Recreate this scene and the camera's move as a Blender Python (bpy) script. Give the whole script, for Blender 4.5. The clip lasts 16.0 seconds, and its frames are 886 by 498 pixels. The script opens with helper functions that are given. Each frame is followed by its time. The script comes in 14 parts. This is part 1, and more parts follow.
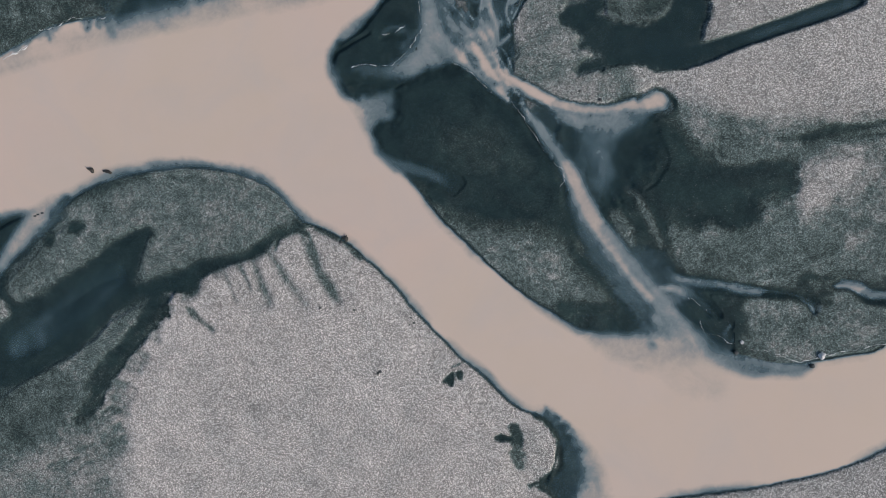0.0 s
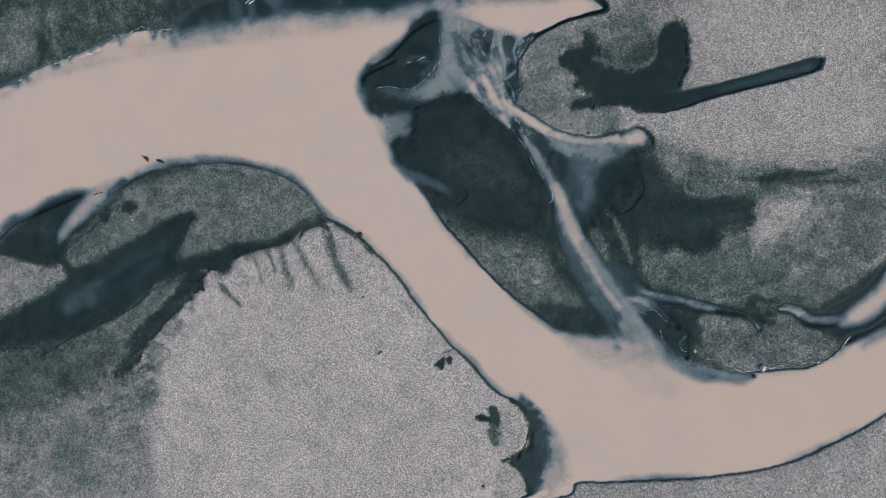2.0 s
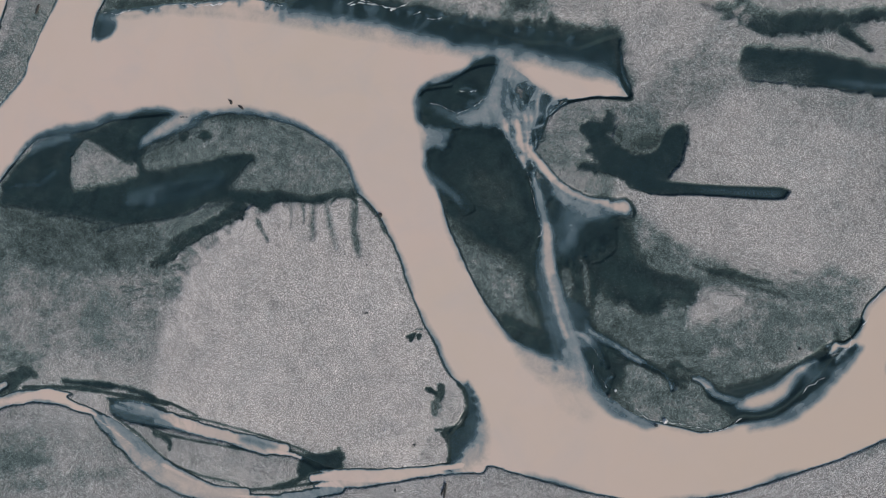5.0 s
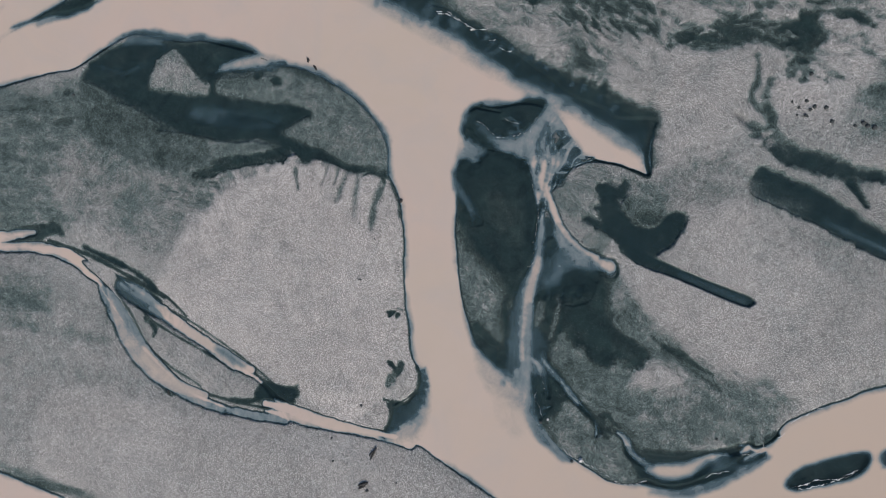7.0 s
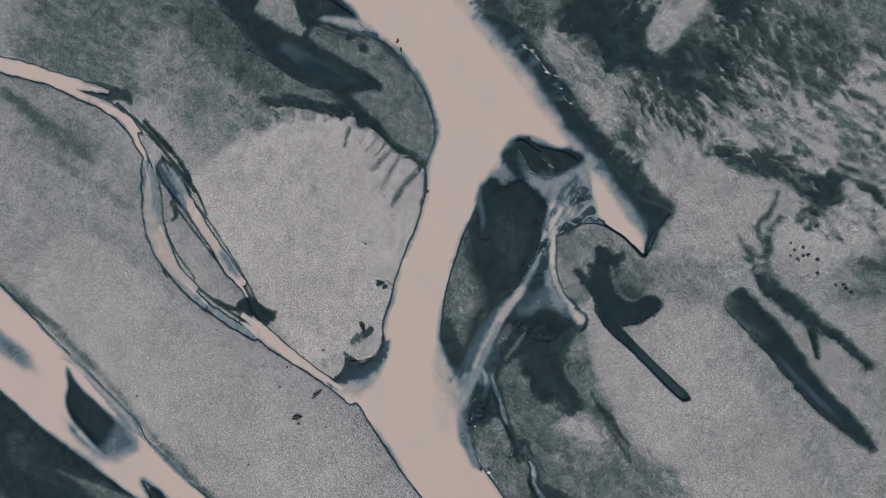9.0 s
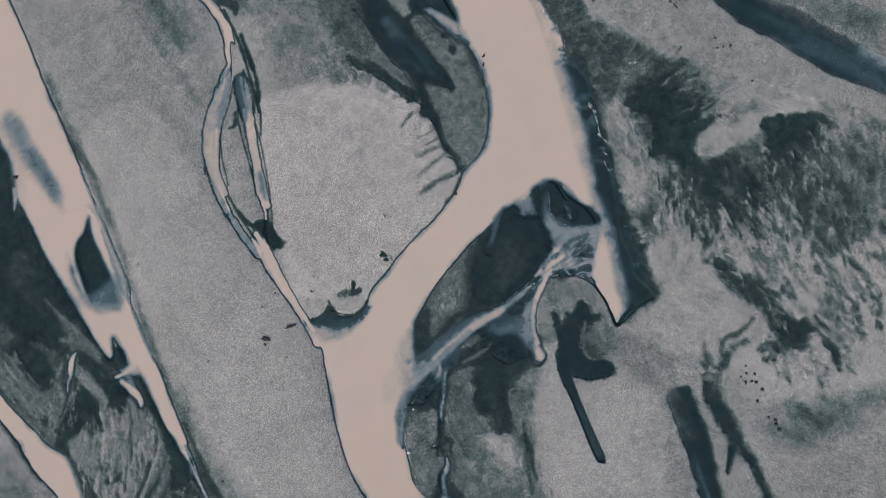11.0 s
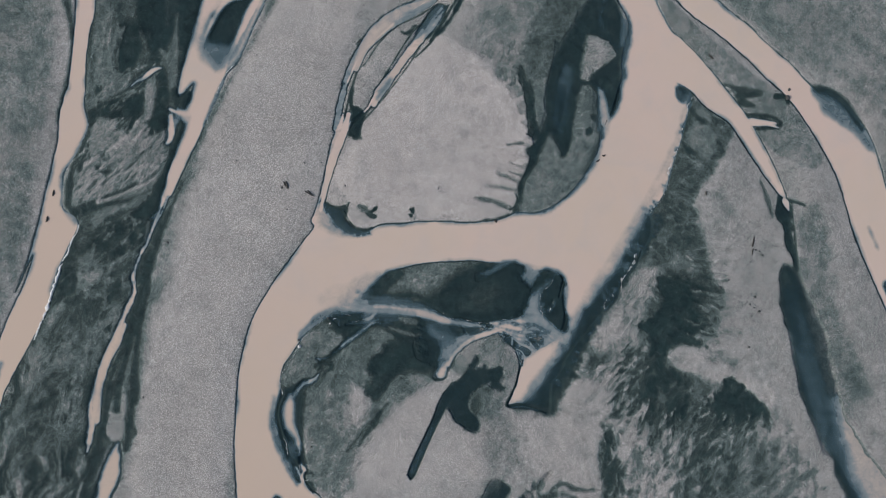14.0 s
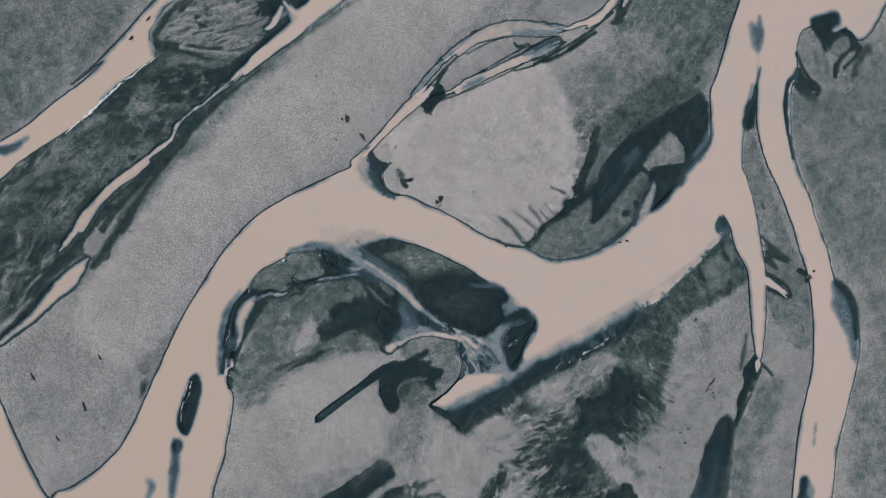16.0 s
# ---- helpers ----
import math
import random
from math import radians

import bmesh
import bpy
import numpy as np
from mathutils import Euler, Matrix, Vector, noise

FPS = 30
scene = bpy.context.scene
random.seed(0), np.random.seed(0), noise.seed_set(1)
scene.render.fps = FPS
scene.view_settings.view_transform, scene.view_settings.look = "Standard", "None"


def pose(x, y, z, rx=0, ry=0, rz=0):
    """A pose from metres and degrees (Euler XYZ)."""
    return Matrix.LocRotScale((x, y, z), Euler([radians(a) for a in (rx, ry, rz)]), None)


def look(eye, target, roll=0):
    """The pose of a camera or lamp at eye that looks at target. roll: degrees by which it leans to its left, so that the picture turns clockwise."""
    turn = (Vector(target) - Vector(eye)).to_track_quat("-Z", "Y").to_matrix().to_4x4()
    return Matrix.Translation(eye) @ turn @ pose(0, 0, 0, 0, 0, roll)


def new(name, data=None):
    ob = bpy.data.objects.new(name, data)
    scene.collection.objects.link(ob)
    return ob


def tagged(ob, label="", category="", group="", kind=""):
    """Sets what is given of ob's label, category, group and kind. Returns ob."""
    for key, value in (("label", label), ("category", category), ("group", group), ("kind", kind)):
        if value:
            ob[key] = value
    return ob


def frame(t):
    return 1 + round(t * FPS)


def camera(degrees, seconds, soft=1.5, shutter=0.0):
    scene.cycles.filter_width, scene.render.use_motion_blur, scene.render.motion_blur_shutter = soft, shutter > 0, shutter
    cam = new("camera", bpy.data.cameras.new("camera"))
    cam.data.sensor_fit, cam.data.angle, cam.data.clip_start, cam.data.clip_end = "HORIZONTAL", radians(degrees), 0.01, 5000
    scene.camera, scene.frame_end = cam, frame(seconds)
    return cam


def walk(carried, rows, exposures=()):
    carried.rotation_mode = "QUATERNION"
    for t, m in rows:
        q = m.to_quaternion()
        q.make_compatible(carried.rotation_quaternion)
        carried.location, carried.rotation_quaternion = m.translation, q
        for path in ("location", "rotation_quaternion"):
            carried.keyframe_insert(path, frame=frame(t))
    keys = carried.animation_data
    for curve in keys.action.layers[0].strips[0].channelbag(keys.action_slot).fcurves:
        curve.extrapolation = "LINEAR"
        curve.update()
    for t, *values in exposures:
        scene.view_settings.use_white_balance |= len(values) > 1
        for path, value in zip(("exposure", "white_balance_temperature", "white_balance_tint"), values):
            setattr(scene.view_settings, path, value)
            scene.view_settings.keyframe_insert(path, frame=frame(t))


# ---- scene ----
cam = camera(69.71, 16.0, soft=1.0)
# seconds, metres, degrees: a drone that looks straight down, climbs and turns
ROWS = [
    (0.0, 0.21, -0.22, 61.28, -1.37, 3.49, -0.01),
    (0.5, 0.50, -0.28, 63.73, -1.17, 3.65, 0.79),
    (1.0, 0.77, -0.31, 66.12, -0.95, 3.80, 1.87),
    (1.5, 1.06, -0.38, 68.51, -0.74, 3.94, 3.14),
    (2.0, 1.44, -0.52, 70.90, -0.50, 4.12, 4.50),
    (2.5, 1.87, -0.65, 73.31, -0.28, 4.25, 6.14),
    (3.0, 2.26, -0.81, 75.77, 0.03, 4.34, 8.43),
    (3.5, 2.66, -1.00, 78.19, 0.38, 4.44, 11.18),
    (4.0, 3.11, -1.08, 80.58, 0.70, 4.59, 14.39),
    (4.5, 3.61, -1.05, 82.97, 1.03, 4.69, 18.07),
    (5.0, 4.08, -0.95, 85.38, 1.38, 4.82, 22.12),
    (5.5, 4.55, -0.79, 87.78, 1.73, 4.93, 26.52),
    (6.0, 5.02, -0.61, 90.17, 2.12, 4.98, 31.25),
    (6.5, 5.54, -0.45, 92.51, 2.54, 4.95, 36.19),
    (7.0, 5.96, -0.35, 94.86, 3.02, 4.85, 41.59),
    (7.5, 6.38, -0.38, 97.20, 3.54, 4.65, 47.15),
    (8.0, 6.90, -0.35, 99.50, 4.04, 4.41, 52.71),
    (8.5, 7.42, -0.39, 101.81, 4.53, 4.09, 58.32),
    (9.0, 7.88, -0.43, 104.12, 4.98, 3.73, 63.93),
    (9.5, 8.42, -0.50, 106.40, 5.44, 3.36, 69.58),
    (10.0, 8.79, -0.54, 108.72, 5.78, 2.92, 75.28),
    (10.5, 9.18, -0.55, 111.07, 6.06, 2.46, 80.74),
    (11.0, 9.51, -0.60, 113.38, 6.28, 1.88, 86.55),
    (11.5, 9.81, -0.71, 115.67, 6.41, 1.19, 92.77),
    (12.0, 10.10, -0.90, 117.95, 6.45, 0.38, 99.64),
    (12.5, 10.38, -1.17, 120.26, 6.34, -0.53, 107.23),
    (13.0, 10.83, -1.45, 122.55, 6.13, -1.51, 115.62),
    (13.5, 11.31, -1.75, 124.84, 5.71, -2.48, 124.60),
    (14.0, 11.78, -2.05, 127.12, 5.08, -3.32, 133.59),
    (14.5, 12.20, -2.15, 129.31, 4.41, -3.95, 141.91),
    (15.0, 12.48, -2.18, 131.13, 3.77, -4.43, 149.15),
    (15.5, 12.64, -2.34, 132.25, 3.08, -4.80, 155.65),
    (16.0, 12.72, -2.50, 132.93, 2.30, -5.06, 162.42),
]
walk(cam, [(t, pose(x, y, z, rx, ry, rz)) for t, x, y, z, rx, ry, rz in ROWS])

# ---- sky and sun: bright high overcast ----
world = bpy.data.worlds.new("sky")
scene.world = world
world.use_nodes = True
sky = world.node_tree.nodes.new("ShaderNodeTexSky")
sky.sky_type = "NISHITA"
sky.sun_disc = False
sky.sun_elevation, sky.sun_rotation = radians(36), radians(120)
world.node_tree.links.new(sky.outputs["Color"], world.node_tree.nodes["Background"].inputs["Color"])
world.node_tree.nodes["Background"].inputs["Strength"].default_value = 0.12
sun = new("sun", bpy.data.lights.new("sun", "SUN"))
sun.data.energy, sun.data.angle, sun.data.color = 3.0, radians(12), (1.0, 0.93, 0.86)
sun.matrix_world = look((80, -45, 66), (0, 0, 0))
scene.view_settings.exposure = 0.0


# ---- materials ----
def material(name):
    m = bpy.data.materials.new(name)
    m.use_nodes = True
    m.node_tree.nodes.clear()
    return m, m.node_tree


class Nodes:
    """Short hand for building a node tree."""

    def __init__(self, tree):
        self.tree = tree

    def add(self, kind, inputs=(), attribute_name="", operation="", use_clamp=False, interpolation_type="", blend_type=""):
        n = self.tree.nodes.new("ShaderNode" + kind)
        if attribute_name:
            n.attribute_name = attribute_name
        if operation:
            n.operation, n.use_clamp = operation, use_clamp
        if interpolation_type:
            n.interpolation_type = interpolation_type
        if blend_type:
            n.blend_type = blend_type
        for key, value in dict(inputs).items():
            if isinstance(value, bpy.types.NodeSocket):
                self.tree.links.new(value, n.inputs[key])
            else:
                n.inputs[key].default_value = value
        return n

    def attribute(self, name):
        return self.add("Attribute", attribute_name=name).outputs["Fac"]

    def math(self, op, a, b=0.0, clamp=False):
        return self.add("Math", {0: a, 1: b}, operation=op, use_clamp=clamp).outputs[0]

    def noise(self, scale, detail=2.0, rough=0.5, vector=None, distortion=0.0):
        ins = {"Scale": scale, "Detail": detail, "Roughness": rough, "Distortion": distortion}
        if vector is not None:
            ins["Vector"] = vector
        return self.add("TexNoise", ins).outputs["Fac"]

    def remap(self, x, a, b, c=0.0, d=1.0, smooth=False):
        return self.add("MapRange", {"Value": x, "From Min": a, "From Max": b, "To Min": c, "To Max": d},
                        interpolation_type="SMOOTHSTEP" if smooth else "LINEAR").outputs["Result"]

    def mix(self, fac, a, b, blend="MIX"):
        return self.add("MixRGB", {"Fac": fac, "Color1": a, "Color2": b}, blend_type=blend).outputs["Color"]

    def place(self):
        return self.add("NewGeometry").outputs["Position"]


def sand_material():
    """Fine glittering gravel and silt: pale when dry, nearly black when soaked, bluish under clear water."""
    m, tree = material("gravel_and_silt")
    k = Nodes(tree)
    at = k.place()
    wet, blue = k.attribute("wet"), k.attribute("blue")
    broad = k.noise(0.06, 4, 0.55, at)
    patch = k.noise(0.5, 5, 0.6, at)
    fine = k.noise(2.6, 2, 0.6, at)
    grit = k.noise(9.0, 3, 0.7, at)
    stones = k.add("TexVoronoi", {"Vector": at, "Scale": 14.5, "Randomness": 1.0})
    shade = k.add("SeparateColor", {"Color": stones.outputs["Color"]}).outputs[0]
    # the wet edge breaks up along the grain of the bed
    half = k.math("MULTIPLY", wet, k.math("SUBTRACT", 1.0, wet))
    fray = k.math("ADD", 0.2, k.math("MULTIPLY", half, 4.0))
    w = k.math("ADD", k.math("MULTIPLY", k.math("SUBTRACT", patch, 0.5), 0.30), k.math("MULTIPLY", k.math("SUBTRACT", fine, 0.5), 0.36))
    w = k.math("ADD", w, k.math("MULTIPLY", k.math("SUBTRACT", grit, 0.5), 0.06))
    w = k.math("ADD", wet, k.math("MULTIPLY", w, fray), True)
    ramp = k.add("ValToRGB", {"Fac": w})
    e = ramp.color_ramp.elements
    e[0].position, e[0].color = 0.0, (0.430, 0.395, 0.366, 1)
    e[1].position, e[1].color = 1.0, (0.0203, 0.0372, 0.0380, 1)
    for place, colour in ((0.25, (0.264, 0.260, 0.245, 1)), (0.5, (0.105, 0.134, 0.127, 1)), (0.75, (0.045, 0.0625, 0.059, 1))):
        x = e.new(place)
        x.color = colour
    base = ramp.outputs["Color"]
    # pebble by pebble
    speck = k.math("ADD", 0.46, k.math("MULTIPLY", k.math("POWER", shade, 2.2), 1.73))
    speck = k.math("MULTIPLY", speck, k.remap(k.noise(5.5, 2, 0.6, at), 0.3, 0.7, 0.84, 1.16))
    calm = k.remap(w, 0.72, 1.0, 0.0, 0.7)
    speck = k.math("ADD", speck, k.math("MULTIPLY", k.math("SUBTRACT", 1.0, speck), calm))
    base = k.mix(1.0, base, k.add("CombineColor", {0: speck, 1: speck, 2: speck}).outputs[0], "MULTIPLY")
    tone = k.remap(broad, 0.3, 0.7, 0.9, 1.1)
    base = k.mix(1.0, base, k.add("CombineColor", {0: tone, 1: tone, 2: k.math("MULTIPLY", tone, 0.99)}).outputs[0], "MULTIPLY")
    # soaked silt is darker and greener in clouds
    murk = k.remap(k.noise(0.45, 5, 0.65, at, 0.6), 0.32, 0.7, 0.62, 1.3)
    murk = k.math("ADD", 1.0, k.math("MULTIPLY", k.math("SUBTRACT", murk, 1.0), k.remap(w, 0.6, 0.95)))
    base = k.mix(1.0, base, k.add("CombineColor", {0: murk, 1: murk, 2: k.math("POWER", murk, 0.85)}).outputs[0], "MULTIPLY")
    # sun sparkle on single pebbles, put into the base colour as near-white specks
    glint = k.math("MULTIPLY", k.remap(shade, 0.9, 0.95), k.remap(wet, 0.7, 0.1))
    glint = k.math("MAXIMUM", glint, k.math("MULTIPLY", k.remap(shade, 0.992, 0.996), k.remap(blue, 0.2, 0.05, 0.0, 0.4)))
    base = k.mix(k.math("MULTIPLY", glint, 0.28), base, (0.72, 0.71, 0.69, 1))
    base = k.mix(k.math("MULTIPLY", blue, 0.85, True), base, (0.0215, 0.0415, 0.0482, 1))
    rough = k.remap(w, 0.3, 1.0, 0.92, 0.5)
    height = k.math("ADD", k.math("MULTIPLY", stones.outputs["Distance"], -0.5), k.math("MULTIPLY", grit, 0.6))
    bump = k.add("Bump", {"Strength": 0.5, "Distance": 0.05, "Height": height})
    b = k.add("BsdfPrincipled", {"Base Color": base, "Roughness": rough, "Normal": bump.outputs[0], "Specular IOR Level": 0.04})
    k.tree.links.new(b.outputs[0], k.add("OutputMaterial").inputs["Surface"])
    return m


def water_material():
    """Glacier milk: opaque where the silt is thick, clear and blue where it thins out."""
    m, tree = material("silty_water")
    k = Nodes(tree)
    at = k.place()
    silt, blue = k.attribute("silt"), k.attribute("blue")
    curl = k.noise(0.4, 5, 0.6, at, 1.0)
    wisp = k.noise(1.6, 3, 0.55, at, 1.5)
    # wisps show most where milk and clear water mingle
    stir = k.math("MULTIPLY", k.math("MULTIPLY", silt, k.math("SUBTRACT", 1.0, silt)), 1.7)
    s = k.math("ADD", silt, k.math("MULTIPLY", k.math("MULTIPLY", k.math("SUBTRACT", curl, 0.5), 0.9), stir))
    s = k.math("ADD", s, k.math("MULTIPLY", k.math("MULTIPLY", k.math("SUBTRACT", wisp, 0.5), 0.35), stir))
    s = k.remap(s, 0.06, 0.92)
    s = k.math("MULTIPLY", s, k.remap(silt, 0.0, 0.12), True)
    broad = k.noise(0.03, 3, 0.5, at)
    flow = k.noise(0.25, 3, 0.5, at, 0.5)
    milk = k.mix(k.remap(broad, 0.38, 0.62), (0.581, 0.443, 0.369, 1), (0.550, 0.438, 0.351, 1))
    milk = k.mix(k.remap(flow, 0.35, 0.7, 0, 0.55), milk, (0.566, 0.452, 0.378, 1))
    cloud = k.noise(0.11, 4, 0.6, at, 0.8)
    milk = k.mix(k.remap(cloud, 0.48, 0.72, 0, 0.4), milk, (0.474, 0.415, 0.374, 1))
    # browner silt in the lower reaches
    reach = k.add("SeparateXYZ", {"Vector": at}).outputs["X"]
    milk = k.mix(k.remap(reach, 10, 60, 0.0, 0.8), milk, (0.533, 0.413, 0.318, 1))
    ramp = k.add("ValToRGB", {"Fac": s})
    e = ramp.color_ramp.elements
    e[0].position, e[0].color = 0.0, (0.0215, 0.0425, 0.0478, 1)
    e[1].position, e[1].color = 0.9, (0.43, 0.38, 0.33, 1)
    for place, tone in ((0.2, (0.037, 0.075, 0.090, 1)), (0.42, (0.114, 0.180, 0.204, 1)), (0.66, (0.255, 0.302, 0.308, 1))):
        x = e.new(place)
        x.color = tone
    colour = k.mix(k.remap(s, 0.72, 1.0), ramp.outputs["Color"], milk)
    cover = k.math("MAXIMUM", k.math("POWER", s, 0.75, True), k.math("MULTIPLY", blue, 0.4))
    ripple = k.add("Bump", {"Strength": 0.06, "Distance": 0.05, "Height": k.noise(3.0, 3, 0.5, at)})
    b = k.add("BsdfPrincipled", {"Base Color": colour, "Roughness": 0.28, "IOR": 1.33, "Normal": ripple.outputs[0], "Specular IOR Level": 0.25})
    t = k.add("BsdfTransparent")
    mixed = k.add("MixShader", {0: cover, 1: t.outputs[0], 2: b.outputs[0]})
    k.tree.links.new(mixed.outputs[0], k.add("OutputMaterial").inputs["Surface"])
    return m


SAND, WATER = sand_material(), water_material()

# ---- plan: banks, channels and stains, metres ----
BANK_WEST = [(-90, -53.2), (-80.2, -37.2), (-76.1, -31.7), (-70, -22.9), (-67.3, -19.7), (-65.7, -15), (-63.5, -9.2), (-59.8, -6.9), (-56.4, -4.7), (-53.6, -2.3),
    (-49.5, -0.3), (-46.3, 1.3), (-42.6, 2.3), (-46.4, 0.6), (-42.2, 2.2), (-40.6, 3.4), (-38.3, 4.7), (-36.1, 5.4), (-33.5, 5.9), (-30.6, 6.3),
    (-28.3, 6.4), (-24.9, 6), (-22.1, 5.2), (-19.8, 3.9), (-18.4, 2.4), (-17.3, 1.1)]
BANK_BAR = [(-16.3, 0.7), (-14.5, -0), (-12.8, -1.1), (-11.1, -2.6), (-9.6, -3.9), (-8.1, -5.4), (-6.2, -7.7), (-4.8, -9.1), (-3.5, -10.4), (-1.7, -12.3),
    (0.1, -13.6), (2, -15.6), (3.6, -16.9), (5.3, -17.5), (6.4, -18.3), (7, -19), (7.6, -20.1), (7.7, -21.5), (7.4, -22.8), (6.2, -24), (7, -24.2),
    (7.6, -20.2), (7.4, -21.9), (6.7, -24), (7.5, -25.9), (8.2, -27.7), (9.4, -28.2), (12.2, -27)]
BANK_SOUTH = [(13.3, -26.1), (15.1, -25.7), (15.1, -25.8), (19.8, -25.2), (26.4, -24.1), (32.8, -22.5), (37.1, -20.6), (41.8, -17.7), (46.3, -14.1), (51.1, -9.7),
    (54.4, -6.6), (59.1, -1.4), (63.7, 4), (68.1, 9.2), (71.8, 13.1), (75.1, 15.5), (79.5, 17.5), (83.9, 18.7), (87, 18.8), (88.9, 19.1), (90.4, 11.6),
    (92, -0.8), (94.1, -17.4), (119.8, -16.6), (129.5, 18.3), (112.5, 47.1), (71.4, 56.7)]
BANK_EAST = [(62.5, 37.8), (58.6, 28.5), (54.8, 22.9), (53.4, 19.8), (51.7, 16.9), (50.6, 14.4), (49.5, 11.6), (49.6, 8.7), (49.1, 6.6), (48, 3), (47.3, 1),
    (46.3, -1.5), (45.1, -4.1), (43.3, -6.1), (40.6, -7.5), (39.2, -9.5), (37, -11.1), (34.6, -11.6), (32.1, -12), (30, -12.4), (27.5, -12.5),
    (24.9, -11.9), (23.1, -11.2), (21.3, -9.2), (18.1, -7.2)]
BANK_ISLE = [(18.8, -10.4), (16.2, -10.3), (13.5, -10.1), (11.4, -9.8), (9.8, -9.4), (8.3, -8.6), (6.9, -7.7), (5.1, -6.6), (2.9, -5), (0.9, -3.3), (-0.6, -1.8),
    (-3.5, 1), (-4.8, 2.5), (-6.4, 4.4), (-8.1, 6.2), (-9.6, 7.9), (-10.1, 9.2), (-10.5, 10.4), (-11.8, 12.7), (-12.8, 13.4), (-13.4, 14.9),
    (-14.2, 15.8), (-14, 16.7), (-13.7, 17.3), (-12.2, 18.2), (-10.7, 19.2), (-13.3, 18.1), (-11.1, 19.7), (-9.4, 21.8), (-7.2, 23.5), (-4.9, 24.2),
    (-2.4, 23.9), (-0.1, 23.1), (1.8, 22.5), (2.9, 22)]
BANK_SPIT = [(4.5, 23), (3.1, 20.1), (3.7, 21.5), (5.4, 23), (7.8, 24.5), (10, 25.3), (12, 26.2), (11.6, 27.4), (9.8, 29.5), (8.5, 31.7), (7.4, 33.2),
    (3.3, 29.9), (0.7, 29.7), (-4.4, 28.1), (-9.9, 28), (-15.2, 27.6), (-20.3, 27), (-26.5, 26.2), (-29.8, 24.6)]
BANK_NORTH = [(-26.6, 26.1), (-29.5, 25.5), (-33, 24.6), (-35.6, 22.7), (-36.7, 21.4), (-41.3, 20.6), (-44.1, 19.5), (-48.3, 17.3), (-51.9, 15.9), (-54.7, 14.4),
    (-57.5, 13), (-61.1, 11.2), (-61.1, 8.2), (-61.3, 6.4), (-64.5, 5.6)]
BANK_SPLIT = [(-67.6, 4.5), (-68.5, -0.7), (-70.2, -5.9), (-72.5, -10.5), (-74.5, -13.4), (-76.9, -16.3), (-78.8, -20.2), (-82.9, -28.5), (-91.4, -36.8),
    (-97.7, -51.2)]
BRANCH_EAST = [(-58.9, -0.1), (-60.6, 5), (-61.9, 10.1), (-61.5, 13.9), (-61.9, 17), (-62.5, 20.7), (-61.3, 25.6), (-60.1, 30.4), (-59.1, 34.8), (-58.6, 38.9),
    (-59.3, 39.7), (-61.5, 35.6), (-63.9, 29.9), (-65.8, 24.4), (-66.8, 20.3), (-67.5, 15.6), (-68.1, 11.9), (-68.8, 4.9), (-68.6, -1), (-66, -3.1)]
CHANNEL_EAST = [(-90.6, -53), (-84.1, -36.1), (-81.9, -28.7), (-75.9, -12), (-74.6, -5.5), (-74.6, 0.2), (-75.4, 5.9), (-75.7, 10.3), (-75.8, 15.7), (-75.5, 19.5),
    (-75.7, 25.5), (-74.4, 32.4), (-72.8, 38), (-70.1, 45), (-66.5, 50.9), (-63.7, 55.1), (-60.7, 61), (-56.4, 70.3), (-53.6, 75.8), (-48.6, 81.1),
    (-41.6, 89), (-36.3, 95.3), (-45.8, 101.4), (-51.4, 95.3), (-57.5, 86.6), (-65, 73.3), (-69.5, 64), (-76, 54), (-79.5, 48.9), (-82.6, 42.5),
    (-83.6, 35.4), (-83.1, 31.6), (-81.2, 28.8), (-81.7, 21.5), (-81.4, 15.6), (-81.5, 9.4), (-80.9, 2.1), (-81.9, -4.9), (-85.2, -14.6), (-87.2, -16.6),
    (-89.2, -21.3), (-92, -24.5), (-94.9, -26.2), (-99.1, -26), (-102.3, -23), (-104.6, -20.9), (-107.6, -21.6), (-111.7, -25.1), (-120.8, -34.2),
    (-124.3, -44.2)]
BRAID_INNER = [(-83.2, -111.9), (-62.5, -101.3), (-45.8, -92.8), (-36, -87.9), (-29.4, -85.1), (-23.6, -82.6), (-17.4, -81.4), (-12.6, -79), (-6.4, -76.1),
    (-1, -73), (3.6, -70.3), (10.2, -66.4), (12.7, -64.5), (12.4, -63.6), (8.9, -63.8), (11.4, -62.4), (14.5, -60.6), (14.6, -59.7), (18.4, -57.5),
    (22.4, -55.6), (26.2, -53.7), (28.4, -51.6), (28.3, -50.5), (25.5, -51.5), (20.9, -53.3), (16.2, -55.1), (12.4, -56.8), (7.1, -58.9), (3, -60.7),
    (-0, -60.8), (-4.9, -62.8), (-12, -65.6), (-18.3, -68.4), (-24.9, -70.8), (-32.9, -74.1), (-39.5, -77), (-49.6, -80.9), (-66.6, -88.4),
    (-87.7, -97.9)]
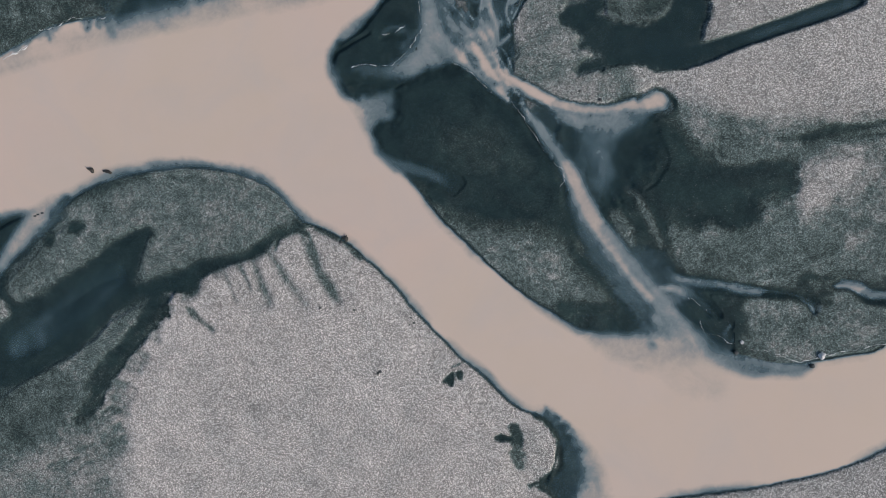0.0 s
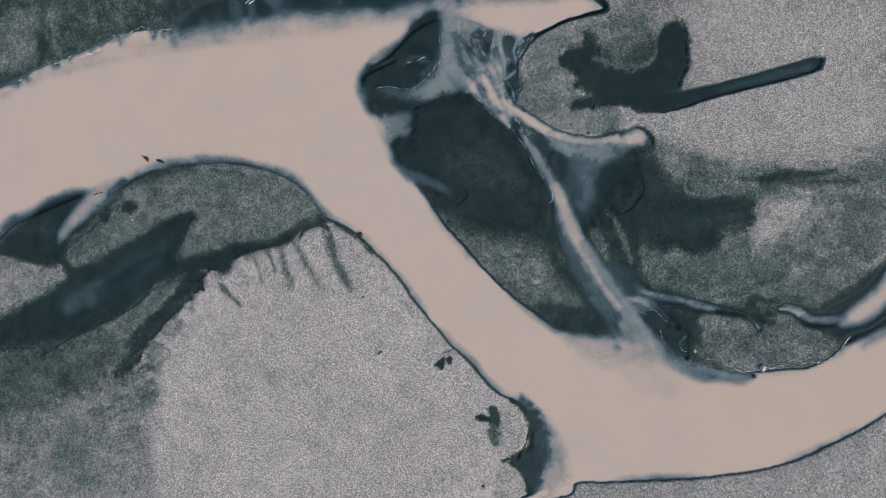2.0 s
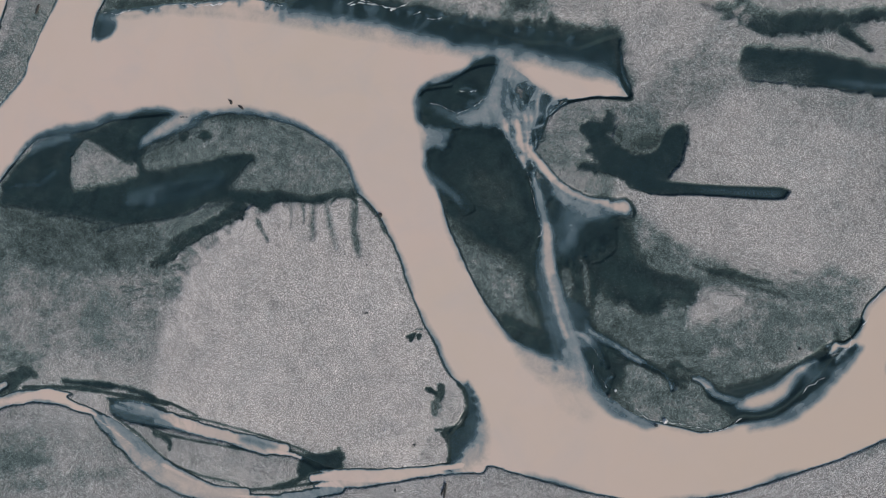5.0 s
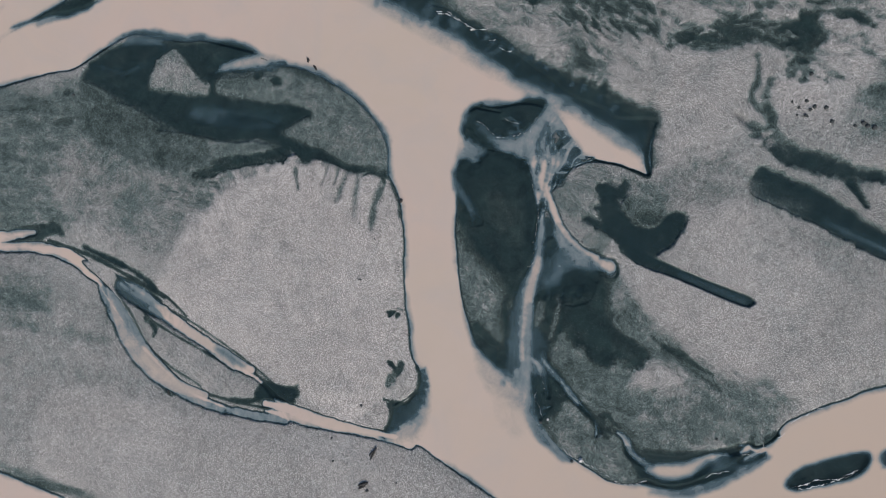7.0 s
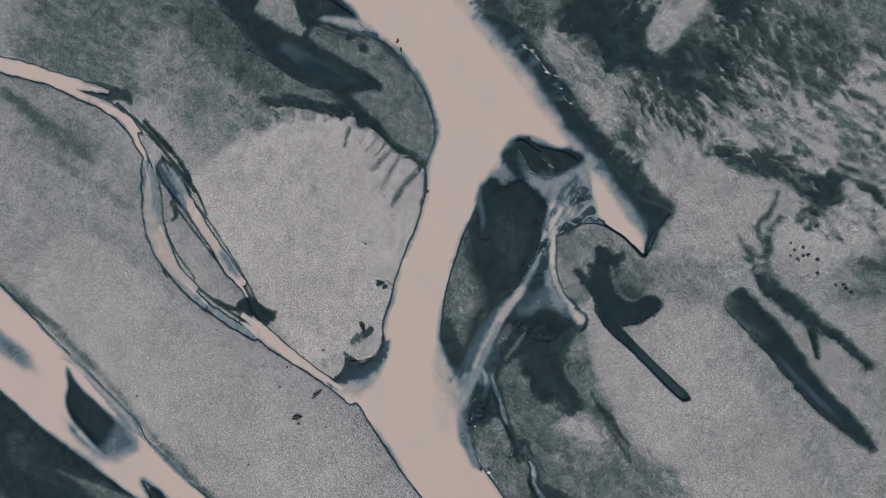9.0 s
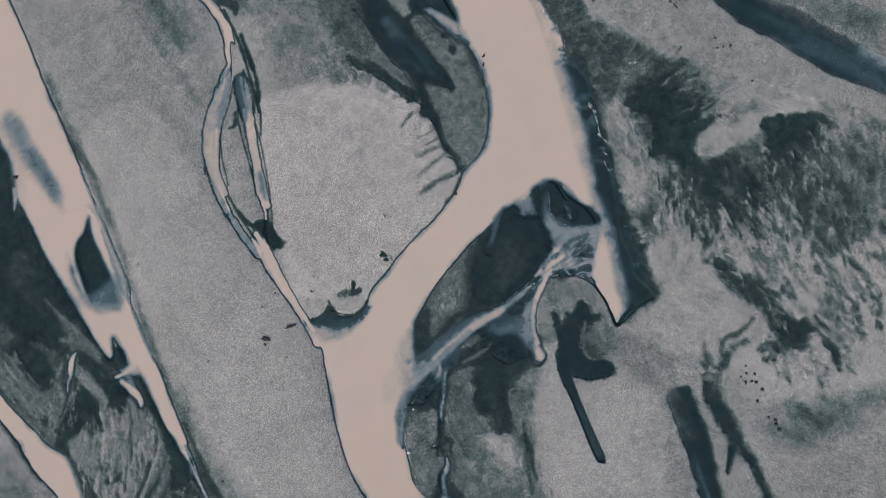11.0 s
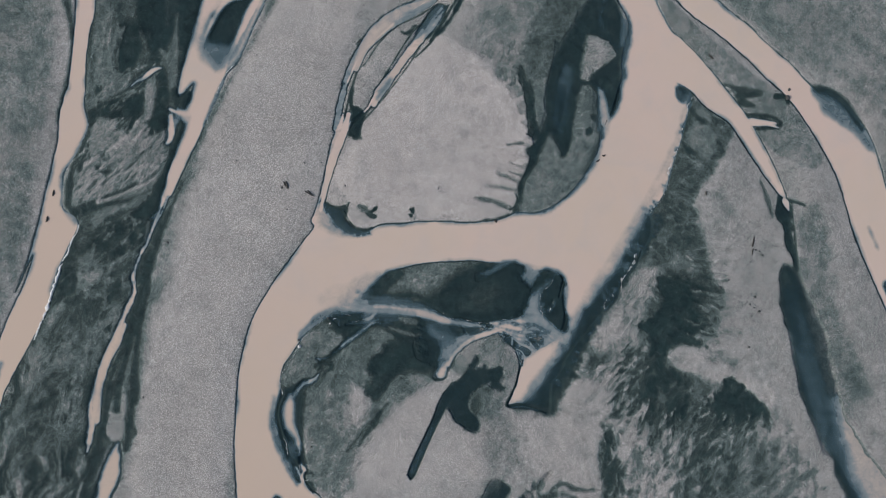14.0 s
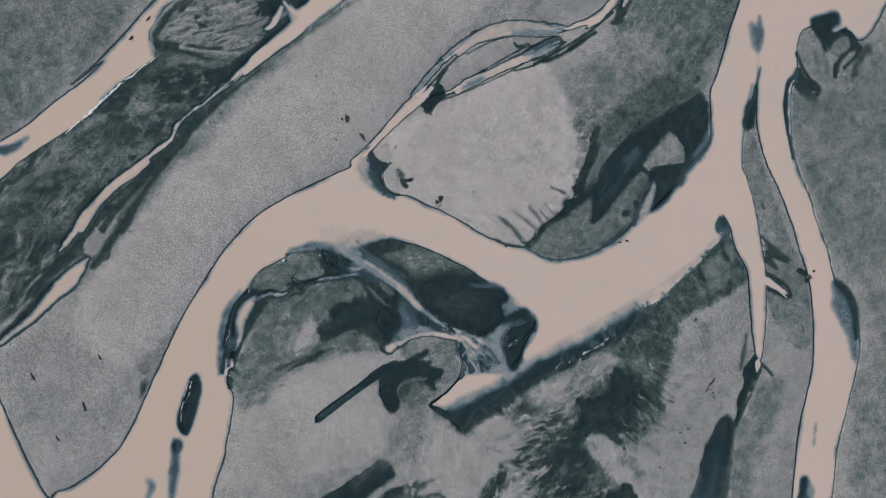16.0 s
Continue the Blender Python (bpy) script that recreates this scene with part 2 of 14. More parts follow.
BRAID_OUTER = [(0.3, -106.6), (13.4, -92.5), (20.2, -86.1), (26.5, -80.9), (27.8, -80.3), (32.1, -77.4), (35.5, -74.2), (39.2, -71.7), (44, -68.6), (47.6, -66.1),
    (52.4, -63.1), (56.5, -60.6), (61.7, -58.1), (54.4, -61.1), (59.5, -58.1), (65.2, -55.8), (72.1, -52.6), (77.9, -50.8), (92.1, -47), (94.8, -37.4),
    (80, -43.6), (76, -45.7), (73.6, -46.6), (69.7, -47.9), (66, -49.1), (61, -50.9), (56.1, -53.2), (52.4, -55.2), (57.1, -53.3), (53.5, -55.3),
    (49.1, -57.3), (44.7, -59), (44.1, -60.8), (44.3, -63.7), (41.9, -66.4), (38.9, -68.8), (34.3, -70.1), (29.7, -72.1), (27.6, -75), (25.4, -77.4),
    (25.7, -76.8), (20.9, -81.8), (15.4, -86.3), (11.5, -89), (-3, -103.3)]
S_BRAID_TAIL = [(26.9, -52.3, 1.5), (31.9, -50, 0.5), (37, -47.6, 0.5), (41.4, -46, 0.5), (44.2, -44.4, 0.6), (46.4, -41.8, 0.8), (49.7, -40.5, 0.9),
    (55.1, -37.9, 1), (59.5, -36, 1.7), (64.5, -33.4, 1.3), (67.2, -31.9, 1), (70.9, -28.3, 0.7), (73.4, -26.5, 0.4)]
S_BRAID_LOW = [(68.4, -23.5, 0.5), (70.6, -22.2, 2.1), (73.4, -20.3, 3.4), (76.7, -18.6, 2.6), (81.3, -15.7, 1.6), (86.4, -13.5, 1.1), (92.6, -11.1, 0.8)]
S_TWIN_A = [(-61.5, -52, 1.6), (-56.8, -48.5, 1.4), (-52.5, -44.7, 1.7), (-48.3, -42.4, 1.6), (-43.5, -41.7, 1.1), (-40.1, -41.6, 0.7)]
S_TWIN_LEFT = [(-40.1, -41.6, 1), (-36.9, -42.7, 2), (-31.7, -44.1, 2.4), (-26.3, -44.9, 2.8), (-20.9, -44.9, 2.3), (-16.1, -43.9, 1.6), (-10.7, -41.4, 1.2),
    (-4.4, -37.1, 1.5)]
S_TWIN_RIGHT = [(-37.4, -38.6, 0.4), (-34.8, -38.2, 1.2), (-30.8, -37.9, 1.3), (-28, -37.7, 1.7), (-22.5, -37, 1.2), (-17.4, -36.7, 1.5), (-13.9, -35.9, 0.8),
    (-11.9, -35.5, 0.3)]
S_TWIN_MOUTH = [(-7.3, -38.1, 0.5), (-4.3, -36.3, 1.4), (-0.3, -34.2, 1.3), (5.6, -30.4, 1.1), (9.2, -28.1, 1.4), (11.8, -26.5, 2.3)]
S_TWIN_UP = [(-75, -66, 2.7), (-71.3, -62.6, 2.3), (-65.9, -56.4, 2.8), (-60.4, -50.3, 2.2), (-56.7, -46, 1.7), (-54.1, -43, 0.9)]
T_BIGBAR = [(-35.1, -10.7), (-34.3, -10.1), (-31.6, -6.7), (-30.7, -5.9), (-29, -6.1), (-26.7, -3.9), (-22.1, -2.5), (-19.8, -0.5), (-18.1, 0.3), (-13.7, -1.1),
    (-8.1, -5.8), (-3.5, -10.9), (2.8, -16.6), (7.4, -19.3), (7.4, -21.2), (6.1, -23.7), (7, -26.9), (2.3, -31.8), (-5, -32.8), (-10, -33.9),
    (-18.1, -35.5), (-29.5, -36.5), (-34.4, -32.6), (-35.8, -25.7), (-36.4, -20.4)]
T_UPBAR = [(-42.3, 1.4), (-38.3, 4), (-33.5, 5.3), (-28.3, 5.8), (-22.1, 4.7), (-19, 2.5), (-18, 1), (-20.4, 0), (-23.2, -1.7), (-27.2, -2.8), (-31.3, -4.2),
    (-35.7, -6.2), (-35.1, -3.9), (-33.6, 0), (-37.1, -1.7), (-40.6, -3.4), (-46.5, -5.1), (-47.1, -3.4), (-45.3, -1.1)]
T_ISLE_GREY = [(-8.7, 6.5), (-5.9, 4.4), (-3.5, 2.5), (-0.5, 1.9), (2.8, 1.9), (7.6, 0), (9.5, -1.6), (13.5, -5.9), (14.8, -8), (8.2, -8.1), (2.8, -4.8),
    (-3.5, 1.2)]
T_ISLE_DARK = [(-13.6, 17), (-8.6, 21.2), (-4.8, 22.2), (-2.7, 16.2), (0.1, 14.6), (2.7, 11.9), (5.4, 9.2), (7.3, 6.5), (8.1, 3.8), (9.2, 0.5), (6, 0.8),
    (1.7, 2.1), (-1, 1.7), (-3.5, 3.2), (-7, 6), (-10, 9.6), (-9.2, 12), (-11.4, 14.8)]
T_EAST_DARK = [(8.1, 10.5), (12.3, 10.2), (16, 10.9), (19.4, 9.3), (22.3, 6.9), (25.4, 6.3), (28.5, 5.8), (29.2, 4.2), (28, 3.2), (24.9, 4.2), (26.2, 1.1),
    (24.4, 1.3), (22.3, 3.2), (18.7, 1.6), (17.9, -1.6), (18.5, -3.7), (16.1, -4.8), (13.5, -1.6), (11.3, 1.1), (9.2, 4.8), (7.6, 8.1)]
T_EAST_GREY = [(18.6, 10.1), (21.7, 9.3), (27.9, 8.9), (34, 9.4), (39, 10.4), (41.1, 4.2), (41.3, -7.8), (37.7, -10.2), (31.7, -11.1), (28.2, -12.2), (24, -10.6),
    (20.3, -8), (18.2, -4.3), (18.2, 0.5), (22.8, 5.8)]
T_EAST_PALE = [(29.5, 3.2), (30.5, 5.3), (33, 6.8), (35.5, 7.3), (35.3, 5.7), (33.6, 3.7), (31, 2.1)]
T_BOOT = [(8.1, 19.4), (7.4, 20.8), (8.7, 22.3), (9.9, 22.8), (10.9, 23.6), (11.9, 21.5), (12, 20.2), (13.9, 19), (15.9, 19), (17.5, 20.7), (18.1, 23.4),
    (18.8, 24.7), (20, 24.9), (21, 23.3), (21.1, 20.3), (20.2, 17.2), (18.6, 15.4), (16.4, 15.3), (14.4, 16.3), (12.3, 15.9), (9.3, 14.7), (9, 15.4),
    (10.9, 16.9), (9.2, 17.1), (9.3, 18.5)]
S_BOOT_CHANNEL = [(18.5, 15.9, 1.3), (20.1, 16.2, 1.5), (25.9, 18.3, 1.3), (31.3, 20, 1.3), (34.2, 21, 1.2), (35, 21.2, 0.6)]
T_STRIPE = [(25.2, 33.6), (23.5, 34.7), (23.8, 37.7), (28.1, 38.8), (33.4, 40.3), (42.3, 41.3), (47.5, 42.8), (53.6, 43.9), (52.8, 42.2), (44.5, 38.4),
    (36, 36.4), (28.9, 34.6)]
S_STRIPE_UP = [(15.9, 41.2, 0.7), (19.7, 41, 1.5), (25.2, 41.4, 2.7), (30.3, 43.6, 2.9), (34.4, 45.6, 1.9), (37.1, 47.3, 1.3), (42.4, 48.8, 0.9)]
S_STRIPE_TWIG = [(34.2, 43.7, 1.5), (38, 42.5, 0.5)]
T_STRIPE_FAR = [(-47.2, 48.7), (-49.2, 51.4), (-46.5, 57), (-42.4, 65.4), (-33.8, 77.2), (-31, 85.8), (-29.1, 95.2), (-24.6, 105.1), (-18.2, 101.2), (-21.6, 89),
    (-26.1, 80.5), (-28.8, 73.6), (-32, 67), (-37.7, 59.7), (-39.6, 56.3), (-43.4, 51.6)]
S_NECK = [(-58.9, 39.5, 0.8), (-55.1, 43.3, 1), (-52, 47.7, 1), (-49.3, 51.2, 1.2)]
S_NECK_B = [(-57.7, 39.7, 0.6), (-55.3, 40.8, 1.4), (-54.6, 43.8, 1.4), (-51.5, 47.9, 0.7)]
T_POOL_BLUE = [(-52.1, -16.1), (-48.5, -15.4), (-44.9, -13.1), (-40.7, -10.2), (-36.5, -6.8), (-35, -3.6), (-38.3, -4.5), (-41.8, -6.2), (-44.8, -8.5),
    (-48.4, -10.8), (-52.1, -13.2)]
T_POOL_DARK = [(-52, -10.9), (-48.4, -10.3), (-44.8, -8.5), (-41.8, -6.2), (-37.7, -3.9), (-35, -2.2), (-33, 0), (-34.2, -2.2), (-35.7, -6.2), (-30.7, -5),
    (-27.2, -3.1), (-22.7, -1.9), (-18.7, 0.6), (-20.4, -1.1), (-26.7, -3.9), (-28.4, -5.9), (-30.7, -5.9), (-33.1, -8.4), (-34.6, -10.7),
    (-36.3, -11.8), (-39.6, -16.4), (-40.2, -15.9), (-36.6, -10.7), (-34.2, -7.6), (-37.1, -7.9), (-40.7, -10.8), (-44.9, -13.7), (-48.5, -15.4),
    (-52.1, -16.6)]
T_POOL_WEST = [(-64.8, -17.9), (-63.1, -14.1), (-62.8, -10.3), (-56, -4), (-50.7, -0.2), (-44.8, 2.9), (-40.2, 4.5), (-33, 5.8), (-35.3, 4.5), (-42.6, 1.8),
    (-45.5, -1.8), (-47.4, -5.1), (-46.9, -7.6), (-52.1, -5.5), (-55.1, -6.3), (-55.3, -4.7), (-57.3, -8.1), (-56.5, -12.7), (-51.6, -12.8),
    (-46.4, -8.9), (-45.2, -6.2), (-38.7, -2.5), (-33.4, -0.3), (-35.1, -6.4), (-40.9, -10.8), (-46.4, -14.3), (-52.5, -15.9), (-60.9, -16.5)]
T_POOL_BAR = [(-57.4, -10), (-56.7, -7.3), (-54.5, -6.3), (-51.5, -7.4), (-47.6, -8.2), (-48.6, -10.6), (-52.7, -12.9), (-55.9, -13.4)]
T_WESTWET = [(-84.7, -36.4), (-70.5, -25.8), (-63.8, -18.9), (-54.9, -16.1), (-47.7, -14.2), (-40.3, -11.4), (-34.5, -7.1), (-36.1, -10.7), (-37.7, -15.6),
    (-38.8, -21.2), (-41.9, -24.5), (-46.7, -31.6), (-50.5, -38.5), (-54.2, -42.9), (-66.9, -54.7)]
T_NORTH_BLUE = [(-36.9, 23.4), (-31.4, 23.8), (-26.8, 26.5), (-20.8, 27.5), (-15.6, 28.1), (-10.4, 28.5), (-4.6, 28.8), (0.4, 30.6), (3.1, 30.7), (7.5, 34.4),
    (8.8, 31.1), (11, 28.5), (10.3, 27.5), (7.8, 27.8), (2.2, 26.7), (-4.4, 26.7), (-10.6, 24.9), (-18.7, 23.8), (-24.2, 23.5), (-27.3, 23.2),
    (-31.9, 21.7), (-35.8, 20.8)]
T_NE_DARK = [(-58.3, 14.2), (-54.2, 17), (-48, 20.5), (-43.3, 24.7), (-39.7, 30.2), (-37.5, 36.5), (-35.1, 44), (-33, 41.1), (-29, 46.7), (-24.9, 41),
    (-20.5, 45.5), (-16.8, 40.8), (-9.7, 47.1), (-2.6, 45.7), (-11.3, 37.8), (-13.3, 29.5), (-24.6, 25.2), (-38.3, 20.1), (-49, 15.9)]
T_NE_CORE = [(-29.2, 32.5), (-32.4, 39), (-27.5, 42), (-24.1, 38.4), (-22, 42.8), (-16.8, 42.5), (-16.9, 37.4), (-19.3, 34), (-24, 34.4)]
T_SE_DARK = [(-12.4, 37.5), (-18.1, 45), (-16.1, 53.3), (-20.1, 62.3), (-17.4, 71.8), (-9.7, 75.8), (-3.1, 68.6), (-4.4, 58.4), (0.2, 50.8), (-4.7, 45.1)]
T_SE_BLOB = [(-0.9, 75.7), (-1.2, 80), (2.2, 82.9), (7.2, 80.8), (8.1, 77.8), (5.3, 76.6)]
S_SE_STREAK = [(2.2, 44.2, 1.6), (6.2, 49.1, 2.5), (10.3, 53.4, 4.2), (14.8, 56.2, 4.7), (16.9, 59.5, 1.9), (20.1, 62.9, 1.7), (22, 63.5, 1)]
T_WEST_BRAID = [(-26.7, -105.7), (-32.4, -87.7), (-16, -81.5), (-5.5, -76.9), (5.3, -70.5), (12.9, -65.4), (12.9, -62), (17.5, -58.6), (27.8, -52.5), (29.4, -50.6),
    (39.1, -47), (47, -41.6), (54.3, -34.1), (68.5, -25.6), (87.5, -17.6), (94.7, -15.3), (87.9, -38.7), (80.3, -42.3), (70.1, -46.9), (52.6, -54.3),
    (59.7, -51.7), (44.8, -58.4), (41.1, -57), (43.1, -63.5), (26.1, -75.6), (19.8, -80.4), (12.6, -90.1)]
T_BRAID_GREY = [(26.9, -72.5), (24.5, -68.4), (25.8, -65.6), (21.8, -61.5), (24.8, -57), (26.6, -54.1), (33, -55.1), (38.4, -58.6), (42.8, -62.5), (40.6, -65.6),
    (35.1, -68.8)]
T_BRAID_TONGUE = [(-13.9, -68.3), (-10.6, -69.9), (-7.5, -70.8), (-4.5, -70.7), (-0.8, -69.6), (1.4, -68.4), (0.8, -65.7), (-1, -63.4), (-2.6, -63.9), (-6.4, -65.8),
    (-10.7, -67.8)]
T_BRAID_DARK = [(-33.7, -95.3), (-35.7, -88.9), (-22.5, -83.9), (-12.6, -80.8), (-2.5, -75.2), (5.1, -70), (11.8, -65.8), (11.2, -71.1), (3.6, -76.3), (-6.6, -80.8),
    (-12.2, -85.9), (-20.2, -91.3)]
T_FAR_WEST = [(106, -113), (3, -113), (16, -95.5), (24, -87.5), (31, -81.5), (40.5, -74.5), (50, -66.5), (58.5, -60.2), (64.9, -57.3), (72.6, -53.6), (100.3, -48.4)]
T_FOAM_ISLE = [(63.5, 17.4), (61.3, 13.4), (57.8, 7.5), (55.1, 4.2), (56.5, 7.9), (57.9, 11), (59.7, 13.9), (61.2, 15.8)]
T_ISLAND_THIN = [(67.1, 27), (64.6, 20.5), (63.1, 18.1), (63.8, 22), (66.3, 27.3), (68, 32.3), (69, 31.9)]
T_CORNER_DARK = [(66.3, 3.4), (63.9, 1.9), (63.9, 4.2), (65.6, 6), (67, 6.8)]
T_DARK_SEAM = [(65.9, 0), (59.1, -3.6), (54, -9.1), (56.7, -4), (60.9, 0.5), (64.6, 4)]
T_FAR_EAST = [(-88.2, -15), (-100.6, -18.1), (-120.9, -17.8), (-114.1, 26.1), (-93, 85.5), (-70.2, 77.5), (-75.8, 53.4), (-84.9, 43.4), (-83.5, 27.2),
    (-82.4, 5.8)]
T_LONG_BAR = [(-17.7, -75.3), (-34.2, -59.1), (-11.1, -43), (8.6, -29.9), (25.2, -26), (40.6, -19.8), (62.3, 0.6), (74.4, -12.5), (51.6, -34.6), (26.3, -51.3),
    (2.3, -61.5)]
T_NE_WASH = [(-19.3, 36.6), (-16.2, 44.5), (-16.3, 53.6), (-23.7, 57.7), (-22, 67.1), (-14.9, 69), (-8.4, 85), (3, 79.9), (-0.7, 67.8), (1.2, 57.1), (5.1, 48.5),
    (0.8, 45.4), (-9, 41.5), (-8.1, 33.1)]
T_SE_WASH = [(-2.1, 30.3), (-13.3, 34), (-20.7, 35.2), (-28.3, 33.2), (-28, 42.9), (-19.7, 44), (-19.4, 53.6), (-24.2, 62), (-19.9, 67.2), (-5.1, 70.8),
    (11.2, 56.3), (1.5, 44.3), (2.8, 33.2)]
BAR_ISLE = [(-14.3, 16.3), (-13.6, 17.5), (-10.3, 19.6), (-8.4, 22.3), (-9.4, 22), (-4.9, 24.5), (-0.1, 23.4), (0.1, 14.3), (2.7, 11.9), (5.4, 8.9), (7.3, 6.5),
    (8.4, 3.8), (9.5, 0.5), (11.3, -2.7), (15.1, -7.2), (16.2, -10.2), (10.9, -10.4), (6.9, -7.9), (0.9, -3.5), (-3.5, 0.8), (-8.1, 6), (-10.6, 10.1),
    (-13.1, 13.7)]
BAR_POINT = [(3.5, 20.9), (4.3, 22), (3.3, 19.7), (3.9, 21.3), (8, 24.3), (12.3, 25.7), (14, 25.6), (16.5, 20.1), (18.5, 14.1), (17.6, 13.3), (14.4, 13.8),
    (14, 11.2), (8.1, 11.8), (5.4, 13.2), (3.8, 15.1), (3.4, 17.7)]
BAR_NORTH = [(-60.5, 13.2), (-62.1, 18.4), (-57.3, 32.5), (-56.1, 38.6), (-48.5, 50.8), (-42, 54.7), (-30.1, 68.9), (-23.8, 77.9), (-1, 83.1), (0.7, 73.9),
    (2.8, 63.5), (1.3, 54.4), (0.4, 43.2), (8.1, 34.2), (9.8, 30.3), (-0.1, 30.3), (-27.8, 24.3), (-38.5, 20.8), (-50.2, 15.8)]
BAR_LOWER = [(14, 25.6), (19.7, 36), (35.3, 32.2), (48.9, 33.5), (55.4, 25.6), (51.5, 17.6), (47.4, 13), (41.3, 10.6), (31.3, 10.2), (23.4, 10.8), (19.5, 11.7),
    (18.5, 14.1)]
BAR_SPLIT = [(-72.7, -9.6), (-74.1, -10.5), (-74.2, -4.8), (-75.5, 10.9), (-75.3, 24.6), (-73.4, 34.4), (-66.8, 49.1), (-60, 61), (-54.9, 72.1), (-43.4, 68),
    (-49.4, 52.3), (-58.9, 40.1), (-63.7, 31.3), (-66.9, 21.9), (-68.3, 10.6), (-69.1, -0.9)]
S_FAN_LINE = [(-0.4, 24.2, 7), (-0.2, 21, 5.8), (0.5, 18.3, 4), (1.7, 15.9, 2.3), (2.7, 14, 1.2)]
S_HEAD_LINE = [(-4.3, 21.6, 2.3), (-4.4, 19, 2.3), (-5.9, 16.3, 1.9), (-8.6, 14.7, 2.3), (-11.4, 13.7, 2.3)]
S_MIST_LINE = [(9.2, 9.9, 3.3), (10.8, 8, 4.5), (11.8, 5.4, 4.4), (12.4, 2.7, 3.3)]
T_NE_GREY = [(-4.5, 42.1), (4.4, 60.4), (22, 74.7), (30.4, 64.5), (33.5, 52.1), (23.4, 50), (13.5, 47.1), (12.9, 37.9), (6.9, 35)]
INLET = [(38.2, -5.4), (40.2, -4.5), (43.4, -2.1), (44.7, 0.6), (45.4, 2.9), (46.3, 2.7), (46.3, 0.1), (44.8, -3), (42.2, -5), (39.8, -5.8)]
S_COMB_NE = [(-58.8, 12.8, 2.9), (-54.3, 17.7, 3.3), (-50.5, 22.4, 3.6), (-46.8, 26.3, 3.6), (-42.4, 28.5, 4.3), (-39, 32.6, 4.5), (-35.8, 36, 5),
    (-31.3, 39.7, 5.5), (-26.8, 41.6, 6.2), (-23, 44.2, 5)]
S_COMB_BANK = [(-56.3, 13.8, 1), (-49.2, 17.7, 1.3), (-43.5, 20.4, 1.6), (-36.2, 21.3, 2.2), (-29.8, 23.1, 2.2), (-25.2, 24.9, 1.8), (-18.5, 26.2, 1.7),
    (-12.3, 26.4, 1.6), (-5, 26.8, 1.6), (3.1, 28, 1.2)]
S_COMB_LOW = [(0.2, 30.8, 5.9), (-6, 32.9, 7.1), (-12.5, 36.4, 8.4), (-14.8, 42.1, 8.5)]
S_COMB_FOOT = [(-0.1, 46, 7.3), (-8.4, 50.9, 7.4), (-16, 56.6, 7.6), (-20, 64.1, 6.5)]
S_COMB_BIG = [(-36.2, -22, 1.7), (-36, -16.2, 1.9), (-34.2, -11.3, 1.9), (-29.8, -5.6, 1.7)]
S_COMB_NORTH = [(-62.6, 9.9, 0.9), (-54.8, 14.8, 1), (-46.2, 19, 0.9), (-35.1, 22.3, 1.3), (-22.9, 25.8, 1.4), (-10, 28.6, 1.2), (2.7, 30.7, 0.9)]
MAIN_RIVER = BANK_WEST + BANK_BAR + BANK_SOUTH + BANK_EAST + BANK_ISLE + BANK_SPIT + BANK_NORTH + BANK_SPLIT


def curve(points, closed, step=0.35):
    """A smooth line through the points, with all their values."""
    p = np.array(points, float)
    n = len(p)
    out = []
    for i in range(n if closed else n - 1):
        ids = [(i + j) % n if closed else min(max(i + j, 0), n - 1) for j in (-1, 0, 1, 2)]
        a, b, c, d = p[ids]
        count = max(2, int(np.linalg.norm((c - b)[:2]) / step))
        u = (np.arange(count) / count)[:, None]
        out.append(b + 0.5 * u * (c - a + u * (2 * a - 5 * b + 4 * c - d + u * (3 * (b - c) + d - a))))
    if not closed:
        out.append(p[-1:])
    return np.concatenate(out)


LATTICE = np.random.RandomState(7).rand(8, 256, 256)


def grain(x, y, size, seed=0, octaves=4, rough=0.55, turn=0.0, stretch=1.0):
    """Value noise about 0, from -1 to 1; it may be drawn out by stretch along the heading turn (degrees)."""
    c, s = math.cos(radians(turn)), math.sin(radians(turn))
    u, v = (x * c + y * s) / (size * stretch), (y * c - x * s) / size
    total, weight, amp = 0.0, 0.0, 1.0
    for o in range(octaves):
        t = LATTICE[(seed + o) % 8]
        a, b = u + 17.3 * o + 90 + 7 * seed, v + 31.7 * o + 90
        i, j = np.floor(a).astype(int), np.floor(b).astype(int)
        f, g = a - i, b - j
        f, g = f * f * (3 - 2 * f), g * g * (3 - 2 * g)
        i0, i1, j0, j1 = i % 256, (i + 1) % 256, j % 256, (j + 1) % 256
        total = total + amp * ((t[i0, j0] * (1 - f) + t[i1, j0] * f) * (1 - g) + (t[i0, j1] * (1 - f) + t[i1, j1] * f) * g)
        weight += amp
        amp *= rough
        u, v = u * 2, v * 2
    return 2 * total / weight - 1


def ease(m):
    m = np.clip(m, 0, 1)
    return m * m * (3 - 2 * m)


def blurred(f, cells):
    """A field, smoothed over about that many cells."""
    for _ in range(3):
        for axis in (0, 1):
            pad = [(cells + 1, cells) if a == axis else (0, 0) for a in (0, 1)]
            c = np.cumsum(np.pad(f, pad, mode="edge"), axis)
            n = f.shape[axis]
            f = (np.take(c, np.arange(n) + 2 * cells + 1, axis) - np.take(c, np.arange(n), axis)) / (2 * cells + 1)
    return f


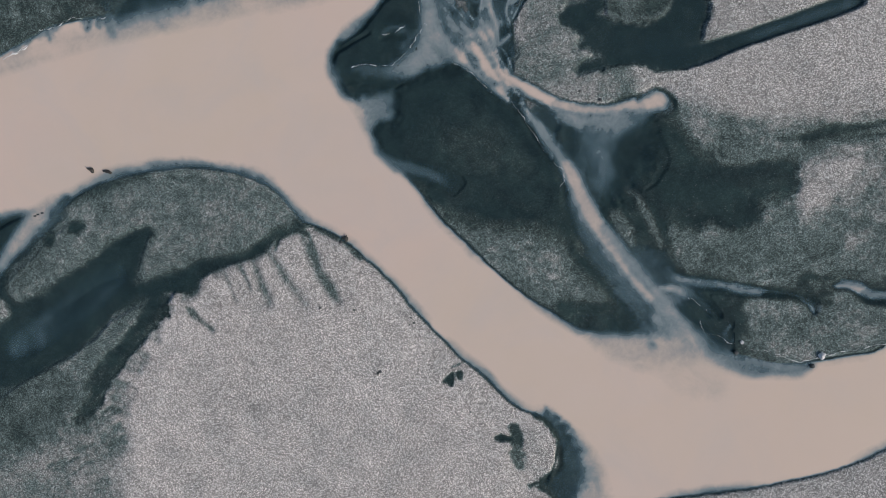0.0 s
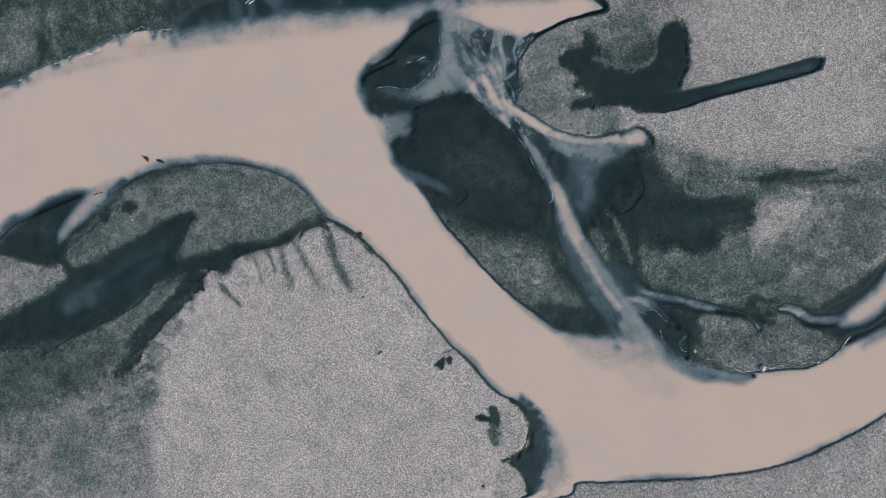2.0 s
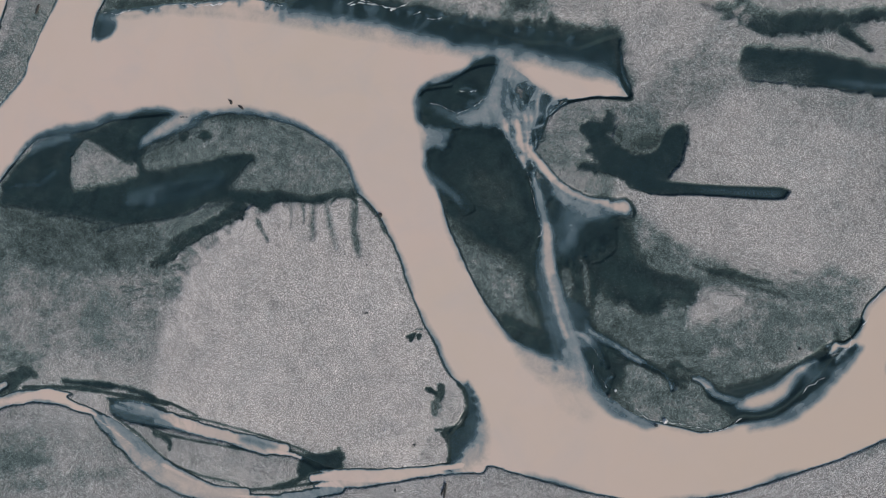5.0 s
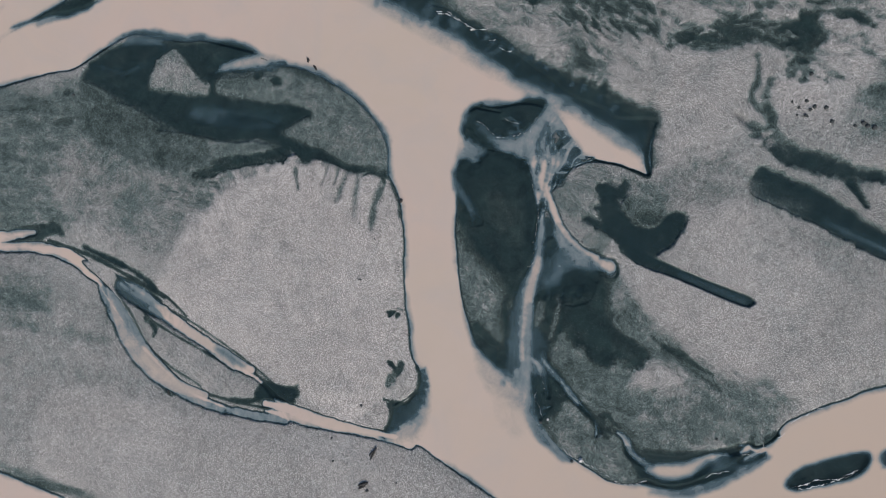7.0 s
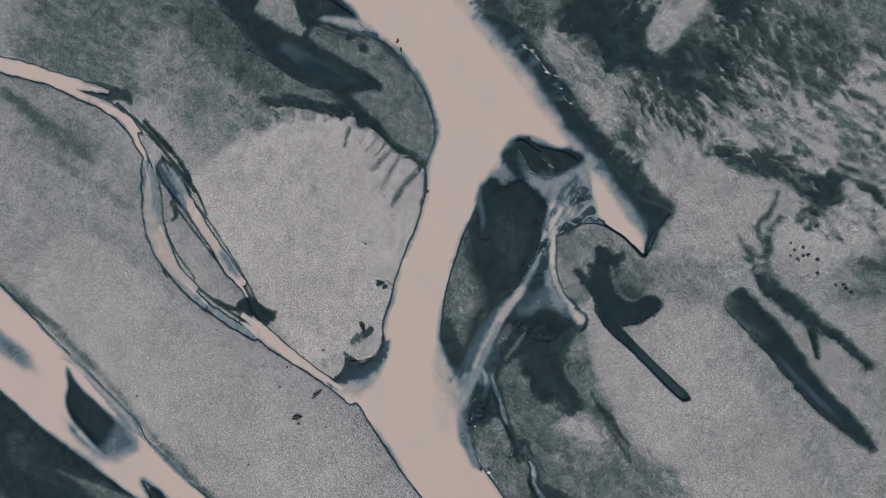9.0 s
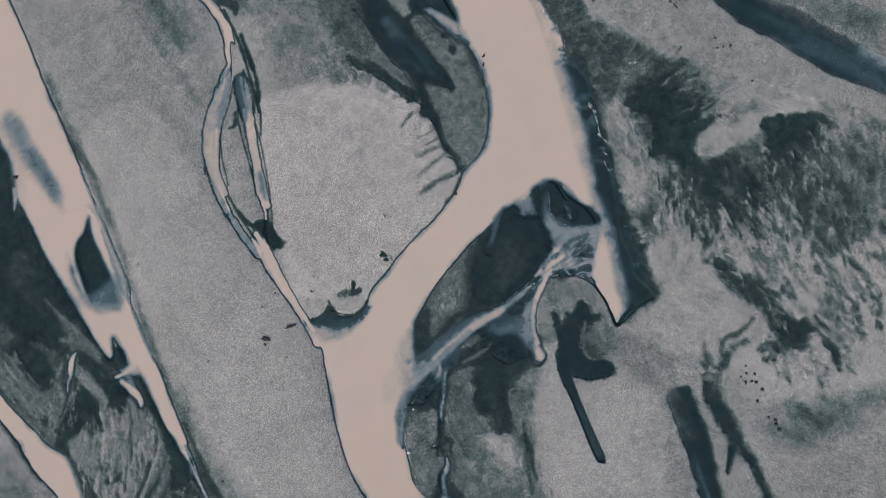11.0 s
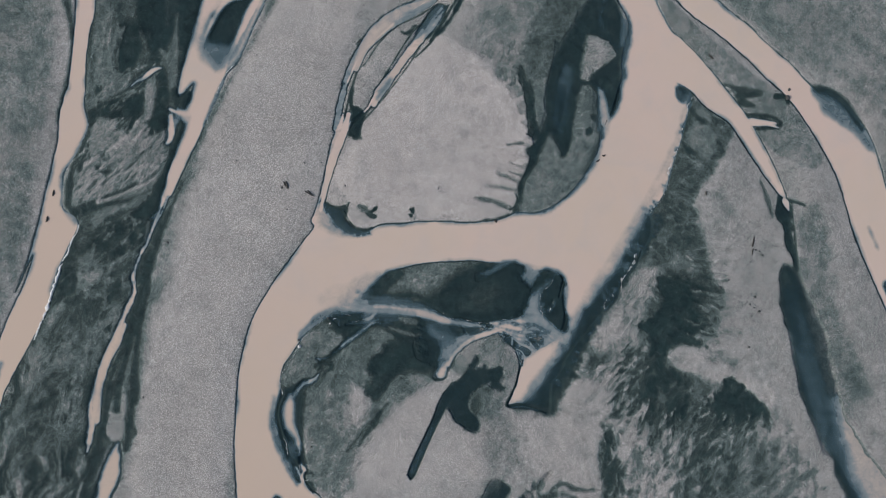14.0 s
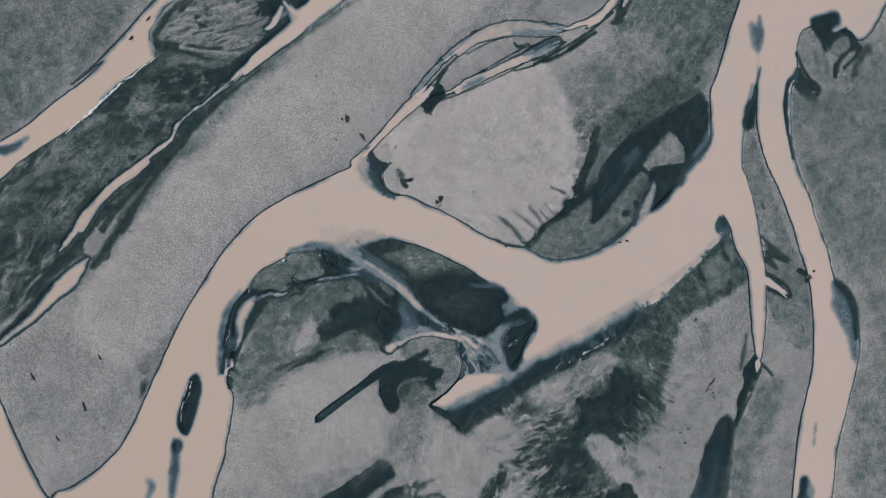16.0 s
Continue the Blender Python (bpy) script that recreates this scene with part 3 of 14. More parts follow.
class Patch:
    """A square net of the plain with how wet, how blue and how silty it is."""

    def __init__(self, x0, y0, x1, y1, step):
        self.x0, self.y0, self.step = x0, y0, step
        self.nx, self.ny = int(round((x1 - x0) / step)) + 1, int(round((y1 - y0) / step)) + 1
        self.y, self.x = np.meshgrid(y0 + step * np.arange(self.ny), x0 + step * np.arange(self.nx), indexing="ij")
        zero = np.zeros_like(self.x)
        self.wet, self.blue, self.silt = zero.copy(), zero.copy(), zero.copy()
        self.shore = zero + 9.0
        self.owner = np.full(self.x.shape, -1)
        self.own = zero.copy()

    def window(self, a, reach):
        lo, hi = a[:, :2].min(0) - reach, a[:, :2].max(0) + reach
        i0, i1 = max(0, int((lo[0] - self.x0) / self.step)), min(self.nx, int((hi[0] - self.x0) / self.step) + 2)
        j0, j1 = max(0, int((lo[1] - self.y0) / self.step)), min(self.ny, int((hi[1] - self.y0) / self.step) + 2)
        return (slice(j0, j1), slice(i0, i1)) if i1 > i0 and j1 > j0 else None

    def away(self, line, closed, reach):
        """The window round a line, and the distance to it there (inside a closed line: minus)."""
        pts = curve(line, closed)
        w = self.window(pts, reach)
        if w is None:
            return None, None
        x, y = self.x[w], self.y[w]
        d = np.full(x.shape, float(reach))
        ends = np.roll(pts, -1, 0) if closed else pts[1:]
        ox, oy, st = x[0, 0], y[0, 0], self.step
        for a, b in zip(pts, ends):
            half = max(a[2], b[2]) / 2 if len(a) > 2 else 0
            r = reach + half
            i0, i1 = max(0, int((min(a[0], b[0]) - r - ox) / st)), int((max(a[0], b[0]) + r - ox) / st) + 2
            j0, j1 = max(0, int((min(a[1], b[1]) - r - oy) / st)), int((max(a[1], b[1]) + r - oy) / st) + 2
            if i1 <= 0 or j1 <= 0 or i0 >= x.shape[1] or j0 >= x.shape[0]:
                continue
            q = (slice(j0, j1), slice(i0, i1))
            px, py = x[q] - a[0], y[q] - a[1]
            ex, ey = b[0] - a[0], b[1] - a[1]
            u = np.clip((px * ex + py * ey) / (ex * ex + ey * ey + 1e-9), 0, 1)
            e = np.hypot(px - u * ex, py - u * ey)
            if len(a) > 2:
                e = e - (a[2] + u * (b[2] - a[2])) / 2
            d[q] = np.minimum(d[q], e)
        if closed:
            odd = np.zeros((x.shape[0], x.shape[1] + 1), int)
            for a, b in zip(pts, ends):
                if a[1] > b[1]:
                    a, b = b, a
                r0, r1 = max(0, math.ceil((a[1] - oy) / st)), min(x.shape[0], math.ceil((b[1] - oy) / st))
                if r1 > r0:
                    rows = np.arange(r0, r1)
                    at = a[0] + (oy + rows * st - a[1]) / (b[1] - a[1]) * (b[0] - a[0])
                    np.add.at(odd, (rows, np.clip(np.ceil((at - ox) / st), 0, x.shape[1]).astype(int)), 1)
            inside = np.cumsum(odd, 1)[:, :-1] % 2 == 1
            d = np.where(inside, -d, d)
        return w, d

    def mask(self, line, closed, soft, rough, size, seed, turn=0.0, stretch=1.0, grow=0.0):
        w, d = self.away(line, closed, soft + 1.6 * rough + 0.6 + grow)
        if w is None:
            return None, None, None
        d = d - grow
        if rough:
            d = d + rough * grain(self.x[w], self.y[w], size, seed, 4, 0.6, turn, stretch)
        return w, ease(0.5 - d / soft), d

    def threads(self, w, silt, stex, size, seed, turn, stretch):
        """Silt drawn out in wandering threads."""
        x, y = self.x[w], self.y[w]
        a = x + 0.9 * grain(x, y, 3.0, seed + 3, 3)
        b = y + 0.9 * grain(x, y, 3.0, seed + 5, 3)
        ridge = 1 - 2.2 * np.abs(grain(a, b, size, seed + 1, 3, 0.6, turn, stretch))
        return np.clip(silt + stex * ridge + 0.5 * stex * grain(a, b, 3 * size, seed + 4, 2), 0, 1)

    def stain(self, line, soft=1.0, rough=0.4, size=2.0, seed=0, closed=True, grow=0.0, wet=None, blue=None, silt=None, turn=0.0, stretch=1.0, tex=0.1, tsize=2.2, swirl=0.0, pool=None, stex=0.0, ssize=0.5, land=False):
        """Wets, dries, blues or clouds what lies within a line; tex: how mottled; land: no water stays on it."""
        w, m, _ = self.mask(line, closed, soft, rough, size, seed, turn, stretch, grow)
        if w is None:
            return
        if wet is not None and tex:
            x, y = self.x[w], self.y[w]
            if swirl:
                x, y = x + swirl * grain(self.x[w], self.y[w], 5.0, seed + 3, 3), y + swirl * grain(self.x[w], self.y[w], 5.0, seed + 5, 3)
            wet = wet + tex * 1.6 * grain(x, y, tsize, seed + 2, 5, 0.66, turn, stretch)
        if stex:
            silt = self.threads(w, silt, stex, ssize, seed, turn, stretch)
        if land:
            self.own[w] *= 1 - m
            self.owner[w] = np.where(m > 0.5, -1, self.owner[w])
            blue, silt = 0.0, 0.0
        if pool is not None:
            self.owner[w] = np.where((m > 0.3) & (self.owner[w] < 0), pool, self.owner[w])
        for field, value in ((self.wet, wet), (self.blue, blue), (self.silt, silt)):
            if value is not None:
                field[w] += (value - field[w]) * m

    def flood(self, line, group, soft=0.5, rough=0.14, size=1.2, seed=1, closed=True, silt=1.0, rim=1.0, stex=0.0, ssize=0.5, turn=0.0, stretch=1.0):
        """Milky water within a line, with a soaked rim on its banks; group: the channel that it belongs to."""
        w, m, d = self.mask(line, closed, soft, rough, size, seed)
        if w is None:
            return
        # milk thins out here and there towards the bank
        if stex:
            silt = self.threads(w, silt, stex, ssize, seed, turn, stretch)
        thin = np.clip(0.15 + 0.6 * grain(self.x[w], self.y[w], 7.0, seed + 4, 3), 0, 0.5) * rim
        self.silt[w] = np.maximum(self.silt[w], m * silt * (1 - thin * ease(1 + d / 1.3)))
        more = ((m > self.own[w]) | (self.owner[w] > WISP)) & (m > 0.01)
        self.owner[w] = np.where(more, group, self.owner[w])
        self.own[w] = np.maximum(self.own[w], m)
        w, d = self.away(line, closed, 5.0)
        self.shore[w] = np.minimum(self.shore[w], d)
        if rim:
            x, y = self.x[w], self.y[w]
            width = 0.10 + 0.13 * np.clip(grain(x, y, 5.0, 3, 3), -0.7, 1)
            r = rim * ease((width + 0.14 - d) / 0.3) * (d < 3) * np.clip(0.85 + 0.5 * grain(x, y, 9.0, 6, 3), 0.45, 1)
            self.wet[w] = np.maximum(self.wet[w], 0.97 * r)


RIVER, BRANCH, EAST, BRAID, FAR, TWIN, DELTA, COVE, WISP, BOOT, STRIPE, TWIG, FARSTRIPE, WESTPOOL, POOL = range(15)


def details(g):
    """Fans, plumes, grooves, tufts and marks, place by place."""
    # head of the dark island
    g.stain([(-14.2, 17.1), (-10.8, 19.7), (-9.1, 22), (-4.8, 22.7), (-5.1, 20), (-5.9, 18.2), (-6.2, 17.1), (-8.1, 16.1), (-11.4, 15.8), (-13.6, 14.8), (-13.9, 16.2)], seed=3, soft=1.2, rough=0.5, silt=0, wet=0.97, blue=0.25)
    g.flood([(-5.1, 22.7), (-2.9, 22.7), (-2.5, 18.9), (-2.7, 16.3), (-4.8, 15.8), (-6.7, 15.5), (-8.1, 14.2), (-8.9, 14.7), (-8.1, 15.9), (-6.2, 16.9), (-5.8, 18.4), (-5, 19.8)], RIVER, seed=6, silt=0.36, soft=2, rough=0.7, stex=0.3, turn=100, stretch=2.5, rim=0)
    g.flood([(-9.4, 18.8), (-9, 19.4), (-8.1, 19.5), (-7.3, 19.8), (-6.6, 19), (-5.9, 19), (-6.5, 18.1), (-7.3, 17.9), (-8.1, 18.4), (-8.8, 18.7)], RIVER, seed=1, silt=0.55, soft=1, rough=0.5, size=0.8, stex=0.2, rim=0)
    g.flood([(-14.2, 14), (-13, 13.3), (-11.4, 12.8), (-8.7, 13.4), (-8.2, 12.5), (-9.1, 11.7), (-9.9, 11.3), (-8.1, 11.5), (-8.7, 10.6), (-10, 10.2), (-10.9, 9.6), (-12, 11.5)], RIVER, seed=4, silt=0.62, soft=2, rough=1, size=1.2, stex=0.25, ssize=1, rim=0)
    g.flood([(-8.6, 15.7), (-7, 17.1), (-4.8, 17.6), (-2.7, 17), (-1, 15.9), (-3.2, 15.5), (-5.4, 15.1), (-7, 14.1), (-9.2, 14.4)], RIVER, seed=7, silt=0.5, soft=2.5, rough=1.2, size=1.5, stex=0.25, ssize=1, rim=0)
    g.flood([(-13.6, 15.4), (-11.4, 15.4), (-8.6, 15.7), (-7.8, 14.7), (-8.7, 13.6), (-11.4, 13.9), (-13.2, 14.2)], RIVER, seed=2, silt=0.3, soft=2, rough=0.6, stex=0.2, rim=0)
    g.stain([(-12.7, 13.5, 0.3), (-11.7, 13.1, 0.6), (-10.7, 13.2, 0.3)], seed=5, closed=False, soft=0.5, rough=0.3, silt=0.1, wet=0.97)
    # the braided fan
    g.flood([(-3.2, 23.2), (-2.2, 20.5), (-0.8, 18.8), (0.3, 17.9), (1.1, 17), (1.6, 15.9), (1.9, 14.8), (2.6, 13.9), (3.1, 12.8), (2.4, 12.5), (1.2, 13.3), (0.1, 14.2), (-1.1, 15.7), (-2.5, 16.9), (-3.1, 18.9), (-4, 22.2)], DELTA, seed=0, silt=0.8, soft=2.4, rough=0.7, stex=0.18, turn=-65, stretch=4, rim=0)
    g.flood([(-0.8, 22.9), (3, 22.8), (3, 20.4), (2.7, 18.8), (3, 17.2), (2.2, 16.2), (1.1, 17.2), (-0.2, 18.9)], DELTA, seed=3, silt=0.5, soft=1.4, rough=0.5, stex=0.4, turn=-80, stretch=3.5, rim=0)
    g.stain([(-1.8, 21, 0.8), (-1.1, 20.2, 0.8), (-0.6, 19.5, 0.5)], seed=6, closed=False, soft=0.6, rough=0.4, silt=0.3)
    g.stain([(1.9, 18.8, 0.6), (2.4, 17.8, 0.8), (2.2, 17, 0.7)], seed=1, closed=False, soft=0.5, rough=0.3, silt=0.3)
    g.stain([(0.6, 21.5, 0.5), (0.4, 19.9, 0.5), (0.2, 18.9, 0.3)], seed=4, closed=False, soft=0.5, rough=0.3, silt=0.28)
    g.stain([(1.8, 21.8, 0.4), (1.5, 20.2, 0.3), (1.1, 18.9, 0.2)], seed=7, closed=False, soft=0.5, rough=0.3, silt=0.3)
    g.flood([(-0.1, 22.6, 0.3), (-0.1, 20.5, 0.3), (0, 18.3, 0.3)], DELTA, seed=2, closed=False, silt=0.9, soft=0.5, rough=0.25, rim=0)
    g.flood([(1.4, 22.6, 0.3), (1, 20.2, 0.3), (0.7, 18.1, 0.3)], DELTA, seed=5, closed=False, silt=0.9, soft=0.5, rough=0.25, rim=0)
    g.flood([(3, 20.9, 0.2), (2, 19.1, 0.2), (1.3, 17.2, 0.3)], DELTA, seed=0, closed=False, silt=0.85, soft=0.5, rough=0.25, rim=0)
    g.flood([(2.9, 18, 0.2), (1.9, 17.8, 0.2), (1, 17.1, 0.2)], DELTA, seed=3, closed=False, silt=0.85, soft=0.5, rough=0.25, rim=0)
    g.flood([(-3.7, 23.5, 1.5), (-0.8, 22.9, 1.9), (1.5, 22.1, 2.2), (3.3, 22.1, 1)], DELTA, seed=6, closed=False, silt=0.6, soft=0.6, rough=0.3, rim=0)
    g.stain([(-1.7, 21.5, 0.6), (-0.4, 21, 0.9), (-0, 20.4, 0.6)], seed=1, closed=False, soft=0.5, rough=0.3, silt=0.25)
    g.flood([(1.2, 17.4, 0.5), (2.1, 15.5, 0.7), (3, 14.5, 0.9), (4.3, 13.5, 1), (6, 12.5, 1), (8.1, 11.5, 1.3), (10.5, 11, 1.7), (12.8, 11.1, 1.5), (14.9, 11.7, 1.4), (16.8, 12.3, 2.1)], DELTA, seed=4, closed=False, silt=0.78, soft=1.4, rough=0.25, stex=0.08, turn=-20, stretch=5, rim=0)
    g.flood([(2.5, 13.6), (3.4, 13), (4.2, 12.1), (3.3, 11.4), (2.4, 12.6)], DELTA, seed=7, silt=0.34, soft=0.6, rough=0.4, stex=0.2, ssize=0.3, rim=0)
    g.flood([(4.6, 11.7), (7.3, 11.5), (7.9, 10.5), (7.4, 9.3), (8.2, 7.7), (7.6, 7.1), (6.2, 8.3), (5.1, 9.9)], DELTA, seed=2, silt=0.36, soft=0.8, rough=0.5, stex=0.2, ssize=0.3, rim=0)
    g.flood([(2.6, 12.5, 0.4), (3.8, 11.3, 0.4), (4.7, 10.1, 0.4), (5.4, 8.7, 0.4), (6.8, 7.1, 0.4)], DELTA, seed=5, closed=False, silt=0.85, soft=0.5, rough=0.2, rim=0)
    g.flood([(3.5, 13.2, 0.3), (4.1, 12.3, 0.3), (4.6, 11.3, 0.3)], DELTA, seed=0, closed=False, silt=0.9, soft=0.4, rough=0.2, rim=0)
    g.flood([(7.8, 11), (10.7, 10.6), (13.9, 10.6), (14.7, 9.6), (13.1, 9.1), (11.3, 8.9), (9.4, 9.4)], DELTA, seed=3, silt=0.56, soft=2.4, rough=0.8, stex=0.12, rim=0)
    g.flood([(8.4, 9.9), (12.9, 9.9), (15.5, 9.1), (15.2, 5.9), (12.9, 3.2), (10.8, 3.2), (9.4, 6.4)], DELTA, seed=6, silt=0.15, soft=3, rough=1.2, stex=0.16, turn=-110, stretch=3, ssize=0.8, rim=0)
    g.stain([(7.8, 9.8, 0.6), (8.4, 9, 0.9), (8.1, 8, 0.7)], seed=1, closed=False, soft=0.7, rough=0.3, silt=0.12, wet=0.98, blue=0.5)
    g.stain([(3, 19.9, 0.3), (3.1, 18, 0.4), (3.5, 16.1, 0.4), (4.2, 14.4, 0.4), (5.7, 13.1, 0.3), (7.3, 12.2, 0.2)], seed=4, closed=False, soft=0.35, rough=0.1, silt=0, wet=1)
    g.stain([(16.5, 13.5, 0.2), (17.6, 13.1, 0.4), (18.4, 11.9, 0.5), (18.4, 10.9, 0.5)], seed=7, closed=False, soft=0.35, rough=0.1, silt=0, wet=1)
    g.stain([(13.4, 11.1, 0.3), (16, 10.9, 0.5), (18.3, 10.8, 0.6)], seed=2, closed=False, soft=0.8, rough=0.2, silt=0.1, wet=0.97)
    # the long plume
    g.flood([(7.3, 8, 0.6), (8.2, 7, 0.7), (8.8, 5.5, 0.8), (9.3, 3.9, 0.9), (9.9, 2.2, 1.1), (10.8, 0.3, 1.5), (12, -1.6, 1.9), (13.5, -3.8, 2.2), (15.3, -5.9, 2.4), (17.2, -8, 2.3), (19.3, -10.2, 2.3), (21.2, -12, 2.3)], DELTA, seed=5, closed=False, silt=0.6, soft=2.4, rough=0.4, stex=0.12, turn=-56, stretch=6, rim=0)
    g.flood([(9.2, 4), (10.8, 2.1), (13.5, -1.1), (17.1, -2.7), (18.2, -4.3), (16.6, -5.9), (14.5, -5.9), (11.3, -3.2), (9.5, 0.5)], DELTA, seed=0, silt=0.3, soft=2.4, rough=0.6, stex=0.14, turn=-56, stretch=6, rim=0)
    g.flood([(8.1, 4.8, 0.4), (8.6, 2.4, 0.5), (9.6, 0, 0.9), (11.5, -2.8, 1), (14, -5.5, 1.1), (16.1, -8, 1.1)], DELTA, seed=3, closed=False, silt=0.3, soft=1.4, rough=0.3, stex=0.1, turn=-56, stretch=6, rim=0)
    g.flood([(17, -3.2, 0.5), (18.2, -4.3, 0.9), (19.9, -4.7, 0.7), (22, -4.8, 0.6), (24.1, -5.4, 0.6), (26.3, -5.7, 0.5)], DELTA, seed=6, closed=False, silt=0.62, soft=0.9, rough=0.25, rim=0)
    g.flood([(16.6, -5.9, 1.1), (17.7, -5.8, 1), (18.9, -6.5, 0.5)], DELTA, seed=1, closed=False, silt=0.65, soft=1, rough=0.3, rim=0)
    g.flood([(18.7, -5.4, 0.5), (20.2, -6.3, 0.5), (21.6, -7.8, 0.4)], DELTA, seed=4, closed=False, silt=0.5, soft=0.9, rough=0.25, rim=0)
    g.stain([(25.5, -5.4, 0.8), (27.8, -6, 0.7), (29.6, -6.1, 0.7), (31.3, -6.9, 0.7)], seed=7, closed=False, soft=0.5, rough=0.25, wet=0.95)
    g.flood([(29.9, -6.3, 0.2), (30.8, -6.9, 0.4), (31.2, -7.5, 0.3)], DELTA, seed=2, closed=False, silt=0.55, soft=0.5, rough=0.2, rim=0)
    g.stain([(11.1, -10.6), (13.5, -10.3), (16.2, -10.2), (18.8, -9.7), (21.4, -11.3), (19.3, -12.8), (16.2, -12.6), (13.5, -12.3), (12.2, -11.4)], seed=5, soft=2.5, rough=0.5, silt=0.66)
    g.stain([(21.7, -10.1, 0.7), (23.2, -12, 1.4), (25.1, -12.9, 1.1), (27.7, -12.8, 0.7), (30.7, -12.4, 0.5)], seed=0, closed=False, soft=1.2, rough=0.3, silt=0.42)
    # wet ground on the eastern bar
    g.stain([(8.7, 4.3), (11.3, 4), (15.5, 4.5), (17.9, 2.1), (18.3, -1.6), (18.6, -4), (16.1, -5.1), (13.5, -3.5), (11.3, -1.3), (9.7, 1.1)], seed=3, soft=2, rough=0.8, wet=0.95)
    g.stain([(15.5, 3.7, 0.7), (16.3, 2.1, 0.8), (17, 0, 0.8), (17.7, -2.1, 1.1), (18.5, -3.7, 1.3)], seed=6, closed=False, soft=0.6, rough=0.4, wet=0.95)
    g.stain([(12.3, 2.4), (13.3, 1.5), (14.2, 0.1), (14.4, -1.1), (13.7, -1.4), (12.9, -0.3)], seed=1, soft=0.4, rough=0.3, wet=0.5)
    g.stain([(14.7, 3.5, 0.4), (15.8, 1.5, 0.5), (16.4, -0.1, 0.5), (16.7, -1.6, 0.3)], seed=4, closed=False, soft=0.4, rough=0.3, wet=0.5)
    g.stain([(18.7, -5.9), (21.4, -5.4), (25, -6.4), (25.5, -8.2), (24.4, -10), (25.3, -11.3), (24, -11.4), (22, -10.2), (20.2, -8.6)], seed=7, soft=1, rough=0.6, wet=0.93)
    g.stain([(7.4, -7.1), (10.3, -6.7), (13, -7), (14.3, -7.6), (15.3, -8.3), (16.4, -9.8), (15.6, -10.5), (13.5, -10.2), (10.9, -10.4), (8.7, -8.7)], seed=2, soft=0.7, rough=0.5, wet=0.94)
    g.stain([(11.1, -7.6), (12.7, -7.3), (13.6, -8.4), (12.4, -9.1), (11.5, -8.7)], seed=5, soft=0.8, rough=0.8, size=1, wet=0.66)
    g.stain([(28.8, -3.4, 0.5), (30.2, -2.7, 0.6), (31.1, -1.7, 0.5), (32.6, -0.5, 0.6)], seed=0, closed=False, soft=0.5, rough=0.4, wet=0.92)
    g.stain([(30.5, -0.7), (31.6, -0), (32.9, -0.6), (32.2, -1.9), (31.1, -1.6)], seed=3, soft=0.5, rough=0.4, wet=0.85)
    g.stain([(34.6, -2.6, 0.4), (34.9, -3.4, 0.6), (35, -3.8, 0.4)], seed=6, closed=False, soft=0.4, rough=0.2, wet=0.95)
    g.stain([(31.1, -7.9, 0.2), (31.3, -8.7, 0.3), (31.3, -9.5, 0.2)], seed=1, closed=False, soft=0.3, rough=0.2, wet=0.9)
    g.stain([(27.5, -10.9, 0.3), (28, -10.2, 0.4)], seed=4, closed=False, soft=0.3, rough=0.2, wet=0.9)
    g.stain([(18.2, -1.6, 1.1), (21.8, -2.4, 1.5), (26, -3.2, 1.2), (30.6, -3.6, 0.9)], seed=7, closed=False, soft=1.5, rough=0.6, wet=0.74)
    g.stain([(18.7, -4.2, 0.6), (21.9, -4.3, 0.5), (25, -4.8, 0.5), (28.1, -5.4, 0.4)], seed=2, closed=False, soft=0.6, rough=0.3, wet=0.9)
    g.stain([(21.8, 8.5), (25.3, 8.3), (28.8, 8.1), (28.2, 6.7), (23.8, 6.3), (22.1, 6.8)], seed=0, soft=0.9, rough=0.4, wet=0.36)
    g.stain([(21.4, 8.6, 0.3), (21.6, 7.7, 0.3), (21.9, 6.9, 0.2)], seed=3, closed=False, soft=0.4, rough=0.3, wet=0.85)
    g.stain([(17.6, 5.9, 1.5), (21.8, 5.3, 2), (25.9, 5, 2), (28.2, 4.8, 1.6)], seed=6, closed=False, soft=1, rough=0.5, wet=0.95)
    g.stain([(24.9, 4.2, 1.2), (25.4, 2.6, 1.1), (26.2, 1.1, 0.6)], seed=1, closed=False, soft=0.8, rough=0.5, wet=0.9)
    g.stain([(21.5, 4.2, 1.4), (22.3, 2.7, 1.2), (23.4, 0.8, 0.5)], seed=4, closed=False, soft=0.8, rough=0.5, wet=0.9)
    g.stain([(29.6, 3), (30.5, 5), (32.9, 6.6), (35.4, 7.2), (35.1, 5.6), (33.6, 3.6), (31, 2)], seed=7, soft=1.2, rough=0.5, wet=0.14)
    g.stain([(21.3, 0.8, 1.7), (24.9, -0, 1.5), (29, -0.5, 1.2)], seed=2, closed=False, soft=1.5, rough=0.5, wet=0.6)
    g.stain([(16.8, 10.5), (18.6, 9.5), (21.7, 8.6), (21.9, 6.5), (20.5, 6.6), (17.8, 7.9), (15.2, 9.5)], seed=5, soft=1.5, rough=0.8, wet=0.56, tex=0.15)
    g.stain([(3.8, 19.9), (5.1, 21.4), (7.5, 21.9), (8.3, 18.7), (10.7, 16.5), (13.9, 15.2), (13.9, 12.4), (8.1, 12.4), (5.7, 13.5), (4.1, 15.1)], seed=0, soft=1.5, rough=0.6, wet=0.38, tex=0.1)
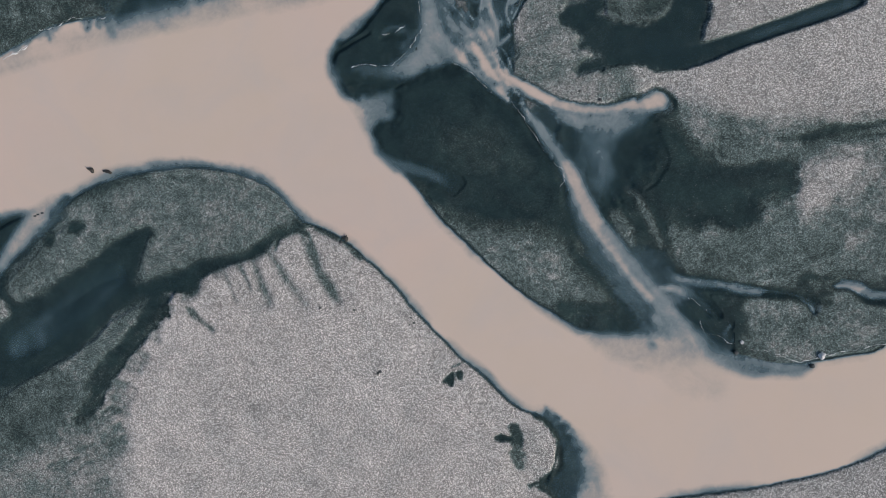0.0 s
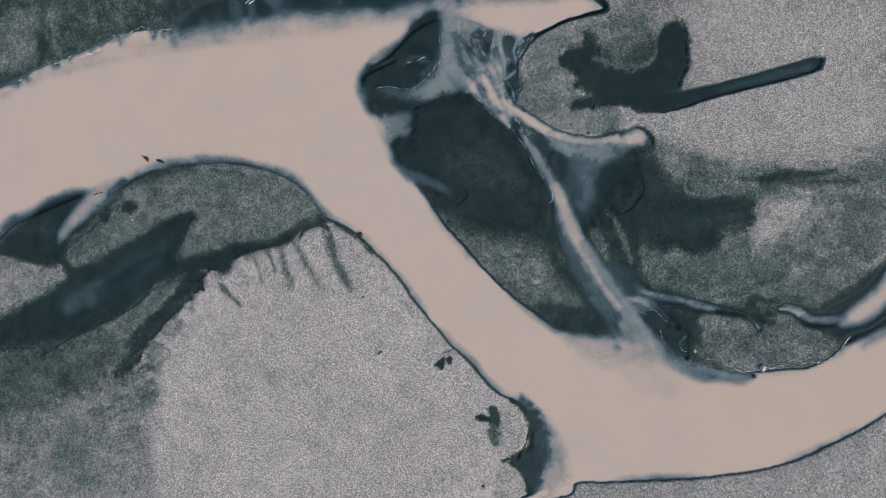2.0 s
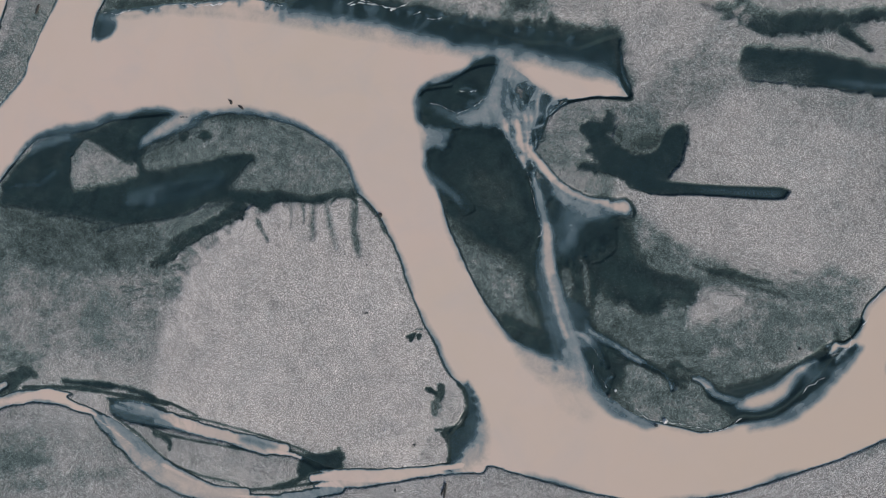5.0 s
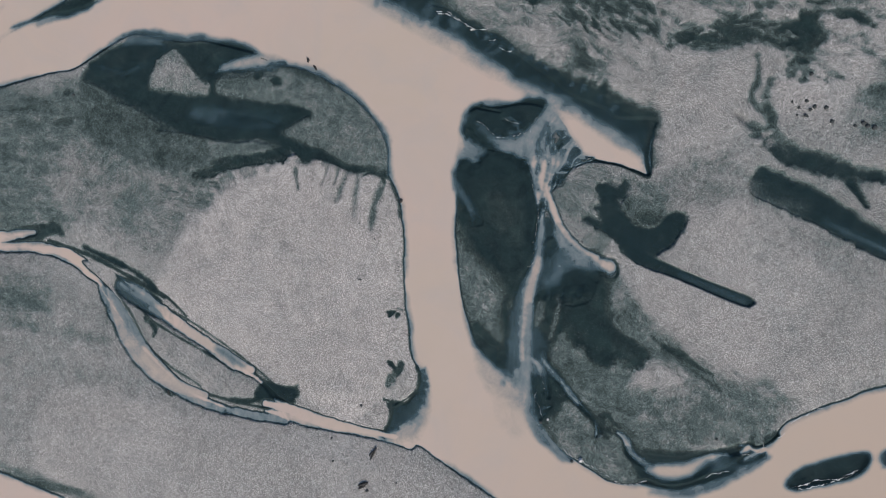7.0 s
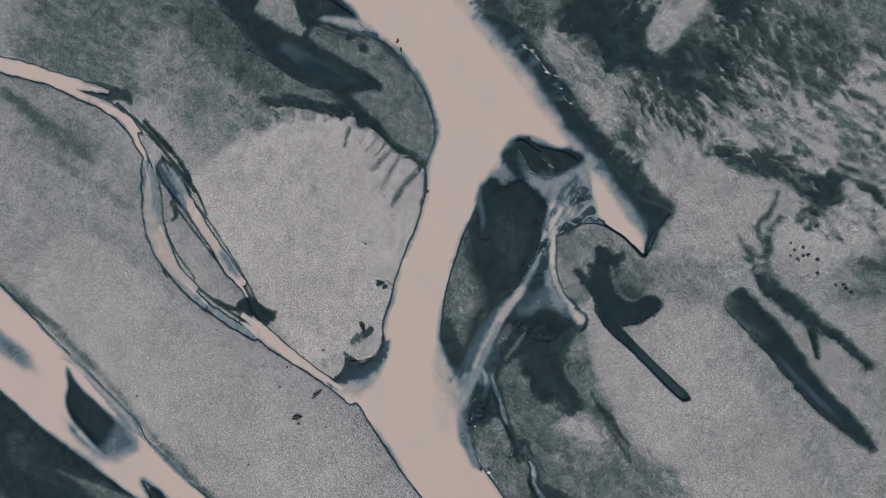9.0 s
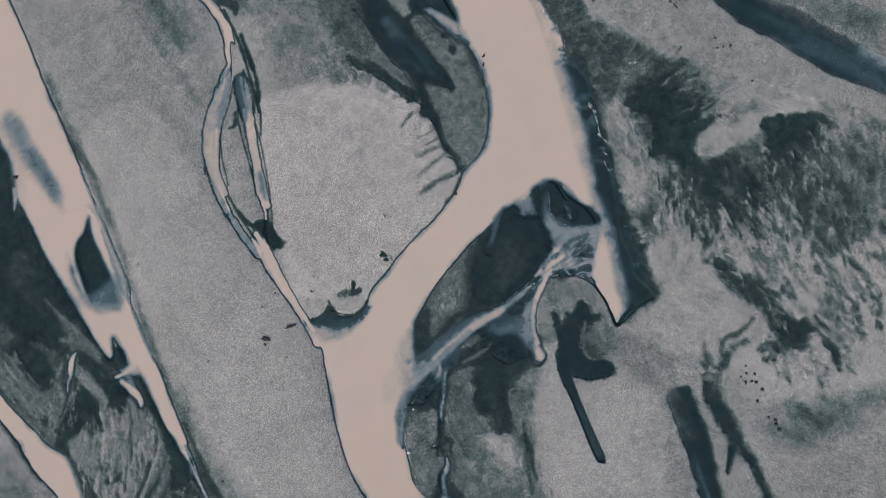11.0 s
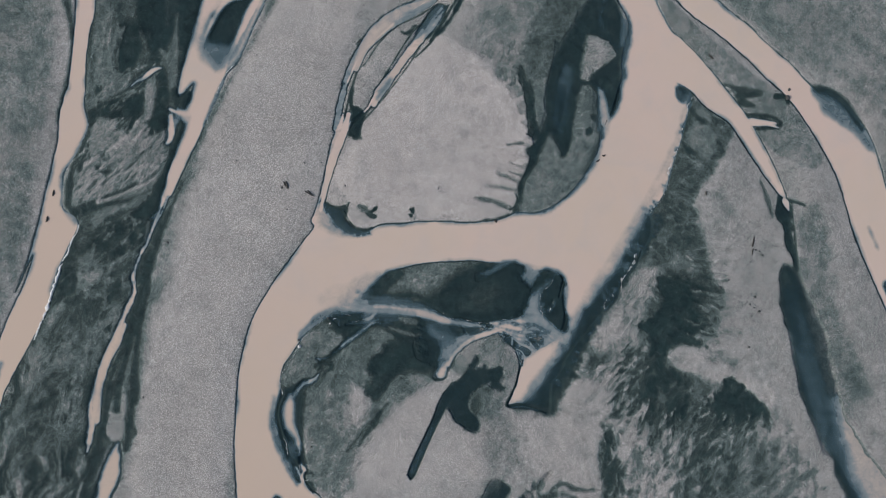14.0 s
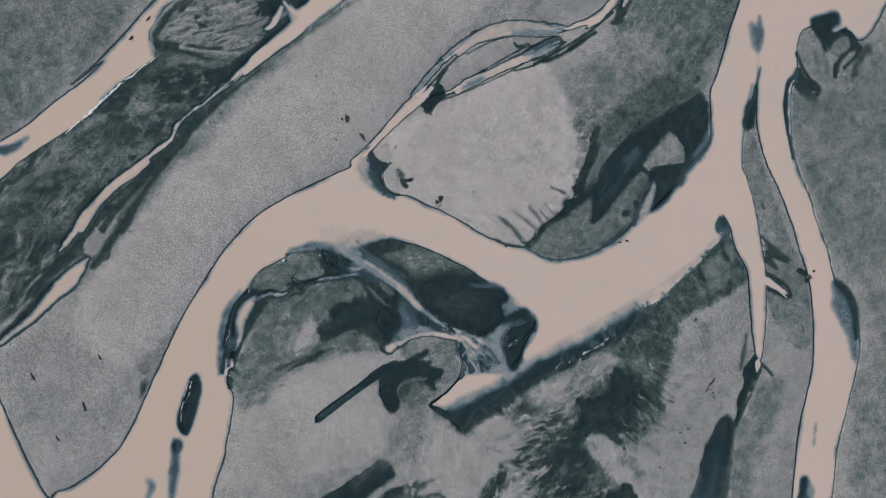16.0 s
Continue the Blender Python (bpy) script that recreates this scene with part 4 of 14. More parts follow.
    # grey flank and pale sand of the dark island
    g.flood([(-9.9, 8.6, 0.2), (-9.1, 7.3, 0.4), (-7.8, 6.5, 0.6), (-6.2, 5.9, 0.5), (-4.3, 5.3, 0.2)], RIVER, seed=3, closed=False, silt=0.42, soft=1.3, rough=0.3, rim=0)
    g.stain([(-2.6, 1.6, 0.9), (0.1, 1.7, 0.9), (2.8, 2.1, 0.8)], seed=6, closed=False, soft=0.8, rough=0.4, wet=0.9)
    g.stain([(-4.3, 3.2), (-1, 1.9), (2.8, 2.1), (7.3, 0.5), (8.7, -1.6), (7.1, -1.6), (2.8, -0.5), (0.1, 0.5), (-2.6, 1.4)], seed=1, soft=2, rough=0.8, wet=0.72)
    # the big bar: run-off grooves
    g.stain([(-22.1, -2.7, 0.5), (-21.6, -4.4, 0.9), (-20.7, -6.4, 0.8), (-20.4, -7.3, 0.3)], seed=4, closed=False, soft=1, rough=0.4, wet=0.52)
    g.stain([(-20.5, -2.2, 0.4), (-19.3, -3.9, 0.6), (-18.2, -5.5, 0.7), (-17.1, -7, 0.3)], seed=7, closed=False, soft=1, rough=0.4, wet=0.5)
    g.stain([(-17.6, 0.3, 0.6), (-16.5, -1.6, 0.9), (-15.6, -3.9, 1.1), (-14.8, -5.2, 1.1), (-13.6, -7, 0.4)], seed=2, closed=False, soft=1, rough=0.4, wet=0.54)
    g.stain([(-19.9, -1.8, 0.2), (-19.7, -0.8, 0.3), (-19, -0.1, 0.3), (-17.6, 0.1, 0.3), (-16.7, -0.3, 0.3), (-16.4, -1.2, 0.3)], seed=5, closed=False, soft=0.4, rough=0.2, wet=0.85)
    g.stain([(-25, -3.9, 0.3), (-24.4, -5.6, 0.4), (-23.9, -6.8, 0.2)], seed=0, closed=False, soft=0.6, rough=0.3, wet=0.4)
    g.stain([(-29.7, -6.8, 0.4), (-28.9, -7.5, 0.5), (-27.6, -8.7, 0.5), (-26.3, -9.7, 0.2)], seed=3, closed=False, soft=0.6, rough=0.4, wet=0.6)
    g.stain([(-23.5, -3.3, 0.4), (-22.7, -5, 0.3), (-22.4, -5.8, 0.2)], seed=6, closed=False, soft=0.6, rough=0.3, wet=0.5)
    g.stain([(-19.4, 2.3, 0.3), (-18.4, 1.4, 0.5), (-17.6, 0.7, 0.6), (-16.5, 0.5, 0.3)], seed=1, closed=False, soft=0.5, rough=0.25, wet=0.93)
    g.stain([(-15.9, 0.3, 0.2), (-13.7, -0.8, 0.2), (-11.5, -2.7, 0.2)], seed=4, closed=False, soft=0.5, rough=0.3, wet=0.9)
    # pools above the big bar
    g.stain([(-22.7, -2.3, 0.6), (-24.7, -2.9, 0.8), (-26.7, -3.3, 1.1), (-28.4, -4.2, 1.3), (-30.7, -5.3, 1.2), (-34.2, -6.5, 1.5), (-35.7, -7.8, 1.9)], seed=7, closed=False, soft=0.8, rough=0.5, wet=0.95, blue=0.2)
    g.stain([(-28.7, -5, 0.8), (-29.3, -5.9, 0.6)], seed=2, closed=False, soft=0.7, rough=0.5, wet=0.9)
    g.stain([(-32.8, -7.6, 1.6), (-34.2, -9.6, 1.4), (-35.7, -11.6, 1.2), (-37.2, -14.1, 0.8), (-39, -16.7, 0.5), (-39.7, -18.2, 0.3)], seed=5, closed=False, soft=1, rough=0.5, wet=0.92)
    g.stain([(-36.3, -13, 0.8), (-38.1, -15.9, 0.9), (-39.6, -18.4, 0.9), (-42, -21.6, 0.7)], seed=0, closed=False, soft=1.2, rough=0.5, wet=0.7)
    g.stain([(-34.5, -8.2, 1.1), (-37.2, -10.7, 1.3), (-39, -13.6, 1.6), (-40.2, -16.5, 1.3)], seed=3, closed=False, soft=1.5, rough=0.4, wet=0.45)
    g.flood([(-42.3, 1.3, 0.5), (-44.1, 0.3, 0.9), (-46.5, -1.7, 1.6), (-48.9, -3.4, 2.4)], WISP, seed=6, closed=False, silt=0.58, soft=2.4, rough=0.4, rim=0)
    g.stain([(-49.4, -0.1, 1.5), (-45.8, 0.9, 1.2), (-43.2, 2, 0.9), (-41.1, 3.3, 0.7)], seed=1, closed=False, soft=1.2, rough=0.4, silt=0.12, wet=0.97, blue=0.4)
    g.stain([(-47.3, -5.2), (-46.8, -3.4), (-45.6, -2.3), (-44.1, -1.7), (-42.3, -2.2), (-40.6, -2.9), (-41.7, -4.1), (-43.4, -4.5), (-44.1, -6.2), (-46, -6.6)], seed=4, soft=0.7, rough=0.5, wet=0.6)
    g.stain([(-44.2, -0.1, 0.4), (-43.2, 0, 0.6), (-42.4, -0.5, 0.7), (-42.5, -1.2, 0.3)], seed=7, closed=False, soft=0.4, rough=0.3, wet=0.96)
    g.stain([(-40.5, 0.7, 0.7), (-40, 0.5, 0.8), (-39.7, 0.9, 0.5)], seed=2, closed=False, soft=0.5, rough=0.3, wet=0.93)
    g.stain([(-46, -4.4, 0.5), (-45.6, -5.4, 0.5), (-45.8, -6.2, 0.5)], seed=5, closed=False, soft=0.5, rough=0.4, wet=0.9)
    g.stain([(-41.2, -3.4, 0.8), (-40.9, -2.5, 0.4)], seed=0, closed=False, soft=0.6, rough=0.4, wet=0.85)
    g.flood([(-46.6, -11.4, 2.1), (-43.6, -8.8, 2.3), (-40.6, -6.8, 1.7), (-38, -5.3, 1), (-36, -4.6, 0.5)], WISP, seed=3, closed=False, silt=0.2, soft=2.5, rough=0.4, rim=0)
    # marks on the big bar
    g.stain([(-3.6, -14.5), (-2.9, -13.8), (-2.5, -13.7), (-2.6, -15), (-3.1, -14.7)], seed=6, soft=0.3, rough=0.2, wet=0.97)
    g.stain([(-2.3, -13.7), (-1.8, -13.4), (-1.5, -13.8), (-1.8, -14.4), (-2.2, -14.2)], seed=1, soft=0.3, rough=0.2, wet=0.93)
    g.stain([(-2.6, -13.1, 0.2), (-1.9, -12.8, 0.2)], seed=4, closed=False, soft=0.3, rough=0.2, wet=0.75)
    g.stain([(2.9, -18.6), (3.8, -18.8), (4, -19.6), (4.1, -20.7), (3.5, -20.9), (3.1, -20.2)], seed=7, soft=0.4, rough=0.3, wet=0.8)
    g.stain([(1.7, -19.9, 0.5), (2.4, -20, 0.3), (3.3, -20.1, 0.3)], seed=2, closed=False, soft=0.25, rough=0.15, wet=0.97)
    g.stain([(2.9, -21.3), (3.6, -21.3), (4.2, -22.1), (4.1, -22.9), (3.5, -22.6)], seed=5, soft=0.4, rough=0.3, wet=0.75)
    g.stain([(5.3, -17.7, 0.3), (6.3, -18.4, 0.5), (7.4, -19.4, 0.8), (7.7, -21.2, 0.9), (7.4, -22.8, 0.7)], seed=0, closed=False, soft=0.4, rough=0.3, wet=0.98)
    g.stain([(6.6, -18.1), (8.2, -19.4), (9, -20.9), (9.7, -21.8), (9, -23.1), (8.7, -23.9), (9.2, -26.1), (6.9, -26.1), (5.8, -24), (7.2, -22.8), (7.4, -21.2)], seed=3, soft=2.2, rough=1.6, size=0.8, silt=0.3, wet=0.72, tex=0.35, tsize=0.8, blue=0)
    g.stain([(6.9, -19.7), (8.5, -19.4), (9.9, -21.5), (10.3, -23.6), (9.5, -26.5), (7.9, -27.2), (6.9, -24.8), (7.3, -22.1)], seed=6, soft=2.2, rough=1.6, size=0.8, silt=0.3, wet=0.72, tex=0.35, tsize=0.8, blue=0)
    g.stain([(4.1, -26.2), (6.2, -24.6), (7.5, -25.3), (8.2, -26.9), (7.2, -28.6), (5.5, -28.3)], seed=1, soft=0.4, rough=0.3, wet=0.3)
    g.stain([(4.8, -21.6), (6.6, -20), (8.2, -20.8), (7, -22.4), (5.8, -23)], seed=4, soft=0.4, rough=0.3, wet=0.3)
    g.stain([(5.1, -24.1, 0.7), (6.8, -23.4, 1), (7.7, -21.9, 0.9)], seed=7, closed=False, soft=0.4, rough=0.3, wet=0.95)
    # twin streams
    g.stain([(-9.7, -38.1), (-10.7, -35.7), (-10.3, -34.3), (-8.4, -34.3), (-6.3, -32.1), (-5.2, -33), (-5, -34.7), (-6.6, -35), (-6.7, -36.2)], seed=2, soft=0.8, rough=0.6, size=0.7, wet=0.86, tex=0.2, tsize=0.8, blue=0.05)
    g.stain([(-38.9, -39.2, 1.2), (-36.8, -38.8, 1.3), (-34.4, -37.9, 1.4), (-31.2, -37.3, 1)], seed=5, closed=False, soft=0.4, rough=0.2, wet=0.97, blue=0.35)
    g.stain([(-45.7, -41.2, 0.3), (-39.7, -39.1, 0.4), (-35.2, -37.2, 0.4), (-31.3, -35.9, 0.5), (-26.3, -35.9, 0.3)], seed=0, closed=False, soft=0.3, rough=0.15, wet=0.9)
    g.stain([(-31, -40.5, 0.6), (-28.9, -40.6, 0.8), (-26.9, -41.2, 0.3)], seed=3, closed=False, soft=0.3, rough=0.2, wet=0.92)
    g.stain([(-17.7, -37, 0.6), (-15, -37.3, 0.5)], seed=6, closed=False, soft=0.3, rough=0.2, wet=0.92)
    g.stain([(-21, -46.6, 0.3), (-19.7, -46.3, 0.4)], seed=1, closed=False, soft=0.3, rough=0.15, wet=0.9)
    g.stain([(-12.5, -35.1, 0.5), (-10.5, -35.1, 0.5), (-9.5, -35.8, 0.4)], seed=4, closed=False, soft=0.3, rough=0.2, wet=0.92)
    g.stain([(-55.4, -55.4), (-49.4, -49.3), (-45.3, -48.2), (-45, -51.2), (-49.8, -55.8), (-52.9, -58)], seed=7, soft=6, rough=1.5, wet=0.55)
    g.stain([(-50.6, -57.7, 2), (-40.5, -51.8, 2.1), (-33.3, -47.2, 1.4)], seed=2, closed=False, soft=2, rough=0.6, wet=0.4)
    g.stain([(-33.8, -75.2, 1.1), (-27.1, -71.3, 1.5), (-20, -66.7, 0.8)], seed=5, closed=False, soft=0.6, rough=0.4, wet=0.8)
    g.stain([(-56.2, -46.2, 2.1), (-54.3, -43.5, 2.8), (-52.2, -40, 1.1)], seed=0, closed=False, soft=0.5, rough=0.4, wet=0.85)
    g.stain([(-51.3, -42.3, 0.5), (-44, -39.3, 0.6), (-36.7, -37.4, 0.6), (-30.8, -36.1, 0.5)], seed=3, closed=False, soft=0.4, rough=0.2, wet=0.9)
    g.stain([(-62.6, -59.6, 1.8), (-54.8, -55.4, 1.9), (-43.8, -50.1, 0.9)], seed=6, closed=False, soft=1.2, rough=0.5, wet=0.6)
    g.stain([(-63.1, -27.4, 0.9), (-61.7, -26, 0.8)], seed=1, closed=False, soft=0.6, rough=0.3, wet=0.8)
    g.stain([(-65.3, -23.2, 0.6), (-64.7, -22.4, 0.6)], seed=4, closed=False, soft=0.5, rough=0.3, wet=0.75)
    # north bank: soaked tufts and dark moss
    g.stain([(-55.3, 14.4), (-52.4, 18.9), (-49.6, 21.8), (-47.7, 23.4), (-47.6, 26.7), (-45.5, 24.6), (-43.8, 27), (-42.7, 30.6), (-39.8, 34.5), (-37.7, 33.3), (-37.7, 37.4), (-35.5, 36.1), (-33.2, 34.2), (-31.6, 36.5), (-30.1, 31.7), (-32.1, 30.6), (-34.5, 27), (-36, 24.3), (-37.4, 21.1), (-43.8, 18.5)], seed=7, soft=3, rough=2.4, size=2, tex=0.4, wet=0.6)
    g.stain([(-29.4, 31.3), (-31.3, 34.7), (-32.1, 39.1), (-29.8, 38.1), (-30.9, 41.9), (-28.4, 41.2), (-26.1, 41.2), (-28.4, 45.9), (-25.8, 44.1), (-26.9, 47.6), (-24, 42.3), (-22.5, 39.3), (-21.2, 40.2), (-24.3, 47.6), (-20.9, 43.3), (-18.4, 42.2), (-16.4, 43.2), (-15.2, 39.9), (-16.6, 36.4), (-19.3, 34.3), (-22.2, 36), (-24.9, 33.5)], seed=2, soft=1.6, rough=1.6, size=2, wet=0.97)
    g.stain([(-25.2, 27.3), (-28.6, 29.8), (-26.7, 32), (-22.6, 33.7), (-17, 34.1), (-9.3, 35), (-7.7, 31.6), (-13.1, 28.8), (-18.5, 28)], seed=5, soft=1.5, rough=1, wet=0.4)
    g.stain([(-6.7, 30.2), (-17.8, 43.9), (-24.3, 61.3), (-19.8, 72.4), (-5, 74.7), (3.8, 63.8), (0.3, 57.4), (4.9, 49.8), (-3.1, 40)], seed=0, soft=7, rough=3, tex=0.4, tsize=2, turn=60, stretch=2.5, wet=0.38)
    g.stain([(-18.2, 42.5), (-21.3, 44.1), (-23.3, 48.1), (-26, 54.2), (-18.7, 50.4), (-16.4, 44.3)], seed=3, soft=1.5, rough=0.7, wet=0.42)
    g.stain([(-22, 40, 0.9), (-23.9, 43.5, 1.7), (-25.3, 46.7, 0.7)], seed=6, closed=False, soft=0.8, rough=0.4, wet=0.45)
    g.stain([(-21.3, 56.7), (-23.3, 58.2), (-23.9, 63.6), (-21.9, 65.2), (-19.4, 63.6), (-16.1, 64.6), (-16.3, 61), (-14.4, 59.3), (-17, 56.2)], seed=1, soft=2, rough=1.6, size=1.6, tex=0.3, wet=0.88)
    g.stain([(-13.4, 44.5), (-16.6, 50.4), (-10.4, 52.7), (-7.8, 55.9), (-6.6, 51.3), (-2.3, 52.6), (-2.8, 49.8), (-7.3, 46.4)], seed=4, soft=2.5, rough=2, size=3, turn=60, stretch=2.5, tex=0.3, wet=0.8)
    g.stain([(-9, 43.1, 1.4), (-4.8, 45.6, 1.8), (-1.9, 47, 0.9)], seed=7, closed=False, soft=1.5, rough=1.2, size=2, wet=0.85)
    g.stain([(-6.1, 53.4, 1.2), (-0.2, 55.8, 0.9)], seed=2, closed=False, soft=1.5, rough=0.9, wet=0.68)
    g.stain([(-9.4, 60.5), (-9.3, 67.3), (-8.3, 71.1), (-4.8, 67.1), (-2.5, 66.6), (0.1, 65.9), (3, 63.6), (-0.8, 61.3), (-4.9, 63.8)], seed=5, soft=2, rough=1.6, size=2, tex=0.4, wet=0.66)
    g.stain([(-17.9, 69.1, 1.3), (-15.9, 71.3, 1.5), (-12.3, 70.6, 0.8)], seed=0, closed=False, soft=1.2, rough=1, size=2, wet=0.82)
    g.stain([(1.3, 43.8, 1.1), (4.7, 47, 2.5), (6.7, 50.9, 4), (10.3, 53.2, 4.2), (13.8, 55.9, 4), (16.1, 58.7, 1.9)], seed=3, closed=False, soft=1, rough=0.8, size=2, wet=0.88)
    g.stain([(-0.8, 77.9), (-1.4, 80.6), (1.6, 82.3), (4.1, 81.2), (7.2, 80.2), (7.5, 78.1), (2.2, 79.7)], seed=6, soft=1.2, rough=0.8, size=2, wet=0.96)
    g.stain([(9, 78.2, 2.6), (12.8, 78.2, 2.3)], seed=1, closed=False, soft=0.8, rough=0.6, wet=0.95)
    g.stain([(-3.9, 73.9, 0.6), (0.5, 74.7, 0.9)], seed=4, closed=False, soft=0.5, rough=0.3, wet=0.85)
    g.stain([(-59.7, 49.8, 2.6), (-50, 57.4, 5.2), (-43.1, 65.8, 6), (-37, 76.2, 7.5)], seed=7, closed=False, soft=4, rough=1.5, wet=0.44)
    g.stain([(-58.3, 14.2, 0.7), (-58.2, 15.9, 1.5), (-59.1, 17.4, 0.6)], seed=5, closed=False, soft=0.8, rough=0.6, size=1.5, wet=0.8)
    g.stain([(-54, 15.4, 1), (-55, 17.4, 1.2)], seed=0, closed=False, soft=0.6, rough=0.5, size=1.5, wet=0.8)
    g.stain([(-51.6, 17.2, 1.2), (-52.7, 19.8, 1)], seed=3, closed=False, soft=0.6, rough=0.5, size=1.5, wet=0.8)
    g.stain([(-46.3, 23.8, 0.7), (-47.6, 26.7, 0.8)], seed=6, closed=False, soft=0.6, rough=0.5, size=1.5, wet=0.78)
    g.stain([(-60.8, 13.3), (-59.1, 17), (-58.1, 16), (-55.6, 15), (-55.2, 17.2), (-52.6, 15.5), (-52.7, 19.9), (-50.9, 18.7), (-49.1, 21.2), (-44.7, 22.7), (-37.4, 23.9), (-36.5, 21.5), (-43.4, 19.8), (-48.3, 17.5), (-54.7, 14.7), (-57.6, 13.3)], seed=1, soft=2, rough=1.2, size=2, tex=0.3, wet=0.64)
    g.stain([(-37.1, 24.5), (-25.2, 26.4), (-15.3, 28.1), (8.2, 32), (9, 30.2), (7.1, 28.9), (5.6, 29.6), (3.2, 27.8), (1.1, 27.8), (-2.5, 28.1), (-7.9, 27), (-11.1, 25.1), (-15.3, 24.4), (-18.9, 24.3), (-21.9, 24.5), (-24.1, 24.7), (-26.7, 22.8), (-28.7, 23.3), (-29.4, 21.3), (-30.8, 22.8), (-31, 20), (-32.6, 21.8), (-34, 21.9), (-35.6, 20.9)], seed=4, soft=1.6, rough=1.2, size=1.2, silt=0.2, wet=0.98, blue=0.4)
    g.stain([(-61.2, 10.6, 0.9), (-59.9, 9.9, 3), (-60.3, 7.8, 1.4)], seed=7, closed=False, soft=1, rough=0.4, wet=0.97, silt=0.3, blue=0.4)
    g.stain([(6, 33.1, 0.5), (8.4, 30.8, 0.5), (9.9, 28.2, 0.5), (12.2, 26.1, 0.7), (10, 25.2, 0.3), (7.5, 24.3, 0.3), (4.6, 22.7, 0.3)], seed=2, closed=False, soft=0.35, rough=0.12, silt=0, wet=1)
    # great bank of clear water on the north shore
    g.stain([(-32.7, 23, 0.7), (-27.9, 24.5, 0.9), (-21.3, 25.7, 1), (-13.6, 26.9, 1.1), (-5.2, 28.9, 1.3), (3, 31.2, 1.1), (8.2, 32.1, 0.9)], seed=5, closed=False, soft=3, rough=0.8, wet=0.98, blue=0.2, silt=0.05)
    # western braids
    g.stain([(41.9, -56.2), (35.9, -53.9), (28.6, -52.1), (31.4, -48.5), (39.4, -45.6), (47, -41.6), (54.2, -37.3), (55.9, -45.4), (56.5, -52.4), (48.3, -56.4)], seed=0, soft=3, rough=1.5, size=2, tex=0.45, tsize=1.6, turn=60, stretch=2, swirl=2, wet=0.9)
    g.stain([(31.7, -71.5), (27.2, -67.7), (20.7, -60.2), (26.2, -54.5), (35.8, -58.7), (40.7, -62.9)], seed=3, soft=2.5, rough=1.2, size=2, tex=0.35, tsize=1, stretch=4, swirl=1.5, wet=0.52, turn=162)
    g.stain([(-32.8, -82.4, 2.2), (-24.3, -78.2, 2.3), (-19.2, -75.1, 2.3), (-14.4, -73.1, 1)], seed=6, closed=False, soft=2.5, rough=0.5, silt=0.8)
    g.stain([(-31.9, -85.1, 2.7), (-25.4, -82.4, 1.9), (-17.6, -80.3, 2.1)], seed=1, closed=False, soft=2.5, rough=0.5, silt=0.85)
    g.stain([(25.4, -73.1), (23.6, -71.2), (19.5, -70.3), (18.1, -68.5), (21.1, -66.7), (25.5, -65.7), (26, -67.2), (26.1, -71.1)], seed=4, soft=1.2, rough=1, size=2, wet=0.98)
    g.stain([(13.8, -68.5), (14.2, -66), (15.6, -63.2), (18.3, -61.2), (22.3, -62.4), (22.3, -63.3), (18.4, -65), (16.7, -66.8)], seed=7, soft=1, rough=0.8, size=2, wet=0.98)
    g.stain([(13.1, -64), (10.7, -63.1), (11.7, -61.7), (14.5, -61.3), (15.8, -63.2), (14.4, -64.9)], seed=2, soft=0.6, rough=0.3, silt=0, wet=1)
    g.flood([(16.1, -63.3, 0.7), (15.3, -61.4, 1.1), (13.8, -59.7, 1.7)], BRAID, seed=5, closed=False, silt=0.9, soft=0.6, rough=0.2, rim=0)
    g.flood([(16.2, -60.9, 1.2), (18.3, -60.3, 1.7), (20.9, -58.7, 1.4)], BRAID, seed=0, closed=False, silt=0.5, soft=1, rough=0.2, rim=0)
    g.flood([(11.6, -70.8, 0.4), (13.3, -71.2, 0.7), (14.9, -71.3, 0.7), (16.1, -71.6, 0.4)], BRAID, seed=3, closed=False, silt=0.75, soft=0.7, rough=0.2, rim=0)
    g.stain([(16, -59.3, 1.4), (19.3, -57.3, 1.5), (24.8, -55.2, 1.5)], seed=6, closed=False, soft=0.8, rough=0.4, wet=1)
    g.stain([(38.6, -59.9, 1.2), (34.9, -57.7, 1.4), (31, -55.8, 1), (26.9, -53.8, 0.5)], seed=1, closed=False, soft=0.7, rough=0.4, wet=0.36)
    g.stain([(38.3, -61.1, 0.6), (32.1, -57.6, 0.6), (25.8, -54.8, 0.5)], seed=4, closed=False, soft=0.5, rough=0.3, wet=0.92)
    g.stain([(38.9, -58.2, 0.7), (36, -56, 0.6), (30.9, -53.9, 0.5)], seed=7, closed=False, soft=0.5, rough=0.3, wet=0.92)
    g.stain([(33.7, -65.1, 0.6), (32.9, -61.8, 0.8)], seed=2, closed=False, soft=0.6, rough=0.4, wet=0.97)
    g.stain([(30.9, -69.5, 1.2), (35.6, -67, 1), (39.3, -64.9, 1.2), (42.7, -62.1, 1.7), (38.1, -59.2, 1)], seed=5, closed=False, soft=0.8, rough=0.4, wet=0.96)
    g.stain([(30.2, -53.3), (28.7, -52), (33.6, -50), (35.6, -50.8), (35, -53.8)], seed=0, soft=0.8, rough=0.6, wet=1)
    g.stain([(35.9, -50.6, 1.9), (39.7, -48.7, 2.1), (43.3, -46.6, 1.7)], seed=3, closed=False, soft=0.6, rough=0.4, wet=0.97)
    g.stain([(38.7, -45.7, 1.6), (45.6, -40.5, 3), (53.5, -35.5, 4)], seed=6, closed=False, soft=1.6, rough=0.8, wet=0.96)
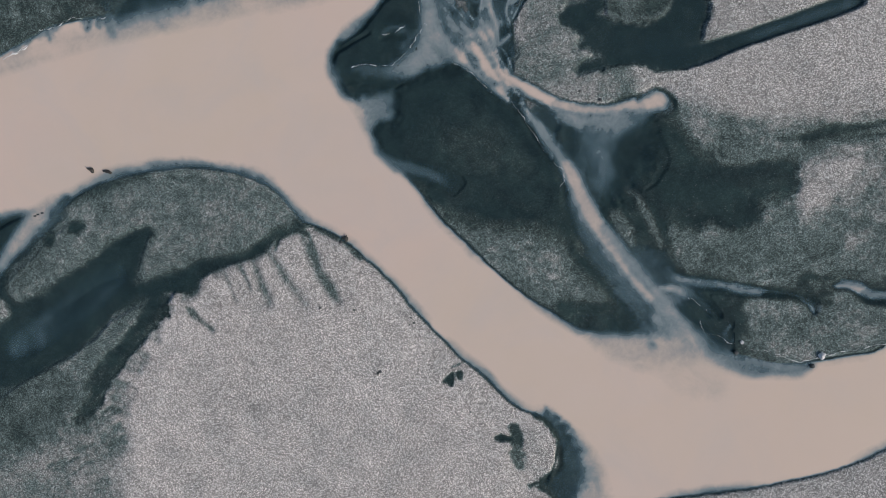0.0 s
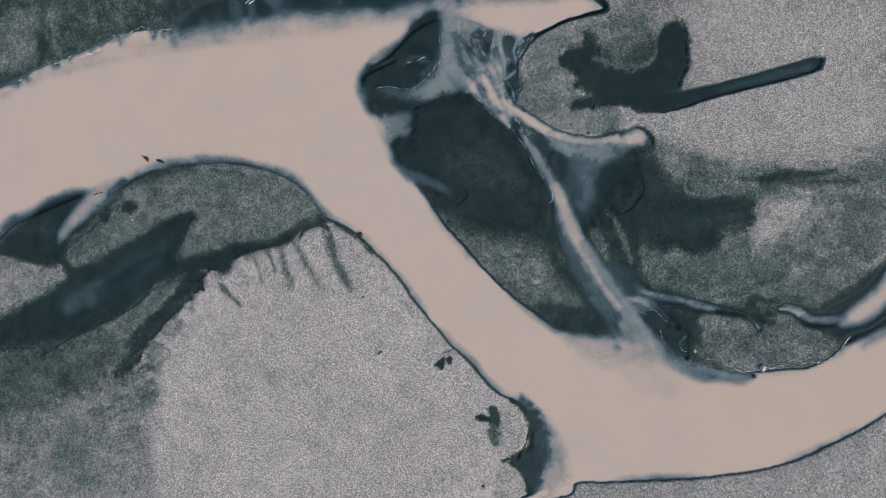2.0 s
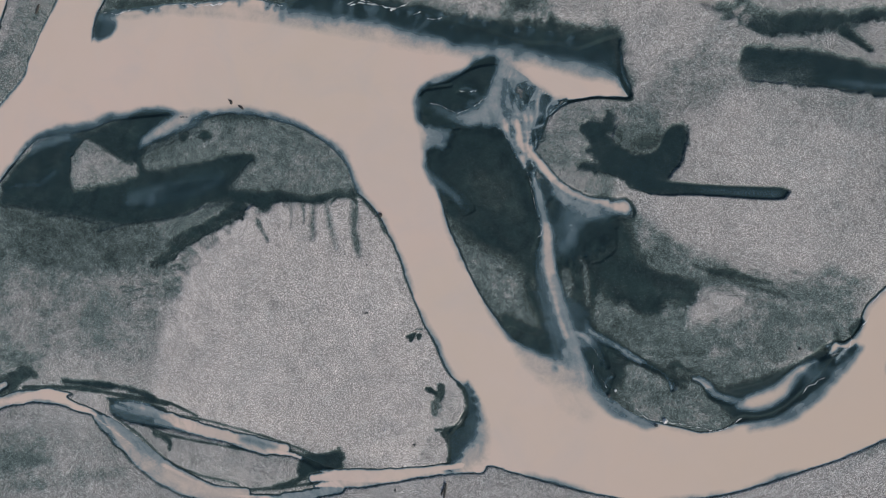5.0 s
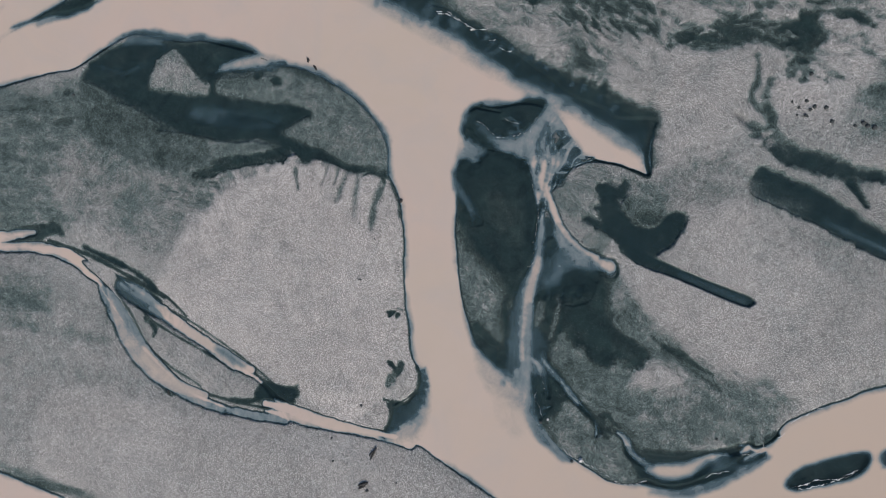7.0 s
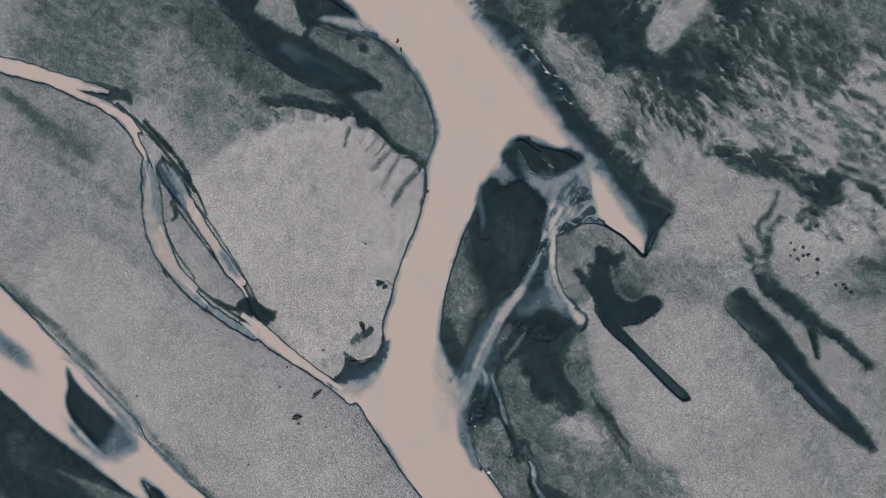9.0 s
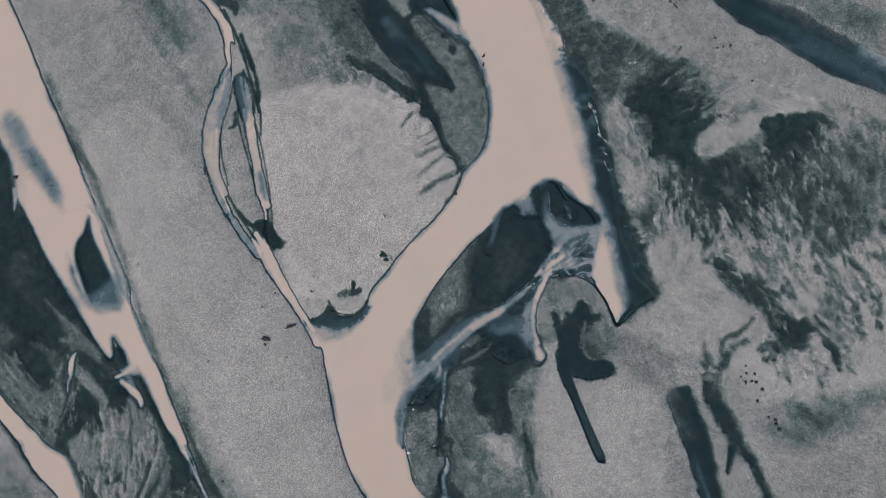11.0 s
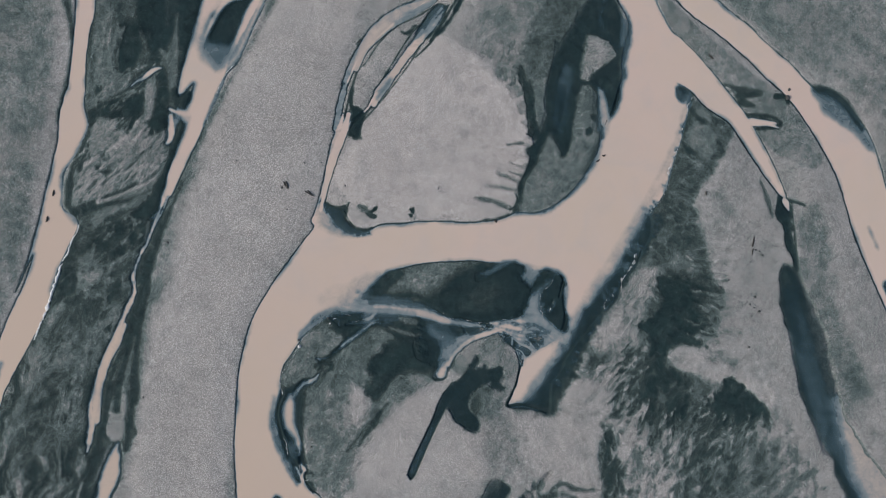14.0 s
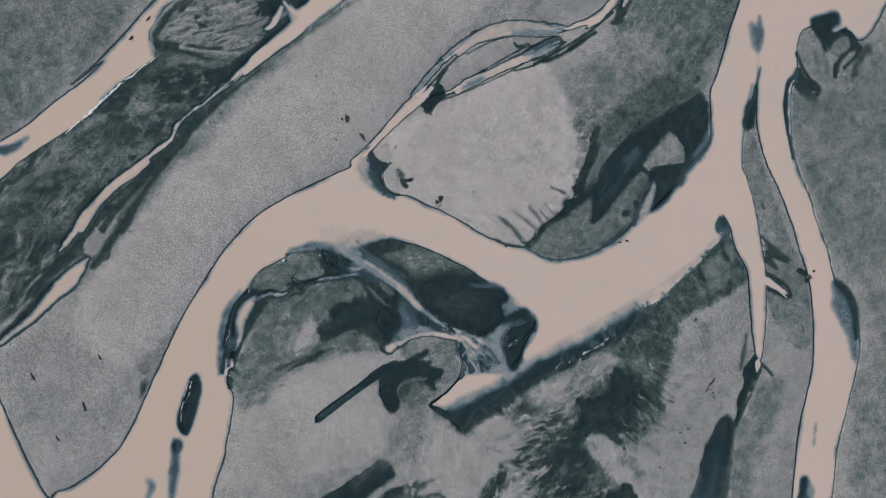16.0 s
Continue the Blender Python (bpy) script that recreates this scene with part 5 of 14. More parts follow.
    g.stain([(80.5, -49.4, 1.4), (76.2, -49.1, 1.9), (72.7, -50.2, 0.8)], seed=1, closed=False, soft=1.2, rough=0.4, silt=0.3, wet=0.97)
    g.stain([(41.6, -62.1, 0.8), (37.5, -60.2, 0.9), (30.3, -56.7, 0.9), (26.3, -54.4, 0.8)], seed=4, closed=False, soft=1, rough=0.5, wet=0.95)
    g.stain([(38.9, -59.6, 0.8), (33.6, -57.7, 0.9), (28.3, -55.5, 0.6)], seed=7, closed=False, soft=0.7, rough=0.3, wet=0.4)
    g.stain([(39, -55.3, 2.1), (31.4, -53.1, 1.8), (28, -52.7, 1.5)], seed=2, closed=False, soft=1, rough=0.6, wet=0.98)
    g.stain([(56.9, -34, 1.3), (63.8, -30.1, 1.5), (71.9, -25.5, 1.8), (80.2, -19.9, 1.6)], seed=5, closed=False, soft=1.4, rough=0.7, wet=0.96)
    g.stain([(53.6, -33.6, 2), (59.3, -29.9, 2.5), (64, -25.4, 1.8)], seed=0, closed=False, soft=1.2, rough=0.6, wet=0.9)
    g.stain([(59.4, -31.9), (60.7, -29.9), (63, -28), (65, -25.8), (65.1, -23.4), (67.3, -23.9), (68.5, -25.6), (67.3, -27.6), (64.3, -28.4), (61.9, -30.3)], seed=3, soft=0.8, rough=0.4, size=1, wet=0.36)
    g.stain([(58.8, -32.2, 0.6), (61.2, -31.2, 0.6), (64.4, -28.7, 0.6), (67.6, -28, 0.8), (68.9, -25.6, 0.9), (67.4, -23.2, 1), (64.8, -22.8, 0.9), (64.2, -25.5, 0.6), (61.9, -28.1, 0.6), (59.6, -30.5, 0.6)], seed=6, closed=False, soft=0.6, rough=0.4, wet=0.97)
    g.stain([(19.7, -52.3, 2), (30.9, -46.9, 2.8), (42.6, -39.3, 3.5)], seed=1, closed=False, soft=5, rough=1, wet=0.45)
    g.stain([(43.8, -39.4, 2.5), (52.4, -33.8, 2.3), (62.1, -26, 2.3), (72.6, -19.3, 2.1)], seed=4, closed=False, soft=4, rough=1, wet=0.52)
    g.stain([(69.4, -22.4, 1), (76.7, -20.6, 1.1), (83.4, -16.3, 1.3), (88.7, -13.3, 1.4)], seed=7, closed=False, soft=1, rough=0.5, wet=0.95)
    # upper east: hook and pools
    g.stain([(-94.6, -26.3), (-99.3, -26.8), (-102, -25.3), (-102.7, -22.9), (-99.6, -22.7), (-98, -20.5), (-96.3, -22.9)], seed=2, soft=1.6, rough=0.8, size=1, silt=0.15, wet=0.97, blue=0.3)
    g.stain([(-87.4, -34.1), (-92.1, -33.9), (-89.9, -27.6), (-87.4, -28.3), (-85.1, -30.5)], seed=5, soft=2.6, rough=0.8, silt=0.45)
    g.stain([(-83.7, -32.2, 1.2), (-82.2, -28.7, 2.1), (-80.9, -25.7, 1.5)], seed=0, closed=False, soft=1.2, rough=0.4, silt=0.45)
    g.stain([(-87, -15.6), (-89.9, -12.5), (-90.5, -10.6), (-88.2, -10.2), (-86.8, -13.3)], seed=3, soft=1, rough=0.4, wet=0.85, blue=0.1)
    g.stain([(-105.9, -18.7, 1.6), (-103, -16.8, 1.9), (-100, -13, 0.9)], seed=6, closed=False, soft=1.5, rough=0.6, wet=0.75)
    g.stain([(-81.2, 29.1, 1.5), (-82.9, 34.2, 2.7), (-82.4, 39.3, 2.1)], seed=1, closed=False, soft=1.5, rough=0.4, silt=0.25, wet=0.98, blue=0.6)
    g.stain([(-60.2, 67.3, 0.7), (-59.6, 70.5, 2.4), (-57.7, 73.7, 1.8)], seed=4, closed=False, soft=2.2, rough=0.4, silt=0.3)
    g.stain([(-66.8, 56.9, 0.9), (-64.7, 61.4, 0.9)], seed=7, closed=False, soft=0.8, rough=0.3, silt=0.6)
    g.flood([(-66, 23.4, 1.1), (-68.1, 26.5, 0.8), (-69.3, 28.9, 0.4)], BRANCH, seed=2, closed=False, silt=0.9, soft=0.5, rough=0.15, rim=0)
    g.stain([(-68.5, 18.8, 1.1), (-69.7, 21, 2), (-71.4, 22.6, 0.7)], seed=5, closed=False, soft=0.7, rough=0.4, wet=0.8)
    g.stain([(-56.6, 10.9, 1.6), (-58.2, 8.8, 2.4), (-60.4, 7.9, 0.8)], seed=0, closed=False, soft=2, rough=0.6, wet=0.6)
    g.stain([(-93.4, -5.5, 4.5), (-92.2, 6.1, 6), (-91.1, 21.6, 6.1)], seed=3, closed=False, soft=3, rough=1, wet=0.4)
    # lower reach
    g.stain([(33.1, -2.9), (30.5, -3.4), (30.3, -1.5), (32.5, -0.9)], seed=1, soft=0.5, rough=0.4, wet=0.88)
    g.stain([(70, 22.2, 0.8), (69.5, 23.6, 1.3), (71, 25.6, 1.1)], seed=4, closed=False, soft=1.2, rough=0.4, silt=0.5)
    g.stain([(-80, -21.5, 0.3), (-77.9, -18, 0.7), (-75.5, -13.6, 1.8), (-72.7, -9.5, 1.5)], seed=7, closed=False, soft=0.5, rough=0.3, silt=0.1, wet=0.9)
    # clear shallows along the soft banks
    g.stain([(-42.6, 1.8, 0.7), (-40.5, 3.4, 0.7), (-38.1, 4.9, 0.6), (-35.8, 5.6, 0.4), (-32.9, 6.2, 0.4), (-30, 6.5, 0.2), (-27.7, 6.6, 0.2), (-24.3, 6.1, 0.2), (-21.5, 5.1, 0.5), (-19.5, 3.8, 0.5), (-18.1, 2.1, 0.6), (-17, 1, 0.5)], seed=2, closed=False, soft=2.6, rough=0.8, silt=0.45)
    g.stain([(-8.5, 21.2, 0.5), (-10.6, 19.3, 0.6), (-12.2, 18.2, 0.6), (-13.7, 17.2, 0.6), (-14.2, 16, 0.6), (-13.5, 14.8, 0.7), (-12.8, 13.4, 0.6)], seed=5, closed=False, soft=0.9, rough=0.4, silt=0.3)
    g.stain([(-10.6, 10.3, 0.4), (-10.1, 9, 0.4), (-9.5, 7.7, 0.4), (-8.1, 6.1, 0.3)], seed=0, closed=False, soft=0.9, rough=0.4, silt=0.35)
    g.stain([(-64.1, -10.2, 0.8), (-60.6, -7.1, 1.6), (-56.7, -4.6, 1.6), (-53.9, -2.2, 1.3), (-49.8, 0, 1.3), (-46.2, 1.5, 1)], seed=3, closed=False, soft=1.6, rough=0.6, silt=0.35)
    g.stain([(18.2, -6.1, 1.4), (21.1, -9.5, 1), (23.2, -11.4, 0.9), (25.4, -12.2, 0.7), (28.4, -12.8, 0.5)], seed=6, closed=False, soft=1.4, rough=0.6, silt=0.4)
    g.stain([(-76.7, -18.3, 0.7), (-73.7, -12.6, 0.8), (-70.9, -6.9, 0.7), (-69.1, -0.9, 0.7)], seed=1, closed=False, soft=1, rough=0.4, silt=0.5)
    g.stain([(-84.8, -13.4, 1.2), (-83, -7.3, 0.9), (-80.9, 0, 0.9), (-80.8, 6.6, 0.7)], seed=4, closed=False, soft=1.2, rough=0.4, silt=0.55)
    g.stain([(-22.2, -69.5, 0.8), (-11.5, -65.2, 0.7), (-2.1, -61.5, 0.7), (4.3, -60, 0.7), (13.4, -56.1, 0.7)], seed=7, closed=False, soft=1, rough=0.4, silt=0.5)
    g.stain([(29.3, -71.6, 0.7), (35.3, -69.6, 0.7), (40.1, -67.5, 1), (43.9, -64.3, 1)], seed=2, closed=False, soft=1, rough=0.4, silt=0.55)
    g.stain([(65.7, 22.5, 1), (62.9, 17.6, 1), (60.5, 12.5, 0.8), (54.9, 3.7, 1)], seed=5, closed=False, soft=1, rough=0.4, silt=0.5)
    g.stain([(7.4, -7.5), (11.4, -9.8), (16.2, -10.2), (19.6, -12.3), (17.8, -13.7), (10.9, -11.9), (7.1, -8.9)], seed=0, soft=1.6, rough=0.4, wet=0.96)
    # smears and tufts about the hooked pool
    g.stain([(-7.9, 31.4), (-3, 32.7), (0.3, 32.7), (3, 32.7), (7.1, 34.2), (6.6, 32.9), (1, 29.3), (-3.8, 27.9)], seed=3, soft=2.5, rough=1.8, size=1.4, wet=0.85, tex=0.3)
    g.stain([(-51.9, -6.3), (-48.3, -5), (-46.6, -6.8), (-43.6, -6.2), (-44.8, -9.1), (-48.4, -10.8), (-52.1, -12.3)], seed=6, soft=1.6, rough=0.5, wet=0.95, blue=0.15)
    g.stain([(5.9, 20.4, 2.9), (6.7, 17.7, 2.3), (8.1, 15, 1.5)], seed=1, closed=False, soft=1.5, rough=0.8, wet=0.4, tex=0.2)
    # the hooked pool and the stripes
    g.stain([(13.9, 20.4, 1.2), (16.7, 21.8, 1.2), (17.7, 24.6, 0.6)], seed=4, closed=False, soft=2.4, rough=0.7, wet=0.62)
    g.stain([(13.6, 22.3, 2.3), (16.6, 29, 2.6), (20.4, 35.2, 2)], seed=7, closed=False, soft=4, rough=1, wet=0.36, tex=0.1)
    g.stain([(3.9, 16.2, 2.9), (6.8, 16.1, 2.9), (13.5, 15.4, 1.3)], seed=2, closed=False, soft=1.5, rough=0.8, wet=0.5, tex=0.15)
    g.stain([(25.3, 18.1, 0.8), (29.9, 19.6, 0.9), (34.2, 21, 1)], seed=5, closed=False, soft=1, rough=0.2, silt=0.36)
    g.stain([(35.2, 37.2, 1.2), (41.6, 38.8, 1.6), (47.7, 40.8, 1.1)], seed=0, closed=False, soft=2, rough=0.3, silt=0.36)
    g.stain([(18.4, 44.2, 0.8), (21.6, 42.3, 1.4), (25.2, 41.4, 1.2)], seed=3, closed=False, soft=1.4, rough=1, size=1.2, wet=0.78)
    g.stain([(16.3, 41.3, 0.8), (19, 40.5, 1)], seed=6, closed=False, soft=1.4, rough=0.8, size=1.2, wet=0.75)
    g.stain([(35.6, 46.1, 1.1), (36.5, 47.1, 0.9), (37.4, 46.5, 0.5)], seed=1, closed=False, soft=0.5, rough=0.3, wet=0.9)
    g.stain([(38.3, 47, 0.9), (40, 48, 1.1), (42.4, 48.8, 0.5)], seed=4, closed=False, soft=0.5, rough=0.3, wet=0.85)
    g.stain([(-45, 51.5), (-46.4, 53), (-43.2, 58.9), (-39.6, 65.1), (-36, 71.3), (-33.8, 75.6), (-31, 85.8), (-29.1, 95.2), (-25.6, 101.2), (-22.4, 97.7), (-23.5, 87.5), (-26.6, 79.4), (-30.6, 72.1), (-37.1, 62.4), (-40.9, 56.4)], seed=7, soft=2.6, rough=0.4, silt=0.3, turn=110, stretch=5)
    g.stain([(9.2, 15, 0.7), (11.1, 15.9, 1.1), (13, 16.8, 1.3)], seed=2, closed=False, soft=1, rough=0.5, size=0.6, wet=0.96, blue=0.2)
    g.stain([(-51.2, 52, 3), (-46, 61.8, 4.4), (-42.2, 71.3, 5), (-40.4, 77.6, 3.4)], seed=5, closed=False, soft=4, rough=0.8, wet=0.45)
    g.stain([(-40.9, 74, 2.8), (-40, 77.2, 2.5)], seed=0, closed=False, soft=4, rough=0.8, size=1.5, wet=0.6)
    # below the fan
    g.stain([(15.4, 1.3), (15.8, 5.6), (13, 8.7), (17, 8.7), (21.2, 7), (24.5, 5.2), (26.8, 6.3), (29.1, 6.2), (29.9, 4.6), (28.7, 3.1), (25.9, 2.7), (27.3, 0.8), (25.3, 0.9), (23.4, 2.3), (21.7, 1.4), (18.9, 0.6)], seed=3, soft=1.2, rough=0.7, size=1.5, wet=0.97)
    g.stain([(28.2, -3.1, 1.5), (30.8, -1.2, 1.9), (33.2, 0.3, 1.6)], seed=1, closed=False, soft=1.5, rough=0.8, wet=0.82)
    g.stain([(22.4, 7.5), (22.4, 8.8), (25.5, 8.1), (26.6, 7.1), (24.9, 6.5)], seed=4, soft=0.8, rough=0.4, wet=0.45)
    g.stain([(19.5, -3.5), (19.3, 0.3), (23, 1.3), (27.3, -0.3), (28.2, -3.1), (24.2, -3.5)], seed=7, soft=0.8, rough=0.5, wet=0.52)
    # narrow bar between the eastern channels
    g.stain([(-71.3, -8.6), (-73.5, -6.4), (-73.5, 5.9), (-74.4, 19), (-75, 25.9), (-72.2, 38.1), (-67.9, 40.2), (-64.6, 30.3), (-66.9, 20.2), (-68, 14.3), (-68.3, 0.7)], seed=2, soft=1, rough=0.4, wet=0.42)
    g.stain([(-68.1, 14.4, 0.7), (-69.7, 17.8, 1.4), (-72.2, 21.2, 1)], seed=5, closed=False, soft=0.6, rough=0.4, wet=0.78)
    g.stain([(-67.7, 19.5, 2), (-68.9, 21.8, 0.9)], seed=0, closed=False, soft=0.6, rough=0.4, wet=0.88)
    g.stain([(-66.3, 22, 0.7), (-69.6, 25.7, 0.5), (-70.2, 28.7, 0.8), (-66.6, 26.6, 0.7)], seed=3, closed=False, soft=0.4, rough=0.2, wet=0.96)
    g.flood([(-66.3, 23.7, 1.3), (-68, 25.8, 1.1), (-69.6, 27.9, 0.5)], EAST, seed=6, closed=False, silt=0.92, soft=0.5, rough=0.15, rim=0)
    g.stain([(-74, 24, 1.1), (-75.6, 25.8, 1.4), (-74.7, 26.7, 0.8)], seed=1, closed=False, soft=0.4, rough=0.3, wet=0.95)
    g.stain([(-82.1, 29.3), (-83.6, 32.5), (-83.3, 36.8), (-82.4, 38.6), (-81, 35.5), (-80.2, 32.1)], seed=4, soft=1, rough=0.4, silt=0.05, wet=0.97, blue=0.35)
    g.stain([(-80.3, 34.1, 3.7), (-81.2, 39.9, 3.2), (-80.3, 46.2, 1.8)], seed=7, closed=False, soft=1.8, rough=0.5, silt=0.5)
    g.stain([(-60.8, 8.1, 0.7), (-60.4, 11, 1.8), (-58.3, 13.2, 1), (-54.9, 14.9, 2.1), (-54, 17, 2.3)], seed=2, closed=False, soft=0.8, rough=0.5, wet=0.92, silt=0.2)
    g.stain([(-59.9, 13.1, 0.7), (-58.7, 16.4, 0.7)], seed=5, closed=False, soft=0.6, rough=0.4, wet=0.85)
    # western braids: silt bands
    g.stain([(14.6, -93.8, 1.4), (18.7, -87.9, 0.7), (23.8, -83.1, 0.7), (32.5, -76.8, 1.2)], seed=0, closed=False, soft=1.2, rough=0.5, wet=0.82)
    g.stain([(12.4, -86.6, 2.4), (15.9, -81.8, 2.9), (19.8, -78.2, 3.2), (23.6, -76.4, 1.8)], seed=3, closed=False, soft=1.5, rough=1, size=1.5, wet=0.6, tex=0.2)
    g.stain([(5, -87.6, 1.9), (9.1, -84.1, 1.6)], seed=6, closed=False, soft=1.5, rough=1, size=1.5, wet=0.66, tex=0.2)
    g.stain([(12.3, -81.5), (8.2, -80.7), (11.5, -75.7), (15.7, -73.3), (18.6, -74.2), (18.1, -77.1)], seed=1, soft=1.6, rough=1, size=1.5, wet=0.99)
    g.stain([(6, -79.3), (2.6, -77.2), (5.7, -73.2), (9.5, -71.7), (11, -74.3)], seed=4, soft=1.6, rough=1, size=1.5, wet=0.99)
    g.stain([(12.4, -83.6, 0.4), (14.3, -81.8, 0.5), (16.1, -80.6, 0.4)], seed=7, closed=False, soft=0.7, rough=0.4, wet=0.34)
    g.stain([(21.4, -73.1, 0.5), (19, -73, 0.6), (16.1, -74.6, 0.4)], seed=2, closed=False, soft=0.7, rough=0.4, wet=0.36)
    g.stain([(13.8, -71.1, 1.5), (18, -67.4, 1.9), (20.9, -63.5, 1.6)], seed=5, closed=False, soft=1.2, rough=0.8, wet=0.6, tex=0.15)
    g.stain([(26.1, -72.3), (22.4, -70.2), (18.5, -69.6), (19.6, -67.3), (24.2, -65.1), (25.8, -66.8), (25.7, -69.5)], seed=0, soft=1.4, rough=1, size=1.5, wet=0.99)
    g.stain([(3.5, -74.4, 1.2), (7.5, -70.9, 1.3), (10.8, -67.5, 0.8)], seed=3, closed=False, soft=1.4, rough=0.6, wet=0.64)
    g.stain([(-2.3, -78.7, 1.6), (1.4, -74, 1.3), (8.9, -67.8, 0.6)], seed=6, closed=False, soft=1, rough=0.5, wet=0.99)
    g.stain([(48.1, -53.8), (45.7, -52.1), (46.8, -48.5), (49.2, -47.8), (50.8, -50.1)], seed=1, soft=1.6, rough=0.8, size=1.5, wet=0.62)
    g.stain([(56.9, -50.5, 1.5), (54.3, -47.1, 1.5), (51.2, -45.8, 1.1), (47.3, -45.8, 1.4), (45.6, -45.7, 0.5)], seed=4, closed=False, soft=1.2, rough=0.9, size=1.2, wet=0.6)
    g.stain([(55.6, -43.8, 1.1), (52.5, -41.8, 1.4)], seed=7, closed=False, soft=1.2, rough=0.8, size=1.2, wet=0.6)
    g.stain([(60.8, -48.2), (57.1, -45.7), (58.7, -42.1), (63.5, -40.1), (66.7, -43.5)], seed=2, soft=1.6, rough=1.2, size=1.4, wet=0.6, tex=0.3)
    g.stain([(44.7, -49.1, 0.7), (42.8, -48.3, 0.7), (39.8, -49.1, 1.2), (39.1, -51.3, 0.9)], seed=5, closed=False, soft=0.9, rough=0.6, size=1.2, wet=0.6)
    g.stain([(38.9, -45.8, 1.5), (45.2, -40.5, 1.6), (52.6, -35.6, 2.2), (57, -32.4, 2.9)], seed=0, closed=False, soft=1.2, rough=0.5, wet=0.95)
    g.stain([(-16.5, -102.9), (-16.7, -94.7), (-13, -90.9), (-4.5, -87.6), (-0.1, -90.5), (0.5, -96.1)], seed=3, soft=2, rough=1.2, wet=0.76, tex=0.3)
    # lower reach: inlet and its dark ring
    g.stain([(31.3, -6.6, 0.9), (32.9, -6, 1.2), (35.6, -6.4, 1.4), (38.3, -7.1, 1.6), (41.6, -6.7, 1.6)], seed=6, closed=False, soft=0.7, rough=0.4, size=0.8, wet=0.97)
    g.stain([(41.6, -6.7, 0.9), (44.5, -4.6, 0.8), (46.6, -1.6, 1.1), (47.6, 1.3, 1.3), (48.1, 3.7, 1.1)], seed=1, closed=False, soft=0.6, rough=0.3, size=0.8, wet=0.97, silt=0.05)
    g.stain([(33.7, -5.1, 0.7), (36.7, -4.7, 1), (39.7, -3.5, 1), (42.7, -1.3, 0.7)], seed=4, closed=False, soft=0.6, rough=0.35, size=0.8, wet=0.96)
    g.stain([(38.1, -3.8, 0.4), (40.6, -1.9, 0.5), (43.3, -0.1, 0.5)], seed=7, closed=False, soft=0.5, rough=0.3, size=0.8, wet=0.93)
    g.flood([(33.2, -5.1, 0.4), (34.7, -5.2, 0.9), (36.4, -6, 1.1), (38.1, -6, 0.9), (39.2, -5.6, 0.9)], COVE, seed=2, closed=False, silt=0.72, soft=0.7, rough=0.2, rim=0)
    g.flood([(45.8, 2.7, 0.9), (47.1, 4.4, 1.2), (48.2, 6, 1.3), (49.8, 6.6, 1.7), (51.5, 7.5, 2.2)], COVE, seed=5, closed=False, silt=0.9, soft=0.8, rough=0.3, rim=0)
    g.stain([(45.1, 4.2, 0.7), (45.4, 5.5, 0.8), (46.3, 5, 0.7), (46.9, 3.9, 0.6)], seed=0, closed=False, soft=0.8, rough=0.4, size=0.7, wet=0.93, silt=0.05)
    g.stain([(46.3, 8.1, 0.6), (47.6, 7.5, 0.7), (48.4, 7, 0.6)], seed=3, closed=False, soft=0.8, rough=0.4, size=0.7, wet=0.93, silt=0.05)
    g.stain([(47.2, 9.6, 0.6), (48.4, 9.1, 0.8), (49, 7.8, 0.6)], seed=6, closed=False, soft=0.8, rough=0.4, size=0.7, wet=0.93, silt=0.05)
    g.stain([(48.8, 3.1, 0.6), (49.7, 5, 0.9), (50.2, 6.5, 0.7)], seed=1, closed=False, soft=0.5, rough=0.3, size=0.7, wet=0.97, silt=0.05)
    g.stain([(42.1, -8.4, 0.7), (46.2, -4.8, 0.9), (48.8, 0.5, 1.1), (50.3, 4.7, 0.9)], seed=4, closed=False, soft=1.4, rough=0.4, silt=0.4)
    # the far stripe turns milky
    g.stain([(-34.5, 74.7), (-36.3, 76.6), (-33.5, 85.2), (-29.8, 97.7), (-23, 103.3), (-22.9, 93.4), (-28.2, 82.7)], seed=7, soft=4, rough=0.6, silt=0.75)
    # twin streams meet
    g.flood([(-12.5, -35.5, 0.5), (-10.1, -35.4, 0.6), (-7, -35.6, 0.9), (-4, -35.3, 1.3)], TWIN, seed=2, closed=False, silt=0.88, soft=0.4, rough=0.25, rim=0)
    g.stain([(-9.3, -34.9), (-7.2, -33.7), (-6, -34.2), (-6.6, -35.2), (-7.9, -35.4)], seed=5, soft=0.4, rough=0.3, wet=0.96)
    # the body of the hooked pool
    g.stain([(10.6, 18.4), (12.8, 19.3), (15.1, 18.8), (17.3, 19.4), (19.4, 21), (20.4, 18.7), (19.7, 16.5), (17.5, 15.4), (14.1, 16.1), (11.2, 15.8)], seed=0, soft=1.2, rough=0.5, size=0.8, wet=0.95, blue=0.4)
    g.stain([(10.7, 24.3), (12.3, 24.9), (17.7, 25), (18.4, 22.1), (16.7, 20.4), (14.5, 20.1), (12.5, 21.2)], seed=3, soft=2.5, rough=0.8, wet=0.5, tex=0.15)
    g.stain([(-14.4, 17.2, 0.3), (-13.3, 19, 0.4), (-10.5, 21.1, 0.4), (-7.6, 23.3, 0.4), (-5.3, 24.8, 0.4)], seed=6, closed=False, soft=1.6, rough=0.5, silt=0.4)
    # western braids: the milk thins out towards the grey silt
    g.stain([(38.5, -68, 1.6), (41.3, -63.9, 1.9), (44.1, -60.1, 1.3)], seed=1, closed=False, soft=2.5, rough=0.6, silt=0.4)
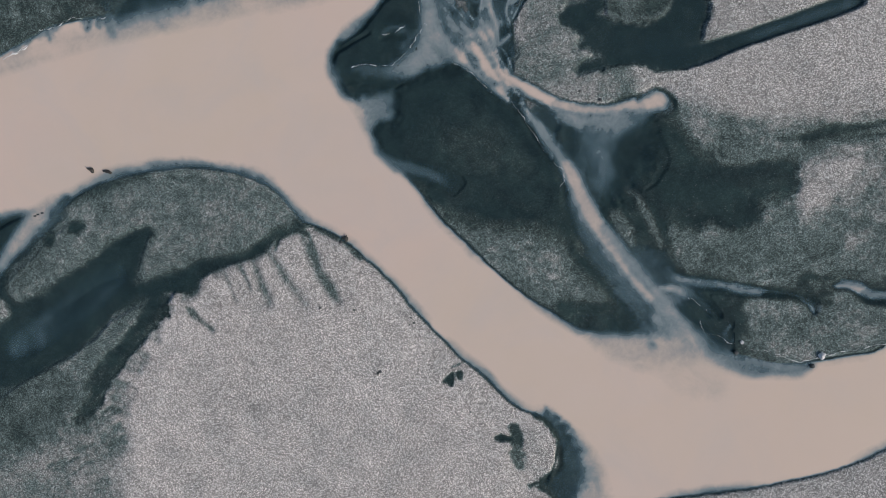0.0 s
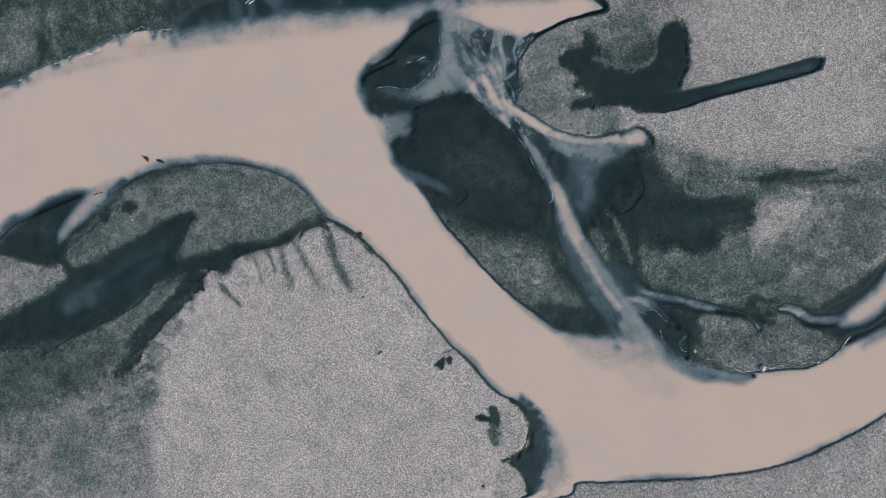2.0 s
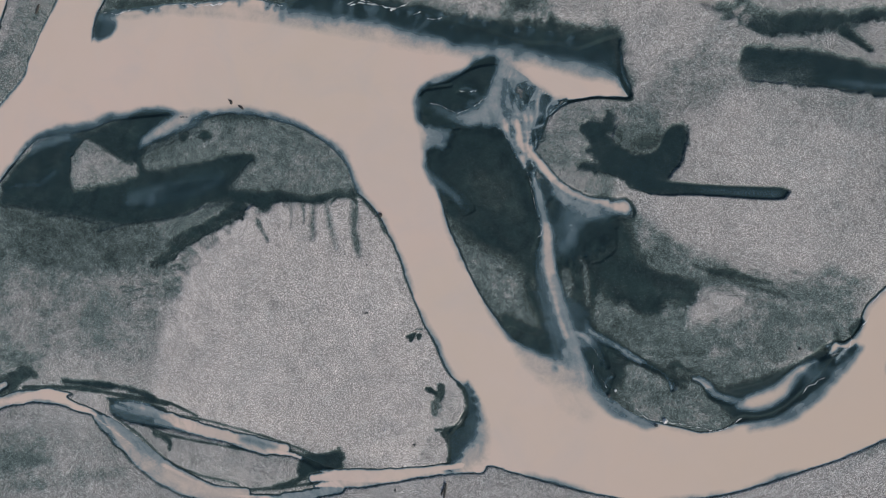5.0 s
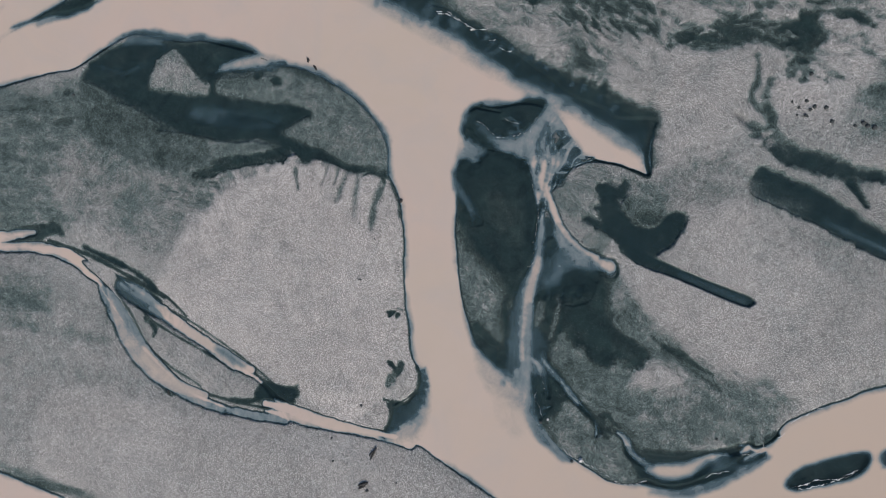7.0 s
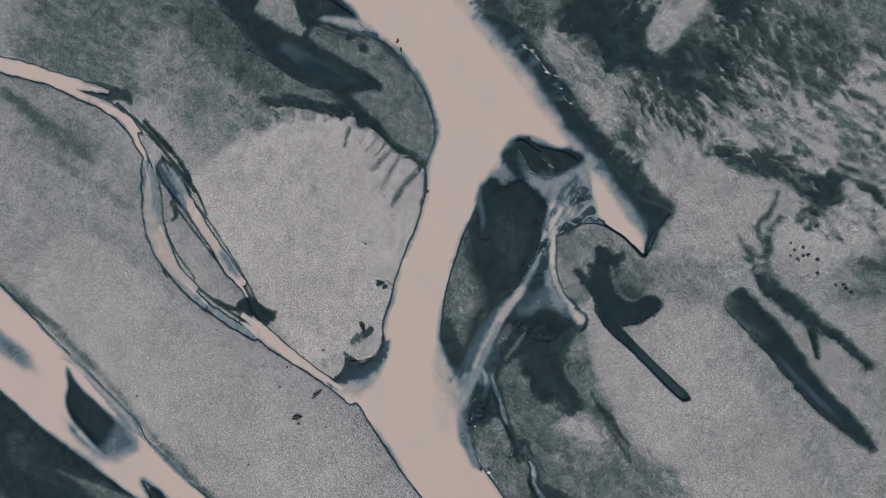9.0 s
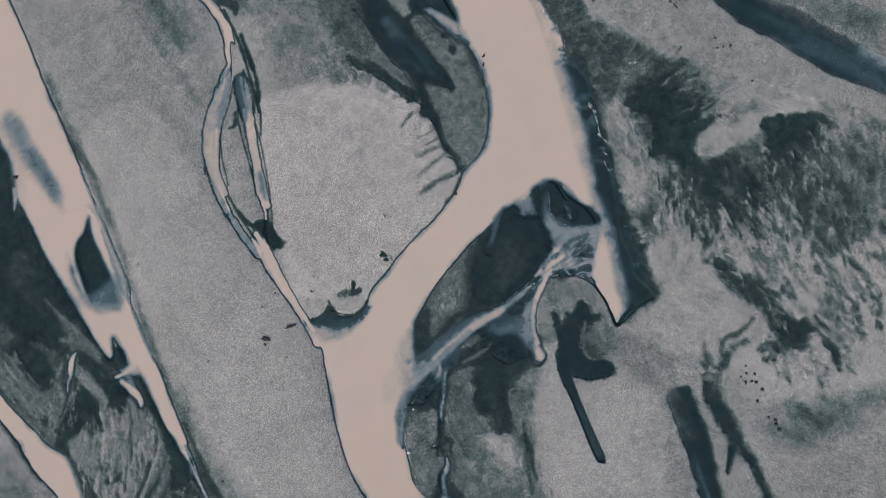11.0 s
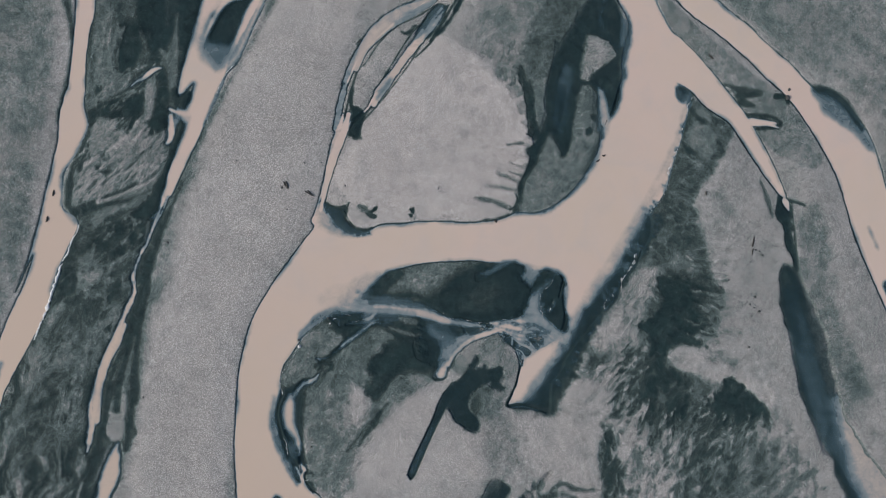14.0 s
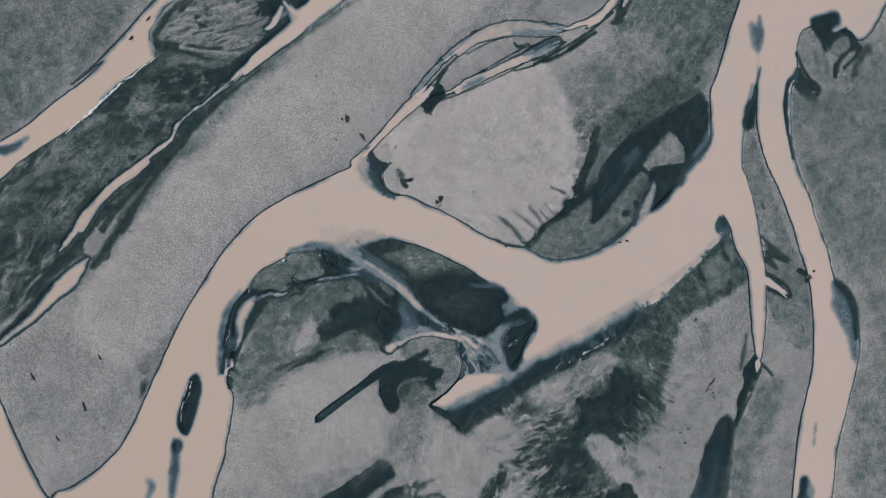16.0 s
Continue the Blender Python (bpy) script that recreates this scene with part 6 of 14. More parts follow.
    # western braids: the dark wedge keeps to its stream
    g.stain([(-12.3, -69.3, 0.6), (-8.6, -70.7, 0.9), (-4.3, -71, 1.2), (0.1, -69.7, 0.8)], seed=5, closed=False, soft=1.2, rough=0.3, silt=0.1, wet=0.95, blue=0.1)
    g.stain([(0.5, 68.2), (-0.2, 70.5), (1.9, 78.4), (11.8, 73.9), (8.4, 67.7)], seed=0, soft=2, rough=0.8, wet=0.38, tex=0.08)
    # western braids: pale strands and dark hollows
    g.stain([(-13.4, -81.5, 2.9), (-8, -76.2, 4), (-0.5, -72.7, 3), (7.6, -69.1, 1.4)], seed=3, closed=False, soft=2, rough=1.2, size=1.4, wet=0.97)
    g.stain([(11.6, -84.1, 1), (15.4, -80.7, 1.4), (20.1, -77.3, 1.4)], seed=6, closed=False, soft=1.6, rough=1, size=1.2, wet=0.97)
    g.stain([(17.8, -71, 1.8), (20.9, -69.4, 2.3), (23.6, -67.9, 1.8)], seed=1, closed=False, soft=1.6, rough=1, size=1.2, wet=0.98)
    g.stain([(-4.5, -84.2, 0.7), (-0.3, -77.7, 1.4), (3.8, -72.3, 1), (7.4, -69.9, 0.6)], seed=4, closed=False, soft=1, rough=0.7, size=1, wet=0.5, tex=0.15)
    g.stain([(5.5, -86, 1.5), (9.4, -80.6, 1.9), (13.4, -76.2, 1.4), (19.2, -73.3, 0.9)], seed=7, closed=False, soft=1.2, rough=0.9, size=1, wet=0.46, tex=0.2)
    g.stain([(15.1, -69.4, 0.7), (17.6, -66.4, 1.4), (20.3, -64.9, 0.9)], seed=2, closed=False, soft=1, rough=0.7, size=1, wet=0.5, tex=0.15)
    g.stain([(10.8, -70.4, 0.5), (13.6, -71.6, 0.7), (17.6, -71.8, 0.5), (21.6, -71.2, 0.5)], seed=5, closed=False, soft=0.8, rough=0.4, wet=0.4)
    # twin streams: the clear upper part
    g.flood([(-38.4, -40.1, 1.1), (-34.3, -39.3, 2.4), (-30.3, -38.1, 1.7)], TWIN, seed=0, closed=False, silt=0.34, soft=0.45, rough=0.25, rim=0)
    # milk thinning out along the soft banks
    g.stain([(-14.2, 16.3, 0.2), (-13.6, 14.5, 0.2), (-11.4, 10.7, 0.2), (-9.8, 7.9, 0.2), (-8.1, 6.2, 0.2)], seed=3, closed=False, soft=1.6, rough=0.4, silt=0.55)
    g.stain([(-53.2, 14.9, 0.6), (-44.9, 18.3, 0.9), (-36.3, 19.7, 0.9), (-28.2, 21.4, 0.8), (-18.6, 23, 0.8), (-8.7, 24.2, 0.7), (-2.6, 25.9, 0.5)], seed=6, closed=False, soft=3, rough=0.8, silt=0.76)
    g.stain([(-60.7, 10.5, 0.4), (-49.3, 15.6, 0.4), (-34.4, 19.4, 0.6), (-16, 22.7, 0.8), (-2, 26.3, 0.8), (7.7, 28.1, 0.4)], seed=1, closed=False, soft=3, rough=0.8, silt=0.74)
    g.stain([(15.3, -12.4, 0.9), (20.8, -11.7, 1.1), (26.2, -12.5, 1.1), (30, -13.4, 0.7)], seed=4, closed=False, soft=2, rough=0.5, silt=0.7)
    g.stain([(23.1, 34.3, 1.2), (25.6, 35.2, 1.6)], seed=7, closed=False, soft=1.6, rough=0.9, size=0.8, wet=0.8)
    # twin streams: a bright strand
    g.flood([(-40.7, -41.8, 0.3), (-35.9, -42.8, 0.5), (-30.9, -43.8, 0.6), (-24.2, -44.3, 0.7), (-18.3, -44.1, 0.6), (-11.8, -41.8, 0.5)], TWIN, seed=2, closed=False, silt=0.88, soft=0.5, rough=0.25, rim=0)
    # upper east: the neck of the far pool
    g.stain([(-54.5, 42.2), (-55.8, 40.1), (-57.7, 38.6), (-58.7, 38.7), (-58.6, 41.9), (-56.6, 43.4), (-55.1, 45.5), (-54.2, 44.7)], seed=5, soft=0.8, rough=0.3, size=0.8, wet=0.96, blue=0.1)
    g.flood([(-57.8, 39.8), (-58.9, 39.4), (-59, 40.7), (-58.1, 41.7), (-57.3, 42.1)], BRANCH, seed=0, silt=0.85, soft=0.5, rough=0.1, rim=0)
    g.stain([(-59.1, 40.8, 0.6), (-60, 42.3, 0.7), (-60.6, 43.7, 0.4)], seed=3, closed=False, soft=0.5, rough=0.3, wet=0.94)
    g.stain([(-57.9, 42.3, 0.3), (-55.3, 45.3, 0.3), (-51.5, 49.1, 0.4), (-49.4, 51.3, 0.4)], seed=6, closed=False, soft=0.4, rough=0.2, wet=0.94)
    g.stain([(-48, 48.7, 0.6), (-46.7, 50.3, 1.7), (-45.3, 52.4, 1.9)], seed=1, closed=False, soft=0.8, rough=0.5, size=0.7, wet=0.94, blue=0.2)
    # western braids: greyer milk beside the dark wedge
    g.stain([(-10, -66.4, 1.1), (-4.9, -64.6, 1.8), (0.2, -62.8, 1.8), (3.3, -62.5, 0.9)], seed=4, closed=False, soft=3, rough=0.5, silt=0.55)
    # damp edge of the long bar
    g.stain([(-40.7, -76.4, 1), (-30.2, -71.9, 1), (-19.2, -66.9, 1.2), (-7.3, -62.4, 0.9), (1.4, -59.7, 0.7), (14, -55.5, 0.9), (26.5, -50, 0.9)], seed=7, closed=False, soft=2, rough=0.6, wet=0.55)


def filaments(g, line, count, silt, width, seed, clear=False):
    """Thin threads of milk, or of clear water, that wander down a plume."""
    rng = random.Random(seed)
    pts = curve(line, False, 1.6)
    n = len(pts)
    for _ in range(count):
        side, bend, phase = rng.uniform(-0.5, 0.5), rng.uniform(0.1, 0.25), rng.uniform(0, 6.28)
        first = rng.randrange(max(1, n // 3))
        thread = []
        for i in range(first, min(n, first + rng.randrange(n // 2, n))):
            ax, ay = pts[min(i + 1, n - 1)][:2] - pts[max(i - 1, 0)][:2]
            size = math.hypot(ax, ay) + 1e-6
            o = pts[i][2] * (side + bend * math.sin(0.9 * i + phase)) + rng.uniform(-0.15, 0.15)
            thread.append((pts[i][0] - o * ay / size, pts[i][1] + o * ax / size, width * rng.uniform(0.5, 1.3)))
        if len(thread) > 2 and clear:
            g.stain(thread, 1.1, 0.3, 0.8, seed, False, silt=silt * rng.uniform(0.7, 1.3))
        elif len(thread) > 2:
            g.flood(thread, DELTA, soft=0.5, rough=0.2, size=0.8, seed=seed, closed=False, silt=silt * rng.uniform(0.7, 1.1), rim=0)


def fringe(g, line, side, count, width, seed, **kinds):
    """Tufts that stick out from a bank, side 1 to the left of the line and -1 to the right; a line's third value: their length."""
    rng = random.Random(seed)
    pts = curve(line, False, 0.3)
    n = len(pts)
    for _ in range(count):
        i = rng.randrange(1, n - 1)
        ahead = pts[i + 1][:2] - pts[i - 1][:2]
        a = math.atan2(ahead[1], ahead[0]) + side * (math.pi / 2) + rng.gauss(0, 0.28)
        size = pts[i][2] * rng.uniform(0.35, 1.15)
        x, y = pts[i][0] - 0.3 * size * math.cos(a), pts[i][1] - 0.3 * size * math.sin(a)
        bend = rng.uniform(-0.25, 0.25)
        tuft = [(x + u * size * math.cos(a + bend * u), y + u * size * math.sin(a + bend * u), width * v * rng.uniform(0.7, 1.3))
                for u, v in ((0, 1.2), (0.45, 1.0), (0.85, 0.6), (1.2, 0.15))]
        g.stain(tuft, 1.1, 0.35, 0.6, rng.randrange(8), False, tex=0, **kinds)


def brush(g, area, turn, count, length, width, seed=0, spread=16, lo=0.3, hi=0.9, soft=1.6, strength=0.75):
    """Broken, tapered strokes strewn over an area along a heading (degrees), each wetter or drier than the ground."""
    rng = random.Random(seed)
    w, d = g.away(area, True, 0.5)
    if w is None:
        return
    a = np.array(area)
    low, high = a.min(0), a.max(0)
    for _ in range(count):
        x, y = rng.uniform(low[0], high[0]), rng.uniform(low[1], high[1])
        way, size, bend = radians(turn + rng.gauss(0, spread)), length * rng.uniform(0.3, 1.3), rng.uniform(-0.35, 0.35)
        value, thick, kind = rng.uniform(lo, hi), width * rng.uniform(0.4, 1.4), rng.randrange(8)
        i, j = int((x - g.x[w][0, 0]) / g.step), int((y - g.y[w][0, 0]) / g.step)
        if 0 <= j < d.shape[0] and 0 <= i < d.shape[1] and d[j, i] < 0:
            line = [(x + u * size * math.cos(way + bend * u), y + u * size * math.sin(way + bend * u), thick * v)
                    for u, v in ((-0.5, 0.1), (-0.15, 0.9), (0.2, 1.0), (0.5, 0.1))]
            v, m, _ = g.mask(line, False, soft, 0.9 * width, 0.8, kind, turn, 2.0)
            if v is not None:
                m = m * np.clip(strength * (0.6 + 1.1 * grain(g.x[v], g.y[v], 1.5, kind, 4, 0.7)), 0, 1)
                g.wet[v] += (value - g.wet[v]) * m


def fibres(g, area, turn, size=0.7, stretch=5.0, swirl=1.2, pale=0.35, dark=0.95, amount=0.8, soft=3.0, seed=0):
    """Fine pale and dark strands, drawn out along a heading (degrees), that come and go over an area."""
    w, m, _ = g.mask(area, True, soft, 0.6, 2.0, seed)
    if w is None:
        return
    x, y = g.x[w], g.y[w]
    a, b = x + swirl * grain(x, y, 6.0, seed + 3, 3), y + swirl * grain(x, y, 6.0, seed + 5, 3)
    for k, value in ((1, dark), (4, pale)):
        strand = np.clip(1.15 - 2.6 * np.abs(grain(a, b, size, seed + k, 4, 0.65, turn, stretch)), 0, 1)
        patch = np.clip(0.25 + 2.4 * grain(x, y, 4.0, seed + k + 2, 4, 0.6, turn, 1.6), 0, 1)
        g.wet[w] += (value - g.wet[w]) * strand * patch * m * amount


# ---- finer marks, place by place ----


def moss(g):
    """north shore: soaked moss in blots and brushed streaks"""
    # pale sand under all
    g.stain([(-7.5, 31), (-13, 39.6), (-17.6, 43.4), (-21.5, 48.6), (-26, 63.1), (-22, 68.5), (-19.6, 78.8), (17.1, 87.2), (27.1, 54.5), (21, 46.5), (13.3, 36.8), (3.9, 32)], wet=.15, soft=4, rough=1, tex=.05, seed=3)
    g.stain([(-8.1, 30.9), (-12.9, 37.4), (-16.2, 44.3), (-20.7, 53.2), (-23.9, 63.6), (-19.6, 68), (-8.1, 70.7), (-1.1, 69.1), (3.8, 63.8), (-4, 57.4), (-4.8, 52.8), (-2.9, 46.7), (0.7, 42.1), (-1.5, 34.9)], wet=.58, soft=4, rough=3.4, size=2, tex=.2, tsize=1.4, stretch=4, swirl=1.6, turn=32, seed=6)
    g.stain([(-19.6, 68), (-17.5, 79.3), (-1, 83), (6.5, 79.6), (-0.6, 74.7), (-2.7, 70.9)], wet=.5, soft=5, rough=3.4, size=2, tex=.16, tsize=1.4, stretch=4, turn=25, seed=1)
    g.stain([(-7.7, 33.2), (-9.6, 39.4), (0.4, 43.1), (13.2, 50.9), (17, 45.4), (15.6, 36.3), (2.8, 31.7)], wet=.28, soft=3, rough=1.5, size=2, tex=.12, stretch=3, turn=37, seed=4)
    # the pale strip behind the shore
    g.stain([(-26.6, 27.8), (-29.7, 30.6), (-25.7, 32.6), (-20.6, 34.8), (-16.3, 35.6), (-12.7, 38.6), (-10.5, 38.9), (-9.3, 35), (-8.3, 31), (-14.2, 29), (-19.7, 28.2)], wet=.3, soft=2.5, rough=2.0, size=1.2, tex=.16, tsize=.8, seed=7)
    g.stain([(-16.7, 29.6), (-18.8, 32.4), (-14.5, 33.4), (-9.2, 34.5), (-8.4, 31.3), (-12.3, 30)], wet=.2, soft=1.6, rough=1.7, size=1, tex=.12, tsize=.6, seed=2)
    # the dark core with its fingers
    g.stain([(-29.9, 31.1), (-33, 35.4), (-32.7, 40), (-25.6, 43.2), (-19.9, 43.4), (-14.3, 43.7), (-12.3, 40.9), (-14.6, 37.5), (-20.6, 34.8)], wet=.72, soft=3, rough=2.7, size=1.6, tex=.2, seed=5)
    g.stain([(-27.9, 32.8), (-30.1, 33.9), (-30.8, 37.7), (-28.1, 40.1), (-24.5, 41.6), (-21.7, 40.1), (-19.5, 42.3), (-15, 42.4), (-15.5, 40.3), (-17.3, 38.2), (-20.6, 36.7), (-24.1, 34.9)], wet=1, soft=2, rough=1.7, size=1.4, tex=.04, seed=0)
    g.stain([(-23.5, 39.6, 1.3), (-25.1, 42.6, 0.9), (-26.8, 44.4, 0.8), (-28.2, 45.7, 0.4)], wet=.98, soft=.9, rough=0.6, size=1.2, seed=3, closed=False)
    g.stain([(-19.8, 39.5, 2.4), (-20.8, 42, 1.5), (-22.3, 44.4, 0.9), (-24.2, 47.6, 0.3)], wet=.98, soft=.9, rough=0.6, size=1.2, seed=6, closed=False)
    g.stain([(-30.2, 35, 0.9), (-31.6, 38, 0.8), (-33.6, 41.5, 0.4)], wet=.95, soft=1, rough=0.6, size=1.2, seed=1, closed=False)
    g.stain([(-28.5, 39.4, 1.1), (-29.4, 41.8, 0.8), (-30.5, 44.2, 0.3)], wet=.9, soft=1, rough=0.6, size=1.2, seed=4, closed=False)
    g.stain([(-27.2, 40.9, 1), (-28.1, 42.6, 0.5), (-29.8, 44.2, 0.3)], wet=.9, soft=1, rough=0.6, size=1.2, seed=7, closed=False)
    g.stain([(-24.7, 43.5, 0.5), (-26.1, 45.7, 0.5), (-27.2, 47.1, 0.3)], wet=.85, soft=1, rough=0.6, size=1.2, seed=2, closed=False)
    g.stain([(-27.7, 32.3, 0.8), (-27.6, 31.2, 0.3)], wet=.9, soft=1, rough=0.6, size=1.2, seed=5, closed=False)
    g.stain([(-22.6, 39.5, 0.5), (-23.3, 41.9, 1), (-24.5, 45, 1.3), (-26.3, 48.5, 1.3)], wet=.4, soft=1, rough=0.6, size=1.2, seed=0, closed=False)
    g.stain([(-27.3, 41.4, 0.4), (-26.8, 42.9, 0.7), (-28.5, 44.5, 0.7)], wet=.36, soft=1.2, rough=0.7, size=1.2, seed=3, closed=False)
    # the pale lobe
    g.stain([(-17.9, 42.9), (-19.7, 43), (-21.6, 45.2), (-23.2, 48.1), (-24.4, 53.4), (-25.2, 58.8), (-24.1, 61.3), (-23.4, 57), (-21, 54.3), (-19, 51.4), (-17.4, 47.4), (-16.9, 44.7)], wet=.24, soft=1, rough=.4, tex=.05, seed=6)
    g.stain([(-24, 49.3, 0.4), (-25.9, 50.8, 0.3)], wet=.6, soft=1, rough=0.4, size=1.2, seed=1, closed=False)
    g.stain([(-21.8, 54.1, 0.7), (-21.1, 54.8, 0.4)], wet=.7, soft=1, rough=0.6, size=1.2, seed=4, closed=False)
    # dark blots
    g.stain([(-23.5, 56.6), (-23.3, 59.5), (-23.4, 64.4), (-19.9, 64.6), (-17.3, 63.4), (-15.1, 60.2), (-15.1, 56.4), (-17.3, 55.4), (-20, 57.6)], wet=.99, soft=2.4, rough=2.7, size=1.6, tex=.1, seed=7)
    g.stain([(-16.9, 63.1, 1.1), (-19.3, 63.4, 1.3), (-20.2, 62.7, 0.6)], wet=1, soft=1.4, rough=0.7, size=1.2, seed=2, closed=False)
    g.stain([(-23.1, 63.8, 0.5), (-22.3, 66.4, 0.5), (-19.8, 68.8, 0.9), (-19, 69.7, 0.3)], wet=.9, soft=1.6, rough=1.1, size=1.2, seed=5, closed=False)
    g.stain([(-14.5, 45), (-14.6, 49.2), (-14.1, 51.8), (-10.7, 53.8), (-7.9, 56.4), (-6.6, 53.7), (-6, 49.4), (-8.2, 46.6)], wet=.97, soft=2.4, rough=2.7, size=1.6, tex=.14, seed=0)
    g.stain([(-15.8, 45, 0.9), (-16.1, 48.8, 1.1), (-18.1, 50.5, 0.6)], wet=.92, soft=2, rough=1.4, size=1.2, seed=3, closed=False)
    g.stain([(-12.2, 37, 1.1), (-14, 39.9, 1.7), (-11.7, 42.7, 1.3), (-6.8, 44.8, 0.9)], wet=.88, soft=2, rough=1.4, size=1.2, seed=6, closed=False)
    g.stain([(-9.7, 36, 1), (-6.9, 38.1, 0.9), (-3.5, 38.6, 0.5)], wet=.8, soft=1.8, rough=1.4, size=1.2, seed=1, closed=False)
    g.stain([(-9.9, 40.4, 1.3), (-4.9, 42.3, 1), (0.1, 44, 0.4)], wet=.8, soft=1.8, rough=1.4, size=1.2, seed=4, closed=False)
    g.stain([(-4.3, 45.8, 1.1), (-2.4, 46.8, 0.9)], wet=.86, soft=1.6, rough=1.4, size=1.2, seed=7, closed=False)
    g.stain([(-6.1, 49.7, 1.5), (-3.3, 51.5, 1.1), (-1.2, 52.4, 0.4)], wet=.85, soft=1.6, rough=1.4, size=1.2, seed=2, closed=False)
    g.stain([(-6.2, 53.6, 1.3), (-3.2, 54.8, 1.1), (2.8, 56.7, 0.4)], wet=.85, soft=1.6, rough=1.4, size=1.2, seed=5, closed=False)
    g.stain([(-10.1, 41, 0.9), (-7.4, 43.1, 1.3), (-3.4, 45.5, 1.1)], wet=.32, soft=1.6, rough=1.1, size=1.2, seed=0, closed=False)
    g.stain([(-16, 38.3, 0.8), (-13.1, 40, 1), (-11.2, 41.2, 0.5)], wet=.34, soft=1.6, rough=1.1, size=1.2, seed=3, closed=False)
    g.stain([(-9.1, 34.9, 0.3), (-7.5, 36.2, 0.6), (-9, 37.5, 0.3)], wet=.36, soft=1.4, rough=0.8, size=1.2, seed=6, closed=False)
    g.stain([(-8.1, 50.9, 0.8), (-5.3, 52.7, 1.1), (-1.6, 53.2, 0.6)], wet=.34, soft=1.8, rough=1.1, size=1.2, seed=1, closed=False)
    # streaks that fan out
    brush(g, [(-7.3, 32.2), (-12, 39.9), (-5.3, 47.2), (3.2, 48.3), (0.7, 42.1), (-0.1, 34.2)], count=92, length=6, width=.7, lo=.42, hi=1, strength=.8, turn=32, seed=4)
    brush(g, [(-7.3, 46.6), (-9.9, 54.8), (-11.3, 66.6), (-3.4, 69.6), (2.5, 64.5), (-3.3, 58.7), (-2.5, 49)], count=79, length=5.5, width=.7, lo=.42, hi=1, strength=.8, turn=34, seed=7)
    brush(g, [(-16.9, 52), (-17.9, 66.2), (-13.2, 72.8), (-3.7, 70.6), (-5.9, 63.5), (-8.9, 55.1)], count=79, length=5, width=.7, lo=.42, hi=1, strength=.8, turn=46, seed=2)
    brush(g, [(-20.6, 67.7), (-17.5, 79.3), (-2, 82.8), (-0.9, 75.7), (-8.1, 70.7)], count=52, length=5, width=.7, lo=.42, hi=1, strength=.8, turn=41, seed=5)
    brush(g, [(-0.2, 30.8), (-3.7, 42.1), (2.4, 43.7), (7.3, 35.1)], count=39, length=4, width=.7, lo=.42, hi=1, strength=.8, turn=38, seed=0)
    g.stain([(-6.5, 58.1, 0.5), (-2.4, 61.1, 1.5), (0.1, 63.4, 1.5), (2.2, 65.5, 0.8)], wet=.9, soft=1.6, rough=1.4, size=1.2, seed=3, closed=False)
    g.stain([(-7.1, 63.8, 1.1), (-4.4, 65.6, 1.5), (-1.5, 66.8, 0.5)], wet=.86, soft=1.6, rough=1.4, size=1.2, seed=6, closed=False)
    g.stain([(-9.8, 67, 0.9), (-7.9, 69.9, 0.9)], wet=.84, soft=1.6, rough=1.4, size=1.2, seed=1, closed=False)
    g.stain([(-3.1, 68.6, 0.9), (-2.7, 70.7, 1.1), (-1.2, 70.8, 0.4)], wet=.86, soft=1.6, rough=1.4, size=1.2, seed=4, closed=False)
    g.stain([(-0.2, 54), (-3.9, 56.9), (-0.3, 59.5), (4.1, 62.9), (7.7, 66.9), (10.6, 61.1), (7, 56.9)], wet=.2, soft=3, rough=1, tex=.04, seed=7)
    g.stain([(2.7, 56.9, 1.5), (5.8, 61, 1.7), (9, 64.5, 0.8)], wet=.42, soft=2.5, rough=1.0, size=1.2, seed=2, closed=False)
    g.stain([(3.4, 65.3), (0.7, 68.4), (-1.4, 71.4), (0.7, 73.9), (5.7, 75.1), (9, 71.5), (8.2, 67)], wet=.17, soft=2, rough=.8, tex=.03, seed=5)
    # the spine and its hook
    g.stain([(1, 43.9, 1.1), (4, 45.7, 2.1), (6.2, 49.1, 3.6), (9, 52.2, 3.2), (12.8, 54, 3.2)], wet=.84, soft=2, rough=1.7, size=1.2, seed=0, closed=False)
    g.stain([(1.4, 44.1, 0.6), (4.6, 46.7, 1.3), (7.2, 50.2, 2.1), (10, 52.9, 1.7), (13.3, 54.2, 2.1)], wet=.95, soft=1.6, rough=1.4, size=1.2, seed=3, closed=False)
    g.stain([(13.8, 53), (12, 54.9), (13.9, 57.6), (14.7, 60), (17.3, 58.4), (18, 56.7), (17.9, 53.7)], wet=.97, soft=1.8, rough=1.7, size=1.4, seed=6)
    g.stain([(15.2, 56.8, 2.5), (13.9, 59.6, 2.5), (14.8, 61.3, 2.1), (17.6, 62.5, 1.4), (21.9, 63.3, 1)], wet=.96, soft=.9, rough=0.7, size=1.2, seed=1, closed=False)
    g.stain([(17.5, 50.1, 0.4), (16.8, 51.8, 0.6), (17.5, 54.4, 0.6), (17.3, 58.4, 0.6)], wet=.8, soft=1.2, rough=0.8, size=1.2, seed=4, closed=False)
    g.stain([(19.8, 44, 0.7), (17.7, 45.2, 0.9), (16.1, 47.9, 0.6)], wet=.84, soft=1.2, rough=0.7, size=1.2, seed=7, closed=False)
    g.stain([(19.2, 44.7, 0.5), (21.1, 43.2, 0.4)], wet=.75, soft=1, rough=0.6, size=1.2, seed=2, closed=False)
    g.stain([(19.6, 51, 0.7), (19.1, 51.9, 0.5)], wet=.8, soft=1, rough=0.6, size=1.2, seed=5, closed=False)
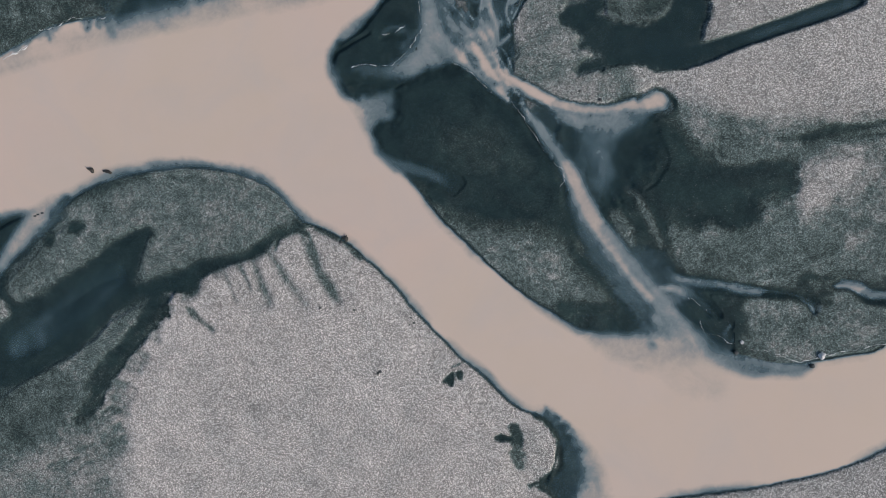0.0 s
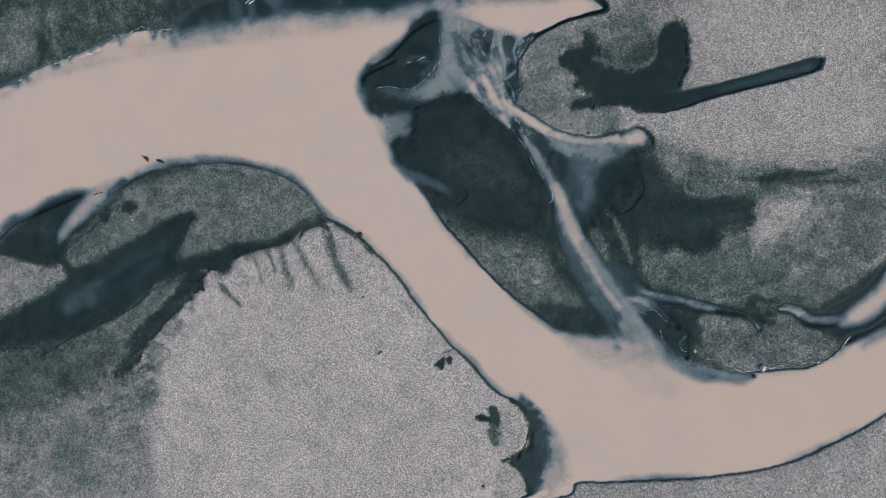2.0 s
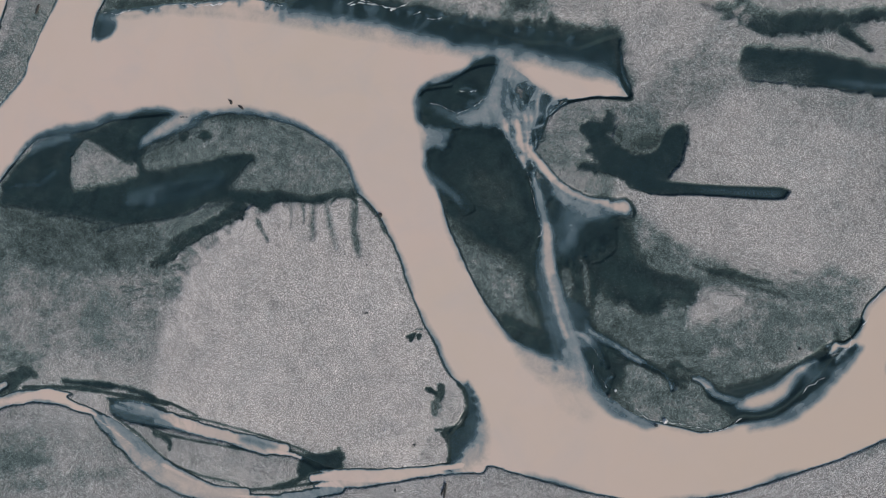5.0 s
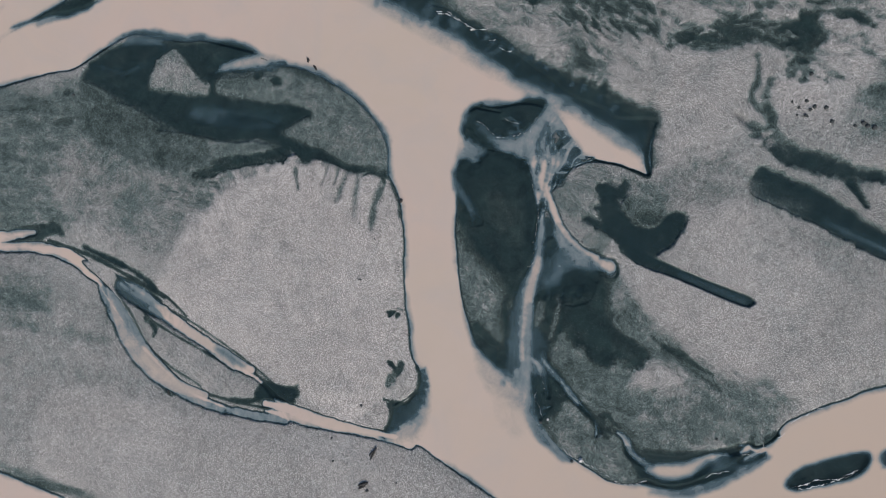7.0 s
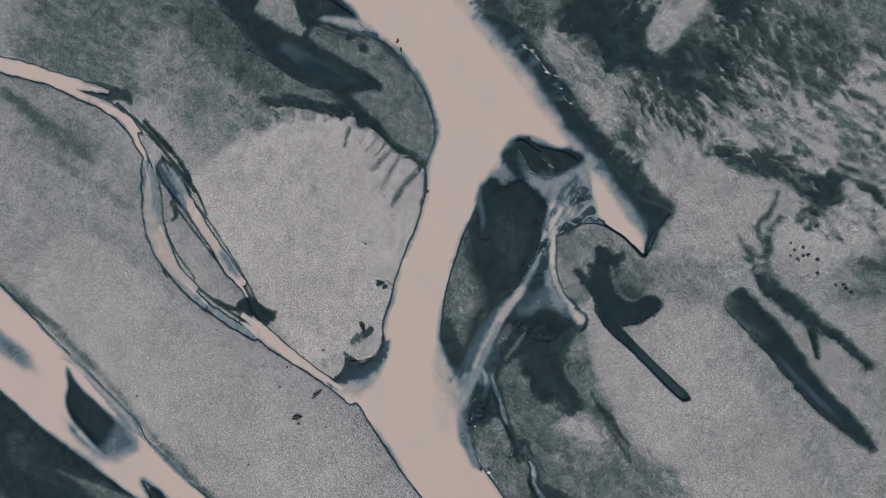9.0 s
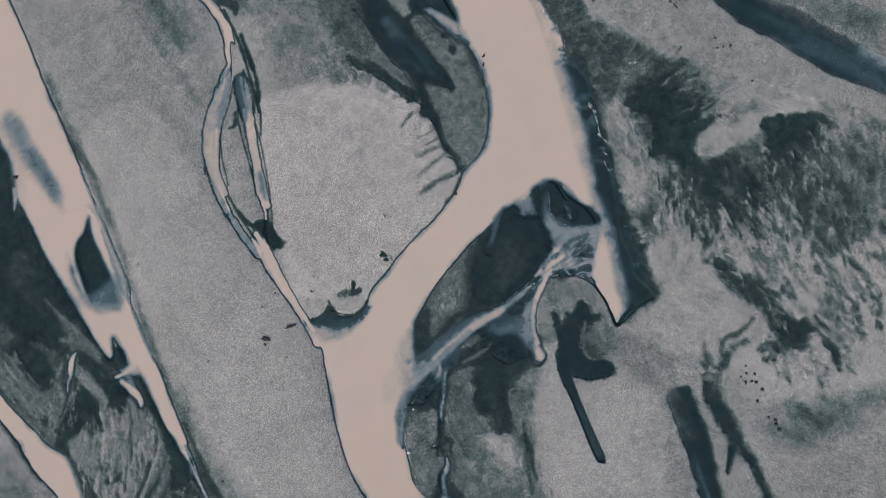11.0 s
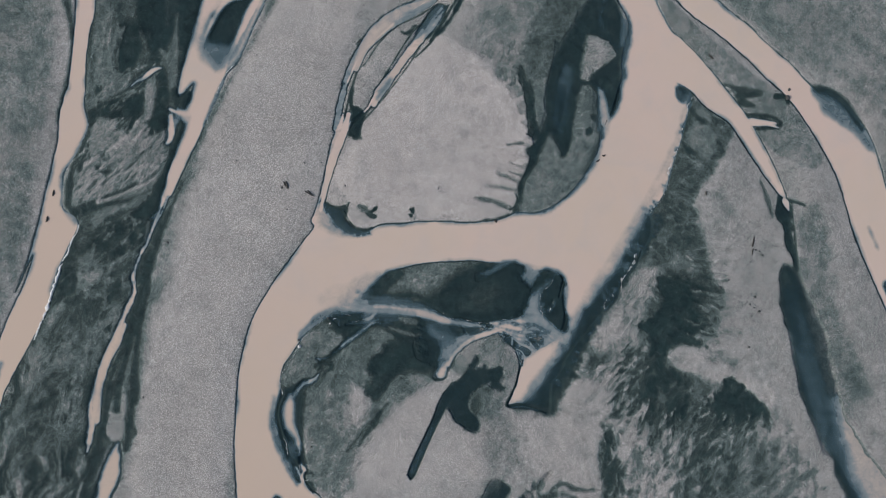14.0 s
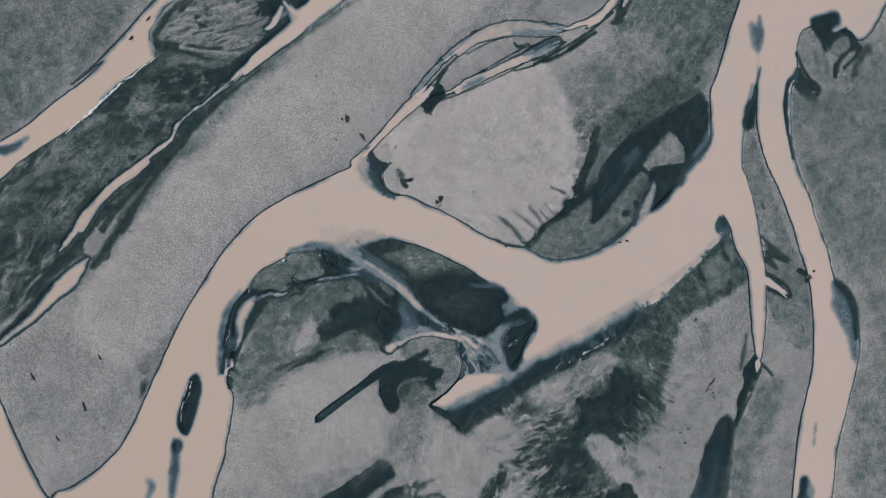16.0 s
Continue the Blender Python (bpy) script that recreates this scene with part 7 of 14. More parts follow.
    # the far side
    g.stain([(0.4, 78.4), (-1, 79.6), (1.5, 81.2), (2.4, 83.2), (4.4, 82.1), (6.5, 82.3), (8.2, 78.9), (8.2, 77.4), (5.9, 78.6), (4.7, 80.2)], wet=.97, soft=1.6, rough=1.4, size=1.4, seed=0)
    g.stain([(10.2, 77.2), (10.6, 78.6), (12.6, 77.8), (13.7, 76.7), (12.6, 76.3), (11.2, 76.8)], wet=1, soft=.9, rough=.5, seed=3)
    g.stain([(-3.6, 73.8, 0.5), (-1.5, 74.7, 0.7), (1, 74.9, 0.4)], wet=.9, soft=.8, rough=0.4, size=1.2, seed=6, closed=False)
    g.stain([(13.7, 76.9, 0.4), (16.3, 77.1, 0.3), (18.3, 78.3, 0.5), (19, 80.3, 1)], wet=.6, soft=1.2, rough=0.6, size=1.2, seed=1, closed=False)
    g.stain([(-5.6, 76.8, 1.9), (-2.9, 78.5, 1.7), (-0, 79.8, 1.1)], wet=.8, soft=1.8, rough=1.1, size=1.2, seed=4, closed=False)
    g.stain([(-14.4, 69.4, 1.1), (-13.5, 70.7, 0.9)], wet=.7, soft=1.5, rough=1.1, size=1.2, seed=7, closed=False)
    g.stain([(-19.2, 74.7, 0.4), (-17.7, 75.7, 0.6)], wet=.75, soft=1, rough=0.6, size=1.2, seed=2, closed=False)
    # strands
    fibres(g, [(-7.7, 31.5), (-12.7, 38.6), (-14.6, 44.7), (-8.1, 56.4), (0.4, 57.4), (3.2, 48.3), (1.7, 42.4), (0.9, 34.5)], size=1, stretch=3.5, pale=.4, dark=.97, amount=0.64, turn=32, seed=5)
    fibres(g, [(-17.3, 49.6), (-22.8, 63.9), (-15.3, 72.3), (-2.3, 73.2), (2.5, 64.5), (-3.7, 56.4)], size=1, stretch=3.5, pale=.42, dark=.97, amount=0.60, turn=41, seed=0)
    fibres(g, [(-20.6, 67.7), (-18.5, 79.1), (3, 84), (1.1, 76.1), (-3.7, 70.6)], size=1, stretch=3.5, pale=.4, dark=.85, amount=0.52, turn=36, seed=3)
    fibres(g, [(1, 41.1), (3.5, 47.3), (11.3, 56.9), (8.2, 67), (0.8, 63), (-5.5, 54.9), (-2.9, 46.7)], size=1, stretch=3.5, pale=.12, dark=.5, amount=0.45, turn=40, seed=6)
    fibres(g, [(-27, 25.7), (-29.9, 31.1), (-11.6, 38.8), (-8.2, 31.4)], size=1, stretch=3.5, pale=.2, dark=.75, amount=0.45, turn=21, seed=1)
    fibres(g, [(-51.5, 16), (-53.8, 19.5), (-43.5, 29.2), (-34.5, 38.4), (-34.3, 45.3), (-23.6, 48), (-21.7, 41.8), (-30.4, 32.7), (-29.2, 25.1)], size=1, stretch=3.5, pale=.35, dark=.9, amount=.4, turn=116, seed=4)
    g.stain([(-5.9, 27.6), (-6.7, 29.3), (-0.5, 31.6), (7.6, 34.1), (9.3, 32.1)], wet=.96, soft=1.5, rough=.8, size=1, seed=7)
    fringe(g, [(7.7, 33.7, 1.3), (3.9, 32, 2.6), (-0.1, 30.4, 3), (-4.2, 29.3, 2.6), (-9.3, 27.6, 0.9), (-16.7, 25.8, 0.9), (-24.2, 24, 0.9)], side=-1, count=110, width=.4, wet=.96, seed=2)
    g.stain([(-49, 21.4), (-52.8, 20), (-51.9, 27.5), (-47.4, 36.2), (-41.6, 39.4), (-37, 39.2), (-41.9, 30.6)], wet=.3, soft=2.5, rough=1.2, size=1.4, tex=.1, seed=5)
    # over the field: clumps, strokes and pale gaps
    g.stain([(2.1, 32.2), (-3.5, 34.6), (-3.3, 40.1), (1.9, 44.1), (7.6, 47.1), (13.4, 51.9), (14.9, 47.8), (13.2, 42.8), (9, 37.4)], wet=.2, soft=3, rough=1.2, size=1.6, tex=.08, seed=0)
    g.stain([(0.3, 42.6, 0.9), (-3.7, 43.1, 1.3), (-8.2, 43.3, 0.9)], wet=.28, soft=1.4, rough=.6, size=1, seed=3, closed=False)
    g.stain([(0.7, 42.3, 0.3), (-3.1, 42.5, 0.6), (-8.5, 41.8, 0.7)], wet=.85, soft=1.2, rough=.6, size=1, seed=6, closed=False)
    g.stain([(-13.2, 43.3), (-16.7, 48.9), (-12.3, 52.3), (-8, 54.4), (-5.6, 51.6), (-7.9, 47.2)], wet=.98, soft=2, rough=1.4, size=1.4, tex=.1, seed=1)
    g.stain([(-18.9, 56.7), (-23.1, 57.7), (-23.3, 65), (-21.5, 65.1), (-17.5, 64.8), (-14.7, 62.3), (-13.4, 58), (-16.1, 56.8)], wet=.99, soft=2, rough=1.4, size=1.4, tex=.08, seed=4)
    g.stain([(-22.3, 65.9, 0.6), (-20.5, 68.1, 0.7), (-18.7, 70, 0.5)], wet=.9, soft=1, rough=.5, seed=7, closed=False)
    g.stain([(-15.5, 50.5), (-18.3, 55.2), (-11.7, 60.1), (-8.5, 59.4), (-7.4, 55.8)], wet=.74, soft=2.5, rough=1.2, size=1.4, tex=.2, seed=2)
    g.stain([(-6.9, 61.8, 1.1), (-9.4, 62.6, 1.6), (-10.7, 65.4, 0.9)], wet=.9, soft=1.4, rough=1, size=1, seed=5, closed=False)
    g.stain([(-4.9, 63.7, 1.6), (-5.3, 65.2, 2.3), (-3.3, 66.1, 0.9)], wet=.92, soft=1.4, rough=1, size=1, seed=0, closed=False)
    g.stain([(-2.4, 60.9, 1.1), (-2.3, 62.2, 1.6), (-3.9, 62.3, 0.7)], wet=.9, soft=1.4, rough=1, size=1, seed=3, closed=False)
    g.stain([(1.1, 63.4, 1.3), (1.5, 64.9, 1.6), (0.2, 65.4, 0.7)], wet=.92, soft=1.4, rough=1, size=1, seed=6, closed=False)
    g.stain([(-10.6, 67.2, 0.7), (-9.2, 69.1, 1.1), (-7, 70.2, 0.5)], wet=.88, soft=1.4, rough=1, size=1, seed=1, closed=False)
    g.stain([(-3, 68.9, 0.9), (-3.2, 70.7, 1.4), (-1.2, 71.3, 0.7)], wet=.88, soft=1.4, rough=1, size=1, seed=4, closed=False)
    g.stain([(-13.2, 69.2, 0.9), (-15, 69.8, 1.4), (-16.8, 70.6, 0.6)], wet=.88, soft=1.4, rough=1, size=1, seed=7, closed=False)
    g.stain([(0.1, 54.8, 0.7), (-3.3, 53.6, 1.4), (-6.9, 53.1, 1.4)], wet=.86, soft=1.2, rough=.7, size=1, seed=2, closed=False)
    g.stain([(0.8, 55.3, 0.7), (3.9, 56.4, 0.4)], wet=.84, soft=1.2, rough=.7, size=1, seed=5, closed=False)
    g.stain([(-1, 74.2, 0.6), (-3, 74, 0.7), (-4.3, 74.3, 0.3)], wet=.86, soft=1, rough=.5, seed=0, closed=False)
    g.stain([(0.1, 56.3), (-3.7, 56.5), (0.4, 61.3), (7.4, 66.5), (10.6, 63.5), (5.8, 59.4)], wet=.2, soft=2, rough=.8, seed=3)
    g.stain([(4.3, 64.6), (1.6, 67.1), (-0.8, 71.5), (2.3, 74.4), (8.2, 67.2)], wet=.2, soft=2, rough=.8, seed=6)
    g.stain([(-2.2, 47.2), (-4.5, 49.7), (1, 54.1), (3.4, 52.3), (1.2, 48.9)], wet=.34, soft=2, rough=.8, seed=1)
    g.stain([(1.9, 43.4, 0.9), (5.3, 46.7, 2), (8.1, 50.3, 2.7), (12, 53.9, 2), (15.5, 56.4, 2.2)], wet=.9, soft=2, rough=1.2, size=1.4, seed=4, closed=False)
    g.stain([(-20.5, 78.8, 0.3), (-19.3, 81.9, 0.5), (-17.6, 83.4, 0.5), (-14.5, 83.7, 0.3)], wet=.5, soft=1, rough=.4, seed=7, closed=False)
    g.stain([(-12.4, 78.6, 0.6), (-13.7, 80, 0.7), (-14.2, 81.3, 0.5)], wet=.9, soft=.9, rough=.4, seed=2, closed=False)
    g.stain([(-9.1, 80.3, 0.6), (-9.1, 81.4, 0.9)], wet=.9, soft=.9, rough=.4, seed=5, closed=False)
    g.stain([(-19.5, 74.6, 0.5), (-18.4, 75.5, 0.6)], wet=.8, soft=.9, rough=.4, seed=0, closed=False)
    brush(g, [(-5.6, 70.5), (-18.9, 90.2), (-9.6, 95.6), (3.5, 76.1)], count=40, length=5, width=.6, lo=.35, hi=.7, turn=176, seed=3)
    # torn rims, combed tufts and pale slits
    g.stain([(-51.6, 15.6), (-50.5, 18.9), (-48.6, 21.6), (-43.4, 25.5), (-41, 28.6), (-38.9, 32), (-34, 29.8), (-34.6, 25.8), (-37.9, 22.2), (-44.2, 19.2)], wet=.74, soft=1.4, rough=1.6, size=1.2, tex=.2, tsize=.8, seed=6)
    brush(g, [(-55.2, 14.9), (-50.9, 19.7), (-43.7, 26.2), (-40.7, 30.6), (-39.2, 27.5), (-46.8, 19.2)], count=40, length=2.2, width=.4, lo=.7, hi=.9, soft=.4, strength=1, turn=122, seed=1)
    brush(g, [(-47, 22.3), (-40.7, 30.6), (-36.4, 37.4), (-30.1, 42.5), (-27.6, 39.9), (-37.1, 30.9)], count=22, length=4.5, width=.5, lo=.15, hi=.4, soft=.5, strength=1, turn=109, seed=4)
    g.stain([(-28.5, 31.9), (-30.8, 34.9), (-32.4, 39), (-30.1, 37.8), (-30.2, 41.5), (-28.1, 39.7), (-28.5, 44.4), (-26.4, 43.1), (-27, 46.5), (-23.4, 43.5), (-24, 46.9), (-21.1, 43.9), (-18.8, 42.7), (-13.9, 44.5), (-14.7, 41.2), (-18, 37.9), (-17.6, 34.5), (-21.8, 35.7), (-25.4, 35.3), (-27.2, 31.3)], wet=.98, soft=1, rough=1.2, size=.9, seed=7)
    brush(g, [(-31.8, 36.9), (-32.4, 42.1), (-27.7, 45.3), (-22.4, 44.5), (-19.7, 41.4)], count=34, length=4, width=.45, lo=.82, hi=.98, soft=.4, strength=1, turn=113, seed=2)
    brush(g, [(-32, 38.6), (-33.2, 43.6), (-24.4, 48.6), (-22.2, 44)], count=18, length=3, width=.3, lo=.25, hi=.45, soft=.4, strength=1, turn=113, seed=5)
    g.stain([(-19, 43), (-21.7, 45.1), (-22.5, 49.3), (-24.7, 55.7), (-27.6, 63), (-25.3, 65.7), (-23.1, 61.2), (-23.4, 56.2), (-21.2, 55.3), (-19.3, 50.7), (-17.1, 46.2), (-17.3, 43.7)], wet=.2, soft=1.2, rough=.9, size=.9, seed=0)
    g.stain([(-21.4, 55.2), (-23.5, 56.4), (-23.1, 58.7), (-23, 63.6), (-20.3, 62.9), (-16.9, 63.5), (-17.4, 59.9), (-15.6, 58.2), (-16.7, 55.4), (-19.1, 56.8)], wet=.97, soft=1.3, rough=1.4, size=1, seed=3)
    g.stain([(-15.2, 42.2), (-14.8, 47.8), (-14.5, 50.9), (-10.7, 54.3), (-9.1, 52.6), (-9.7, 50.9), (-4.9, 50.8), (-4.9, 48.4), (-7.6, 46.6), (-5, 44.8), (-8.2, 42.8), (-11.6, 44.9)], wet=.97, soft=1.3, rough=1.4, size=1, seed=6)
    brush(g, [(-12.4, 41.5), (-15.7, 51), (-9.7, 55.9), (-4.3, 52.2), (-4.5, 45)], count=60, length=3.6, width=.4, lo=.78, hi=.98, soft=.4, strength=1, turn=4, seed=1)
    brush(g, [(-6.5, 41.7), (-9.8, 51.1), (-8.7, 58.7), (-2.3, 60.2), (1, 53.3), (-1, 45.3)], count=46, length=4.5, width=.35, lo=.12, hi=.4, soft=.4, strength=1, turn=2, seed=4)
    brush(g, [(-13.6, 56.7), (-17.9, 68.1), (-7.9, 72.1), (2.7, 64.6), (-2.8, 58.8)], count=60, length=3.4, width=.4, lo=.75, hi=.95, soft=.4, strength=1, turn=1, seed=7)
    brush(g, [(-12.7, 52.2), (-22.4, 67.5), (-8.4, 73.1), (1.2, 62.8)], count=46, length=3.6, width=.35, lo=.2, hi=.45, soft=.4, strength=1, turn=1, seed=2)
    g.stain([(-1, 46.5), (-3.4, 50.2), (0.1, 52.9), (3.4, 53.1), (3.1, 48.9)], wet=.22, soft=1.6, rough=1, size=1.1, tex=.06, seed=5)
    g.stain([(-0.5, 54.1), (-5.3, 56.6), (-2, 59.7), (2.9, 62.9), (-0.1, 70.5), (1.8, 73.7), (9.5, 74.5), (13.2, 69), (13.6, 63.3), (10.2, 58.6), (4.7, 55.4)], wet=.14, soft=1.6, rough=1, size=1.1, tex=.04, seed=0)
    g.stain([(-6.5, 54.3, 1.1), (-1.4, 55.8, 1), (3.9, 57.1, 0.7), (8.4, 59.7, 0.4)], wet=.6, soft=.8, rough=.5, size=.8, seed=3, closed=False)
    g.stain([(3, 54.1, 0.3), (-0.5, 54.1, 0.5), (-4.6, 52.8, 0.7), (-8.4, 50.7, 0.4)], wet=.2, soft=.8, rough=.4, size=.8, seed=6, closed=False)
    g.stain([(1.3, 42.7, 0.3), (-3.1, 42.2, 0.4), (-8, 42.3, 0.6), (-11.4, 42, 0.4)], wet=.55, soft=.8, rough=.4, seed=1, closed=False)
    g.stain([(1.4, 43.9, 0.9), (3.3, 46, 1.5), (5.6, 48.7, 2), (8, 50.9, 2.2), (11.4, 53.6, 1.5)], wet=.9, soft=.9, rough=1, size=.8, seed=4, closed=False)
    brush(g, [(1.1, 43.2), (2.4, 47.9), (8, 53.3), (10.4, 50.8), (5.7, 45.8)], count=30, length=2.6, width=.35, lo=.7, hi=.95, soft=.4, strength=1, turn=46, seed=7)
    g.stain([(13, 52.5), (11.6, 54.3), (13.6, 57.5), (12.7, 60.6), (17.4, 63.1), (18.1, 61.5), (15.2, 59.9), (16.4, 57.5), (18.2, 53.6), (18, 51.2), (16.1, 54.4)], wet=.97, soft=1, rough=1, size=.9, seed=2)
    g.stain([(18.2, 50.7, 0.4), (16.8, 51.8, 0.5), (16.9, 54, 0.4)], wet=.8, soft=.7, rough=.6, size=.6, seed=5, closed=False)
    g.stain([(-0.1, 77.9), (-1.3, 79.3), (1, 81.6), (2, 83.2), (5.9, 82.2), (8.4, 79.3), (8.4, 76.9), (5.8, 78.8), (2.5, 79.6)], wet=.96, soft=1.2, rough=1.2, size=1, seed=0)
    g.stain([(-11.8, 78.3, 0.7), (-13.2, 79.5, 0.8), (-14.2, 80.9, 0.4)], wet=.85, soft=.8, rough=.5, seed=3, closed=False)
    g.stain([(-9.8, 79.9, 0.4), (-9.5, 81, 0.8), (-9.7, 81.8, 0.4)], wet=.85, soft=.8, rough=.5, seed=6, closed=False)
    g.stain([(-3.2, 74, 0.3), (-1, 74.7, 0.4), (0.7, 74.9, 0.3)], wet=.8, soft=.7, rough=.4, seed=1, closed=False)
    brush(g, [(-17.9, 68.1), (-17.7, 77.7), (-2.9, 81.2), (-2, 74.5)], count=30, length=4, width=.4, lo=.3, hi=.6, soft=.5, strength=1, turn=-4, seed=4)
    # combed strokes, dark over pale and pale over dark
    brush(g, [(-6.1, 33.5), (-12, 40.5), (-7.2, 45.6), (0.4, 44.7), (1.3, 37.9)], count=130, length=4.5, width=.5, lo=.15, hi=.45, soft=.5, strength=1.3, spread=10, turn=-5, seed=7)
    brush(g, [(-13, 35.2), (-15.4, 42.7), (-9.3, 47.7), (-1.6, 43.9), (-6.6, 36.9)], count=110, length=4, width=.5, lo=.7, hi=.98, soft=.5, strength=1.3, spread=12, turn=-3, seed=2)
    brush(g, [(-10.4, 42.4), (-14.2, 52.8), (-8.2, 57.7), (-2.8, 56.4), (-2, 47.2)], count=150, length=4.5, width=.55, lo=.75, hi=1, soft=.5, strength=1.3, spread=12, turn=18, seed=5)
    brush(g, [(-5.7, 45), (-11.7, 55.1), (-3.7, 60.8), (3.1, 58.9), (1.9, 48.9)], count=130, length=5, width=.5, lo=.1, hi=.4, soft=.5, strength=1.3, spread=10, turn=20, seed=0)
    brush(g, [(-15.7, 53.4), (-19.9, 67.3), (-14.4, 70.7), (-5, 70.9), (3.6, 65), (-1.8, 59.2)], count=180, length=3.6, width=.5, lo=.7, hi=1, soft=.5, strength=1.3, spread=14, turn=-1, seed=3)
    brush(g, [(-16.8, 50.5), (-22.4, 67.5), (-6.9, 74.9), (-2.1, 69.7), (2.2, 63.2), (-3.3, 57.4)], count=170, length=4, width=.5, lo=.18, hi=.5, soft=.5, strength=1.3, spread=14, turn=-1, seed=6)
    brush(g, [(0.5, 51.9), (-3.7, 60.8), (13.7, 70.4), (17.4, 62.6), (8.6, 57.1)], count=70, length=9, width=1.0, lo=.1, hi=.42, soft=1.2, strength=1, spread=8, turn=40, seed=1)
    brush(g, [(-21.5, 65.4), (-21.8, 76.1), (-5.3, 81.4), (-2, 74.5)], count=60, length=7, width=.9, lo=.15, hi=.5, soft=1.2, strength=1, spread=10, turn=0, seed=4)
    brush(g, [(-18.8, 74.9), (-16, 84.1), (1.7, 91), (4.9, 84.3)], count=60, length=7, width=.9, lo=.2, hi=.5, soft=1.2, strength=1, spread=10, turn=-5, seed=7)
    g.stain([(-21.8, 55.9), (-23.4, 57.2), (-22.1, 63), (-18.4, 62.8), (-16.6, 63.3), (-17.1, 60), (-15.7, 58.4), (-16.7, 56.1)], wet=.97, soft=1, rough=1.6, size=.9, tex=.1, seed=2)
    g.stain([(-13.5, 43.7), (-14, 46.9), (-14.1, 51.6), (-10.4, 53.9), (-9.6, 50.2), (-5.6, 50.2), (-5.4, 48.4), (-8.1, 46.5), (-6, 44.8)], wet=.98, soft=1, rough=1.8, size=.9, seed=5)
    brush(g, [(0.6, 43), (0.9, 46.1), (8.8, 54.2), (14.7, 56.2), (13.2, 52), (5.5, 46.3)], count=90, length=3, width=.45, lo=.72, hi=1, soft=.4, strength=1.3, spread=25, turn=43, seed=0)
    brush(g, [(0.6, 43), (1.4, 47.5), (9.2, 55.6), (14.7, 56.2), (12.5, 51.1), (5.7, 45.8)], count=40, length=3, width=.4, lo=.15, hi=.4, soft=.4, strength=1.3, spread=20, turn=43, seed=3)
    brush(g, [(3.8, 76.9), (-1.9, 81.6), (3.9, 83.9), (9.1, 79)], count=50, length=3, width=.4, lo=.7, hi=.95, soft=.4, strength=1.2, spread=20, turn=55, seed=6)
    brush(g, [(-12, 35.7), (-15.2, 52.4), (-19.9, 67.3), (-10.4, 72.3), (-2.1, 69.7), (1.7, 61.8), (-3, 46.8)], count=150, length=4, width=.6, lo=.6, hi=.9, soft=.6, strength=1.1, spread=16, turn=4, seed=1)
    brush(g, [(-21.5, 65.4), (-20, 82.6), (-4.1, 88.8), (-0.9, 82), (-3.5, 72.7)], count=90, length=5, width=.8, lo=.42, hi=.68, soft=.8, strength=1, spread=14, turn=-2, seed=4)
    brush(g, [(-35.9, 38.8), (-37.2, 46.8), (-24.8, 52), (-22.4, 47)], count=40, length=4, width=.6, lo=.4, hi=.65, soft=.6, strength=1, spread=14, turn=116, seed=7)
    brush(g, [(-16.4, 67.8), (-9.4, 81), (15.9, 66.8), (10, 61.3), (-1.3, 61.6)], count=110, length=5, width=.8, lo=.5, hi=.76, soft=.8, strength=1, spread=16, turn=29, seed=2)
    brush(g, [(-14.5, 50.8), (6.4, 76.1), (15.9, 68.1), (10.5, 60), (5.5, 51.1), (-2, 47.4)], count=130, length=4.5, width=.8, lo=.58, hi=.85, soft=.8, strength=1, spread=18, turn=23, seed=5)
    brush(g, [(0.5, 51.9), (13.9, 69.8), (26.6, 59.2), (19.9, 52.2), (10.2, 52.6)], count=90, length=5, width=.8, lo=.42, hi=.66, soft=.8, strength=.9, spread=18, turn=28, seed=0)


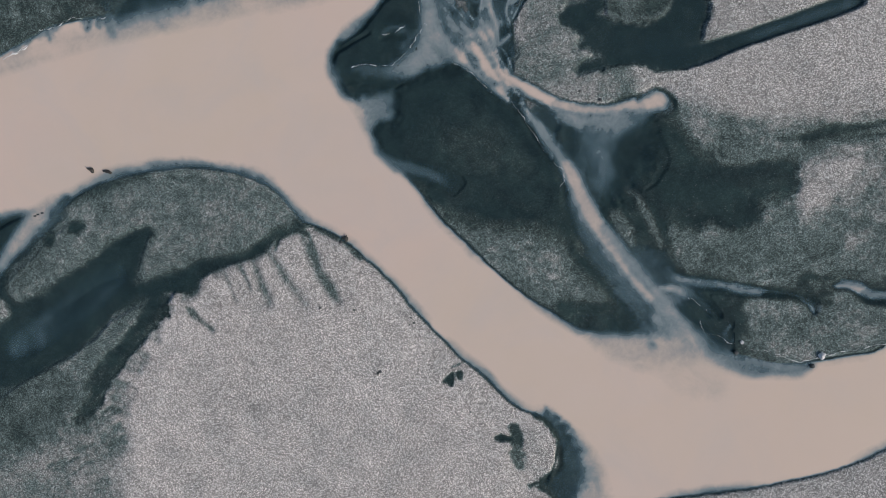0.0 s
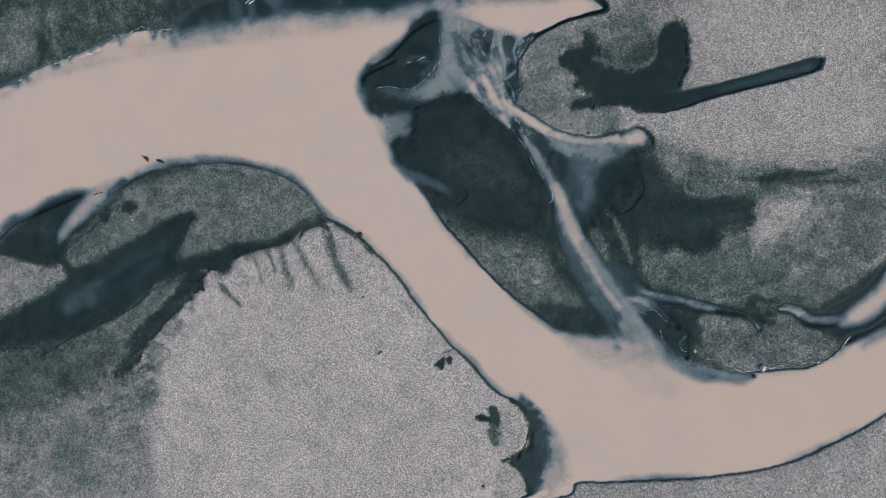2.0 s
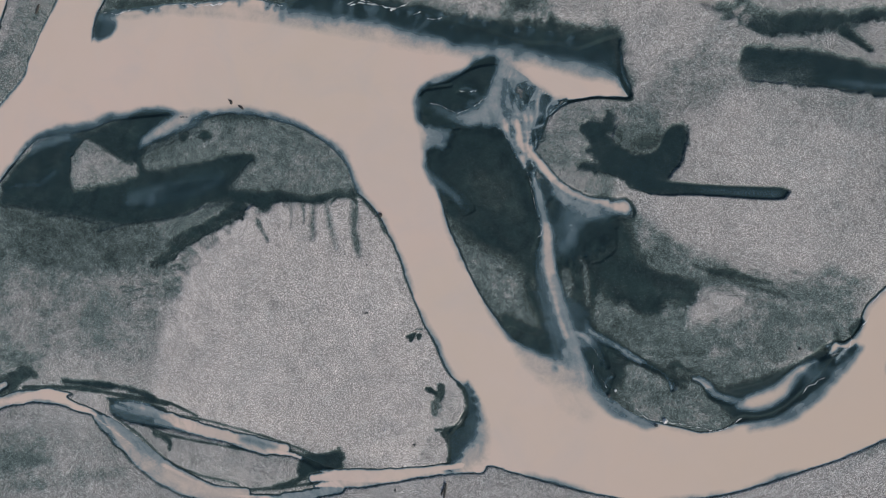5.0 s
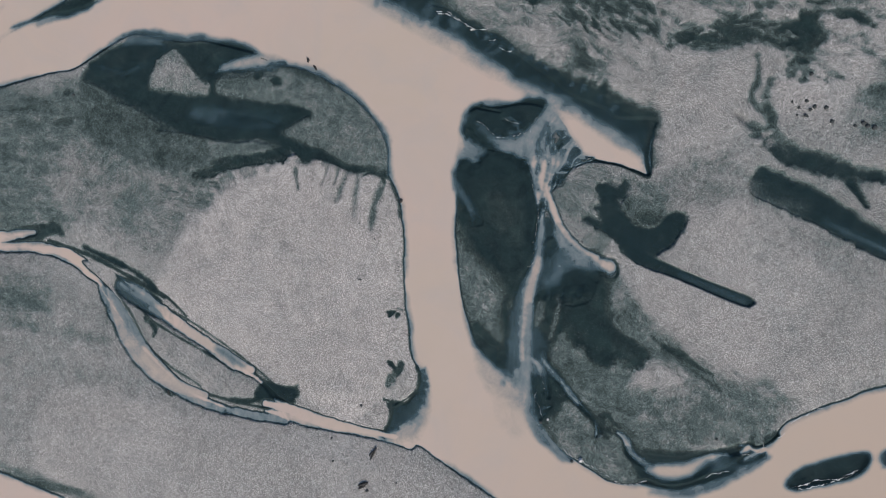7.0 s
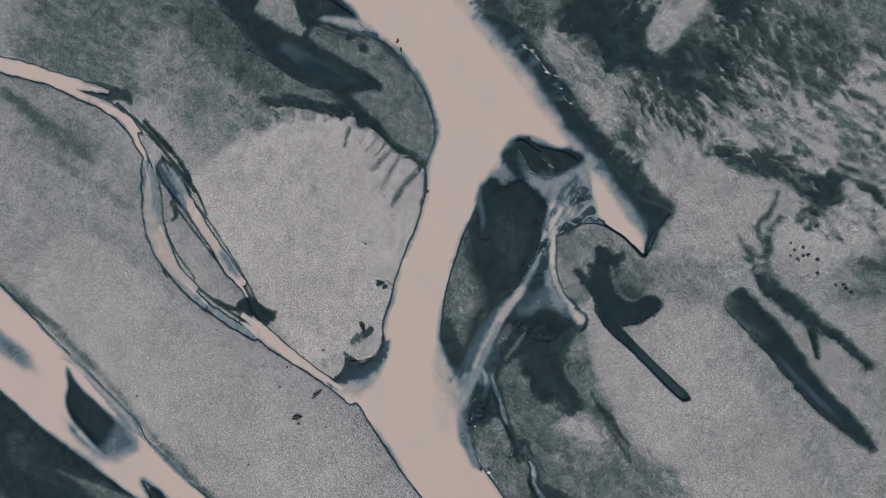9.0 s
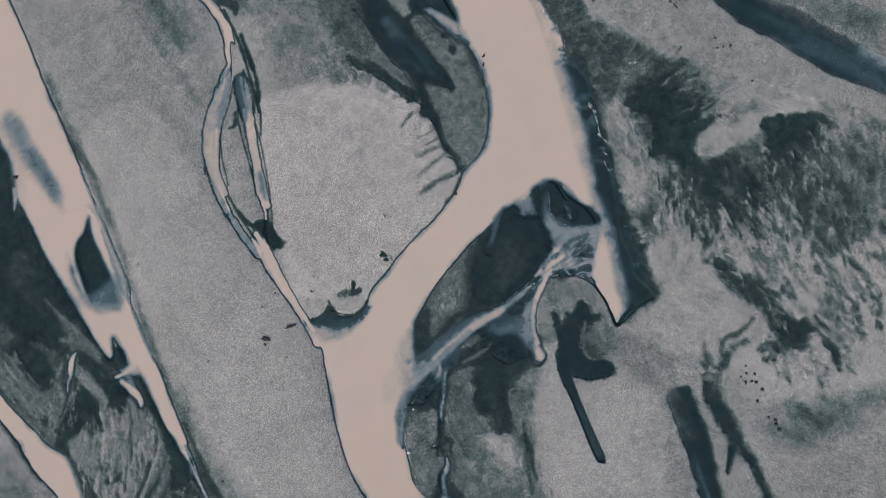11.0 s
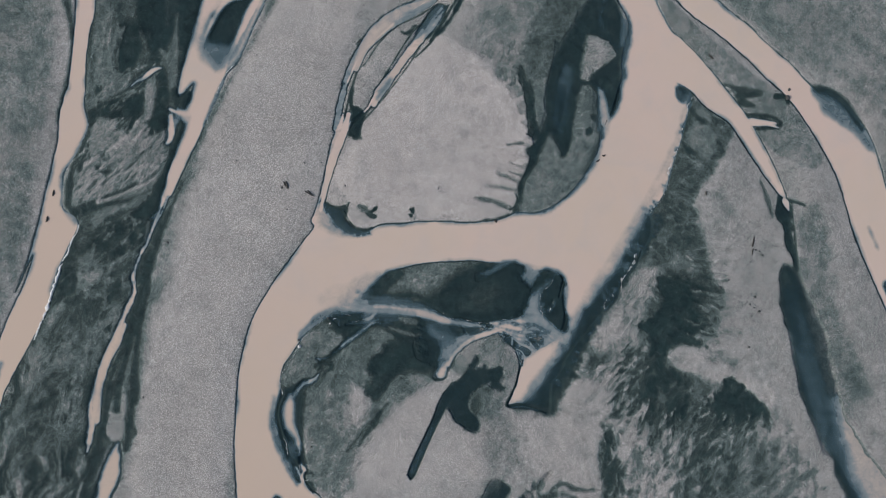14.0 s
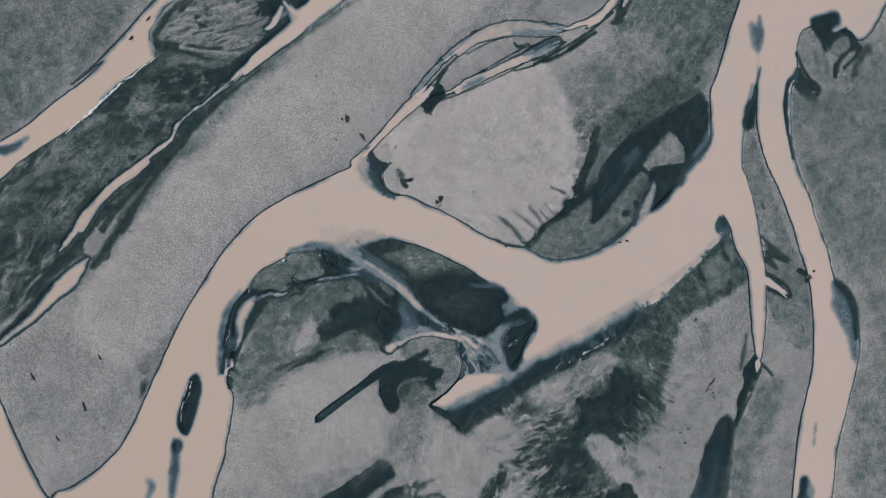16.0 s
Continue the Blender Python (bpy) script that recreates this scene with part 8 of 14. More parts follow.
def braids(g):
    """western braids: black silt, grey leaves of mud and thin strands"""
    # black ground
    g.stain([(-29.3, -97.2), (-30.7, -93), (-28.1, -85.5), (-22.7, -83.1), (-14.7, -81.6), (-7.7, -77.4), (-1.6, -74.3), (4.1, -70.4), (12, -66.3), (14.8, -60.7), (21.3, -60), (25.2, -56.3), (25.8, -53), (33.4, -49.4), (44.8, -44.6), (55.5, -38), (59.9, -52.2), (44.8, -58.4), (41.8, -59), (43.8, -62.1), (38.8, -66.8), (29.5, -72.1), (26.2, -75.6), (20.1, -81.4), (12.7, -86.6), (9, -82.3), (-4.3, -88.1)], wet=.97, soft=2.5, rough=1, size=1.5, tex=.16, tsize=3.5, stretch=2.5, swirl=3, turn=32, seed=3)
    # blue-grey mud
    g.stain([(-15.5, -106), (-16.3, -95.7), (-9.4, -90.9), (0.2, -87.5), (9.2, -82.8), (10.3, -86.4), (9.1, -93.8)], wet=.66, blue=.2, soft=5, rough=1.2, size=3, tex=.12, tsize=2, stretch=4, turn=27, seed=6)
    g.stain([(-11.2, -96.6, 3.3), (-2.9, -92.6, 3.7), (5.1, -88.4, 2.6)], wet=.62, soft=4, rough=1, seed=1, closed=False)
    g.stain([(-24.2, -94, 1.1), (-24.8, -91.9, 1.6), (-20.8, -89.2, 1.1)], wet=.68, soft=2.5, rough=1, seed=4, closed=False)
    g.stain([(-20.7, -89.4, 1.1), (-19.5, -87.5, 2.6), (-21.5, -86.2, 1.3)], wet=.72, soft=2.2, rough=.8, seed=7, closed=False)
    g.stain([(-6.5, -81.4, 2.2), (-5.2, -79.7, 2.8), (-3.3, -78.3, 1.5)], wet=.7, soft=2.5, rough=.8, seed=2, closed=False)
    g.stain([(-4.5, -82), (-4, -78.1), (0.3, -76.7), (3.7, -76.3), (1.1, -79.4), (-1.7, -81.4)], wet=.76, soft=2.2, rough=.8, size=1.4, seed=5)
    g.stain([(-6.6, -88.4, 0.9), (-3.7, -86.6, 1.3), (-0.8, -86.4, 0.9)], wet=.7, soft=2, rough=.8, seed=0, closed=False)
    # grey wisps of mud
    g.stain([(0.4, -76.9, 0.6), (3.3, -75.1, 1), (6.1, -73.1, 0.9), (7.4, -70.5, 0.4)], wet=.6, soft=1.6, rough=.6, seed=3, closed=False)
    g.stain([(5.9, -83.3, 0.5), (7.6, -82.4, 0.9), (7, -79.6, 1.7), (9.3, -77.6, 1.3)], wet=.58, soft=1.4, rough=.5, seed=6, closed=False)
    g.stain([(8, -79.2), (8.9, -76.4), (12.3, -74.6), (13, -73), (14.6, -74.5), (11.1, -78.1)], wet=.62, soft=1.6, rough=.9, size=1.2, tex=.1, seed=1)
    brush(g, [(10.9, -88.5), (10.4, -82.9), (16.1, -79.3), (18.6, -72.9), (26.2, -75.6), (20.1, -81.4)], count=26, length=6, width=.6, lo=.5, hi=.72, turn=35, seed=4)
    g.stain([(9.9, -88.9), (11.8, -85.6), (11.7, -83.6), (14.4, -81.1), (17, -78.6), (20.2, -78), (19.8, -80.4), (17.4, -83.4)], wet=.52, soft=2, rough=1, size=1.4, tex=.12, stretch=3, turn=42, seed=7)
    g.stain([(12.3, -83.6, 0.5), (14.6, -81.8, 0.7), (15.9, -80.6, 0.4)], wet=.42, soft=.9, rough=.3, seed=2, closed=False)
    g.stain([(7.9, -73.3), (9.2, -71.9), (7.9, -70.6), (9, -68.3), (11.3, -66.8), (13.2, -66.3), (12, -67.9), (10.4, -70.3)], wet=.54, soft=1.5, rough=.7, size=1.2, tex=.12, seed=5)
    g.stain([(13.3, -70.4), (13.5, -68.2), (15.4, -66.2), (17.6, -65.9), (17, -67.8), (15.3, -69.6)], wet=.6, soft=1.5, rough=.8, size=1.2, tex=.12, seed=0)
    brush(g, [(18.2, -78.8), (14.1, -74.6), (15.3, -69.6), (20.7, -68.7), (27.2, -71.8), (26.3, -76.1)], count=34, length=4.5, width=.45, lo=.4, hi=.7, turn=-6, seed=3)
    brush(g, [(9.2, -71.9), (11, -66.7), (17.6, -62.5), (22.7, -64.5), (17.5, -69.3)], count=22, length=4, width=.5, lo=.4, hi=.7, turn=37, seed=6)
    # milk curls
    g.flood([(15.1, -71.7, 0.4), (13.9, -71.5, 1), (12.4, -71.2, 0.9), (11.3, -70.5, 0.3)], BRAID, silt=.95, soft=.7, rough=.2, seed=1, closed=False, rim=0)
    g.flood([(18.3, -72.1, 0.3), (16.6, -71.9, 0.6), (15.1, -71.7, 0.5)], BRAID, silt=.8, soft=.8, rough=.2, seed=4, closed=False, rim=0)
    g.flood([(-15.1, -82.3, 0.2), (-17, -82.1, 0.7), (-19.3, -82.3, 1)], BRAID, silt=.85, soft=.8, rough=.2, seed=7, closed=False, rim=0)
    g.flood([(14.9, -62.4, 0.6), (15, -60.6, 1.5), (15.3, -59.4, 1.3)], BRAID, silt=.8, soft=1, rough=.3, seed=2, closed=False, rim=0)
    g.flood([(17, -62.2, 1.1), (18.6, -60.2, 1.3), (20.4, -58.9, 1), (21.5, -58.7, 0.4)], BRAID, silt=.9, soft=.8, rough=.3, seed=5, closed=False, rim=0)
    # bluish core in the milk
    g.stain([(-33.3, -84.7), (-34, -82.4), (-26.6, -78.6), (-21.4, -75.5), (-17.3, -73.5), (-16.4, -74.4), (-19.8, -77), (-23.6, -80.1), (-27.8, -82.6)], silt=.55, soft=4, rough=.6, seed=0)
    g.stain([(-26.4, -79.3), (-24.4, -77.6), (-20.4, -75.1), (-17.6, -74.3), (-20.5, -76.6)], silt=.4, soft=3, rough=.5, seed=3)
    g.flood([(-11.4, -73.3), (-14.8, -67.9), (-0.6, -62.7), (4.5, -60.4), (6.1, -65.6), (1.4, -69.1), (-5.9, -71.9)], BRAID, silt=1, soft=.8, rough=.2, seed=6, rim=0)
    g.stain([(-13.7, -68.2), (-11, -69), (-8.1, -70.7), (-4, -70.4), (2.4, -67.8), (2.5, -65.8), (0.2, -63.6), (-5.5, -65.6), (-10.2, -67.6)], silt=.02, wet=.97, blue=.2, soft=.7, rough=.25, seed=1)
    g.stain([(1.2, -68.3), (-1.4, -63.8), (3.2, -61.8), (4.4, -64), (4.1, -66.7)], silt=.45, soft=3, rough=.5, stex=.06, stretch=4, turn=26, seed=4)
    # the leaf of grey mud
    g.stain([(28.6, -70.9), (26.6, -70.5), (25.4, -68.9), (26, -67.8), (24.9, -67.1), (26.3, -65.4), (22.7, -65.1), (19.5, -65.1), (20.1, -63.8), (22.1, -62.5), (19.9, -61.9), (22.5, -59.4), (25.1, -57.8), (26.2, -55.6), (29.3, -53.8), (31.6, -53.4), (33.2, -55.9), (36.7, -58.2), (39.5, -60.4), (42.7, -62), (42.1, -63.6), (39.5, -65.6), (34.9, -68.3), (32.1, -69.7)], wet=.4, soft=1.2, rough=.6, size=1.2, tex=.2, tsize=.8, stretch=5, turn=35, seed=7)
    brush(g, [(27.9, -70.5), (26.3, -65.4), (32.9, -61.8), (40.3, -61.2), (42, -63.3), (34.8, -68)], count=60, length=4.5, width=.4, lo=.3, hi=.62, soft=.6, turn=35, seed=2)
    brush(g, [(21.7, -64.9), (23.3, -59.2), (27.5, -54.9), (32, -55.4), (36.5, -59.3), (29.3, -64.3)], count=60, length=5, width=.4, lo=.3, hi=.64, soft=.6, turn=-11, seed=5)
    g.stain([(27.3, -72.1, 0.6), (31.1, -70.1, 0.9), (34.8, -67.8, 0.9), (37.1, -66.5, 0.5)], wet=.86, soft=1, rough=.4, seed=0, closed=False)
    g.stain([(34.2, -65.1, 0.4), (33.7, -63.7, 0.8), (32.7, -61.9, 0.6)], wet=.9, soft=1.2, rough=.5, seed=3, closed=False)
    g.stain([(39.6, -65.7, 0.5), (43.2, -62.9, 0.6), (42.5, -61.5, 0.6), (39.8, -60.1, 0.5), (36.2, -58.3, 0.4), (32, -57.1, 0.3)], wet=.85, soft=.9, rough=.3, seed=6, closed=False)
    g.stain([(31.1, -66.4, 0.5), (31.1, -64.7, 0.7), (30.1, -64, 0.3)], wet=.8, soft=1, rough=.4, seed=1, closed=False)
    g.stain([(38.3, -59.8, 0.8), (36.2, -58.3, 0.5), (33, -56.8, 0.5), (29, -55.5, 0.4), (26.4, -54.2, 0.3)], wet=.3, soft=.7, rough=.2, seed=4, closed=False)
    g.stain([(41.9, -59.5, 0.6), (38.8, -57.9, 0.5), (35.4, -55.9, 0.8), (31.6, -53.4, 0.8), (27.4, -52.9, 0.6)], wet=.95, soft=1, rough=.4, seed=7, closed=False)
    g.stain([(41.8, -59), (39.2, -58.3), (37.7, -56.1), (40.8, -55.7), (43.6, -56.1), (46.4, -56.7), (44.7, -58.2)], wet=.58, soft=2, rough=.8, size=1.2, tex=.12, stretch=3, turn=-2, seed=2)
    # mottled mud below it
    g.stain([(37, -55.8), (36.4, -52.1), (38.9, -49.6), (43.3, -46.6), (42.2, -50), (42.8, -52), (40.2, -54)], wet=.66, soft=2.5, rough=1.2, size=1.4, tex=.2, tsize=1, seed=5)
    g.stain([(39.4, -51.4, 1), (40.1, -50, 1.2), (41.3, -49.8, 0.6)], wet=.48, soft=1.2, rough=.6, seed=0, closed=False)
    g.stain([(37.8, -53.8, 0.8), (37, -53.4, 0.5)], wet=.5, soft=1.2, rough=.6, seed=3, closed=False)
    g.stain([(37.5, -52.9, 0.9), (37.6, -51.6, 0.9), (39.2, -50.6, 0.5)], wet=1, soft=1, rough=.4, seed=6, closed=False)
    g.stain([(48.7, -53.9), (46.9, -53), (46.7, -50.9), (48.5, -48.2), (50.4, -49.2), (50.2, -51.8)], wet=.52, soft=2.6, rough=1, size=1.4, tex=.12, seed=1)
    brush(g, [(58.6, -52.1), (50.7, -53.4), (48.1, -48.4), (48.8, -43.9), (56, -39.5), (61.3, -50.6)], count=46, length=4, width=.7, lo=.4, hi=.7, turn=164, seed=4)
    g.stain([(56.6, -49, 1), (53.2, -48.1, 0.8), (49.5, -46.2, 1), (46.4, -44.8, 0.9)], wet=.5, soft=1.5, rough=.8, seed=7, closed=False)
    g.stain([(48.3, -45.6, 0.8), (49.8, -43.9, 1.2), (53, -43.8, 1.2), (54.6, -42.5, 0.6)], wet=.54, soft=1.4, rough=.8, seed=2, closed=False)
    g.stain([(58.2, -47.3, 0.8), (55.4, -46.6, 0.9), (54.4, -45.2, 0.6)], wet=.6, soft=1.5, rough=.8, seed=5, closed=False)
    # the thin stream
    g.flood([(26.1, -52.3, 1.1), (28.4, -51, 0.5), (31.3, -49.6, 0.3), (35.2, -48.3, 0.4), (38.1, -47, 0.5), (41.5, -46, 0.4), (44.1, -44.1, 0.4), (45.9, -42.1, 0.5), (48.8, -40.6, 0.5), (52.1, -39.5, 0.9), (56.2, -37.5, 1.2)], BRAID, silt=.75, soft=.6, rough=.15, seed=0, closed=False, rim=0)
    g.flood([(29.4, -50.5, 0.3), (32.6, -50.1, 0.3), (34.6, -50.3, 0.2)], BRAID, silt=.6, soft=.5, rough=.15, seed=3, closed=False, rim=0)
    g.stain([(25.1, -50.9, 0.9), (29, -49.2, 0.7), (32.8, -47.6, 1.3), (37.6, -45.4, 1.7), (43, -42.3, 1.7), (48.2, -38.5, 1.4), (55.2, -34.3, 1.2)], wet=.93, soft=1.2, rough=.4, seed=6, closed=False)
    # strands
    fibres(g, [(10.9, -88.5), (9, -82.3), (13.5, -74.8), (9, -67.4), (16.4, -62.4), (23.7, -64.2), (26.7, -72), (21.8, -79.6)], size=0.84, swirl=2.5, pale=.4, dark=1, amount=0.54, turn=38, seed=1)
    fibres(g, [(28.5, -70.7), (25.6, -68.5), (28.8, -62.8), (39, -60.6), (42.5, -63.2), (34.8, -68)], size=0.63, swirl=1.5, pale=.25, dark=.8, amount=0.50, soft=1, turn=35, seed=4)
    fibres(g, [(21.7, -64.9), (20.6, -61.4), (27.5, -54.9), (31, -54), (37, -59.2), (31.3, -63.6)], size=0.63, swirl=1.5, pale=.25, dark=.8, amount=0.50, soft=1, turn=-11, seed=7)
    fibres(g, [(44.7, -57.9), (36.4, -55.5), (35.6, -49.5), (44.9, -44.9), (55.6, -38.2), (61.4, -51)], size=1.12, swirl=3, stretch=3.5, pale=.4, dark=1, amount=0.54, turn=-12, seed=2)
    # blacks, and pale strands between them
    g.stain([(10.5, -82.6), (8.8, -79.2), (9.3, -76), (13, -73.2), (17.1, -74.1), (16.7, -77.4)], wet=1, soft=1.4, rough=.8, size=1.2, seed=5)
    g.stain([(-0.2, -82.6), (-4.1, -79.3), (1, -74.3), (5.8, -73.1), (9.1, -72.7), (8.1, -76.2)], wet=1, blue=.15, soft=1.6, rough=.8, size=1.2, seed=0)
    g.stain([(23.6, -73.5), (19, -71.9), (17.6, -68.9), (20.6, -66.2), (24.2, -65.9), (24.8, -68.8), (25.5, -71.7)], wet=1, soft=1.4, rough=.8, size=1.2, seed=3)
    g.stain([(20.6, -64.3), (17.8, -63.3), (19.7, -61.2), (22.2, -61.7), (22.2, -63.1)], wet=1, soft=1.2, rough=.6, size=1, seed=6)
    g.stain([(8.6, -77.9, 0.9), (11.2, -75.6, 1.3), (14.2, -73.9, 0.7)], wet=.66, soft=1.8, rough=.8, size=1.4, seed=1, closed=False)
    g.stain([(12, -87.7), (9, -86.5), (11.3, -82.7), (16.6, -78.3), (19.3, -79.2), (18, -82.3)], wet=.58, soft=2, rough=1, size=1.4, tex=.15, stretch=3, turn=43, seed=4)
    g.stain([(13, -83.2, 0.3), (14.6, -81.8, 0.5), (15.9, -80.9, 0.3)], wet=.4, soft=.7, rough=.3, seed=7, closed=False)
    g.stain([(20.4, -80.6), (18.4, -79.3), (16.7, -77.2), (17.5, -75.2), (20.2, -74.5), (20.9, -76.9), (23, -77.5)], wet=.46, soft=1.4, rough=.8, size=1.2, tex=.12, seed=2)
    brush(g, [(20.3, -80.6), (16.4, -76), (19.4, -72.4), (26.2, -75.2)], count=46, length=4, width=.4, lo=.35, hi=.75, soft=.6, strength=1, turn=12, seed=5)
    g.stain([(26.3, -75.4, 0.4), (23.8, -74.4, 0.5), (21, -73.1, 0.6), (19, -72.9, 0.5), (16.7, -74.1, 0.3)], wet=.42, soft=.8, rough=.3, seed=0, closed=False)
    g.stain([(1.3, -75.7, 0.9), (5.2, -73.2, 1.4), (8.7, -71.2, 1.6), (10.8, -71, 0.9)], wet=.55, soft=1.5, rough=.8, size=1, seed=3, closed=False)
    g.stain([(16, -70), (14.2, -69.4), (17.7, -66), (21.5, -63.3), (24.1, -62.7), (23.4, -64.4), (19.7, -66.9)], wet=.5, soft=1, rough=.6, size=1, tex=.12, seed=6)
    g.stain([(15.2, -66.5, 0.5), (16.6, -64.9, 0.9), (18.2, -63.9, 0.5)], wet=.6, soft=1, rough=.5, seed=1, closed=False)
    g.stain([(3.2, -73.4, 0.7), (6.7, -70.4, 0.9), (11, -67.5, 0.7)], wet=.6, soft=1, rough=.5, seed=4, closed=False)
    g.stain([(29.5, -71.1), (26.6, -70.9), (26, -68.6), (27.4, -65.3), (29.9, -64.9), (30.1, -68.1)], wet=.42, soft=1.2, rough=.8, size=1, tex=.1, seed=7)
    brush(g, [(29.6, -71.3), (26.2, -66.4), (31.4, -60.4), (36.7, -60.3), (37.1, -64.7)], count=50, length=4, width=.35, lo=.28, hi=.62, soft=.6, strength=1, turn=46, seed=2)
    brush(g, [(26.1, -64.4), (20.9, -60.9), (27.7, -55.1), (34.9, -57.7), (32.6, -62.1)], count=50, length=4.5, width=.35, lo=.28, hi=.62, soft=.6, strength=1, turn=-4, seed=5)
    g.stain([(33.8, -64.6, 0.5), (33.4, -62.9, 0.6), (31.6, -61.3, 0.5)], wet=.92, soft=.9, rough=.5, seed=0, closed=False)
    g.stain([(32.7, -57.4, 0.4), (29.4, -56.5, 0.5), (26.1, -55.6, 0.4)], wet=.85, soft=.8, rough=.3, seed=3, closed=False)
    # lower down
    g.stain([(44.2, -55.8), (40.9, -55.8), (36.9, -52.8), (37.4, -49.7), (41.6, -47.2), (43.5, -51), (45.8, -53.3)], wet=.99, soft=2, rough=1, size=1.4, seed=6)
    brush(g, [(41.6, -55.9), (36.5, -50.4), (42.5, -45.8), (45.5, -50.2)], count=30, length=2.5, width=.5, lo=.42, hi=.62, soft=.6, strength=1, turn=-169, seed=1)
    g.stain([(48.1, -53.9), (46.1, -52.4), (47.3, -48.9), (49.2, -49.4), (49.9, -51.7)], wet=.52, soft=2, rough=1, size=1.4, seed=4)
    g.stain([(58, -50.5, 0.4), (54.4, -48, 0.8), (51.4, -46.4, 0.8), (48.1, -46.3, 0.6), (45.9, -45, 0.8)], wet=.5, soft=1.2, rough=.6, seed=7, closed=False)
    g.stain([(52.1, -43.8, 0.6), (49.5, -43.6, 0.8), (47.4, -44.4, 0.5)], wet=.5, soft=1.2, rough=.6, seed=2, closed=False)
    g.stain([(55.8, -44.9, 0.5), (54, -43.7, 0.9), (52.4, -42.3, 0.6)], wet=.46, soft=1.2, rough=.7, seed=5, closed=False)
    g.stain([(57.1, -44.5), (53.8, -41.9), (54.6, -38.9), (58.7, -36.5), (61.7, -36.4), (60.6, -38.6), (57.7, -41.7)], wet=1, soft=1.4, rough=.7, size=1.2, seed=0)
    g.stain([(62.6, -37.7), (62.5, -35.8), (66.5, -32.4), (72.1, -28), (73.2, -29.6), (67.4, -33.8)], wet=.99, soft=1, rough=.5, seed=3)
    g.stain([(60.1, -50.8), (56.4, -49.1), (58.3, -44.3), (61.4, -39.7), (66.2, -35.6), (73.5, -31.9), (80, -39.8), (71.9, -44.2)], wet=.56, soft=2.5, rough=1, size=1.6, tex=.16, tsize=1.2, seed=6)
    g.stain([(62.6, -46.6, 1), (63.5, -44.9, 1.5), (62.1, -44.4, 0.6)], wet=.92, soft=1.4, rough=.8, size=1, seed=1, closed=False)
    g.stain([(70.5, -42, 0.6), (68.2, -42.3, 1), (66.4, -42.4, 0.6)], wet=.88, soft=1.4, rough=.8, size=1, seed=4, closed=False)
    g.stain([(58.9, -47.4, 0.8), (59.6, -45.9, 1), (58.3, -46.3, 0.6)], wet=.9, soft=1, rough=.5, seed=7, closed=False)
    g.flood([(47.5, -41.7, 0.4), (52.1, -39.4, 1), (55.2, -37.9, 1.7), (60.5, -35.6, 1.8), (66.1, -31.8, 1.3), (71.8, -27.5, 1)], BRAID, silt=.88, soft=.7, rough=.2, seed=2, closed=False, rim=0)
    g.stain([(54.1, -36.3, 0.8), (58.5, -34.5, 0.8), (64.3, -31, 1), (70.8, -26, 1)], wet=.96, soft=1, rough=.4, seed=5, closed=False)
    g.stain([(53.7, -35.8, 0.4), (57.4, -33.8, 0.5), (61, -31.6, 0.4)], wet=.6, soft=.8, rough=.3, seed=0, closed=False)
    g.stain([(59.7, -31.3), (60.9, -28.8), (65.2, -25), (68.2, -23.6), (68.5, -26.2), (64.9, -29.2)], wet=.34, soft=1, rough=.5, size=1, seed=3)
    g.stain([(52.3, -35.6, 0.8), (56.1, -31.9, 1.3), (60.6, -27.4, 1), (67.9, -21.7, 1)], wet=.97, soft=1.2, rough=.5, seed=6, closed=False)
    # bluish mud in the north, black behind it
    g.stain([(-9, -105), (-13, -99.6), (-10.9, -93.3), (-4.6, -90.1), (-0.9, -87.3), (5.7, -85.1), (7.7, -85.4), (7.2, -88.2), (9.1, -89.6), (8.1, -92.6), (5.9, -95.8)], wet=.6, soft=3.5, rough=1.6, size=2, tex=.14, tsize=1.6, stretch=2.5, turn=40, seed=1)
    g.stain([(-12.1, -98.8), (-15.5, -94.7), (-11.1, -90.3), (-5.1, -89.1), (-7.8, -91.6), (-6.8, -93.6)], wet=.74, soft=3, rough=1.4, size=1.6, tex=.12, seed=4)
    brush(g, [(-7.2, -103.3), (-11.9, -93.9), (5.3, -84.3), (8.6, -91.1)], count=36, length=5, width=.7, lo=.5, hi=.8, soft=1, strength=.8, turn=38, seed=7)
    g.stain([(-15.4, -92.1), (-19.7, -86.2), (-12.9, -81.3), (-6, -76.8), (1.3, -73.5), (-2, -77.2), (-6.1, -81.9), (-4.1, -83.3), (-7.5, -87)], wet=1, soft=2, rough=1, size=1.4, seed=2)
    g.stain([(-0.1, -86.3), (-3.9, -83.8), (3, -79.6), (7.9, -76.7), (8.4, -75.1), (8, -73.1), (5.8, -75.1), (1.4, -76.3), (-1, -76.6), (3.2, -72.4), (9.6, -67.5), (8.2, -69.7), (5, -73.3), (9.4, -72.1), (11.3, -73.5), (9.8, -78.1), (5.8, -82.8)], wet=1, soft=1.6, rough=.9, size=1.2, seed=5)
    g.stain([(-3.1, -82.8), (-7.6, -81.5), (-6.1, -79.4), (-0.6, -77.6), (4.3, -75.9), (2.5, -78.6)], wet=.84, soft=1.6, rough=.8, seed=0)
    # strands of pale mud that bend round the black
    g.stain([(0.8, -76.5, 0.2), (3.1, -74.6, 0.5), (5.7, -72.2, 0.9), (8.2, -69.6, 1), (11.7, -66.7, 0.8), (13.3, -66, 0.3)], wet=.5, soft=.9, rough=.4, size=.8, seed=3, closed=False)
